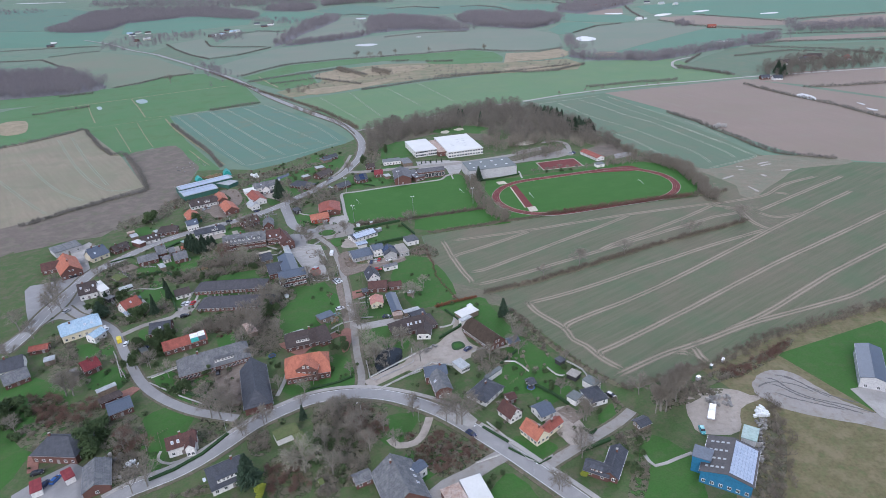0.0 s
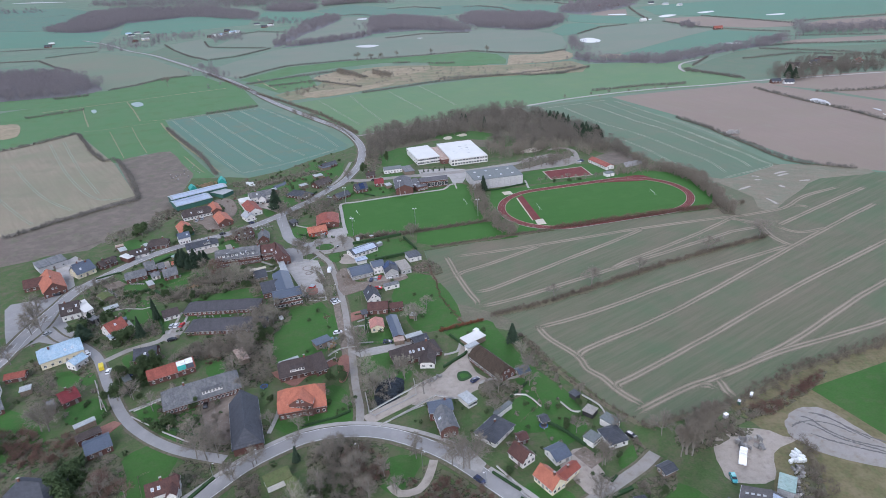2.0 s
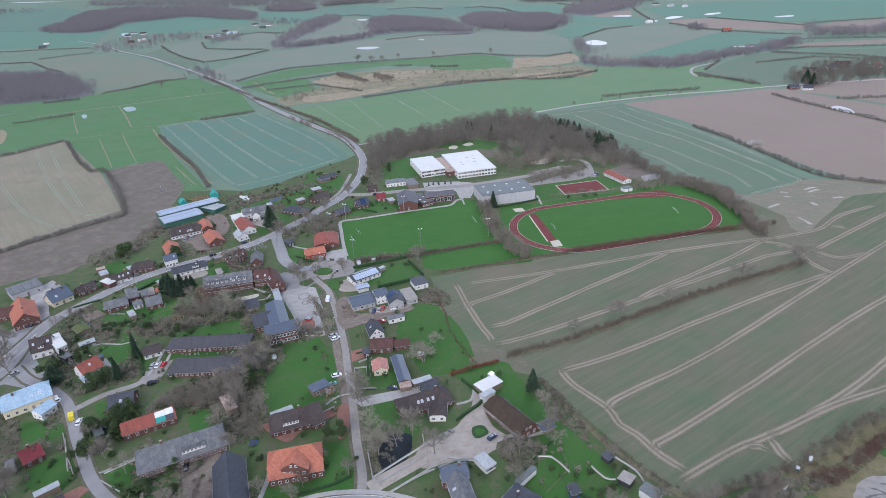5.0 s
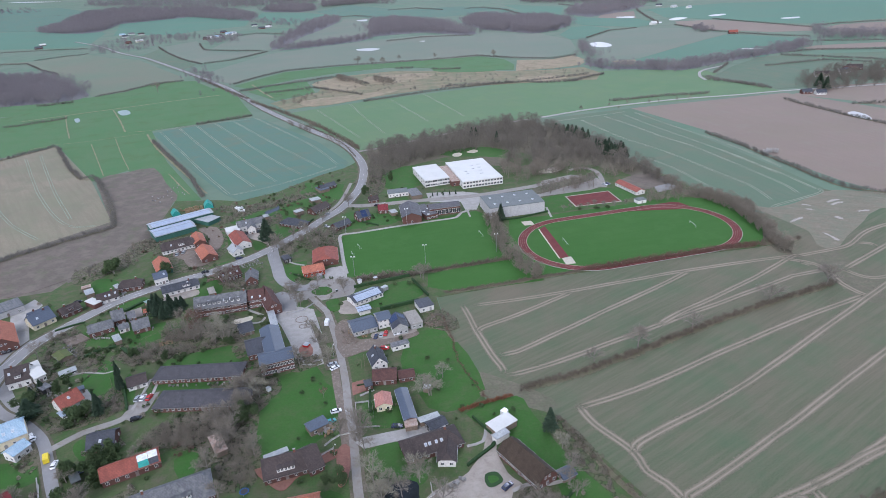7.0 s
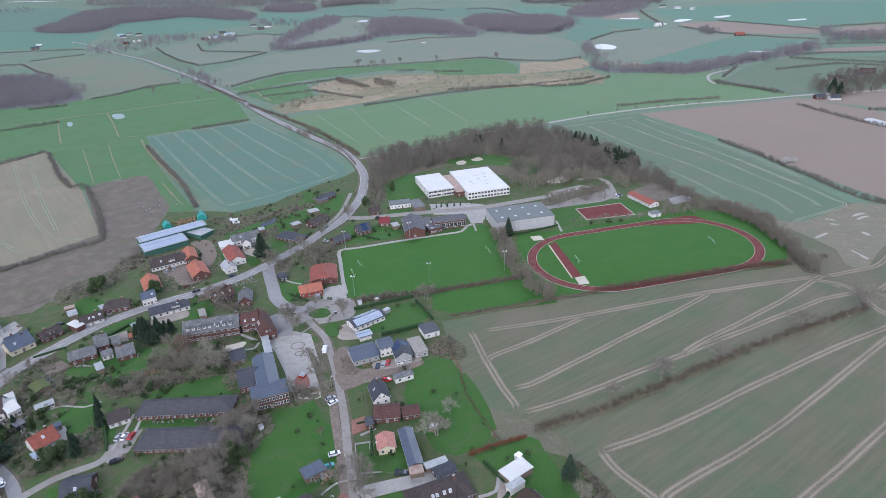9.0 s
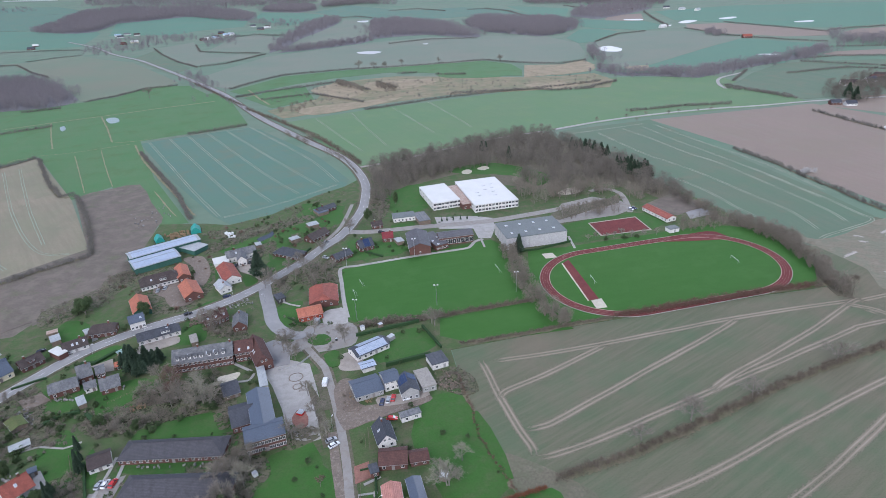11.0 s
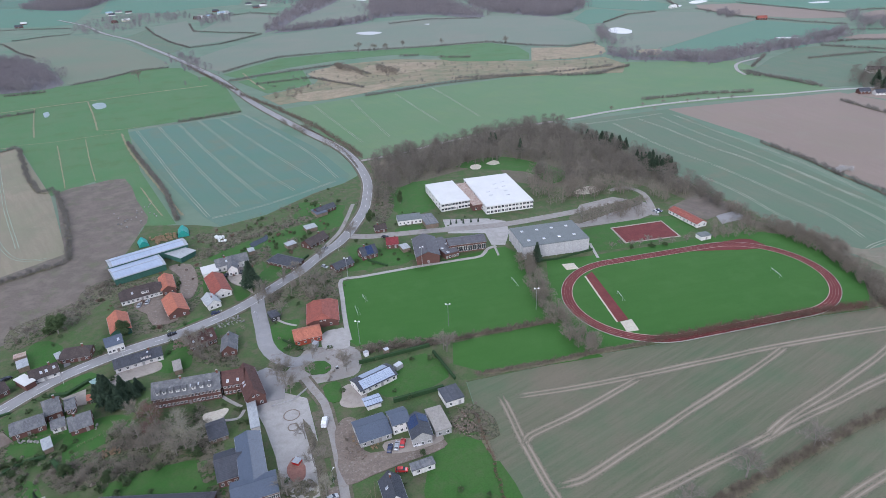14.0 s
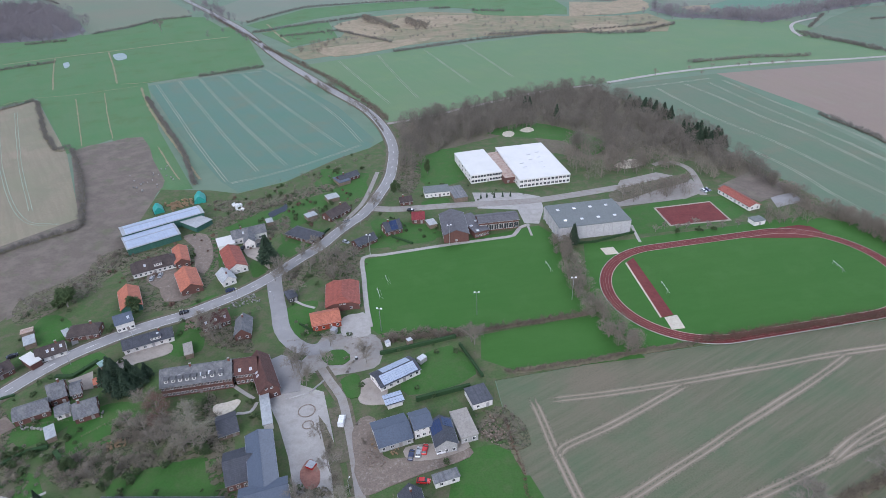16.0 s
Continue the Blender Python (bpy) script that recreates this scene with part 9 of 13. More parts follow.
wood('wood', inside([(593.6, 1434.9), (588.7, 1374.3), (610.2, 1383.8), (624.6, 1463.6)], 50, 80), HAZEWOOD, 'far leafless copse', 8, 12, seed=80, per=80, width=0.6, slim=0.42, stray=14)
wood('wood', inside([(1098.9, 2171.0), (1613.9, 1903.7), (1643.4, 1936.8), (1121.9, 2214.1)], 160, 81), HAZEWOOD, 'far wooded ridge', 14, 20, seed=81, per=44, width=1.5, slim=0.42, stray=14)
field_hedge([(-1168.2, 1595.9), (-879.7, 1554.7), (-770.8, 1412.6), (-697.6, 1336.2)], low=2.4, high=4.8, step=2.0, mat=HEDGEROW, per=64, width=0.24, seed=900, jitter=1.4, bank=0)
field_hedge([(-892.3, 1609.4), (-844.5, 1662.5), (-802.8, 1683.8)], low=2.4, high=4.8, step=2.0, mat=HEDGEROW, per=64, width=0.24, seed=901, jitter=1.4, bank=0)
field_hedge([(-653.8, 1744.3), (-578.0, 1592.0), (-501.5, 1460.0), (-430.1, 1359.9)], low=2.4, high=4.8, step=2.0, mat=HEDGEROW, per=64, width=0.24, seed=902, jitter=1.4, bank=0)
field_hedge([(-430.1, 1359.9), (-379.9, 1391.1), (-343.3, 1470.7), (-327.8, 1507.3)], low=2.4, high=4.8, step=2.0, mat=HEDGEROW, per=64, width=0.24, seed=903, jitter=1.4, bank=0)
field_hedge([(-558.3, 1768.9), (-501.8, 1617.1), (-427.0, 1566.6), (-343.0, 1522.5)], low=2.4, high=4.8, step=2.0, mat=HEDGEROW, per=64, width=0.24, seed=904, jitter=1.4, bank=0)
field_hedge([(-506.9, 1922.0), (-456.1, 1968.0), (-363.2, 1891.3)], low=3.5, high=7, step=3.4, mat=HEDGEROW, per=24, width=0.8, seed=905, jitter=1.4, bank=0)
field_hedge([(-294.3, 1087.5), (-269.7, 1146.1), (-234.7, 1198.2), (-142.8, 1218.5), (1.7, 1221.6), (110.6, 1239.3), (161.4, 1187.3), (228.6, 1149.9), (276.9, 1175.0)], low=2.4, high=4.8, step=2.0, mat=HEDGEROW, per=64, width=0.24, seed=906, jitter=1.4, bank=0)
field_hedge([(355.1, 1399.5), (434.7, 1506.3), (504.2, 1528.4)], low=2.4, high=4.8, step=2.0, mat=HEDGEROW, per=64, width=0.24, seed=907, jitter=1.4, bank=0)
field_hedge([(596.7, 1539.7), (611.9, 1436.3), (619.3, 1379.2), (673.2, 1276.2), (720.6, 1219.5)], low=2.4, high=4.8, step=2.0, mat=HEDGEROW, per=64, width=0.24, seed=908, jitter=1.4, bank=0)
field_hedge([(722.6, 1616.8), (774.7, 1452.0), (802.6, 1346.4)], low=2.4, high=4.8, step=2.0, mat=HEDGEROW, per=64, width=0.24, seed=909, jitter=1.4, bank=0)
field_hedge([(191.7, 2464.6), (253.5, 2474.7), (311.3, 2317.2), (332.7, 2064.9)], low=3.5, high=7, step=3.4, mat=HEDGEROW, per=24, width=0.8, seed=910, jitter=1.4, bank=0)
field_hedge([(-94.5, 2625.4), (13.3, 2665.8), (111.2, 2469.2)], low=3.5, high=7, step=3.4, mat=HEDGEROW, per=24, width=0.8, seed=911, jitter=1.4, bank=0)
field_hedge([(660.8, 1983.4), (621.8, 1811.9), (578.4, 1589.4)], low=3.5, high=7, step=3.4, mat=HEDGEROW, per=24, width=0.8, seed=912, jitter=1.4, bank=0)
field_hedge([(818.1, 1370.3), (873.3, 1384.7), (1154.9, 1389.3)], low=2.4, high=4.8, step=2.0, mat=HEDGEROW, per=64, width=0.24, seed=913, jitter=1.4, bank=0)
field_hedge([(677.9, 1168.4), (887.6, 1089.8)], low=2.4, high=4.8, step=2.0, mat=HEDGEROW, per=64, width=0.24, seed=914, jitter=1.4, bank=0)
field_hedge([(594.1, 1064.2), (641.0, 1069.6), (813.3, 1006.5)], low=2.4, high=4.8, step=2.0, mat=HEDGEROW, per=64, width=0.24, seed=915, jitter=1.4, bank=0)
field_hedge([(-1376.7, 1874.9), (-979.4, 1840.9), (-865.7, 1814.4)], low=2.4, high=4.8, step=2.0, mat=HEDGEROW, per=64, width=0.24, seed=916, jitter=1.4, bank=0)
field_hedge([(-284.4, 2412.5), (-207.9, 2434.1), (-143.9, 2342.5)], low=3.5, high=7, step=3.4, mat=HEDGEROW, per=24, width=0.8, seed=917, jitter=1.4, bank=0)
field_hedge([(459.3, 996.2), (405.3, 925.3)], low=2.4, high=4.8, step=2.0, mat=HEDGEROW, per=64, width=0.24, seed=918, jitter=1.4, bank=0)
field_hedge([(-65.7, 1565.4), (23.6, 1610.0), (136.9, 1577.2)], low=2.4, high=4.8, step=2.0, mat=HEDGEROW, per=64, width=0.24, seed=919, jitter=1.4, bank=0)
field_hedge([(-2181.1, 2968.6), (-1700.2, 3149.4), (-1637.4, 3222.0)], low=3.5, high=7, step=3.4, mat=HEDGEROW, per=24, width=0.8, seed=920, jitter=1.4, bank=0)
field_hedge([(522.7, 2405.7), (565.3, 2200.1)], low=3.5, high=7, step=3.4, mat=HEDGEROW, per=24, width=0.8, seed=921, jitter=1.4, bank=0)
field_hedge([(-397.8, 1156.9), (-443.9, 1137.5), (-465.5, 1086.2), (-498.5, 1051.1)], low=2.4, high=4.8, step=2.0, mat=HEDGEROW, per=64, width=0.24, seed=922, jitter=1.4, bank=0)
field_hedge([(-555.8, 997.5), (-511.2, 1013.6)], low=2.4, high=4.8, step=2.0, mat=HEDGEROW, per=64, width=0.24, seed=923, jitter=1.4, bank=0)
field_hedge([(-267.9, 1017.2), (-231.0, 1046.8), (-178.3, 1074.4), (-122.4, 1103.7)], low=2.6, high=5.4, step=1.4, mat=HEDGEROW, per=40, width=0.3, seed=940, jitter=2.2, bank=0)
field_hedge([(148.0, 949.5), (170.9, 934.9), (222.5, 934.7)], low=2.6, high=5.4, step=1.4, mat=HEDGEROW, per=40, width=0.3, seed=941, jitter=2.2, bank=0)
field_hedge([(207.9, 935.3), (264.8, 974.5)], low=2.6, high=5.4, step=1.4, mat=HEDGEROW, per=40, width=0.3, seed=942, jitter=2.2, bank=0)
field_hedge([(377.8, 887.4), (398.5, 859.8), (416.2, 831.1), (421.8, 807.4)], low=2.6, high=5.4, step=1.4, mat=HEDGEROW, per=40, width=0.3, seed=943, jitter=2.2, bank=0)
field_hedge([(-36.2, 1141.7), (-9.1, 1143.3)], low=2.6, high=5.4, step=1.4, mat=HEDGEROW, per=40, width=0.3, seed=944, jitter=2.2, bank=0)
field_hedge([(21.3, 1116.8), (68.4, 1100.8)], low=2.6, high=5.4, step=1.4, mat=HEDGEROW, per=40, width=0.3, seed=945, jitter=2.2, bank=0)
field_hedge([(32.7, 953.2), (107.5, 953.9), (129.6, 951.2)], low=2.6, high=5.4, step=1.4, mat=HEDGEROW, per=40, width=0.3, seed=946, jitter=2.2, bank=0)
field_hedge([(-121.5, 1093.7), (-101.0, 1050.5), (-78.4, 1013.7)], low=2.6, high=5.4, step=1.4, mat=HEDGEROW, per=40, width=0.3, seed=947, jitter=2.2, bank=0)
field_hedge([(-69.3, 1077.0), (-51.5, 1044.0), (-39.0, 1022.7)], low=2.6, high=5.4, step=1.4, mat=HEDGEROW, per=40, width=0.3, seed=948, jitter=2.2, bank=0)
field_hedge([(1.7, 362.1), (16.9, 364.5), (32.5, 366.9), (56.8, 372.0), (78.9, 375.8)], low=1.2, high=2.6, step=0.6, per=60, width=0.09, seed=410, jitter=0.8, bank=2.4)
field_hedge([(79.2, 376.7), (101.6, 379.6), (131.1, 384.9), (161.4, 389.9), (185.3, 392.1)], 'dense brown hedge between the track and the field', low=2.4, high=4.4, step=0.42, per=64, width=0.09, seed=411, jitter=1.5, bank=3.0, mat=RUSTTWIG)
field_hedge([(185.3, 392.1), (213.2, 396.2)], low=2.2, high=4.0, step=0.7, per=60, width=0.1, seed=413, jitter=1.8, bank=3.0)
field_hedge([(27.9, 277.5), (57.0, 286.6), (91.7, 301.2), (129.8, 317.9), (170.1, 333.0), (200.7, 343.4)], 'dense brown field hedge with a grassy bank', low=1.6, high=3.4, step=0.5, per=60, width=0.09, seed=416, jitter=1.3, bank=3.2, bank_z=0.09)
tree('bare', 61.9, 292.4, 7.5, 1.5)
tree('bare', 83.5, 300.5, 12, 1.5)
tree('bare', 112.4, 310.9, 9.5, 1.5)
tree('bare', 158.4, 330.0, 12, 1.5)
tree('bare', 194.8, 341.7, 14, 1.5)
tree('conifer', 150.8, 606.2, 9.9, 1.22)
tree('conifer', 150.7, 597.5, 10.5, 1.23)
tree('conifer', 155.6, 601.6, 9.3, 1.36)
tree('conifer', 154.6, 591.9, 12.5, 1.57)
tree('conifer', 159.5, 597.2, 12.0, 1.28)
tree('conifer', 158.9, 587.6, 11.0, 1.30)
tree('conifer', 162.5, 590.6, 9.7, 1.22)
tree('conifer', 162.7, 583.5, 9.9, 1.62)
tree('conifer', 166.2, 585.2, 12.2, 1.57)
tree('conifer', 166.4, 579.3, 12.1, 1.26)
tree('conifer', 148.7, 588.2, 10.2, 1.48)
tree('conifer', 153.7, 582.6, 11.8, 1.59)
tree('conifer', 157.8, 575.1, 12.3, 1.20)
tree('conifer', 127.3, 663.6, 11.3, 1.51)
tree('conifer', 128.9, 655.7, 10.9, 1.25)
tree('conifer', 134.1, 660.8, 10.8, 1.20)
tree('conifer', 136.1, 651.4, 12.5, 1.59)
tree('conifer', 140.9, 654.9, 11.1, 1.32)
tree('conifer', 142.3, 644.3, 12.4, 1.45)
tree('conifer', 146.6, 637.8, 12.3, 1.59)
tree('conifer', 150.9, 634.2, 10.9, 1.36)
tree('conifer', 44.8, 668.6, 11.3, 1.38)
tree('conifer', 49.3, 673.9, 9.6, 1.32)
tree('conifer', 66.3, 644.1, 12.2, 1.19)
tree('conifer', 167.3, 573.5, 9.2, 1.48)

# ---- trees ----
tree('bare', 135.2, 1196.9, 17.4)
tree('bare', -106.6, 1205.8, 18.8)
tree('bare', -80.7, 1201.1, 15.9)
tree('bare', -61.4, 1199.5, 15.9)
tree('bare', -403.4, 1054.9, 18.8)
tree('bare', 31.6, 1233.4, 13.0)
tree('bare', -34.3, 1233.5, 13.0)
tree('bare', 483.4, 808.7, 17.4)
tree('conifer', 472.0, 795.0, 17.5, 1.6)
tree('conifer', 471.9, 781.7, 15.0, 1.6)
tree('bare', 216.5, 747.9, 5.8)
tree('bare', 233.9, 771.3, 5.8)
tree('bare', 258.6, 769.8, 5.8)
tree('bare', 270.6, 773.2, 5.8)
tree('bare', 307.5, 775.1, 5.8)
tree('bare', 292.2, 773.0, 5.8)
tree('bare', 176.2, 754.9, 7.2)
tree('bare', 210.5, 764.6, 5.8)
tree('bare', -157.5, 216.9, 14.5, 1.1)
tree('leafy', -174.8, 202.7, 11.2, 1.2)
tree('leafy', -131.1, 181.3, 11.2, 1.2)
tree('russet', -117.4, 182.7, 10.2)
tree('bare', -106.3, 158.5, 11.6)
tree('bare', -117.5, 179.8, 10.2)
tree('conifer', -66.3, 157.9, 13.8, 1.5)
tree('conifer', -52.8, 189.0, 7.5)
tree('pale', -48.2, 161.5, 11.6, 1.1)
tree('bare', -52.3, 162.7, 11.6, 1.1)
tree('bare', -74.0, 183.6, 8.7)
tree('bare', -67.3, 189.8, 8.7)
tree('bare', -54.7, 196.9, 7.2)
tree('bare', -38.8, 195.6, 7.2)
tree('bare', -10.3, 186.1, 8.7)
tree('bare', 5.8, 179.7, 15.9, 1.2)
tree('bare', 2.1, 181.4, 13.0, 1.1)
tree('bare', 37.5, 143.7, 8.7)
tree('bare', 54.0, 176.1, 11.6)
tree('bare', 48.8, 163.4, 10.2)
tree('bare', 47.6, 157.6, 10.2)
tree('birch', 82.6, 178.0, 16.2)
tree('birch', 87.7, 182.6, 16.2)
tree('birch', 80.5, 177.0, 13.8)
tree('birch', 84.4, 177.1, 15.0)
tree('bare', 77.9, 187.9, 11.6)
tree('leafy', 59.6, 178.6, 3.8)
tree('yellow', -61.5, 152.5, 6.2)
tree('yellow', 45.8, 149.3, 3.2, 1.2)
tree('leafy', 69.3, 161.6, 4.0)
tree('leafy', 21.2, 176.3, 3.2, 1.2)
tree('leafy', 20.7, 175.5, 3.0)
tree('bare', -31.9, 178.7, 11.6)
tree('bare', -41.3, 187.6, 10.2)
tree('bare', -26.1, 169.3, 10.2)
tree('bare', -21.3, 179.0, 8.7)
tree('russet', -109.2, 178.8, 8.7)
tree('bare', -86.8, 199.8, 13.0)
tree('bare', -93.3, 204.1, 11.6)
tree('leafy', -106.4, 214.9, 6.2)
tree('leafy', -96.0, 213.6, 5.0, 0.9)
tree('bare', -116.7, 224.1, 10.2)
tree('bare', -129.8, 234.1, 10.2)
tree('bare', -54.7, 204.7, 8.7)
tree('leafy', -138.1, 247.7, 10.0, 0.9)
tree('bare', -165.6, 194.5, 10.2)
tree('bare', -171.2, 185.9, 11.6)
tree('bare', -151.8, 237.0, 8.7)
tree('conifer', 34.2, 252.6, 10.6, 1.3)
tree('leafy', -46.3, 236.0, 5.0, 1.1)
tree('leafy', -40.5, 233.7, 6.9, 1.1)
tree('leafy', -175.9, 288.7, 8.8, 1.2)
tree('conifer', -143.3, 280.9, 12.5, 0.7)
tree('conifer', -141.6, 297.1, 11.2, 0.7)
tree('leafy', -134.3, 232.4, 10.0, 0.9)
tree('leafy', -131.7, 250.6, 8.8, 0.9)
tree('leafy', -128.0, 256.3, 8.8)
tree('leafy', -129.4, 252.8, 7.5)
tree('bare', -154.4, 216.7, 13.0, 1.1)
tree('bare', -127.9, 232.6, 10.2)
tree('leafy', -99.5, 224.9, 5.0)
tree('pale', -110.0, 229.1, 8.7)
tree('bare', -92.9, 268.6, 13.0)
tree('bare', -85.9, 259.8, 13.0)
tree('bare', -84.7, 276.0, 13.0)
tree('bare', -89.5, 285.5, 11.6)
tree('leafy', -82.4, 271.4, 8.8)
tree('bare', -87.0, 253.2, 11.6)
tree('pale', -26.8, 223.3, 13.0)
tree('pale', -30.2, 234.2, 13.0)
tree('pale', -24.9, 230.3, 10.2)
tree('pale', -15.3, 234.7, 11.6)
tree('bare', -14.5, 232.3, 11.6)
tree('bare', -36.2, 256.3, 14.5, 1.1)
tree('bare', -34.3, 249.7, 11.6)
tree('pale', -3.8, 289.1, 8.7, 1.2)
tree('bare', 19.4, 216.0, 8.7)
tree('bare', 23.0, 218.5, 10.2)
tree('bare', 35.0, 226.5, 10.2)
tree('bare', 36.2, 221.6, 8.7)
tree('leafy', 45.3, 195.9, 4.4)
tree('bare', 48.2, 192.6, 8.7)
tree('bare', -205.0, 301.7, 15.9)
tree('bare', -202.6, 292.1, 13.0)
tree('bare', -139.0, 245.2, 8.7)
tree('bare', -116.9, 253.1, 8.7)
tree('bare', -56.5, 220.1, 10.2)
tree('russet', -52.0, 211.1, 7.2)
tree('bare', -47.4, 222.0, 8.7)
tree('bare', -88.9, 244.5, 11.6)
tree('leafy', -69.9, 224.5, 3.8)
tree('bare', -74.5, 251.6, 10.2)
tree('bare', -67.0, 306.7, 11.6, 1.1)
tree('bare', -64.7, 332.2, 8.7)
tree('bare', -59.3, 318.3, 10.2)
tree('pale', -53.8, 305.2, 10.2)
tree('russet', -53.1, 281.9, 5.8, 0.8)
tree('bare', -83.9, 288.4, 11.6)
tree('pale', -79.9, 284.8, 11.6)
tree('bare', -83.5, 276.3, 13.0)
tree('leafy', -85.0, 275.6, 7.5, 1.2)
tree('bare', -80.2, 296.1, 10.2)
tree('bare', -86.4, 269.7, 13.0)
tree('pale', -9.1, 278.1, 10.2, 1.2)
tree('bare', -12.1, 282.1, 8.7)
tree('bare', -43.8, 257.1, 11.6)
tree('bare', -36.7, 254.9, 13.0)
tree('bare', -76.4, 359.6, 10.2)
tree('bare', -68.0, 369.0, 8.7)
tree('bare', -80.6, 302.9, 8.7)
tree('leafy', -152.3, 278.7, 7.5, 1.3)
tree('leafy', -149.4, 281.8, 7.5, 1.2)
tree('conifer', -148.1, 308.8, 7.5, 0.9)
tree('conifer', -144.4, 303.2, 5.6, 0.9)
tree('conifer', -146.4, 286.8, 6.9, 1.2)
tree('bare', -191.0, 339.1, 8.7)
tree('bare', -193.0, 327.0, 10.2)
tree('leafy', -168.4, 297.6, 6.2)
tree('conifer', -153.2, 362.5, 8.2, 1.55)
tree('conifer', -148.8, 358.9, 9.2, 1.55)
tree('conifer', -144.3, 355.4, 7.8, 1.55)
tree('conifer', -141.9, 357.0, 9.8, 1.55)
tree('conifer', -140.3, 359.4, 8.2, 1.55)
tree('conifer', -138.6, 361.7, 9.2, 1.55)
tree('conifer', -137.8, 365.5, 7.8, 1.55)
tree('conifer', -144.1, 365.5, 9.2, 1.55)
tree('conifer', -146.1, 362.5, 7.8, 1.55)
tree('conifer', -150.6, 366.2, 9.8, 1.55)
tree('conifer', -154.1, 369.2, 8.2, 1.55)
tree('russet', -122.2, 342.8, 13.0, 1.1)
tree('russet', -126.5, 346.9, 10.2)
tree('pale', -108.4, 335.5, 13.0, 1.3)
tree('pale', -113.5, 341.4, 11.6, 1.1)
tree('bare', -112.8, 332.0, 11.6)
tree('bare', -103.3, 329.8, 10.2)
tree('bare', -126.6, 337.2, 10.2)
tree('bare', -134.0, 340.6, 8.7)
tree('bare', -132.1, 349.5, 11.6)
tree('bare', -120.9, 331.4, 8.7)
tree('leafy', -103.9, 328.6, 5.0, 1.4)
tree('leafy', -146.6, 322.7, 6.2)
tree('leafy', -130.1, 317.3, 5.0)
tree('conifer', -109.9, 446.9, 16.2, 1.6)
tree('leafy', -161.0, 410.5, 8.8, 1.2)
tree('leafy', -195.3, 414.8, 11.2, 1.2)
tree('leafy', -197.8, 417.3, 10.0, 1.1)
tree('bare', -102.2, 436.3, 11.6)
tree('bare', -98.4, 428.7, 8.7)
tree('bare', -89.2, 418.8, 8.7)
tree('bare', -125.8, 394.5, 11.6)
tree('bare', -121.8, 392.1, 11.6)
tree('bare', -119.8, 397.9, 10.2)
tree('bare', -119.4, 387.9, 10.2)
tree('conifer', 43.9, 454.4, 12.5, 1.2)
tree('bare', -10.1, 379.2, 11.6)
tree('bare', -11.2, 380.9, 10.2)
tree('bare', -79.7, 369.1, 11.6)
tree('bare', -81.1, 366.5, 10.2)
tree('bare', -68.7, 380.6, 8.7)
tree('bare', -54.4, 372.8, 10.2)
tree('bare', -52.8, 369.8, 8.7)
tree('bare', -74.6, 358.5, 8.7)
tree('leafy', -52.0, 521.7, 8.8, 0.9)
tree('leafy', -32.1, 550.4, 8.8, 0.8)
tree('leafy', -21.9, 528.2, 3.8, 1.6)
tree('bare', -62.5, 507.2, 10.2)
tree('bare', -77.7, 476.0, 8.7)
tree('bare', -94.5, 453.5, 8.7)
tree('bare', -88.5, 460.4, 8.7)
tree('leafy', -75.7, 559.0, 3.8)
tree('bare', -51.5, 429.2, 0.7)
tree('bare', -85.0, 449.5, 10.2)
tree('bare', -79.8, 443.2, 10.2)
tree('bare', -76.1, 448.4, 10.2)
tree('bare', -71.0, 442.2, 8.7)
tree('bare', -67.2, 447.3, 8.7)
tree('bare', -87.7, 438.8, 8.7)
tree('bare', -95.8, 429.4, 7.2)
tree('bare', -75.4, 432.1, 8.7)
tree('leafy', -48.9, 360.9, 3.1, 0.8)
tree('conifer', 0.2, 510.9, 3.8, 0.8)
tree('conifer', 3.8, 512.0, 3.8, 0.8)
tree('conifer', 8.2, 511.4, 3.8, 0.8)
tree('conifer', 13.1, 512.3, 3.8, 0.8)
tree('conifer', 17.7, 512.4, 3.8, 0.8)
tree('bare', 94.4, 467.6, 5.6)
tree('bare', 99.9, 464.8, 5.6)
tree('bare', 111.4, 470.2, 5.6)
tree('bare', 116.5, 466.7, 5.6)
tree('bare', 124.6, 467.0, 5.6)
tree('bare', 132.7, 467.3, 5.6)
tree('bare', 88.8, 465.0, 5.6)
tree('bare', 105.4, 466.8, 5.6)
tree('leafy', 99.2, 463.7, 3.0, 1.3)
tree('leafy', 111.2, 464.7, 3.0, 1.3)
tree('leafy', 119.4, 465.0, 3.0, 1.3)
tree('bare', 82.2, 505.5, 10.2)
tree('bare', 87.9, 507.1, 10.2)
tree('bare', 93.9, 508.7, 10.2)
tree('bare', 99.9, 510.3, 10.2)
tree('bare', 106.3, 512.7, 10.2)
tree('bare', 112.4, 514.3, 10.2)
tree('bare', 118.9, 516.8, 10.2)
tree('bare', 125.1, 521.1, 10.2)

tree('bare', -154.7, 217.0, 13, 1.3)
tree('bare', -89.9, 194.9, 12, 1.1)
tree('bare', -85.8, 193.7, 13, 1.1)
tree('bare', -82.1, 194.6, 11, 1.0)
tree('bare', -67.9, 188.3, 10, 1.0)
tree('bare', -74.8, 182.9, 10, 1.0)
tree('bare', -102.0, 161.1, 12, 1.2)
tree('pale', -48.7, 164.7, 13, 1.3)
tree('bare', -39.3, 190.4, 10, 1.0)
tree('bare', -29.9, 181.3, 11, 1.1)
tree('bare', -10.6, 191.2, 9, 1.0)
tree('bare', 7.9, 179.2, 14, 1.3)
tree('bare', -17.0, 170.8, 9, 1.0)
tree('bare', -42.8, 173.8, 11, 1.0)
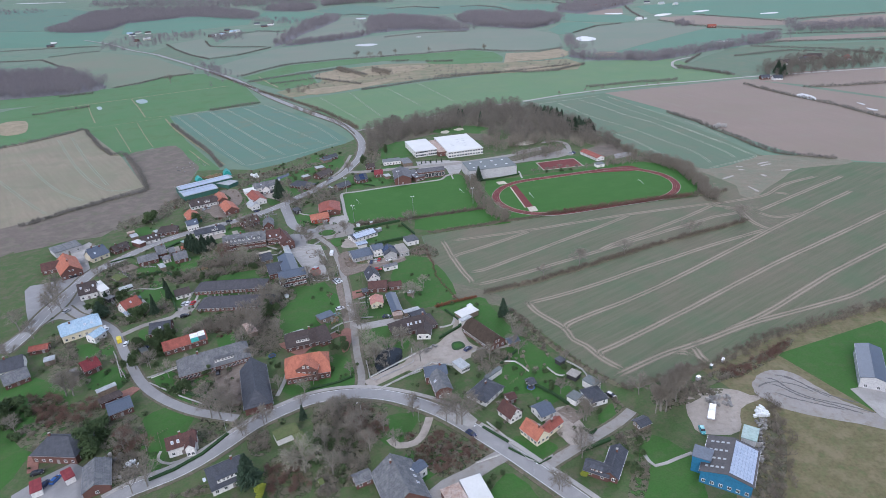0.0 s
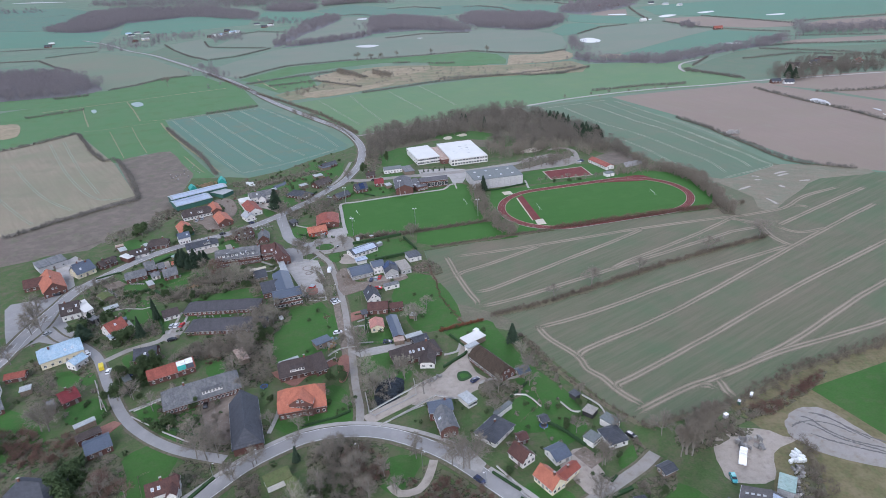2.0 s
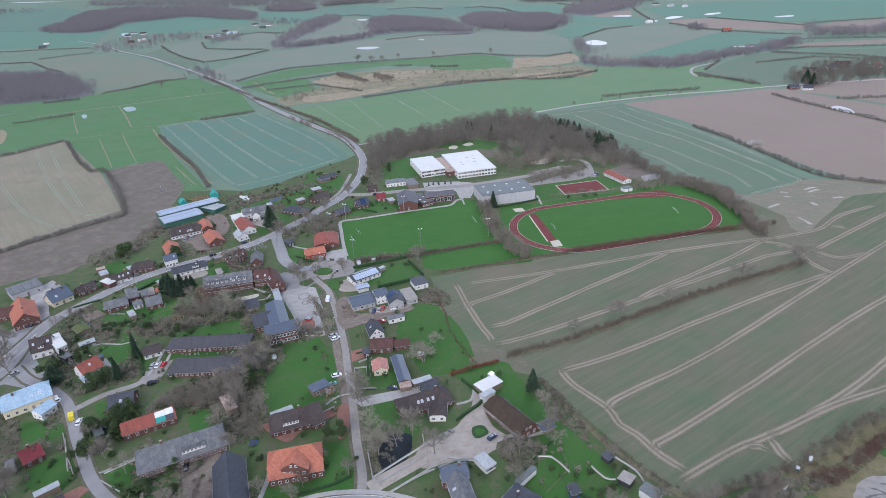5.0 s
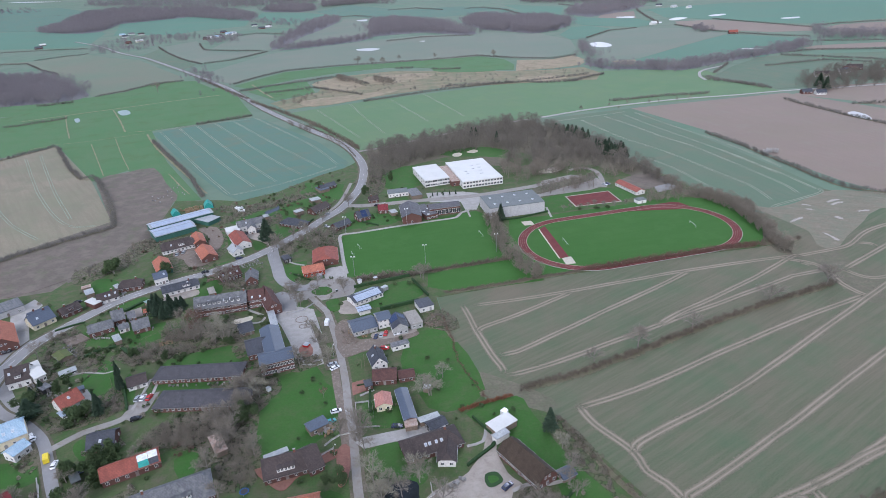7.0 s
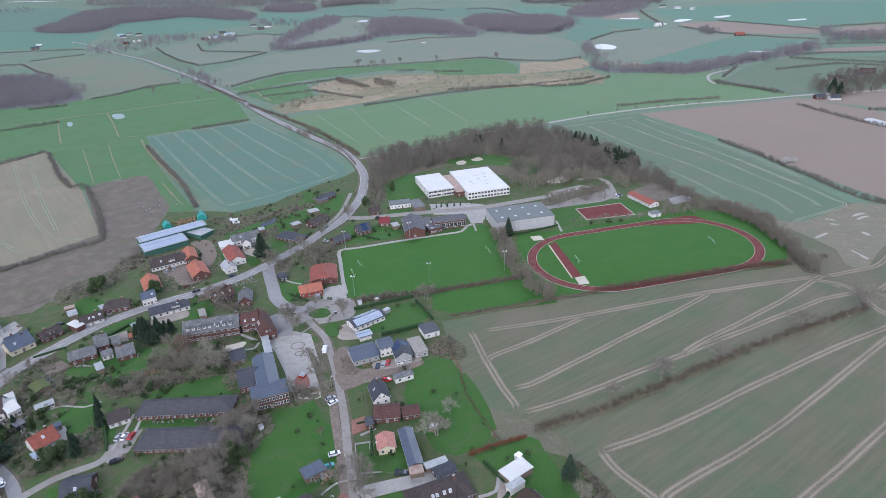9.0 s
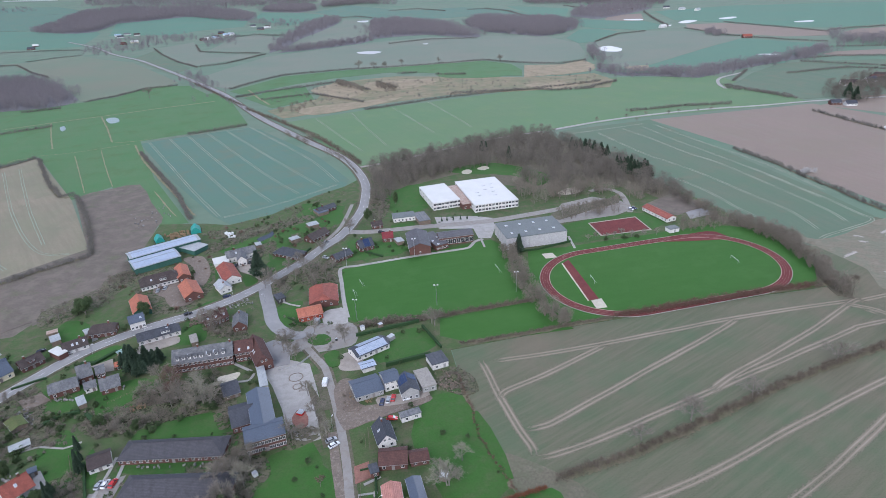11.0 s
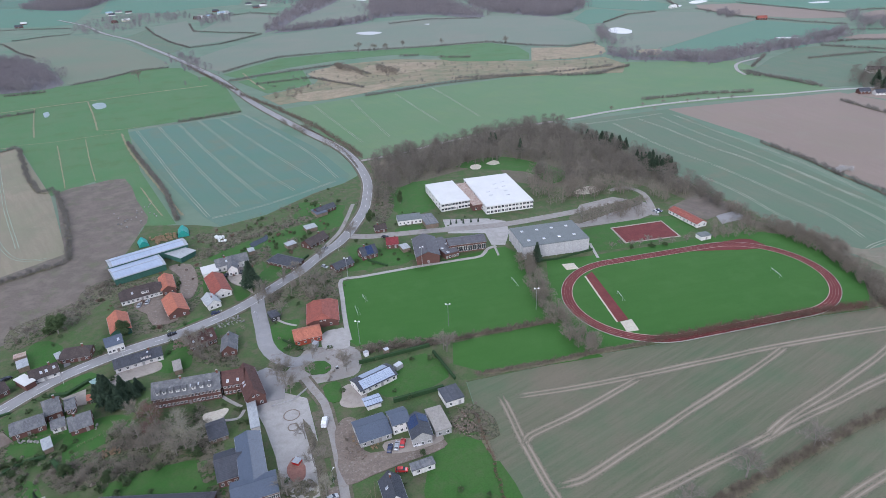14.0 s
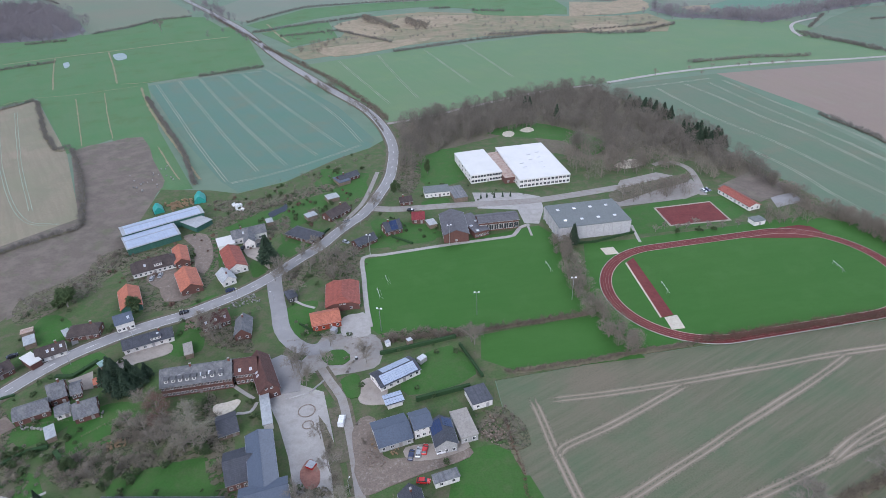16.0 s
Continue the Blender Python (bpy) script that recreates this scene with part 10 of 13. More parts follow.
tree('bare', -38.2, 159.6, 12, 1.1)
tree('bare', 52.9, 176.0, 11, 1.1)
tree('birch', 85.9, 179.9, 15, 1.0)
tree('birch', 90.5, 186.0, 16, 1.0)
tree('birch', 93.8, 187.4, 15, 1.0)
tree('birch', 96.6, 188.8, 16, 1.0)
tree('birch', 82.9, 177.7, 13, 1.0)
tree('birch', 90.3, 182.0, 15, 1.0)
tree('bare', 54.9, 213.2, 7, 1.0)
tree('bare', 36.8, 144.5, 9, 1.0)
tree('bare', -198.2, 247.3, 12, 1.2)
tree('bare', -198.2, 266.4, 12, 1.1)
tree('bare', -210.5, 275.9, 13, 1.2)
tree('bare', -82.0, 231.7, 9, 1.0)
tree('bare', -66.0, 209.5, 8, 1.0)
tree('bare', -29.1, 224.6, 10, 1.1)
tree('bare', -20.4, 226.8, 11, 1.0)
tree('bare', -6.7, 221.5, 12, 1.0)
tree('bare', 20.1, 206.0, 8, 1.0)
tree('bare', 37.5, 233.1, 8, 1.0)
tree('pale', 36.5, 242.8, 9, 1.0)
tree('bare', 63.7, 192.9, 8, 1.0)
tree('bare', -37.0, 215.4, 8, 1.0)

tree('conifer', -172.6, 283.8, 9, 2.4)
tree('conifer', -144.0, 281.5, 9, 1.3)
tree('conifer', -142.6, 297.8, 9, 0.8)
tree('pale', -9.8, 278.1, 11, 1.3)
tree('bare', -78.2, 367.6, 9, 1.1)
tree('bare', -207.0, 410.5, 9, 1.0)
tree('bare', -119.1, 335.6, 11, 1.1)
tree('russet', -122.0, 337.5, 10, 1.1)
tree('bare', -110.1, 328.4, 11, 1.1)
tree('pale', -107.8, 331.3, 11, 1.2)

# ---- garden thickets ----


def scrub(pts, n, seed, low, high, z, mat=TWIG, label="tangle of leafless garden shrubs", per=170):
    """A patch of garden shrubs over brown leaf litter."""
    area("leaf_litter", pts, LITTER, "brown leaf litter under garden shrubs", "ground", z=z, round_=3)
    thicket("shrubs", inside(pts, n, seed), mat, label, low, high, per, 0.055, category="shrub", seed=seed)



scrub([(-46.7, 196.6), (-21.9, 195.2), (-23.1, 180.7), (-29.2, 169.6), (-35.5, 152.1), (-45.7, 171.5), (-48.8, 186.9)], 36, 693, 1.5, 4.2, 0.2708)
scrub([(-42.1, 195.3), (-30.8, 193.9), (-31.4, 172.7), (-39.8, 173.7)], 25, 695, 2.2, 5.2, 0.2716)
scrub([(-6.4, 183.4), (15.5, 167.3), (16.8, 161.6), (2.3, 152.9), (-8.9, 161.8), (-7.7, 172.9)], 60, 697, 1.1, 3.1, 0.2724, RUSTTWIG, 'russet tangle of garden shrubs')
scrub([(-162.3, 200.6), (-144.8, 216.0), (-135.2, 202.3), (-151.3, 194.4)], 40, 699, 1.5, 3.9, 0.2732, RUSTTWIG, 'russet tangle of garden shrubs')
scrub([(-167.9, 194.7), (-158.5, 201.8), (-141.0, 198.0), (-131.7, 187.4), (-153.3, 183.9)], 30, 701, 1.3, 3.4, 0.274)
scrub([(-133.2, 200.4), (-119.0, 198.7), (-103.8, 164.5), (-113.8, 160.6), (-125.6, 180.7)], 40, 703, 1.7, 4.4, 0.2748)
scrub([(-94.1, 194.0), (-81.8, 193.5), (-78.1, 187.2), (-90.9, 176.7), (-99.5, 180.6)], 14, 705, 0.9, 2.1, 0.2756)
scrub([(-93.2, 202.4), (-83.3, 208.3), (-67.3, 210.0), (-69.8, 199.5), (-77.8, 195.3)], 40, 707, 1.5, 3.6, 0.2764)
scrub([(-119.7, 260.9), (-112.3, 275.3), (-98.1, 278.6), (-86.6, 253.1), (-107.3, 259.4)], 60, 709, 2.2, 5.2, 0.2772)
scrub([(-96.3, 254.3), (-86.5, 272.8), (-72.9, 255.2), (-71.5, 237.3), (-82.9, 238.7)], 50, 711, 1.8, 4.7, 0.278)
scrub([(-101.9, 292.7), (-83.7, 295.1), (-76.2, 259.4), (-87.5, 256.9)], 50, 713, 2.2, 5.9, 0.2788)
scrub([(-33.8, 239.6), (-20.2, 231.3), (-21.9, 216.2), (-29.0, 214.2)], 25, 715, 1.3, 3.4, 0.2796)
scrub([(-191.7, 265.9), (-183.7, 268.7), (-171.9, 256.1), (-160.7, 231.7), (-172.1, 233.0)], 35, 717, 1.5, 4.2, 0.2804)
scrub([(-164.5, 274.4), (-157.4, 286.3), (-144.0, 298.4), (-135.6, 283.4), (-153.9, 273.0)], 35, 719, 1.1, 3.1, 0.2812)
scrub([(16.5, 225.5), (27.3, 225.8), (32.2, 217.5), (24.9, 211.0), (17.2, 214.8)], 30, 721, 1.3, 3.6, 0.282)
scrub([(38.1, 260.9), (48.1, 240.3), (48.9, 217.1), (46.3, 223.6), (36.9, 241.7)], 25, 723, 1.1, 2.6, 0.2828)
scrub([(-119.7, 236.4), (-109.5, 238.5), (-102.7, 225.2), (-109.2, 214.6)], 14, 725, 1.3, 3.6, 0.2836)
scrub([(-149.7, 325.9), (-137.4, 339.0), (-124.4, 346.4), (-106.6, 348.8), (-99.1, 330.0), (-123.4, 320.8), (-141.1, 317.1)], 48, 727, 1.5, 4.4, 0.2844)
scrub([(-111.4, 356.6), (-95.5, 336.0), (-92.9, 315.3), (-100.1, 320.0)], 18, 729, 2.2, 5.2, 0.2852)
scrub([(-120.3, 264.8), (-100.4, 272.5), (-87.3, 276.7), (-82.6, 259.0), (-112.9, 258.3)], 60, 731, 2.2, 5.9, 0.286)
scrub([(-72.8, 303.8), (-68.3, 311.7), (-59.5, 312.9), (-57.0, 306.7), (-66.5, 300.6)], 14, 733, 1.5, 3.9, 0.2868)
scrub([(-92.9, 297.5), (-78.3, 302.7), (-75.6, 279.9), (-86.2, 272.4)], 45, 735, 1.8, 4.7, 0.2876)
area('verge', [(-67.6, 343.6), (-59.0, 328.2), (-52.4, 306.7), (-54.4, 299.9), (-58.6, 316.5), (-63.0, 329.0)], VERGE, 'brown trodden verge under street trees', 'ground', z=0.2884, round_=2)
thicket('shrubs', inside([(-66.1, 340.6), (-58.5, 327.2), (-52.6, 306.7), (-54.4, 302.0), (-60.4, 322.5)], 14, 737), TWIG, 'tangle of leafless shrubs under street trees', 1.3, 3.4, 170, 0.055, category='shrub', seed=737)
scrub([(-204.6, 349.5), (-187.5, 351.9), (-174.8, 337.1), (-189.1, 326.6)], 30, 739, 1.1, 2.9, 0.2892)
scrub([(-197.1, 323.6), (-186.5, 326.3), (-169.3, 299.3), (-183.5, 300.9)], 20, 741, 1.3, 3.4, 0.29)
scrub([(-156.1, 324.7), (-140.3, 327.7), (-111.1, 326.8), (-101.9, 328.4), (-120.7, 321.6), (-143.5, 314.5)], 50, 743, 1.5, 4.4, 0.2908)
scrub([(-140.3, 341.2), (-127.7, 345.6), (-115.1, 338.8), (-120.5, 331.4), (-133.6, 330.1)], 50, 745, 1.5, 3.9, 0.2916)
scrub([(-93.0, 444.9), (-66.0, 464.9), (-62.7, 430.5), (-77.9, 429.8)], 60, 747, 1.3, 3.6, 0.2924)
scrub([(-128.9, 398.9), (-109.0, 394.7), (-100.2, 378.3), (-120.7, 384.2)], 40, 749, 1.5, 3.9, 0.2932)
scrub([(-221.6, 420.0), (-206.5, 437.4), (-189.8, 456.7), (-184.8, 445.1), (-196.5, 417.1), (-211.2, 401.7)], 40, 751, 1.1, 2.9, 0.294)
scrub([(-153.6, 482.6), (-146.4, 502.4), (-116.8, 521.2), (-98.0, 535.0), (-96.7, 526.4), (-121.4, 510.1), (-142.4, 487.8)], 50, 753, 1.3, 3.6, 0.2948)
scrub([(-161.6, 519.5), (-127.6, 522.7), (-98.6, 539.5), (-86.9, 533.4), (-115.2, 513.1), (-143.0, 501.9)], 50, 755, 1.1, 2.9, 0.2956)
scrub([(-63.4, 557.1), (-40.9, 573.5), (-36.5, 543.7), (-43.1, 518.7), (-54.7, 537.4)], 50, 757, 1.7, 5.2, 0.2964)
scrub([(-48.9, 388.1), (-29.2, 390.0), (-14.3, 390.4), (-14.6, 384.4), (-34.1, 383.4), (-46.1, 382.0)], 40, 759, 1.3, 3.6, 0.2972)
scrub([(-3.8, 345.3), (3.8, 338.6), (6.3, 327.4), (-1.8, 325.5), (-11.0, 334.4)], 30, 761, 0.9, 2.1, 0.298)
scrub([(-103.4, 432.8), (-93.0, 444.9), (-88.8, 428.5), (-96.6, 419.7)], 25, 763, 1.1, 2.9, 0.2988)
scrub([(-202.2, 458.2), (-188.7, 468.2), (-182.0, 455.8), (-188.4, 440.3), (-197.7, 436.3)], 35, 765, 1.3, 3.4, 0.2996)
scrub([(82.2, 187.4), (97.4, 188.9), (105.7, 195.1), (120.0, 200.8), (124.8, 196.4), (102.7, 188.3), (84.8, 177.1)], 60, 767, 0.9, 2.6, 0.3004)
scrub([(99.1, 185.2), (104.8, 188.0), (111.2, 187.2), (107.5, 184.2)], 10, 769, 0.7, 1.8, 0.3012)
scrub([(116.7, 170.1), (121.4, 163.5), (105.8, 134.5), (93.5, 131.4), (107.1, 154.0)], 60, 771, 1.1, 2.9, 0.302)
scrub([(67.1, 189.3), (72.0, 177.1), (66.9, 174.5)], 8, 773, 1.1, 2.6, 0.3028)
scrub([(66.8, 155.9), (68.7, 150.5), (62.7, 139.2), (57.5, 139.7)], 12, 775, 1.1, 2.6, 0.3036)
scrub([(-173.9, 217.6), (-159.7, 217.6), (-148.8, 200.3), (-158.8, 198.2)], 46, 1101, 1.6, 4.2, 0.3096, RUSTTWIG, 'russet tangle of garden shrubs')
scrub([(-127.4, 189.7), (-118.5, 191.8), (-112.3, 178.9), (-119.8, 176.9)], 26, 1102, 1.6, 3.8, 0.3112, RUSTTWIG, 'russet tangle of garden shrubs')
scrub([(-121.9, 177.2), (-111.7, 177.4), (-106.7, 164.6), (-115.9, 165.6)], 30, 1103, 1.6, 4.2, 0.3128)
scrub([(-81.7, 211.5), (-70.0, 211.9), (-68.9, 200.8), (-76.5, 199.3)], 22, 1104, 1.2, 3.2, 0.3144, RUSTTWIG, 'russet tangle of garden shrubs')
scrub([(-107.0, 224.5), (-85.7, 227.9), (-79.2, 191.9), (-95.4, 194.9)], 40, 1105, 1.2, 3.6, 0.3160)
scrub([(-49.9, 203.8), (-28.7, 196.9), (-24.6, 180.6), (-29.1, 169.4), (-43.5, 171.0)], 110, 1106, 1.6, 4.6, 0.3176)
scrub([(-39.9, 195.5), (-26.3, 193.1), (-19.2, 180.0), (-29.3, 172.2)], 60, 1107, 1.4, 3.4, 0.3192, RUSTTWIG, 'russet tangle of garden shrubs')
scrub([(-13.9, 177.8), (-2.5, 173.5), (13.3, 165.9), (11.5, 158.0), (0.6, 155.3), (-10.9, 161.8)], 150, 1108, 0.7, 2.0, 0.3208, RUSTTWIG, 'russet tangle of garden shrubs', per=120)
thicket('shrubs', inside([(-13.9, 177.8), (13.3, 165.9), (6.4, 156.0), (-9.9, 160.4)], 70, 1109), TWIG, 'tangle of leafless garden shrubs', 0.9, 2.4, 120, 0.05, category='shrub', seed=1109)
scrub([(-37.3, 170.3), (-27.3, 172.0), (-26.3, 155.8), (-37.7, 154.5)], 46, 1110, 1.4, 4.0, 0.3240)
scrub([(-63.2, 167.7), (-49.7, 171.7), (-45.0, 152.9), (-58.0, 151.9)], 46, 1111, 1.4, 3.6, 0.3256, RUSTTWIG, 'russet tangle of garden shrubs')
scrub([(-72.8, 183.3), (-65.7, 184.9), (-62.3, 173.2), (-69.2, 172.3)], 24, 1112, 1.2, 3.4, 0.3272)
scrub([(-92.8, 155.6), (-72.1, 163.4), (-68.8, 157.9), (-88.7, 154.7)], 30, 1113, 1.0, 2.4, 0.3288)
scrub([(-44.1, 160.3), (-36.0, 156.9), (-35.3, 149.5), (-42.8, 150.3)], 24, 1114, 1.4, 3.4, 0.3304)
scrub([(83.3, 190.5), (100.9, 194.7), (106.8, 187.5), (90.1, 179.4)], 56, 1115, 1.2, 3.4, 0.3320)
scrub([(113.7, 197.5), (128.4, 203.3), (155.2, 216.5), (148.3, 208.8), (121.1, 193.5)], 64, 1116, 1.4, 3.6, 0.3336, RUSTTWIG, 'russet tangle of garden shrubs')
scrub([(61.5, 167.4), (75.3, 168.7), (70.4, 160.7), (58.0, 159.4)], 20, 1117, 1.0, 2.6, 0.3352)
scrub([(-185.4, 286.0), (-159.1, 265.9), (-155.2, 250.7), (-171.4, 262.6)], 20, 1118, 1.2, 3.2, 0.3368)
scrub([(-119.5, 270.5), (-93.7, 280.2), (-89.9, 272.0), (-108.2, 260.0)], 60, 1301, 1.4, 3.8, 0.3416, per=150)
scrub([(-92.4, 267.4), (-77.8, 265.8), (-75.3, 237.3), (-83.6, 238.2)], 40, 1302, 1.4, 4.2, 0.3432, per=150)
scrub([(-94.7, 312.3), (-82.0, 306.4), (-71.3, 289.2), (-85.6, 280.0)], 40, 1303, 1.4, 4.0, 0.3448, per=150)
thicket('shrubs', inside([(-193.9, 324.9), (-179.2, 332.2), (-164.5, 312.5), (-176.4, 301.8)], 36, 1304), TWIG, 'tangle of leafless garden shrubs', 0.9, 2.4, 150, 0.055, category='shrub', seed=1304)
thicket('shrubs', inside([(-171.1, 326.5), (-147.2, 332.9), (-138.8, 317.9), (-158.1, 309.6)], 36, 1305), TWIG, 'tangle of leafless garden shrubs', 0.9, 2.4, 150, 0.055, category='shrub', seed=1305)
thicket('shrubs', inside([(-66.0, 390.9), (-51.2, 325.0), (-48.0, 324.6), (-61.1, 390.2)], 16, 1307), TWIG, 'tangle of leafless garden shrubs', 0.8, 1.8, 150, 0.055, category='shrub', seed=1307)
thicket('shrubs', inside([(-108.2, 260.0), (-100.4, 265.2), (-96.4, 255.7), (-103.5, 252.2)], 14, 1308), RUSTTWIG, 'russet tangle of garden shrubs', 0.8, 2.0, 150, 0.055, category='shrub', seed=1308)
thicket('shrubs', inside([(-12.0, 342.8), (-0.4, 345.0), (-0.1, 325.5), (-11.0, 324.5)], 22, 1309), TWIG, 'tangle of leafless garden shrubs', 0.7, 1.6, 150, 0.055, category='shrub', seed=1309)
thicket('shrubs', inside([(-180.2, 328.0), (-165.4, 328.0), (-151.8, 310.0), (-168.2, 307.8)], 20, 1310), TWIG, 'tangle of leafless garden shrubs', 1.0, 2.8, 150, 0.055, category='shrub', seed=1310)
thicket('shrubs', inside([(-155.8, 330.0), (-140.7, 334.7), (-133.2, 324.7), (-145.5, 317.4)], 18, 1311), TWIG, 'tangle of leafless garden shrubs', 1.0, 2.6, 150, 0.055, category='shrub', seed=1311)
thicket('shrubs', inside([(-125.3, 400.4), (-105.8, 410.9), (-100.1, 392.5), (-115.5, 380.5)], 18, 1312), TWIG, 'tangle of leafless garden shrubs', 1.0, 3.0, 150, 0.055, category='shrub', seed=1312)
thicket('shrubs', inside([(-188.2, 444.6), (-173.2, 462.2), (-160.2, 444.0), (-176.7, 428.2)], 18, 1313), RUSTTWIG, 'russet tangle of garden shrubs', 0.8, 2.2, 150, 0.055, category='shrub', seed=1313)
thicket('shrubs', inside([(-132.8, 481.9), (-116.9, 504.0), (-101.0, 477.3), (-120.2, 458.3)], 15, 1314), TWIG, 'tangle of leafless garden shrubs', 1.0, 2.6, 150, 0.055, category='shrub', seed=1314)
thicket('shrubs', inside([(-212.9, 427.2), (-191.8, 439.0), (-183.2, 426.2), (-201.0, 409.7)], 18, 1315), TWIG, 'tangle of leafless garden shrubs', 1.0, 2.8, 150, 0.055, category='shrub', seed=1315)
thicket('shrubs', inside([(-92.5, 401.4), (-80.3, 394.9), (-78.5, 376.1), (-88.6, 381.8)], 9, 1316), TWIG, 'tangle of leafless garden shrubs', 1.0, 2.6, 150, 0.055, category='shrub', seed=1316)
thicket('shrubs', inside([(-165.2, 520.3), (-139.1, 520.8), (-136.0, 494.3), (-150.7, 484.5)], 15, 1317), TWIG, 'tangle of leafless garden shrubs', 1.0, 2.8, 150, 0.055, category='shrub', seed=1317)
thicket('shrubs', inside([(-84.8, 507.8), (-67.4, 518.8), (-54.5, 494.5), (-69.9, 472.8)], 14, 1318), TWIG, 'tangle of leafless garden shrubs', 1.2, 3.2, 150, 0.055, category='shrub', seed=1318)
thicket('shrubs', inside([(-130.3, 548.8), (-93.5, 572.3), (-82.6, 551.4), (-117.8, 526.8)], 26, 1319), TWIG, 'tangle of leafless garden shrubs', 0.9, 2.4, 150, 0.055, category='shrub', seed=1319)

# ---- small garden shrubs ----


def low_shrubs(spots, mat, label, lo=0.5, hi=1.6, seed=4, per=46):
    rng = np.random.default_rng(seed)
    out = []
    for x, y in spots:
        r = rng.uniform(lo, hi)
        d = rng.normal(0, 1, (per, 3))
        d /= np.linalg.norm(d, axis=1, keepdims=True)
        q = d * rng.uniform(0.6, 1.0, (per, 1)) * (r, r, r * 0.8) + (x, y, 0.25 + r * 0.75)
        e1, e2 = rng.normal(0, 0.2 * r + 0.05, (per, 3)), rng.normal(0, 0.2 * r + 0.05, (per, 3))
        out.append(np.stack([q - e1, q + e2, q + e1 - e2 * 0.5], 1).reshape(-1, 3))
    return tagged(new("shrubs", tri_mesh("shrubs", np.concatenate(out), mat)), label, "shrub", kind="stuff")


low_shrubs(inside([(25.8, 213.4), (47.2, 223.1), (68.3, 179.1), (53.1, 162.9), (38.7, 161.8), (16.5, 176.0)], 20, 778), SHRUB, 'scattered evergreen garden shrubs', 0.5, 1.4, 778)
low_shrubs(inside([(-20.3, 223.7), (21.0, 214.0), (24.8, 175.0), (-4.1, 188.0)], 15, 779), SHRUB, 'scattered evergreen garden shrubs', 0.5, 1.4, 779)
low_shrubs(inside([(-72.1, 210.6), (-50.5, 207.8), (-31.8, 209.2), (-32.9, 225.4), (-73.8, 230.9)], 8, 780), SHRUB, 'scattered evergreen garden shrubs', 0.5, 1.4, 780)
low_shrubs(inside([(-61.6, 191.7), (-17.2, 186.3), (18.4, 158.8), (-16.6, 147.2), (-58.0, 151.6)], 22, 781), SHRUB, 'scattered evergreen garden shrubs', 0.5, 1.4, 781)
low_shrubs(inside([(-198.5, 239.0), (-128.7, 229.8), (-86.2, 201.5), (-96.6, 166.3), (-152.7, 161.8)], 30, 782), SHRUB, 'scattered evergreen garden shrubs', 0.5, 1.4, 782)
low_shrubs(inside([(-207.7, 292.8), (-151.9, 285.6), (-123.0, 300.4), (-91.4, 253.7), (-83.4, 209.2), (-126.4, 208.5), (-170.2, 229.8)], 35, 783), SHRUB, 'scattered evergreen garden shrubs', 0.5, 1.4, 783)
low_shrubs(inside([(-91.4, 253.7), (-46.1, 271.8), (-37.3, 204.3), (-62.7, 204.4)], 15, 784), SHRUB, 'scattered evergreen garden shrubs', 0.5, 1.4, 784)
low_shrubs(inside([(-38.6, 309.4), (6.5, 303.0), (28.5, 262.2), (34.6, 218.7), (-6.8, 236.4), (-30.8, 226.2)], 22, 785), SHRUB, 'scattered evergreen garden shrubs', 0.5, 1.4, 785)
low_shrubs(inside([(-239.5, 395.0), (-139.1, 350.5), (-98.2, 336.4), (-91.1, 290.7), (-123.0, 273.5), (-171.9, 281.3)], 45, 786), SHRUB, 'scattered evergreen garden shrubs', 0.5, 1.4, 786)
low_shrubs(inside([(-96.8, 312.0), (-51.3, 330.6), (-45.3, 252.8), (-81.9, 256.5)], 17, 787), SHRUB, 'scattered evergreen garden shrubs', 0.5, 1.4, 787)
low_shrubs(inside([(-51.3, 330.6), (-20.8, 326.8), (-20.7, 260.3), (-39.6, 252.3)], 10, 788), SHRUB, 'scattered evergreen garden shrubs', 0.5, 1.4, 788)
low_shrubs(inside([(-221.6, 420.0), (-188.2, 416.2), (-164.1, 396.6), (-133.9, 419.2), (-117.7, 408.3), (-132.9, 378.1), (-152.7, 360.0), (-172.5, 333.6)], 30, 789), SHRUB, 'scattered evergreen garden shrubs', 0.5, 1.4, 789)
low_shrubs(inside([(-205.0, 464.3), (-164.1, 527.8), (-88.1, 542.3), (-63.1, 505.8), (-100.0, 451.3), (-131.0, 409.8), (-171.7, 414.4)], 35, 790), SHRUB, 'scattered evergreen garden shrubs', 0.5, 1.4, 790)
low_shrubs(inside([(-100.4, 424.9), (-59.8, 464.1), (-55.9, 385.0), (-83.0, 387.9)], 20, 791), SHRUB, 'scattered evergreen garden shrubs', 0.5, 1.4, 791)
low_shrubs(inside([(-55.3, 490.0), (-16.2, 484.7), (-23.0, 465.6), (-59.3, 457.9)], 12, 792), SHRUB, 'scattered evergreen garden shrubs', 0.5, 1.4, 792)
low_shrubs(inside([(-132.3, 357.9), (-92.9, 367.0), (-86.0, 336.1), (-111.5, 328.0)], 17, 793), SHRUB, 'scattered evergreen garden shrubs', 0.5, 1.4, 793)
low_shrubs(inside([(-48.6, 384.2), (-9.5, 387.9), (-7.5, 351.8), (-33.4, 342.3), (-55.1, 350.3)], 12, 794), SHRUB, 'scattered evergreen garden shrubs', 0.5, 1.4, 794)
low_shrubs(inside([(-40.2, 544.2), (35.1, 524.1), (31.6, 500.1), (-36.0, 509.7)], 12, 795), SHRUB, 'scattered evergreen garden shrubs', 0.4, 0.8, 795)
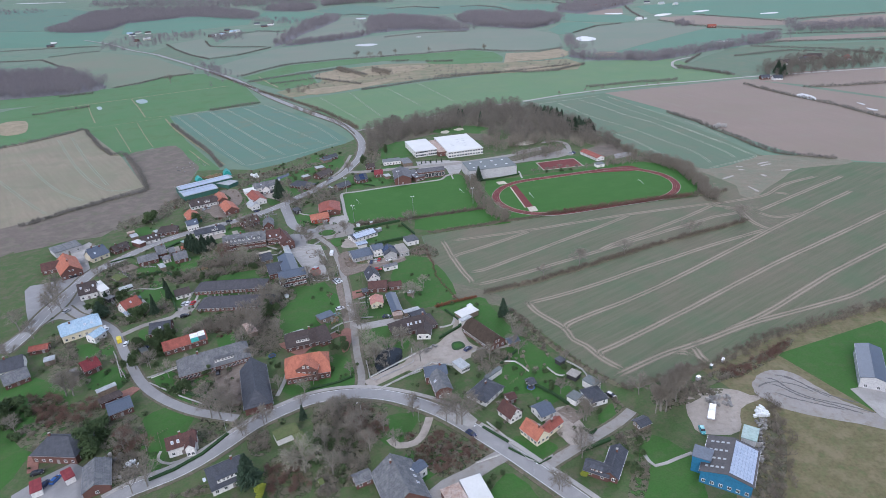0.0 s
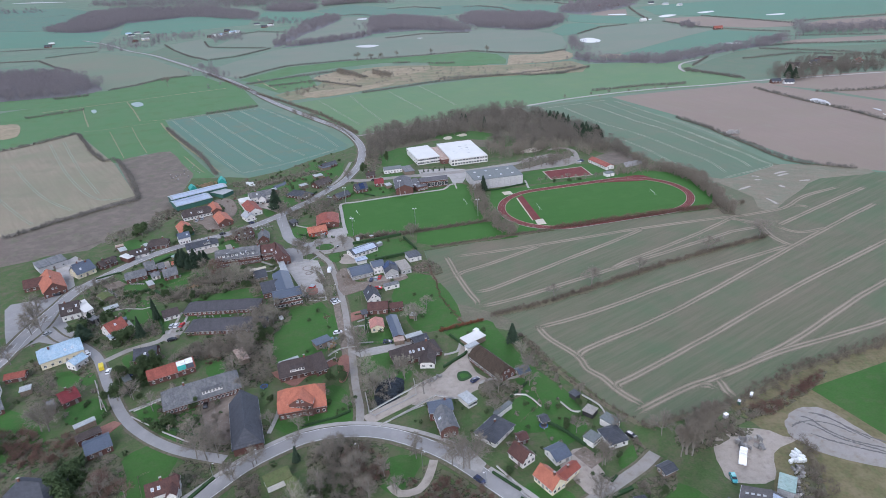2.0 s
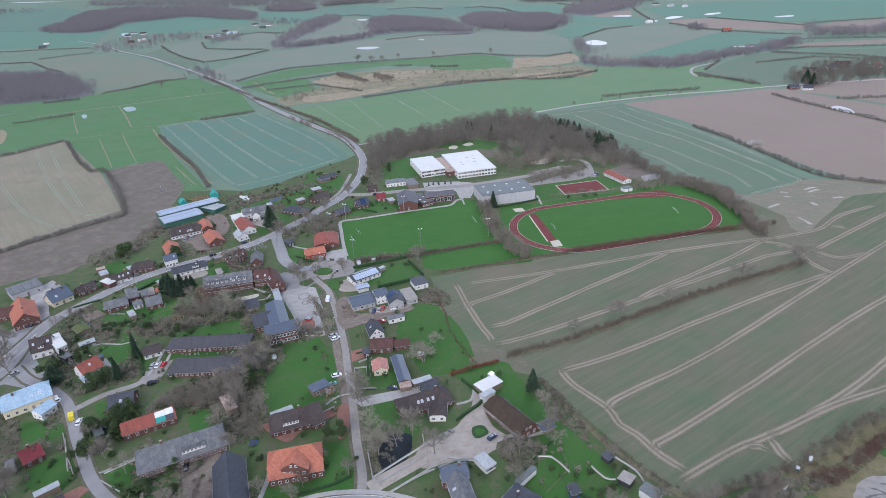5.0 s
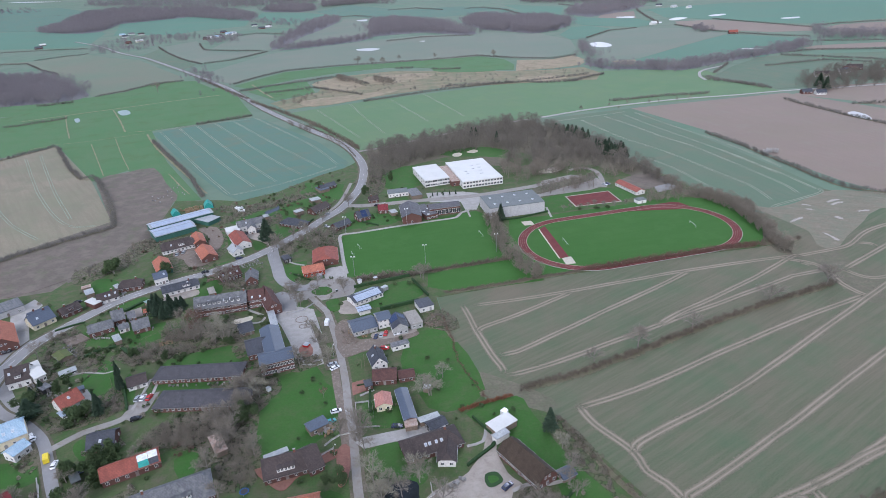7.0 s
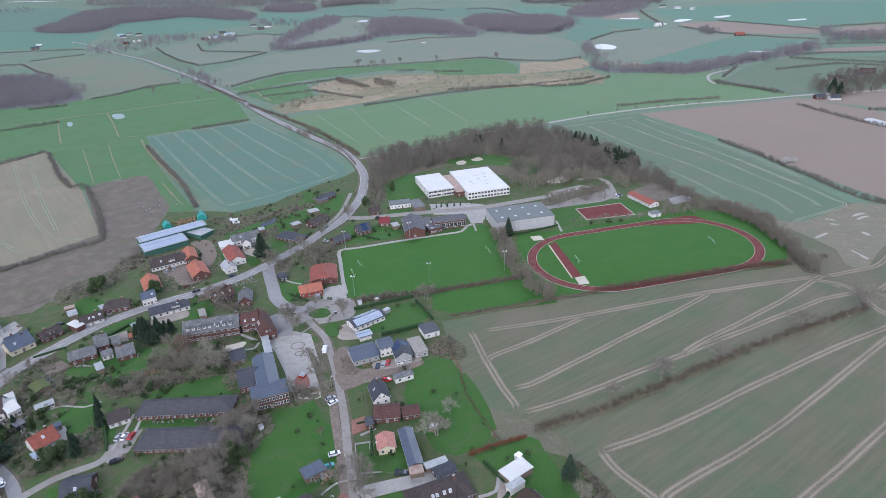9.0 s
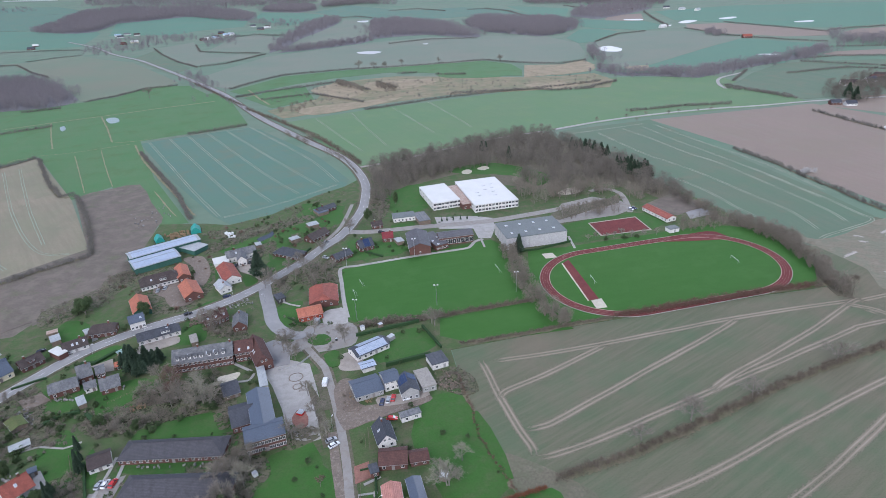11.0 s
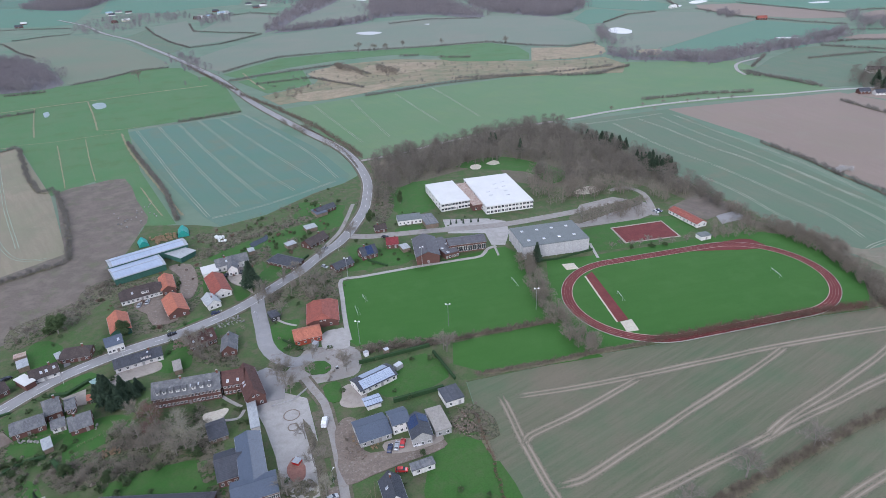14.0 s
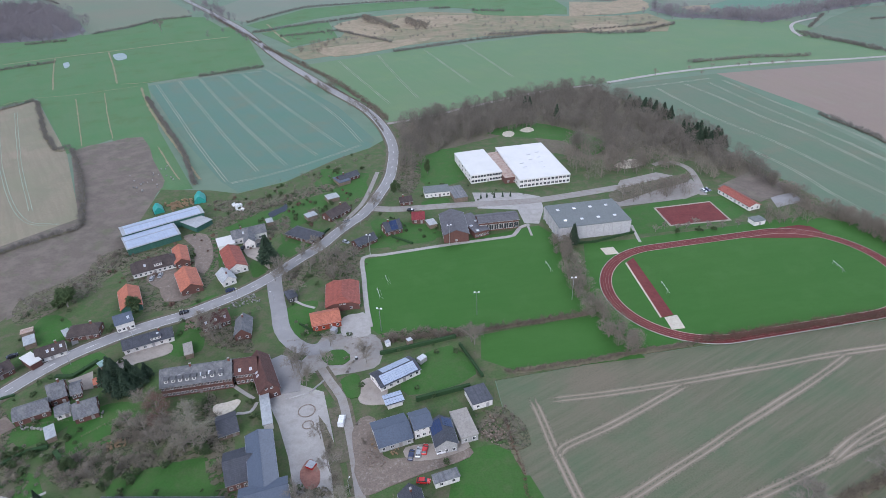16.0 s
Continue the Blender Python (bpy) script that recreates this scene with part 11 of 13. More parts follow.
low_shrubs(inside([(-239.5, 395.0), (-139.1, 350.5), (-98.2, 336.4), (-91.1, 290.7), (-123.0, 273.5), (-171.9, 281.3)], 30, 796), TWIG, 'small leafless garden bushes', 0.5, 1.4, 796)
low_shrubs(inside([(-207.7, 292.8), (-151.9, 285.6), (-123.0, 300.4), (-91.4, 253.7), (-83.4, 209.2), (-126.4, 208.5), (-170.2, 229.8)], 30, 797), TWIG, 'small leafless garden bushes', 0.5, 1.4, 797)
low_shrubs(inside([(21.5, 218.1), (48.1, 227.4), (70.4, 178.9), (53.1, 162.9), (38.7, 161.8), (16.5, 176.0)], 20, 798), TWIG, 'small leafless garden bushes', 0.5, 1.4, 798)
low_shrubs(inside([(-205.0, 464.3), (-164.1, 527.8), (-88.1, 542.3), (-63.1, 505.8), (-100.0, 451.3), (-131.0, 409.8), (-171.7, 414.4)], 35, 799), RUSTTWIG, 'small russet garden bushes', 0.5, 1.4, 799)

low_shrubs(inside([(-140.0, 196.0), (-128.0, 196.2), (-121.0, 179.9), (-130.6, 178.1)], 14, 1221), SHRUB, 'dark evergreen garden bushes', 1.6, 3.0, 1221, 120)
low_shrubs(inside([(-185.0, 216.4), (-176.8, 214.2), (-168.5, 197.8), (-173.4, 196.7)], 9, 1222), SHRUB, 'dark evergreen garden bushes', 1.6, 3.0, 1222, 120)
low_shrubs(inside([(-152.6, 265.0), (-142.3, 258.5), (-128.8, 233.7), (-136.8, 234.7)], 10, 1223), SHRUB, 'dark evergreen garden bushes', 1.0, 2.0, 1223, 120)
low_shrubs(inside([(-139.9, 255.7), (-128.0, 256.5), (-119.6, 232.4), (-130.2, 233.9)], 10, 1224), SHRUB, 'dark evergreen garden bushes', 0.9, 1.8, 1224, 120)
low_shrubs(inside([(-117.6, 220.0), (-108.2, 220.7), (-103.8, 210.6), (-113.3, 211.0)], 6, 1225), SHRUB, 'dark evergreen garden bushes', 1.2, 2.2, 1225, 120)
low_shrubs(inside([(-100.0, 217.7), (-95.6, 217.1), (-93.8, 210.8), (-98.2, 211.4)], 2, 1226), SHRUB, 'dark evergreen garden bushes', 1.4, 1.9, 1226, 120)
low_shrubs(inside([(-190.4, 225.4), (-166.1, 207.6), (-159.3, 187.3), (-166.5, 185.1)], 10, 1227), SHRUB, 'dark evergreen garden bushes', 0.8, 2.0, 1227, 120)
low_shrubs(inside([(-47.2, 183.3), (-29.7, 178.2), (-31.9, 153.9), (-44.1, 160.3)], 14, 1228), SHRUB, 'dark evergreen garden bushes', 0.7, 1.7, 1228, 120)
low_shrubs(inside([(-0.8, 166.1), (12.3, 156.6), (21.4, 153.0), (16.7, 146.2)], 6, 1229), SHRUB, 'dark evergreen garden bushes', 0.5, 1.2, 1229, 120)
low_shrubs(inside([(-38.4, 232.3), (-30.5, 226.9), (-32.6, 220.8), (-38.2, 223.7)], 4, 1230), SHRUB, 'dark evergreen garden bushes', 0.7, 1.3, 1230, 120)
low_shrubs(inside([(59.9, 159.1), (70.4, 160.7), (68.6, 150.3), (59.7, 146.3)], 8, 1231), SHRUB, 'dark evergreen garden bushes', 0.7, 1.6, 1231, 120)
low_shrubs(inside([(45.4, 214.5), (61.0, 208.4), (52.7, 194.4), (42.4, 199.3)], 10, 1232), SHRUB, 'dark evergreen garden bushes', 0.5, 1.2, 1232, 120)

low_shrubs(inside([(-137.0, 254.4), (-125.6, 258.9), (-118.5, 244.4), (-130.3, 244.3)], 12, 1420), SHRUB, 'dark evergreen garden bushes', 1.2, 2.4, 1420, 110)
low_shrubs(inside([(-159.8, 283.4), (-144.6, 285.1), (-141.8, 276.2), (-155.7, 275.2)], 9, 1421), SHRUB, 'dark evergreen garden bushes', 0.8, 1.6, 1421, 110)
low_shrubs(inside([(-88.7, 278.6), (-82.1, 279.6), (-79.3, 267.5), (-85.4, 268.2)], 5, 1422), SHRUB, 'dark evergreen garden bushes', 1.4, 2.4, 1422, 110)
low_shrubs(inside([(-184.5, 317.1), (-175.8, 322.6), (-164.8, 300.4), (-171.7, 297.4)], 8, 1423), SHRUB, 'dark evergreen garden bushes', 0.7, 1.6, 1423, 110)
low_shrubs(inside([(-189.1, 343.0), (-160.8, 340.0), (-140.1, 328.4), (-161.1, 316.2)], 16, 1424), SHRUB, 'dark evergreen garden bushes', 0.6, 1.5, 1424, 110)
low_shrubs(inside([(-134.8, 316.4), (-122.2, 320.7), (-124.0, 309.9)], 7, 1425), SHRUB, 'dark evergreen garden bushes', 0.7, 1.5, 1425, 110)
low_shrubs(inside([(-61.7, 495.6), (-25.9, 503.1), (-25.8, 466.3), (-52.8, 470.3)], 10, 1426), SHRUB, 'dark evergreen garden bushes', 0.5, 1.3, 1426, 110)
low_shrubs(inside([(-115.0, 512.5), (-86.0, 517.1), (-72.8, 534.2), (-101.0, 477.3)], 12, 1427), SHRUB, 'dark evergreen garden bushes', 0.6, 1.5, 1427, 110)

thicket('shrubs', inside([(-165.2, 520.3), (-121.4, 544.2), (-79.2, 596.7), (-72.2, 578.1), (-90.9, 552.8), (-117.8, 526.8), (-143.2, 508.0)], 34, 1501), TWIG, 'tangle of leafless garden shrubs', 0.8, 2.6, 120, 0.06, category='shrub', seed=1501)
low_shrubs(inside([(-165.2, 520.3), (-121.4, 544.2), (-79.2, 596.7), (-72.2, 578.1), (-90.9, 552.8), (-117.8, 526.8), (-143.2, 508.0)], 12, 1502), SHRUB, 'dark evergreen garden bushes', 0.6, 1.5, 1502, 110)

# ---- more far hedgerows ----
field_hedge([(495.7, 957.0), (594.5, 973.9), (683.5, 895.1)], low=2.4, high=4.8, step=2.2, mat=HEDGEROW, per=64, width=0.24, seed=810, jitter=1.2)
field_hedge([(-224.7, 986.6), (-157.6, 1011.8), (-79.8, 931.2)], low=2.4, high=4.8, step=2.2, mat=HEDGEROW, per=64, width=0.24, seed=814, jitter=1.2)
wood('wood', inside([(-229.1, 1008.5), (-163.9, 1058.9), (-51.6, 1096.5), (119.4, 1045.2), (252.8, 1048.5), (258.1, 994.3), (92.2, 963.3), (-79.8, 931.2), (-178.8, 922.4)], 160, 31), HEDGEROW, 'scrub and dead reeds in the marsh', 1.5, 4.5, seed=31, per=40, width=0.5, slim=0.6)
wood('wood', inside([(-198.4, 938.6), (-150.5, 958.2), (-157.2, 888.7), (-182.8, 897.8)], 30, 32), TWIG, 'leafless scrub at the marsh edge', 3, 6, seed=32, per=70, width=0.4, slim=0.6)
tree('bare', -62.2, 502.6, 10.2)
tree('bare', -100.0, 436.6, 8.7)
tree('bare', -102.9, 430.2, 8.7)
tree('bare', -76.5, 475.8, 5.8)
tree('bare', -94.0, 450.6, 7.2)
tree('bare', -87.9, 458.6, 7.2)
tree('bare', -76.0, 485.8, 7.2)
tree('bare', -209.6, 312.2, 15.9)
tree('bare', -204.1, 299.2, 14.5)
tree('bare', -196.4, 291.3, 13.0)
tree('conifer', -178.2, 295.8, 6.2, 1.6)
tree('conifer', -178.0, 302.0, 5.6, 1.5)
wood('wood', inside([(81.0, 507.3), (124.9, 523.8), (123.2, 506.9), (85.5, 498.7)], 34, 41), TWIG, 'row of leafless trees between the car parks', 5, 8, seed=41, per=170, width=0.1, slim=0.42)
wood('wood', inside([(156.3, 485.5), (180.0, 492.9), (183.3, 475.7), (170.1, 469.0), (147.3, 469.4)], 48, 42), TWIG, 'leafless thicket behind the hut', 3.5, 6.5, seed=42, per=170, width=0.1, slim=0.42)
wood('wood', inside([(62.2, 557.2), (95.7, 564.2), (117.0, 550.5), (136.1, 555.6), (143.5, 544.3), (111.2, 537.8), (88.4, 535.7), (60.8, 527.2)], 46, 43), TWIG, 'leafless trees between the school and the car park', 7, 11, seed=43, per=200, width=0.12, slim=0.42)
wood('wood', inside([(138.1, 545.2), (167.2, 555.7), (171.9, 539.8), (144.4, 527.1), (134.9, 531.3)], 30, 44), TWIG, 'leafless trees behind the red-roofed pavilion', 5, 9, seed=44, per=180, width=0.11, slim=0.42)
scrub([(-122.5, 485.2), (-112.2, 497.7), (-107.7, 483.2), (-116.2, 471.3)], 14, 836, 1.3, 3.4, 0.3044)
scrub([(-101.0, 499.8), (-97.1, 506.7), (-91.9, 495.0), (-96.8, 488.6)], 14, 838, 1.3, 3.4, 0.3052)
scrub([(-186.1, 330.5), (-177.6, 338.0), (-157.4, 318.1), (-165.9, 311.3)], 14, 840, 1.3, 3.4, 0.306)
scrub([(-181.0, 289.3), (-178.2, 307.9), (-165.7, 287.3), (-170.5, 281.4)], 14, 842, 1.3, 3.4, 0.3068)
field_hedge([(-232.5, 931.4), (-178.7, 855.5), (-126.1, 775.4), (-86.7, 702.7), (-65.1, 655.2)], low=2.2, high=5.0, step=0.8800000000000001, per=44, width=0.13, seed=843, jitter=2.6)
field_hedge([(-371.0, 1163.6), (-295.4, 1038.7), (-242.5, 954.8)], low=2.0, high=4.0, step=1.04, per=44, width=0.13, seed=844, jitter=1.6)
field_hedge([(-132.1, 767.5), (-99.2, 713.3), (-76.9, 664.4), (-67.2, 630.2)], low=1.2, high=2.6, step=1.92, per=44, width=0.13, seed=845, jitter=1.0)
wood('wood', inside([(60.2, 577.2), (77.8, 590.5), (99.5, 589.2), (108.0, 568.8), (86.0, 550.4), (57.0, 546.5)], 34, 45), TWIG, 'leafless trees beside the school', 7, 11, seed=45, per=200, width=0.12, slim=0.42)
wood('wood', inside([(-57.9, 617.9), (-40.9, 631.7), (-35.8, 607.2), (-43.2, 563.3), (-51.3, 578.5)], 24, 46), TWIG, 'leafless trees by the road bend', 6, 10, seed=46, per=180, width=0.11, slim=0.42)

# ---- sports ground ----

TRACK = (119.2, 419.6, 10.8, 31.5, 38.8)


def stadium(r, half, z):
    """A closed line with two straights and two half-circles, at the running track's place."""
    cx, cy, turn, _, _ = TRACK
    pts = [(half + r * math.cos(a), r * math.sin(a)) for a in np.linspace(-math.pi / 2, math.pi / 2, 40)]
    pts += [(-half + r * math.cos(a), r * math.sin(a)) for a in np.linspace(math.pi / 2, 3 * math.pi / 2, 40)]
    c, s = math.cos(radians(turn)), math.sin(radians(turn))
    return [(cx + x * c - y * s, cy + x * s + y * c, z) for x, y in pts]


def ring(r0, r1, z0, z1):
    half = TRACK[3]
    a, b, c = stadium(r0, half, z1), stadium(r1, half, z1), stadium(r1, half, z0)
    n = len(a)
    s = Solid()
    s.v = a + b + c
    for i in range(n):
        j = (i + 1) % n
        s.f += [(i, j, n + j, n + i), (n + i, n + j, 2 * n + j, 2 * n + i)]
    return s


LINE = material("worn_lane_line", (0.42, 0.33, 0.29), (0.3, 0.2, 0.17), 0.9, coarse=0.3)
track = tagged(part("running_track", ring(33.8, 38.8, 0.1, 0.36), TARTAN), "red oval running track with white lane lines", "running track", kind="structure")
for k in range(5):
    part("lane_line", ring(33.8 + 1.22 * k, 33.85 + 1.22 * k, 0.36, 0.372), LINE, track)
part("kerb", ring(33.5, 33.8, 0.2, 0.40), LINE, track)
part("outer_kerb", ring(38.8, 39.05, 0.2, 0.39), CONCRETE, track)

area('sprint_start', [(116.0, 456.4), (136.0, 459.6), (153.6, 465.2), (163.9, 467.2), (169.3, 465.6), (171.6, 461.2), (174.9, 454.4), (161.7, 454.1), (134.5, 455.9)], TARTAN, 'red sprint lanes running on past the bend', 'running track', z=0.352)
area('run_up_track', [(66.4, 436.5), (70.7, 440.6), (75.3, 394.4), (69.9, 393.0)], TARTAN, 'red tartan run-up strip', 'run-up', z=0.3776)
area('run_up_edge', [(65.6, 436.0), (66.4, 436.5), (69.9, 393.0), (69.2, 392.8)], SAND, 'pale edge of the run-up', 'run-up', z=0.3804)
area('sand_pit', [(71.0, 392.8), (76.7, 394.2), (77.2, 385.4), (71.5, 384.6)], SAND, 'pale sand long-jump pit', 'sand pit', z=0.3832)
area('sand_pit', [(56.9, 450.5), (63.5, 451.2), (64.8, 444.9), (58.2, 444.1)], SAND, 'pale sand pit beside the track', 'sand pit', z=0.384)
area('leaf_litter', [(74.8, 506.9), (80.5, 516.3), (106.3, 527.3), (126.6, 534.9), (126.7, 524.8), (105.5, 515.0), (79.5, 500.9)], VERGE, 'brown bed of shrubs in the car park', 'ground', z=0.4632, round_=2)
area('court_border', [(95.9, 492.0), (129.6, 497.8), (132.6, 474.7), (98.3, 470.5)], GRAVEL, 'gravel border of the hard court', 'sports court', z=0.3608)
area('sports_court', [(97.0, 490.9), (128.9, 496.4), (131.4, 475.8), (99.4, 471.8)], TARTAN, 'dull red hard court', 'sports court', z=0.3816)
area('sports_court', [(164.7, 500.0), (179.3, 505.2), (181.4, 494.3), (162.9, 487.6)], ASPHALT, 'small blue-grey hard court', 'sports court', z=0.3824)
area('sports_court', [(141.4, 516.9), (171.8, 537.9), (184.4, 510.4), (156.8, 494.7)], PADDOCK, 'worn brown earth court', 'sports court', z=0.3832)


def goal(x, y, turn, w=5.0, h=2.0):
    """A goal: two posts, a crossbar, the stays behind and a thin net frame."""
    ob = base("goal", x, y, turn, "white metal football goal on the turf", "goal", "goals")
    for s in (-1, 1):
        part("post", Solid().tube((s * w / 2, 0, 0.1), (s * w / 2, 0, h), 0.06, 0.06, 6), METAL, ob)
        part("stay", Solid().tube((s * w / 2, 0, h), (s * w / 2, 1.4, 0.2), 0.03, 0.03, 5), METAL, ob)
    part("crossbar", Solid().tube((-w / 2, 0, h), (w / 2, 0, h), 0.07, 0.07, 6), WHITE, ob)
    part("ground_bar", Solid().tube((-w / 2, 1.4, 0.26), (w / 2, 1.4, 0.26), 0.03, 0.03, 5), METAL, ob)
    return ob


def floodlight(x, y, turn, h=12.0):
    ob = base("floodlight", x, y, turn, "tall grey floodlight mast by the pitch", "floodlight", "floodlights")
    part("mast", Solid().tube((0, 0, 0), (0, 0, h), 0.16, 0.09, 8), METAL, ob)
    part("crossarm", Solid().box(-1.0, -0.06, h - 0.15, 1.0, 0.06, h), METAL, ob)
    for s in (-1, 1):
        part("lamp_head", Solid().box(-0.35, -0.3, 0, 0.35, 0.3, 0.35, pose(s * 0.9, 0.1, h - 0.1, 25, 0, 0)), WHITE, ob)
    return ob


def street_lamp(x, y, turn, h=6.0):
    ob = base("street_lamp", x, y, turn, "slender grey street lamp by the road", "street lamp", "street lamps")
    part("pole", Solid().tube((0, 0, 0), (0, 0, h), 0.08, 0.05, 6), METAL, ob)
    part("arm", Solid().tube((0, 0, h), (0, -0.9, h + 0.15), 0.04, 0.04, 5), METAL, ob)
    part("lamp_head", Solid().box(-0.13, -1.4, h + 0.08, 0.13, -0.8, h + 0.22), WHITE, ob)
    return ob


goal(77.3, 413.7, -86.5, 7.0)
goal(161.7, 425.9, -84.7, 7.3)
goal(28.0, 434.1, -79.4, 7.3)
goal(-49.3, 427.4, -72.4, 5.6)
goal(-52.2, 416.1, -74.6, 6.7)
floodlight(-8.0, 399.1, 1)
floodlight(-59.4, 451.4, -14)
floodlight(-48.7, 389.7, -13)
floodlight(34.7, 407.7, 1)
floodlight(-18.9, 458.8, 18)
street_lamp(-81.4, 185.1, 114)
street_lamp(-67.9, 190.2, 110)
street_lamp(-30.5, 189.6, 280)
street_lamp(-8.2, 182.7, 94)
street_lamp(12.9, 171.9, 305)
street_lamp(29.8, 151.8, 45)
street_lamp(-44.9, 248.0, 55)
street_lamp(-32.2, 270.0, 115)
street_lamp(-40.6, 265.0, 260)
street_lamp(-52.1, 310.5, 156)
street_lamp(-99.2, 413.0, 275)
street_lamp(-68.2, 386.3, 200)
street_lamp(-117.4, 417.4, 30)
street_lamp(-136.1, 401.8, 300)
street_lamp(-153.8, 389.6, 210)
street_lamp(-172.9, 374.5, 100)
street_lamp(-88.7, 453.9, 160)
street_lamp(-67.9, 484.7, 240)


# ---- low garden walls ----


def garden_wall(pts, h=0.8, w=0.3, mat=None, label="low pale rendered garden wall"):
    """A low wall with a slightly wider coping."""
    line = spline([Vector(p) for p in pts], 3.0) if len(pts) > 2 else [Vector(p) for p in pts]
    ob = part("garden_wall", ribbon(line, w / 2, -w / 2, 0.15, h), mat or WALL["white"])
    tagged(ob, label, "wall")
    part("coping", ribbon(line, w / 2 + 0.06, -w / 2 - 0.06, h, h + 0.08), CONCRETE, ob)



garden_wall([(-30.8, 224.8), (-28.4, 212.7)])
garden_wall([(-28.4, 212.7), (-19.0, 219.9), (-8.5, 227.8)])
garden_wall([(-24.9, 203.9), (-14.0, 211.2), (-2.0, 219.7)])
garden_wall([(-2.0, 219.7), (6.7, 216.8)])
garden_wall([(27.6, 216.1), (33.9, 215.7), (38.4, 208.2)])
garden_wall([(11.0, 159.1), (20.0, 162.1)])
garden_wall([(46.4, 209.9), (49.3, 204.4), (52.6, 203.3)])
garden_wall([(55.6, 213.1), (60.5, 206.5), (61.4, 201.3)])
garden_wall([(17.3, 179.3), (24.8, 168.2)])
garden_wall([(-124.8, 224.8), (-114.3, 231.7)])
garden_wall([(-148.9, 245.2), (-138.9, 227.5)])
garden_wall([(-49.2, 253.5), (-44.5, 258.3), (-36.1, 259.5)])
garden_wall([(-52.4, 246.8), (-45.9, 251.7)])

# ---- water ----
area('pond', [(-25.7, 216.7), (-26.8, 224.2), (-24.6, 231.9), (-19.1, 233.8), (-14.7, 231.4), (-15.3, 224.4), (-18.9, 217.3), (-22.3, 213.4)], WATER, 'dark garden pond with trees round it', 'pond', z=0.319, round_=4)
area('pond', [(-123.7, 502.2), (-117.8, 508.8), (-115.9, 513.2), (-113.7, 505.2), (-117.6, 499.9), (-121.0, 496.1)], WATER, 'small grey garden pond', 'pond', z=0.3198, round_=4)
area('flood water', [(-128.3, 1450.2), (-102.2, 1458.2), (-76.9, 1436.4), (-93.4, 1409.0), (-117.9, 1422.4)], FLOOD, 'sheet of flood water, sky reflection painted pale', 'flood water', z=0.3206, round_=4)
area('flood water', [(337.6, 1312.4), (361.0, 1328.6), (371.3, 1284.6), (356.3, 1250.8), (333.1, 1264.4)], FLOOD, 'sheet of flood water, sky reflection painted pale', 'flood water', z=0.3214, round_=4)
area('flood water', [(-1536.5, 2527.5), (-1402.9, 2509.2), (-1445.8, 2479.0), (-1513.9, 2495.1)], FLOOD, 'sheet of flood water, sky reflection painted pale', 'flood water', z=0.3222, round_=4)
area('flood water', [(754.1, 1711.1), (799.2, 1730.5), (794.4, 1703.8), (755.1, 1680.3)], FLOOD, 'sheet of flood water, sky reflection painted pale', 'flood water', z=0.323, round_=4)
area('flood water', [(854.4, 1553.5), (896.1, 1556.2), (881.1, 1529.5), (849.4, 1531.6)], FLOOD, 'sheet of flood water, sky reflection painted pale', 'flood water', z=0.3238, round_=4)
area('flood water', [(632.4, 1663.9), (666.1, 1704.2), (687.5, 1685.2), (642.4, 1642.0)], FLOOD, 'sheet of flood water, sky reflection painted pale', 'flood water', z=0.3246, round_=4)
area('flood water', [(-450.7, 890.3), (-447.3, 894.5), (-437.9, 878.4), (-436.0, 867.6), (-442.1, 874.6)], MEADOWPOOL, 'sheet of flood water, sky reflection painted pale', 'flood water', z=0.3254, round_=4)
area('flood water', [(-409.3, 924.0), (-399.7, 929.4), (-384.8, 904.4), (-392.1, 895.9)], MEADOWPOOL, 'sheet of flood water, sky reflection painted pale', 'flood water', z=0.3262, round_=4)
area('flood water', [(424.2, 670.3), (434.8, 675.8), (436.8, 656.9), (428.9, 642.3), (423.9, 652.6)], FLOOD, 'sheet of flood water, sky reflection painted pale', 'flood water', z=0.327, round_=4)
area('flood water', [(-901.1, 2310.0), (-853.1, 2306.0), (-833.6, 2250.7), (-882.4, 2269.5)], FLOOD, 'sheet of flood water, sky reflection painted pale', 'flood water', z=0.3278, round_=4)
area('flood water', [(-842.2, 2643.5), (-798.5, 2647.1), (-787.2, 2600.7), (-829.2, 2614.8)], FLOOD, 'sheet of flood water, sky reflection painted pale', 'flood water', z=0.3286, round_=4)
area('flood water', [(-1547.1, 2922.0), (-1525.2, 2943.0), (-1504.8, 2892.0), (-1529.6, 2886.9)], FLOOD, 'sheet of flood water, sky reflection painted pale', 'flood water', z=0.3294, round_=4)
area('flood water', [(549.8, 1132.2), (576.7, 1122.7), (570.4, 1113.9), (546.7, 1121.5)], FLOOD, 'sheet of flood water, sky reflection painted pale', 'flood water', z=0.3302, round_=4)
area('flood water', [(552.3, 1818.7), (589.5, 1800.6), (575.9, 1767.6), (545.2, 1794.7)], FLOOD, 'sheet of flood water, sky reflection painted pale', 'flood water', z=0.331, round_=4)
thicket('shrubs', [(279.5, 558.0), (282.0, 559.5), (284.5, 560.5), (287.0, 562.0), (281.0, 562.0), (290.5, 561.0), (285.5, 564.5)], WHITETWIG, 'whitish leafless bush in the field hedge', 2.4, 4.6, 260, 0.16, category='shrub', seed=1777)
area('flood water', [(-298.8, 2684.1), (-255.6, 2690.1), (-256.0, 2621.8), (-291.4, 2654.4)], FLOOD, 'sheet of flood water, sky reflection painted pale', 'flood water', z=0.3334, round_=4)
area('flood water', [(-185.5, 2242.4), (-152.8, 2249.7), (-154.2, 2184.0), (-179.0, 2203.9)], FLOOD, 'sheet of flood water, sky reflection painted pale', 'flood water', z=0.3342, round_=4)
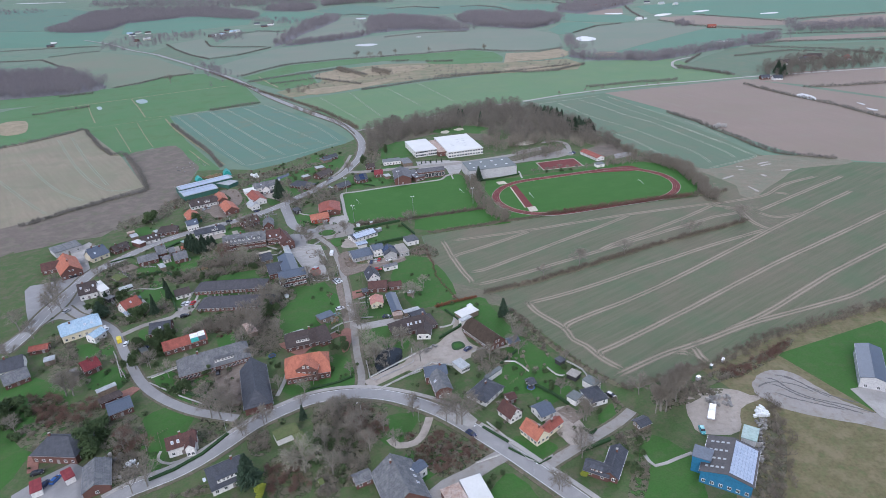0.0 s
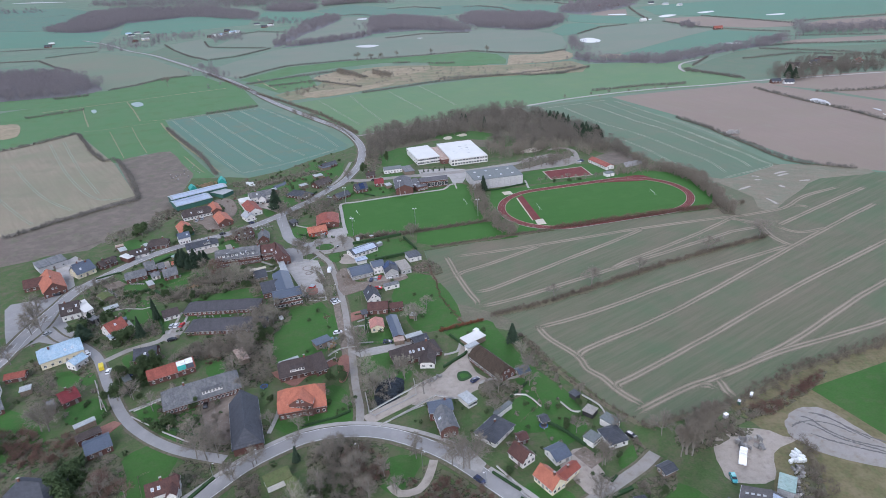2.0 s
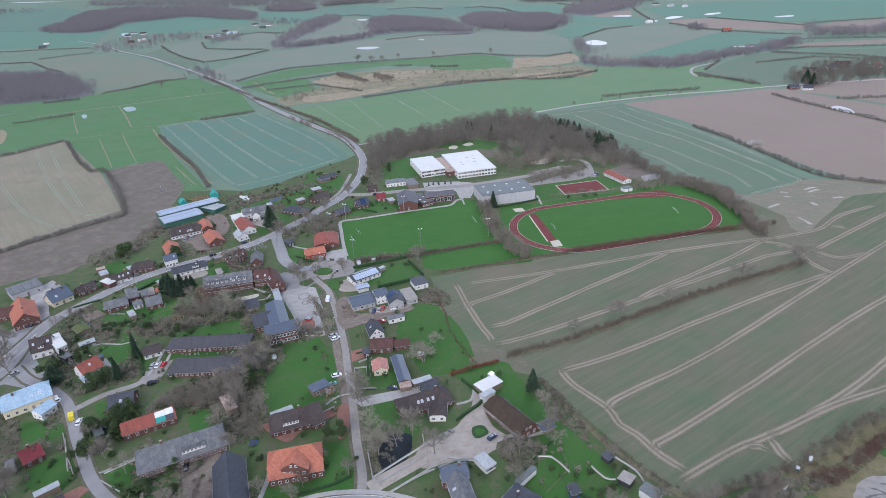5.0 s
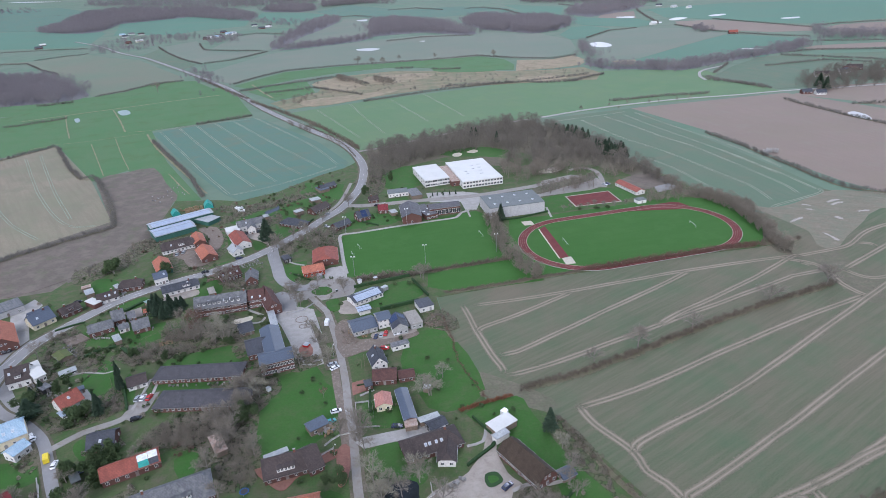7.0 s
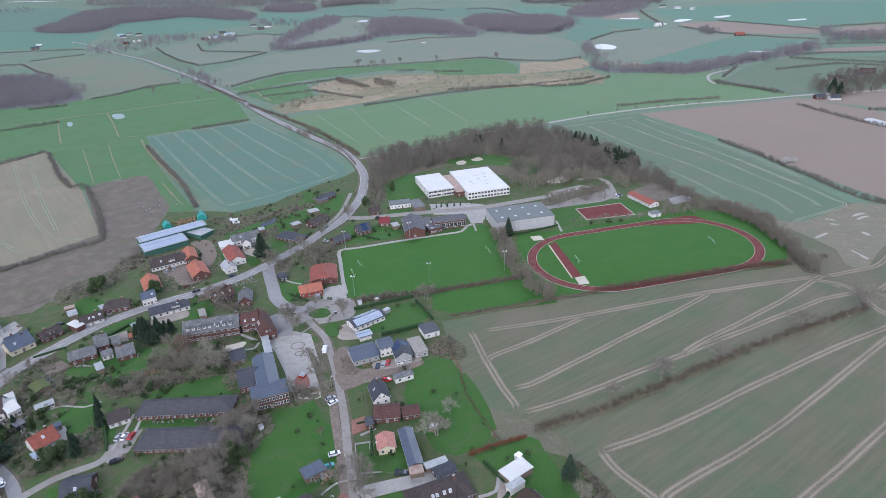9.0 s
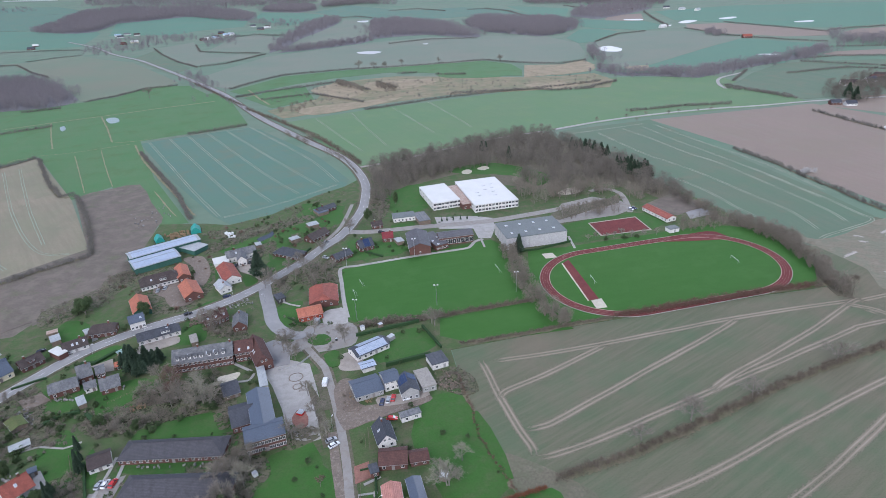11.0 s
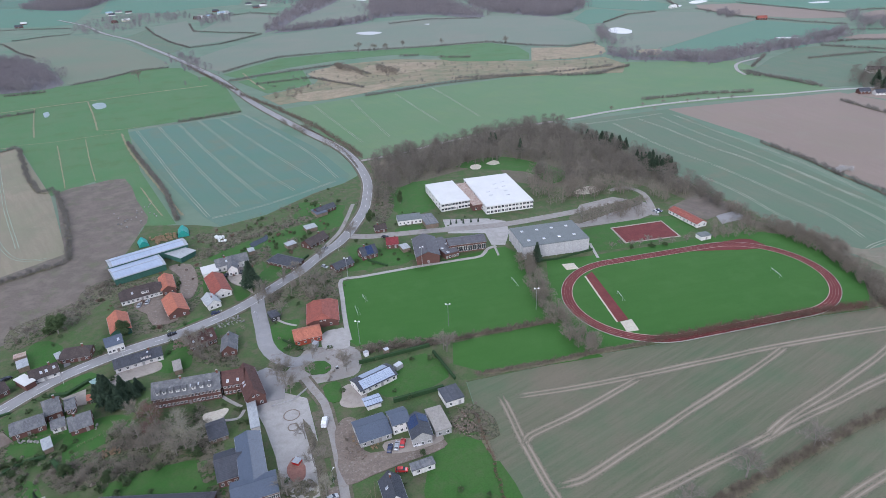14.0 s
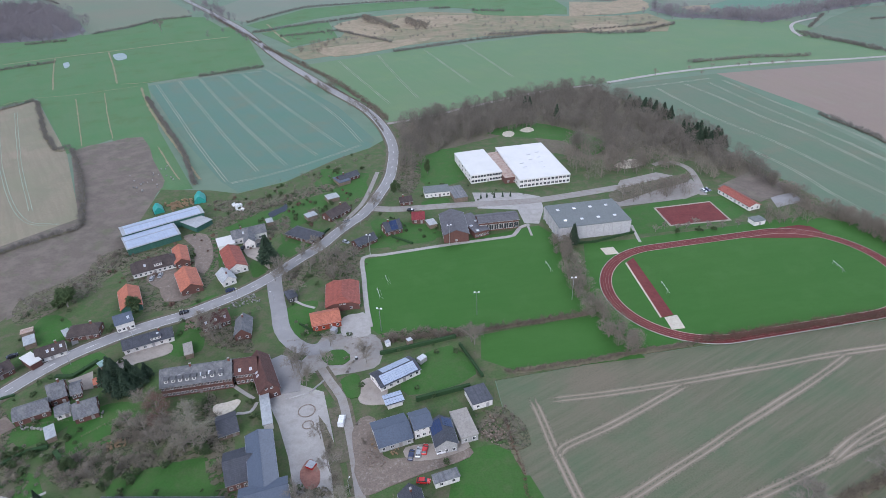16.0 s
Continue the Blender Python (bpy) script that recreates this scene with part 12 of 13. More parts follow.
area('flood water', [(8.4, 1532.6), (21.2, 1533.5), (17.1, 1518.6)], FLOOD, 'sheet of flood water, sky reflection painted pale', 'flood water', z=0.335, round_=4)
area('flood water', [(458.3, 619.3), (460.8, 610.5), (457.6, 607.6)], FLOOD, 'sheet of flood water, sky reflection painted pale', 'flood water', z=0.3358, round_=4)
area('flood water', [(452.0, 595.5), (456.0, 583.1), (450.5, 583.1)], FLOOD, 'sheet of flood water, sky reflection painted pale', 'flood water', z=0.3366, round_=4)
area('flood water', [(-1354.0, 2324.2), (-1315.2, 2300.8), (-1290.5, 2249.2), (-1322.8, 2268.4)], FLOOD, 'sheet of flood water, sky reflection painted pale', 'flood water', z=0.3374, round_=4)
area('flood water', [(-1262.6, 2154.3), (-1227.3, 2134.1), (-1214.7, 2105.0), (-1239.4, 2119.1)], FLOOD, 'sheet of flood water, sky reflection painted pale', 'flood water', z=0.3382, round_=4)
area('flood water', [(577.1, 1621.9), (600.0, 1628.3), (587.5, 1601.0), (571.4, 1601.7)], FLOOD, 'sheet of flood water, sky reflection painted pale', 'flood water', z=0.339, round_=4)
area('flood water', [(-2011.7, 3980.7), (-2193.0, 3973.3), (-2325.6, 3991.2), (-2220.0, 4024.9)], FLOOD, 'sheet of flood water, sky reflection painted pale', 'flood water', z=0.3398, round_=4)

# ---- green islands, paths and yards ----
area('traffic_island', [(-71.1, 374.2), (-68.9, 377.2), (-64.9, 378.7), (-61.1, 376.4), (-59.5, 372.6), (-61.5, 370.0), (-66.0, 369.4), (-69.5, 371.2)], LAWN, 'green oval traffic island', 'traffic island', z=0.4856, round_=3)
area('flower_bed', [(7.1, 231.4), (9.1, 233.9), (12.1, 233.5), (13.2, 230.7), (11.2, 228.7), (8.6, 228.6)], HEDGE, 'round planted bed ringed with box hedge', 'flower bed', z=0.4864, round_=3)
area('lawn', [(8.2, 231.3), (9.4, 232.5), (11.3, 232.2), (12.1, 230.8), (10.9, 229.7), (9.1, 229.5)], LAWN, 'round lawn in the courtyard bed', 'lawn', z=0.4922, round_=3)
area('lawn', [(-61.8, 360.5), (-58.6, 363.5), (-55.1, 362.5), (-53.6, 353.3), (-55.1, 350.9), (-58.4, 351.3)], LAWN, 'small green verge lawn', 'lawn', z=0.468, round_=2)
area('drive', [(-53.7, 359.7), (-47.2, 361.7), (-43.5, 355.4), (-43.8, 347.7), (-50.5, 347.5), (-53.8, 350.2)], GRAVEL, 'gravel drive by the solar house', 'drive', z=0.4288, round_=3)
area('yard', [(-53.9, 338.5), (-46.9, 340.7), (-42.9, 324.3), (-33.2, 323.4), (-21.5, 323.5), (-15.5, 326.8), (-13.8, 322.8), (-29.3, 316.9), (-43.9, 310.2), (-48.5, 310.6), (-52.4, 322.6)], EARTH, 'muddy building site with rubble', 'yard', z=0.4196, round_=3)
area('yard', [(-35.2, 327.4), (-25.3, 329.0), (-15.4, 329.4), (-15.6, 325.5), (-29.3, 321.8), (-35.1, 322.3)], GRAVEL, 'gravel parking place', 'yard', z=0.4304, round_=3)
area('sand_pit', [(-107.0, 347.9), (-104.5, 350.3), (-99.3, 352.2), (-97.6, 350.0), (-99.7, 345.8), (-103.3, 343.8)], SAND, 'pale sand playground', 'sand pit', z=0.4312, round_=3)
area('yard', [(-66.7, 398.3), (-62.6, 402.1), (-56.1, 401.4), (-53.3, 388.6), (-58.5, 386.0), (-64.7, 387.5)], CONCRETE, 'pale paved kindergarten yard', 'yard', z=0.432, round_=3)
area('yard', [(-164.7, 450.8), (-161.0, 454.3), (-151.7, 436.0), (-141.1, 424.8), (-141.4, 417.8), (-151.0, 416.6), (-158.0, 426.8), (-167.3, 435.3), (-168.4, 443.2)], EARTH, 'muddy earthen farmyard', 'yard', z=0.4228, round_=3)
area('yard', [(-164.5, 477.5), (-152.5, 479.2), (-141.0, 456.4), (-140.3, 439.8), (-147.4, 446.0), (-153.8, 463.9)], EARTH, 'muddy farm track', 'yard', z=0.4236, round_=3)
area('drive', [(-128.9, 466.8), (-119.4, 471.7), (-114.2, 456.0), (-108.1, 441.3), (-115.5, 448.7), (-122.7, 454.1)], GRAVEL, 'gravel forecourt', 'drive', z=0.4244, round_=3)
area('path', [(-73.0, 244.3), (-61.8, 245.8), (-44.1, 251.6), (-43.2, 247.8), (-55.3, 240.5), (-59.9, 234.3), (-63.3, 234.7)], REDPAVE, 'red paved garden path', 'path', z=0.4352, round_=3)
area('drive', [(-44.1, 251.6), (-39.9, 251.8), (-39.0, 236.9), (-42.3, 233.9)], REDPAVE, 'red paved drive', 'drive', z=0.434, round_=3)
area('drive', [(39.1, 177.9), (48.2, 184.9), (53.2, 167.2), (45.2, 163.8), (42.6, 169.9)], GRAVEL, 'gravel forecourt', 'drive', z=0.4368, round_=3)
area('flower_bed', [(44.3, 182.1), (49.4, 185.4), (54.1, 178.3), (48.9, 174.6)], EARTH, 'dug garden bed', 'flower bed', z=0.4426)
area('drive', [(-2.0, 186.1), (7.2, 191.6), (13.9, 181.0), (11.3, 176.6), (6.3, 180.3)], CONCRETE, 'pale paved drive', 'drive', z=0.4384)
area('yard', [(-148.9, 161.9), (-143.1, 168.9), (-134.7, 176.0), (-129.1, 172.6), (-122.4, 158.6), (-130.1, 155.1), (-146.0, 156.8)], ASPHALT, 'grey paved garage yard', 'yard', z=0.4392)
area('terrace', [(-149.3, 172.2), (-153.8, 181.0), (-151.0, 183.6), (-145.8, 173.2)], REDPAVE, 'red paved terrace', 'terrace', z=0.45)
area('yard', [(157.9, 181.2), (171.4, 183.0), (169.4, 157.8), (158.5, 165.0)], CONCRETE, 'pale paved forecourt', 'yard', z=0.4458)
area('yard', [(-98.6, 230.8), (-91.5, 241.3), (-85.7, 232.5), (-78.9, 203.6), (-88.9, 204.6)], EARTH, 'muddy trodden barn yard', 'yard', z=0.4316, round_=3)
area('drive', [(-137.0, 214.9), (-130.6, 219.7), (-126.7, 217.9), (-129.7, 211.5)], REDPAVE, 'paved drive', 'drive', z=0.4424)
area('drive', [(-39.7, 255.6), (-10.9, 261.1), (-9.8, 255.8), (-34.6, 250.5)], CONCRETE, 'pale paved drive', 'drive', z=0.4432)
area('drive', [(-42.3, 289.9), (-37.2, 291.9), (-35.4, 284.6), (-41.2, 281.6)], REDPAVE, 'paved front yard', 'drive', z=0.444)
area('drive', [(-186.2, 399.0), (-184.6, 400.8), (-176.8, 388.2), (-178.8, 386.6)], CONCRETE, 'paved drive', 'drive', z=0.4448)
area('drive', [(-154.4, 376.8), (-146.5, 383.2), (-138.0, 386.0), (-134.7, 380.1), (-145.2, 374.1), (-152.8, 370.4)], GRAVEL, 'gravel forecourt', 'drive', z=0.4456, round_=3)
area('yard', [(-169.2, 364.8), (-161.7, 369.9), (-156.8, 360.4), (-161.1, 359.2)], GRAVEL, 'gravel yard', 'yard', z=0.4464)
road('path', [(-106.6, 363.4), (-100.8, 358.0), (-92.9, 352.2)], 1.4, CONCRETE, 'narrow pale garden path', z=0.403)
road('path', [(-97.4, 345.0), (-92.4, 345.6), (-91.3, 350.3)], 1.2, CONCRETE, 'narrow pale garden path', z=0.404)
road('path', [(-91.1, 414.3), (-85.6, 410.1), (-80.0, 407.6)], 1.2, CONCRETE, 'narrow pale garden path', z=0.405)
road('path', [(16.0, 225.5), (21.1, 227.8), (28.7, 227.3), (33.2, 228.3)], 1.4, CONCRETE, 'narrow pale garden path', z=0.406)
road('path', [(2.9, 247.7), (8.9, 249.6), (10.7, 256.3)], 1.2, CONCRETE, 'narrow pale garden path', z=0.407)
road('path', [(-66.2, 205.3), (-65.0, 213.9), (-64.9, 219.6)], 1.6, CONCRETE, 'narrow pale garden path', z=0.408)
road('path', [(69.1, 157.0), (70.9, 151.3), (79.7, 153.9), (85.3, 155.7)], 1.2, CONCRETE, 'dotted pale stepping path', z=0.409)
road('path', [(-131.5, 282.9), (-131.2, 294.3), (-131.5, 303.6)], 1.2, CONCRETE, 'narrow pale garden path', z=0.4)
road('path', [(-103.8, 178.2), (-103.3, 173.9), (-98.3, 171.4), (-93.0, 173.5), (-89.9, 176.6)], 1.0, CONCRETE, 'narrow pale garden path', z=0.401)
road('path', [(23.5, 477.9), (24.4, 465.8)], 1.2, CONCRETE, 'narrow pale garden path', z=0.402)
road('path', [(78.5, 473.2), (78.2, 455.5)], 1.5, CONCRETE, 'narrow pale garden path', z=0.403)
road("road", [(127.5, 737.0), (184.3, 759.3), (245.7, 774.6), (307.0, 783.4), (366.5, 785.2), (428.4, 790.6), (503.4, 791.0), (614.2, 790.4), (710.7, 786.4)], 4.5, CONCRETE, "pale farm road across the fields", z=0.37)
road("road", [(376.0, 884.7), (381.4, 914.8), (400.9, 952.5), (444.5, 982.1)], 4.0, CONCRETE, "pale farm track across the fields", z=0.37)

# ---- hedges, fences and walls ----
clipped_hedge([(-48.0, 374.7), (-34.0, 378.8), (-17.6, 383.9)], h=1.8, w=1.0)
clipped_hedge([(-16.1, 379.1), (-10.9, 367.2), (-7.8, 360.0)], h=1.6, w=0.8)
clipped_hedge([(-32.7, 348.7), (-20.6, 352.5), (-12.8, 354.9)], h=2.0, w=1.2)
clipped_hedge([(-102.8, 163.9), (-95.2, 168.0), (-87.3, 174.9), (-80.8, 184.5)], h=1.0, w=1.2)
clipped_hedge([(51.4, 171.8), (54.2, 168.5), (56.3, 170.7)], h=1.0, w=0.8)
clipped_hedge([(23.3, 165.0), (30.2, 158.7), (32.7, 156.4), (37.1, 158.8)], h=0.8, w=0.6, label='low clipped front hedge')
clipped_hedge([(15.5, 176.7), (23.7, 167.8)], h=1, w=0.8)
clipped_hedge([(-54.0, 207.5), (-41.4, 211.2), (-35.8, 214.3)], h=0.9, w=0.8)
clipped_hedge([(48.4, 160.7), (59.7, 165.0)], h=1.2, w=1.2)
clipped_hedge([(-162.1, 375.8), (-168.1, 366.9), (-174.8, 366.9)], h=1.4, w=1.6)
clipped_hedge([(12.8, 254.1), (14.6, 259.8)], h=1.2, w=0.8)
clipped_hedge([(2.2, 238.1), (12.1, 246.6), (14.9, 251.1)], h=1.3, w=0.9)
clipped_hedge([(6.3, 263.0), (12.3, 253.0)], h=1.2, w=0.6)
clipped_hedge([(-154.1, 373.2), (-154.6, 369.2), (-157.4, 365.5)], h=1.6, w=1.2)
clipped_hedge([(-55.0, 484.4), (-49.3, 469.0), (-38.3, 461.3)], h=1.2, w=0.8)
clipped_hedge([(-97.3, 478.5), (-88.6, 472.9), (-84.9, 480.2)], h=1.2, w=1.0)
clipped_hedge([(-142.4, 301.3), (-133.3, 283.0)], h=1.4, w=0.8)
clipped_hedge([(35.5, 223.3), (27.6, 215.0)], h=1, w=0.8)
clipped_hedge([(-34.5, 288.4), (-33.4, 270.2)], h=1.1, w=0.7)
clipped_hedge([(44.7, 455.5), (55.6, 456.6), (77.8, 465.2)], h=1.2, w=0.8)
clipped_hedge([(-84.5, 396.1), (-73.1, 386.8)], h=1.1, w=0.6)
clipped_hedge([(39.3, 198.6), (44.6, 193.0), (49.8, 185.4)], h=1.3, w=0.9)
clipped_hedge([(-113.9, 215.9), (-102.7, 210.7), (-86.6, 203.3)], h=1.1, w=0.9)


def fence(pts, h=1.1, gap=2.4, label="low weathered post-and-rail fence", mat=None):
    """Posts at even steps with two rails between them."""
    line = [Vector(p) for p in pts]
    ob = base("fence", line[0].x, line[0].y, 0, label, "fence")
    o = line[0]
    for a, b in zip(line, line[1:]):
        a, b = a - o, b - o
        n = max(1, int((b - a).length / gap))
        for k in range(n):
            c = a + (b - a) * (k / n)
            part("post", Solid().box(c.x - 0.06, c.y - 0.06, 0, c.x + 0.06, c.y + 0.06, h + 0.25), mat or WALL["timber"], ob)
        for z in (0.45 * h + 0.25, h + 0.15):
            part("rail", Solid().tube((a.x, a.y, z), (b.x, b.y, z), 0.035, 0.035, 4), mat or WALL["timber"], ob)
    return ob


def garden_wall(pts, h=0.5, w=0.25, label="low pale garden wall", mat=None):
    ob = part("garden_wall", ribbon([Vector(p) for p in pts], w / 2, -w / 2, 0, h + 0.25), mat or WALL["concrete"])
    tagged(ob, label, "wall")
    part("coping", ribbon([Vector(p) for p in pts], w / 2 + 0.05, -w / 2 - 0.05, h + 0.254, h + 0.33), CONCRETE, ob)
    return ob


garden_wall([(-29.2, 217.0), (-28.6, 212.7), (-26.2, 210.5), (-15.8, 217.0), (-9.9, 221.4), (-10.9, 231.9)])
garden_wall([(-23.6, 204.9), (-11.7, 212.3), (0.9, 217.8), (7.1, 217.1)])
garden_wall([(23.6, 167.5), (29.2, 158.9), (32.7, 156.6), (37.9, 159.7)], label='low white front garden wall')
garden_wall([(-126.7, 225.0), (-120.8, 228.5), (-115.0, 232.7)])
garden_wall([(-124.1, 221.2), (-107.6, 210.4), (-95.2, 203.3)], label='low mossy stone wall', mat=None)
garden_wall([(-151.1, 248.3), (-143.5, 235.9), (-135.9, 225.4)], h=0.5)
garden_wall([(-80.9, 351.3), (-72.4, 354.5), (-68.2, 360.5)], h=0.6, label='pale school yard wall')
fence([(-36.7, 270.6), (-20.9, 273.8)])
fence([(-38.1, 263.1), (-24.6, 260.2)])
fence([(-39.5, 282.0), (-37.9, 263.1)])
fence([(-50.4, 255.4), (-45.1, 257.1)])
fence([(-38.5, 309.0), (-37.1, 298.0)])
fence([(37.3, 221.5), (38.8, 209.5), (28.8, 199.8)], label='dark timber garden fence', h=1.2)
fence([(44.7, 210.2), (48.6, 204.2)], h=0.9)
fence([(34.0, 215.8), (38.2, 206.7)], h=0.8)
fence([(-108.3, 187.7), (-104.8, 189.8)], h=1.0)
fence([(-108.1, 187.1), (-103.2, 178.1)], h=1.0)
fence([(-87.2, 384.4), (-68.3, 387.1), (-53.5, 384.7)], h=0.9)
fence([(-149.0, 336.1), (-133.5, 349.8)], h=1.0, label='old timber garden fence')

# ---- cars and vans ----

PAINTS = {
    "white": material("white_car_paint", (0.75, 0.76, 0.77), (0.7, 0.71, 0.72), 0.25, spec=0.6),
    "silver": material("silver_car_paint", (0.4, 0.42, 0.44), (0.36, 0.38, 0.4), 0.3, 0.4, spec=0.6),
    "black": material("black_car_paint", (0.02, 0.02, 0.024), (0.03, 0.03, 0.034), 0.2, spec=0.6),
    "red": material("red_car_paint", (0.45, 0.03, 0.03), (0.38, 0.03, 0.03), 0.25, spec=0.6),
    "blue": material("blue_car_paint", (0.03, 0.1, 0.3), (0.03, 0.08, 0.25), 0.25, spec=0.6),
    "navy": material("navy_car_paint", (0.03, 0.04, 0.09), (0.03, 0.04, 0.08), 0.25, spec=0.6),
    "yellow": material("yellow_car_paint", (0.7, 0.55, 0.03), (0.65, 0.5, 0.03), 0.3, spec=0.6),
    "teal": material("teal_car_paint", (0.05, 0.3, 0.32), (0.05, 0.26, 0.28), 0.3, spec=0.6),
}
TYRE = material("tyre_rubber", (0.02, 0.02, 0.02), (0.03, 0.03, 0.03), 0.9)


def loft(rings):
    """A closed body through cross-sections of equal length."""
    s, n = Solid(), len(rings[0])
    for r in rings:
        s.v += [tuple(p) for p in r]
    for k in range(len(rings) - 1):
        for i in range(n):
            j = (i + 1) % n
            s.f.append((k * n + i, k * n + j, (k + 1) * n + j, (k + 1) * n + i))
    s.f += [tuple(range(n))[::-1], tuple((len(rings) - 1) * n + i for i in range(n))]
    return s


def car(x, y, turn, colour, kind="car", z=0.38):
    """A parked car or van, its front along local x."""
    words = {"car": "parked %s family car", "van": "parked %s panel van", "lorry": "parked %s flatbed lorry"}[kind] % colour
    ob = base(kind, x, y, turn, words + " on the ground", kind, z=z)
    key = (kind, colour)
    if key not in CACHE:
        L, W, H = {"car": (4.4, 1.8, 1.45), "van": (5.4, 2.0, 2.3), "lorry": (7.5, 2.4, 2.6)}[kind]
        sec = lambda px, w, z0, z1: [(px, -w / 2, z0), (px, w / 2, z0), (px, w / 2 * 1.02, (z0 + z1) / 2), (px, w / 2 * 0.94, z1), (px, -w / 2 * 0.94, z1), (px, -w / 2 * 1.02, (z0 + z1) / 2)]
        if kind == "car":
            body = loft([sec(-L / 2, W * 0.88, 0.35, 0.8), sec(-L / 2 + 0.2, W, 0.25, 0.98), sec(0.6, W, 0.22, 0.98), sec(L / 2 - 0.4, W * 0.97, 0.25, 0.85), sec(L / 2, W * 0.8, 0.35, 0.62)])
            cab = loft([sec(-L / 2 + 0.25, W * 0.86, 0.94, 1.0), sec(-L / 2 + 0.75, W * 0.8, 0.96, 1.38), sec(0.3, W * 0.8, 0.96, 1.38), sec(1.15, W * 0.86, 0.94, 1.0)])
            roof = loft([sec(-L / 2 + 0.7, W * 0.76, 1.36, H - 0.03), sec(-0.4, W * 0.78, 1.36, H), sec(0.35, W * 0.76, 1.36, H - 0.03)])
        elif kind == "van":
            body = loft([sec(-L / 2, W, 0.35, H), sec(L / 2 - 1.7, W, 0.3, H), sec(L / 2 - 1.55, W, 0.3, 1.2), sec(L / 2 - 0.3, W * 0.97, 0.3, 1.05), sec(L / 2, W * 0.88, 0.4, 0.75)])
            cab = loft([sec(L / 2 - 1.75, W * 0.93, 1.15, 2.1), sec(L / 2 - 1.5, W * 0.93, 1.15, 2.1), sec(L / 2 - 0.75, W * 0.93, 1.1, 1.2)])
            roof = loft([sec(L / 2 - 1.9, W * 0.94, 2.05, H), sec(L / 2 - 1.45, W * 0.9, 2.08, H - 0.08)])
        else:
            body = loft([sec(L / 2 - 2.0, W, 0.5, H), sec(L / 2 - 0.3, W, 0.5, H - 0.1), sec(L / 2, W * 0.95, 0.5, 1.4)])
            cab = loft([sec(L / 2 - 0.9, W * 1.02, 1.5, 2.2), sec(L / 2 - 0.15, W * 0.98, 1.45, 2.1)])
            roof = Solid().box(-L / 2, -W / 2, 0.9, L / 2 - 2.1, W / 2, 1.35)
        wheel = Solid().tube((0, -0.12, 0), (0, 0.12, 0), 0.33, 0.33, 12)
        rim = Solid().tube((0, -0.14, 0), (0, 0.14, 0), 0.19, 0.19, 8)
        lamp = Solid().box(-0.04, -0.2, -0.08, 0.04, 0.2, 0.08)
        CACHE[key] = (L, W, body.mesh("body", PAINTS[colour]), cab.mesh("windows", PANE), roof.mesh("roof", PAINTS[colour]), wheel.mesh("wheel", TYRE), rim.mesh("rim", METAL), lamp.mesh("headlight", WHITE))
    L, W, body, cab, roof, wheel, rim, lamp = CACHE[key]
    part("body", body, None, ob)
    part("windows", cab, None, ob, "dark glass")
    part("roof", roof, None, ob)
    for sx in (-L * 0.3, L * 0.31):
        for sy in (-1, 1):
            w = part("wheel", wheel, None, ob)
            w.location = (sx, sy * (W / 2 - 0.1), 0.33)
            part("rim", rim, None, w)
    for sy in (-1, 1):
        h = part("headlight", lamp, None, ob)
        h.location = (L / 2 - (0.12 if kind == "car" else 0.05), sy * W * 0.33, 0.7)
    return ob


car(-58.4, 339.4, 87.5, 'white', 'van')
car(-33.5, 323.8, 82.1, 'navy')
car(-31.0, 324.8, 81.5, 'silver')
car(-29.0, 325.9, 81.1, 'red')
car(-23.2, 325.1, 16.5, 'white')
car(-29.2, 313.5, -5.1, 'red')
car(-122.6, 423.1, 29.8, 'navy')
car(-138.3, 406.6, 29.2, 'black')
car(-200.0, 380.1, 45.6, 'black')
car(-46.9, 272.0, 16.8, 'white')
car(-50.5, 301.1, 35.7, 'white')
car(-51.9, 303.8, 28.6, 'silver')
car(-22.6, 260.6, -5.9, 'navy')
car(-131.7, 289.7, 84.2, 'silver')
car(-129.5, 290.0, 83.7, 'white')
car(-126.9, 290.1, 83.1, 'red')
car(-127.2, 276.8, 27.8, 'black')
car(-164.2, 269.8, 127.5, 'white')
car(-152.3, 257.6, 118.2, 'yellow', 'van')
car(-147.6, 254.1, 98.5, 'white')
car(-164.7, 270.6, -40.0, 'white')
car(-194.4, 291.4, 65.1, 'silver')
car(-95.6, 224.6, 101.4, 'black')
car(14.6, 227.4, 38.1, 'navy')
car(-136.6, 250.7, -59.7, 'navy')
car(-48.4, 266.1, 28.2, 'teal')
car(-136.6, 167.5, 75.3, 'blue')
car(-139.2, 165.7, 75.8, 'navy')
car(-145.1, 171.6, 20.5, 'black')
car(-134.6, 179.5, 20.8, 'red')
car(100.1, 173.4, 60.7, 'white', 'lorry')
car(67.1, 188.4, -49.8, 'black')
car(10.8, 173.5, -46.8, 'navy')
car(130.6, 510.1, -57.7, 'silver')
car(133.2, 511.4, -58.1, 'navy')
car(-164.6, 435.4, 96.5, 'silver')
car(-161.5, 438.1, 95.9, 'silver')
car(-127.3, 462.3, 87.4, 'black')
car(-119.6, 464.4, 86.3, 'black')
car(-73.5, 464.6, -39.3, 'silver')
car(-76.2, 488.0, 47.1, 'silver')
car(-40.8, 498.3, -7.9, 'black')
car(-212.6, 334.9, 107.5, 'black')
car(-210.9, 335.6, 107.2, 'black')
car(93.1, 165.5, -99.0, 'teal')

# ---- tents, piles and small things ----

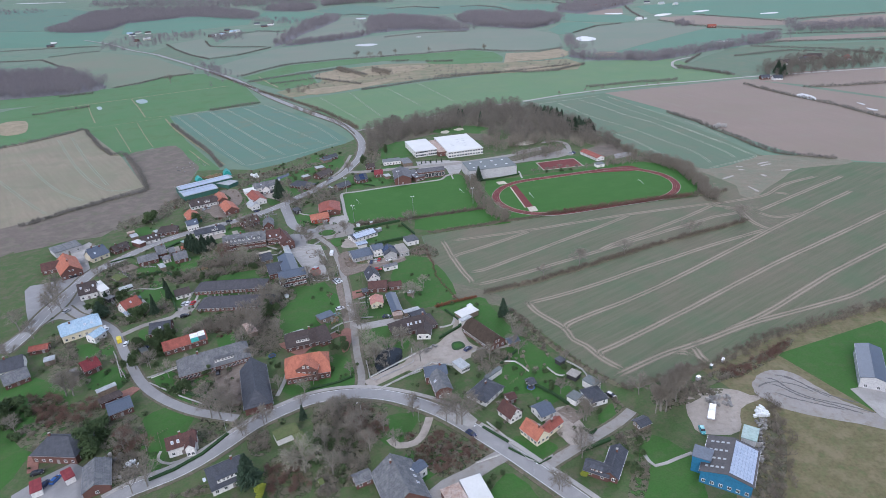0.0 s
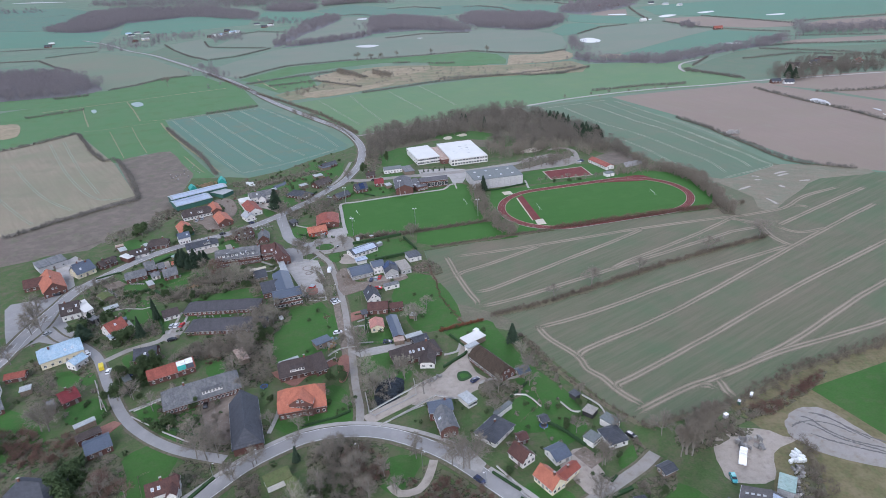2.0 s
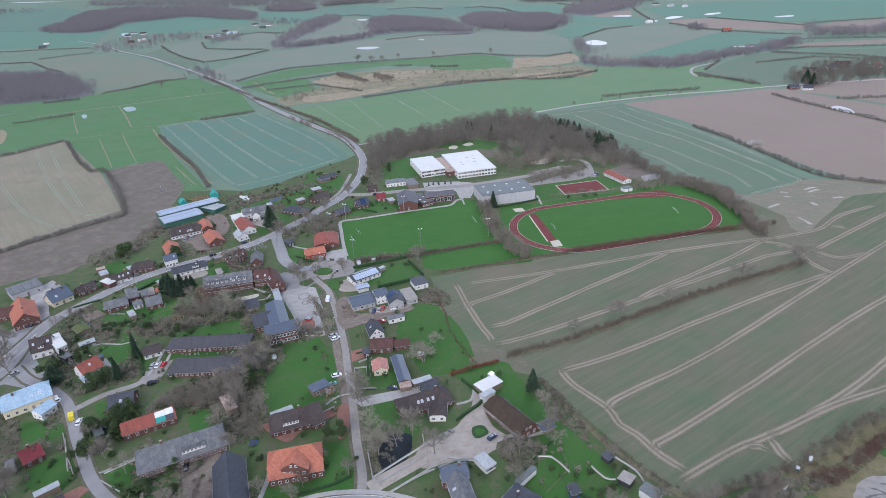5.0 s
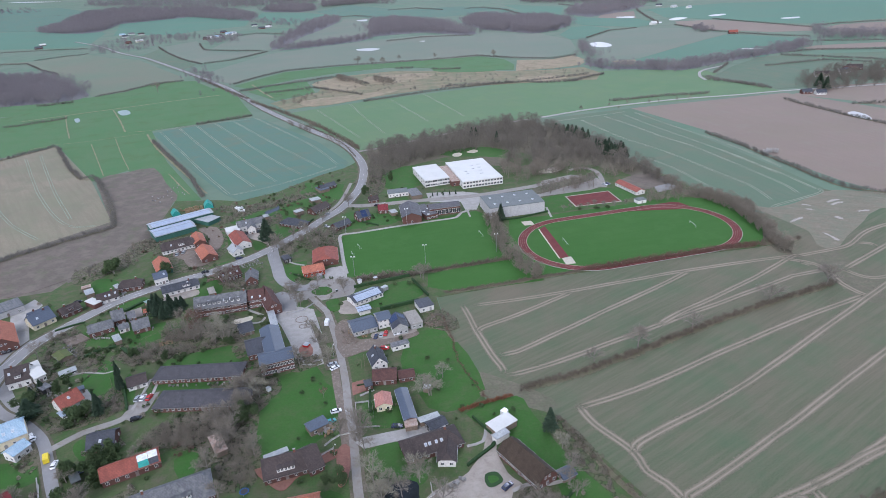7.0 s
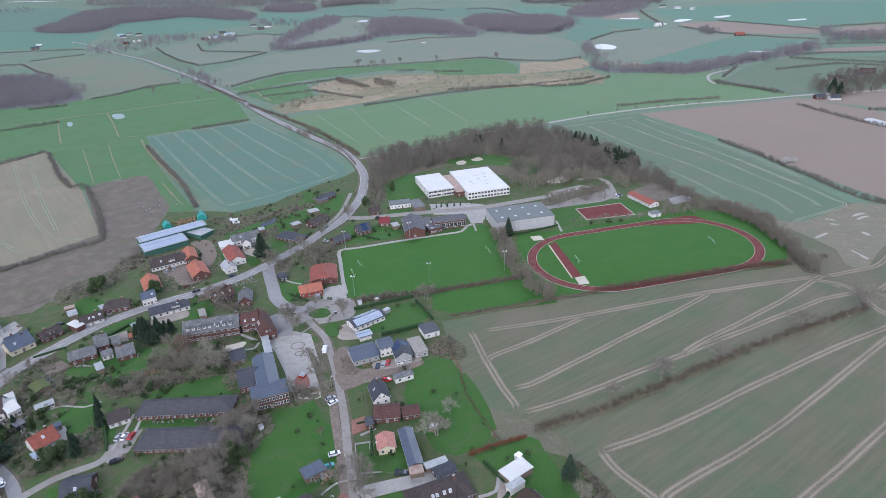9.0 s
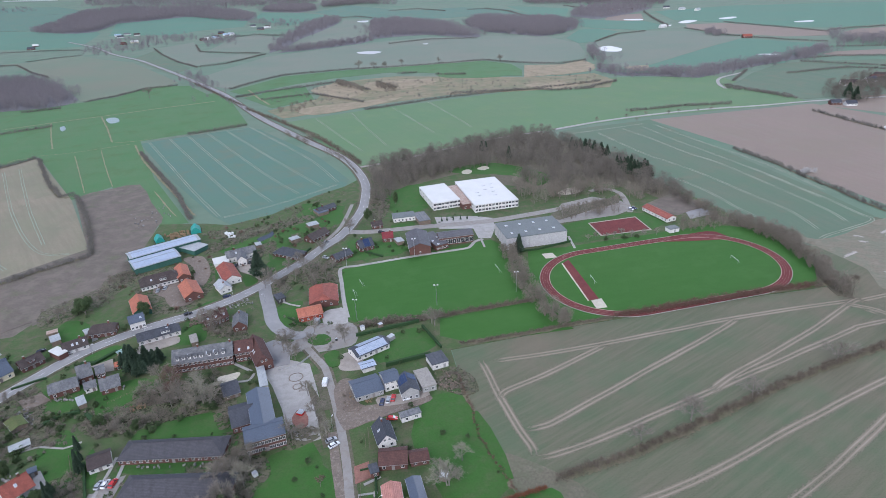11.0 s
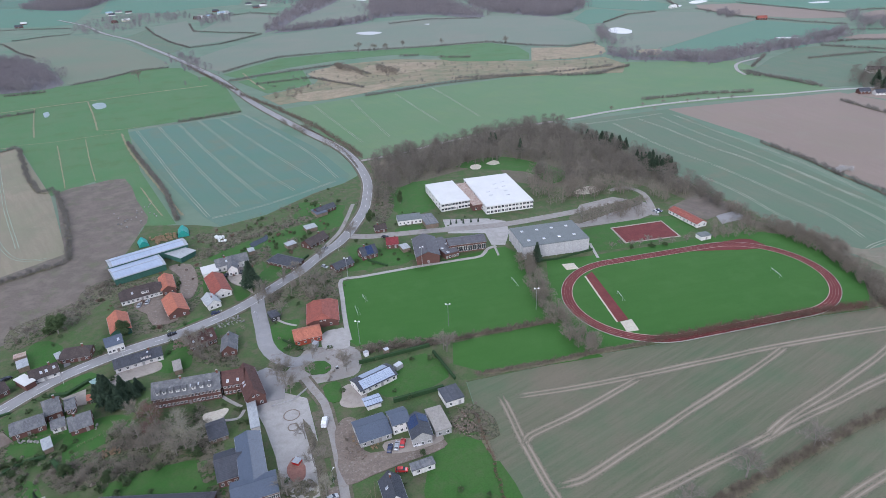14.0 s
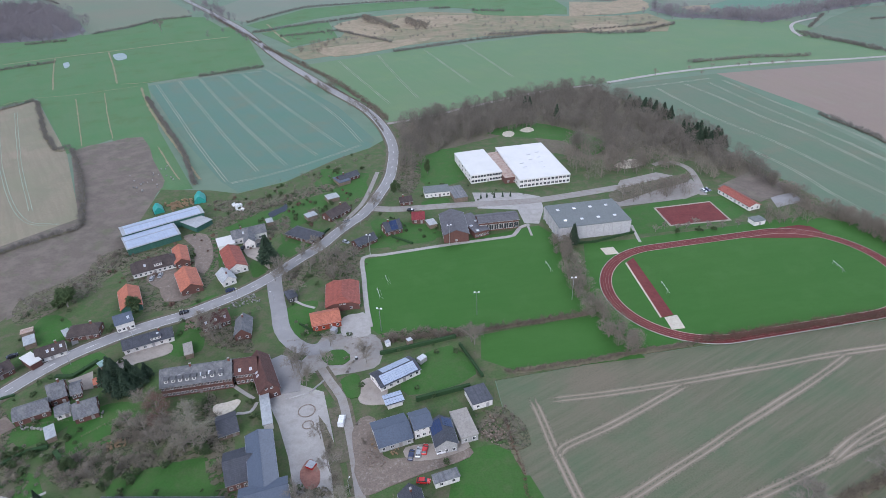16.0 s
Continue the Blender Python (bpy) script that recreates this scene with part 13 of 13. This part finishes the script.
STONE = material("rubble_stone", (0.24, 0.2, 0.165), (0.16, 0.12, 0.09), 0.9, island=0.9)
TIMBERPILE = material("stacked_firewood", (0.28, 0.2, 0.12), (0.2, 0.14, 0.08), 0.9, island=0.9)
DARKJUNK = material("mixed_scrap", (0.1, 0.1, 0.1), (0.3, 0.29, 0.27), 0.7, island=1.0)


def tent(x, y, turn, L, W, h, mat, label):
    """A hay-stack tent: a sagging ridge over a heap."""
    ob = base("tarpaulin_tent", x, y, turn, label, "tarpaulin")
    rings = []
    for k in range(5):
        px = -L / 2 + L * k / 4
        sag = h * (1 - 0.12 * math.sin(math.pi * k / 4))
        rings.append([(px, -W / 2, 0), (px, W / 2, 0), (px, W * 0.42, sag * 0.45), (px, W * 0.1, sag), (px, -W * 0.1, sag), (px, -W * 0.42, sag * 0.45)])
    part("sheet", loft(rings), mat, ob)
    for s in (-1, 1):
        part("weight", Solid().box(-L / 2, s * W / 2 - 0.15, 0.2, L / 2, s * W / 2 + 0.15, 0.45), TYRE, ob)
    return ob


def heap(name, spots, mat, label, size=0.5, category="pile", seed=2):
    """Loose lumps lying about: one mesh of rough blocks."""
    rng = random.Random(seed)
    s = Solid()
    for x, y in spots:
        a, b, c = (size * rng.uniform(0.4, 1.5) for _ in range(3))
        s.box(-a / 2, -b / 2, 0, a / 2, b / 2, c, pose(x, y, 0.3 + 0.1 * rng.random(), rng.uniform(-20, 20), rng.uniform(-20, 20), rng.uniform(0, 180)))
    return tagged(part(name, s, mat), label, category, kind="stuff")


def crate(x, y, turn, size, mat, name, label, category="crate"):
    ob = base(name, x, y, turn, label, category, z=0.28)
    a, b, c = size
    part("body", Solid().box(-a / 2, -b / 2, 0, a / 2, b / 2, c), mat, ob)
    part("lid", Solid().box(-a / 2 - 0.05, -b / 2 - 0.05, c + 0.004, a / 2 + 0.05, b / 2 + 0.05, c + 0.1), METAL, ob)
    return ob


def trampoline(x, y, r=1.6):
    ob = base("trampoline", x, y, 0, "round garden trampoline with a blue rim", "trampoline")
    part("mat", Solid().tube((0, 0, 0.95), (0, 0, 1.0), r * 0.8, r * 0.8, 18), WALL["darkwood"], ob)
    rim = Solid()
    n = 18
    for k in range(n):
        a, b = k * math.tau / n, (k + 1) * math.tau / n
        rim.add([(c * r * f, s * r * f, z) for c, s in ((math.cos(a), math.sin(a)), (math.cos(b), math.sin(b))) for f, z in ((0.8, 1.04), (1.0, 1.04))], [(0, 1, 3, 2)])
    part("pad", rim, PAINTS["blue"], ob)
    for k in range(4):
        part("leg", Solid().tube((r * 0.9 * math.cos(k * 1.57), r * 0.9 * math.sin(k * 1.57), 0), (r * 0.9 * math.cos(k * 1.57), r * 0.9 * math.sin(k * 1.57), 1.0), 0.04, 0.04, 5), METAL, ob)
    return ob


tent(-170.4, 522.3, 110, 9, 7, 4.5, TARP, 'teal tarpaulin over a farm haystack')
tent(-191.0, 509.9, 120, 8, 6, 3.8, TARP, 'teal tarpaulin over a farm haystack')
heap('rubble', inside([(-51.7, 325.1), (-45.0, 327.0), (-40.9, 322.8), (-44.4, 317.1), (-49.2, 318.7)], 50, 1051), STONE, 'rubble and boards on a building site', 0.4, seed=1051)
heap('boards', inside([(-49.4, 332.6), (-35.2, 328.7), (-37.0, 323.7), (-44.8, 324.4)], 30, 1052), TIMBERPILE, 'scattered boards on the building site', 0.5, seed=1052)
heap('rubble', inside([(-8.3, 342.7), (-4.4, 339.4), (-1.1, 332.1), (-3.8, 325.7), (-10.2, 331.6)], 60, 1053), STONE, 'heaped stones and cuttings at the field edge', 0.5, seed=1053)
heap('firewood_pile', inside([(-190.1, 517.3), (-177.4, 525.7), (-171.1, 517.0), (-181.8, 508.6)], 60, 1054), TIMBERPILE, 'long firewood pile behind the cattle shed', 1.0, seed=1054)
heap('bales', inside([(-149.0, 511.6), (-143.0, 514.6), (-139.2, 506.5), (-145.5, 505.2)], 12, 1055), WHITETARP, 'white wrapped bales by the hedge', 1.4, seed=1055)
heap('rubble', inside([(-136.8, 404.0), (-132.0, 406.4), (-127.4, 396.7), (-134.0, 394.2)], 120, 1056), STONE, 'pale stacked stones in a yard', 0.5, seed=1056)
heap('stone_stock', inside([(-122.9, 418.0), (-108.7, 419.6), (-106.0, 413.7), (-119.0, 408.5)], 70, 1057), DARKJUNK, 'crowded stone yard with stacked slabs', 0.5, seed=1057)
heap('sacks', inside([(116.5, 173.8), (121.5, 175.1), (119.6, 170.3), (114.4, 169.7)], 25, 1058), WHITETARP, 'heap of white sacks in the storage yard', 1.1, seed=1058)
heap('scrap', inside([(102.6, 183.1), (110.9, 182.1), (109.1, 177.3), (101.2, 177.6)], 25, 1059), DARKJUNK, 'stacked crates and scrap in the storage yard', 1.2, seed=1059)
heap('scrap', inside([(114.5, 168.8), (118.1, 168.4), (106.3, 148.8), (104.2, 149.1)], 40, 1060), DARKJUNK, 'stacked material along the hall', 0.9, seed=1060)
heap('scrap', inside([(-124.5, 178.3), (-118.4, 178.4), (-113.0, 165.5), (-118.0, 164.8)], 50, 1061), DARKJUNK, 'scrap and timber beside the outbuilding', 0.8, seed=1061)
heap('furniture', inside([(-114.4, 172.4), (-110.7, 174.7), (-108.4, 170.3), (-113.0, 170.3)], 12, 1062), WHITETARP, 'white garden furniture and bags', 1.0, seed=1062)
heap('clutter', inside([(-180.5, 347.7), (-169.4, 342.5), (-163.7, 339.3), (-174.2, 340.3)], 30, 1063), DARKJUNK, 'garden clutter beside an old house', 0.6, seed=1063)
heap('clutter', inside([(-157.3, 347.0), (-146.7, 348.8), (-145.8, 344.5), (-153.3, 342.9)], 40, 1064), DARKJUNK, 'garden clutter beside an old house', 0.6, seed=1064)
heap('clutter', inside([(-179.4, 305.4), (-173.2, 306.4), (-164.2, 293.9), (-172.3, 294.8)], 40, 1065), DARKJUNK, 'garden clutter between sheds', 0.6, seed=1065)
heap('clutter', inside([(-185.9, 334.2), (-181.5, 337.9), (-173.5, 324.8), (-181.6, 321.8)], 40, 1066), DARKJUNK, 'garden clutter between sheds', 0.6, seed=1066)
heap('scrap', inside([(-8.2, 228.3), (-0.3, 234.0), (1.8, 232.0), (-6.1, 224.9)], 20, 1067), DARKJUNK, 'farm machinery parts on the courtyard', 0.9, seed=1067)
heap('firewood_pile', inside([(-51.2, 262.2), (-45.5, 265.5), (-45.4, 260.2), (-50.0, 258.1)], 14, 1068), TIMBERPILE, 'stacked firewood beside the shed', 0.8, seed=1068)
heap('troughs', inside([(-231.8, 563.6), (-211.2, 579.7), (-192.5, 548.8), (-216.3, 535.2)], 24, 1069), DARKJUNK, 'scattered feed troughs on the paddock', 0.8, seed=1069)
heap('clutter', inside([(-122.1, 298.0), (-88.3, 296.9), (-87.8, 295.2), (-121.6, 296.7)], 24, 1070), DARKJUNK, 'garden tables and pots behind the row house', 0.6, seed=1070)
heap('clutter', inside([(-115.8, 281.2), (-83.7, 278.7), (-83.2, 276.9), (-115.1, 279.4)], 24, 1071), DARKJUNK, 'garden tables and pots behind the row house', 0.6, seed=1071)
trampoline(-73.9, 234.0)
trampoline(37.1, 196.8)
crate(112.6, 201.0, 56, (1.5, 1.1, 1.4), WALL["greenwall"], 'utility_box', 'green utility cabinet on rough grass', 'utility box')
crate(104.2, 194.2, 25, (1.6, 1.2, 1.5), WALL["concrete"], 'utility_box', 'pale utility cabinet on rough grass', 'utility box')
crate(119.4, 204.9, 53, (2.4, 0.9, 0.8), METAL, 'trough', 'long white trough by the hedge', 'trough')
crate(-68.6, 389.5, 70, (2.6, 2.2, 2.2), WALL["grey"], 'bus_shelter', 'small grey shelter by the loop', 'bus shelter')
crate(-45.3, 380.3, 31, (1.8, 1.8, 2.0), WHITE, 'playhouse', 'small pale garden playhouse', 'playhouse')
crate(-36.4, 380.5, 30, (2.0, 2.0, 2.6), WALL["timber"], 'playhouse', 'small timber garden playhouse', 'playhouse')
crate(-31.1, 370.0, 44, (3.4, 2.4, 2.0), WALL["grey"], 'shed', 'small grey garden shed by the lawn', 'shed')
crate(-57.2, 372.4, 30, (0.9, 0.9, 1.1), WALL["darkwood"], 'litter_bin', 'dark litter bin by the path', 'litter bin')
crate(-65.9, 320.7, 66, (2.6, 2.6, 1.2), PAINTS["red"], 'play_frame', 'red playground frame on the school yard', 'play frame')
crate(-77.0, 289.2, 41, (1.6, 1.6, 1.6), WHITETARP, 'bin', 'pale compost bin on the lawn', 'bin')
crate(18.7, 263.4, 40, (2.4, 2.0, 1.8), WALL["white"], 'box', 'white box under the carport', 'box')
crate(-10.6, 281.4, 70, (3.2, 2.8, 1.9), WALL["timber"], 'shed', 'small weathered garden shed', 'shed')

# ---- sports hall and school details ----

# ---- worn markings on the school car park ----
road('paving_ring', [(-69.0, 345.4), (-69.3, 346.7), (-70.1, 347.7), (-71.3, 348.3), (-72.7, 348.3), (-73.9, 347.7), (-74.7, 346.7), (-75.0, 345.4), (-74.7, 344.1), (-73.9, 343.1), (-72.7, 342.5), (-71.3, 342.5), (-70.1, 343.1), (-69.3, 344.1), (-69.0, 345.4)], 0.45, EARTH, 'dark worn ring in the paving', z=0.35)
road('paving_ring', [(-68.4, 338.7), (-68.6, 339.5), (-69.1, 340.2), (-69.9, 340.5), (-70.7, 340.5), (-71.5, 340.2), (-72.0, 339.5), (-72.2, 338.7), (-72.0, 337.9), (-71.5, 337.2), (-70.7, 336.9), (-69.9, 336.9), (-69.1, 337.2), (-68.6, 337.9), (-68.4, 338.7)], 0.45, EARTH, 'dark worn ring in the paving', z=0.35)
area('yard', [(-68.9, 320.5), (-66.9, 323.2), (-63.7, 320.7), (-61.8, 314.0), (-65.2, 312.1), (-68.0, 314.6)], REDPAVE, 'reddish paved play corner', 'yard', z=0.4772, round_=3)
area('yard', [(-91.7, 373.8), (-88.0, 376.3), (-79.2, 372.5), (-76.3, 355.5), (-86.7, 353.4)], ASPHALT, 'grey asphalt forecourt of the school', 'yard', z=0.453)

# ---- garden plots by the row houses ----
h = house('shed', -180.7, 326.0, -42.4, 8.0, 5.5, 2.0, 0.7, 'moss', 'timber', 'old timber garden shed with a mossy roof', category='shed', win=(1, 0), gable=(0, 0))
h = house('greenhouse', -171.5, 312.2, 35.5, 6.7, 3.8, 1.9, 0.0, 'tin', 'white', 'long low white garden greenhouse', category='greenhouse', win=(6, 0), door=False, gable=(0, 0))
h = house('shed', -175.9, 301.2, 53.8, 3.3, 4.9, 2.2, 0.0, 'grey', 'darkwood', 'small dark garden shed with a grey roof', category='shed', win=(1, 0), gable=(0, 0))
h = house('shed', -159.0, 298.0, 32.8, 2.8, 2.9, 2.2, 0.0, 'blue', 'timber', 'small shed with a blue-grey roof', category='shed', win=(1, 0), gable=(0, 0))
h = house('conservatory', -157.3, 282.8, 47.7, 4.1, 3.8, 2.3, 0.3, 'pale', 'white', 'white conservatory roofed with pale panels', category='conservatory', win=(4, 0), gable=(0, 0), panels=[(-3, 3, -1, 7, 2, True), (-3, 3, 1, 7, 2, True)])
area('terrace', [(-159.9, 298.3), (-157.3, 299.6), (-151.3, 292.6), (-153.2, 289.4)], CONCRETE, 'grey paved terrace', 'terrace', z=0.4488)
area('flower_bed', [(-189.7, 342.3), (-182.2, 346.7), (-175.4, 341.5), (-182.3, 335.1)], EARTH, 'dug garden bed', 'flower bed', z=0.4496)
area('ground', [(-171.1, 287.0), (-159.6, 281.5), (-145.8, 287.3), (-142.1, 284.0), (-155.0, 276.8), (-163.6, 277.7)], LITTER, 'brown leaf litter along the lane', 'ground', z=0.4404, round_=3)
clipped_hedge([(-170.4, 324.4), (-166.0, 329.4), (-158.5, 331.8)], h=1.4, w=1.3)
clipped_hedge([(-154.8, 329.7), (-146.4, 321.6)], h=1.5, w=1.6)
clipped_hedge([(-197.5, 350.9), (-189.5, 355.9), (-185.7, 357.8)], h=1.0, w=1.0)
fence([(-150.0, 305.5), (-143.7, 294.9), (-137.6, 284.4), (-141.6, 283.0)])
fence([(-186.5, 326.3), (-179.0, 335.5), (-172.1, 341.9), (-157.4, 343.7)])
road('path', [(-127.5, 300.7), (-126.8, 293.0)], 1.2, CONCRETE, 'narrow pale garden path', z=0.406)
road('path', [(-171.5, 309.7), (-164.9, 312.5), (-154.7, 310.6), (-149.1, 313.6)], 0.9, CONCRETE, 'narrow pale garden path', z=0.407)
heap('clutter', inside([(-187.8, 308.0), (-184.0, 309.4), (-175.6, 296.8), (-179.3, 295.6)], 24, 1108), DARKJUNK, 'garden clutter between sheds', 0.6, seed=1108)
heap('firewood_pile', inside([(-138.9, 332.8), (-133.6, 335.5), (-131.2, 331.8), (-136.7, 329.2)], 40, 1109), TIMBERPILE, 'long stack of firewood in a garden', 0.5, seed=1109)
clipped_hedge([(-40.0, 287.7), (-36.1, 288.5), (-33.2, 283.8)], h=0.8, w=0.6)
garden_wall([(-39.7, 276.6), (-37.8, 262.1), (-29.4, 261.7)])
garden_wall([(-39.7, 276.6), (-33.3, 277.1)])
fence([(-41.0, 301.9), (-39.4, 305.4), (-38.5, 298.1)])
road('path', [(-34.4, 277.8), (-33.4, 270.8)], 1.0, CONCRETE, 'narrow pale garden path', z=0.404)
road('path', [(-38.2, 281.2), (-32.6, 284.3)], 1.0, CONCRETE, 'narrow pale garden path', z=0.405)
heap('pallets', inside([(-55.2, 262.5), (-47.5, 264.4), (-46.5, 260.4), (-53.7, 259.1)], 40, 1116), DARKJUNK, 'stacked pallets and crates beside the shed', 0.7, seed=1116)
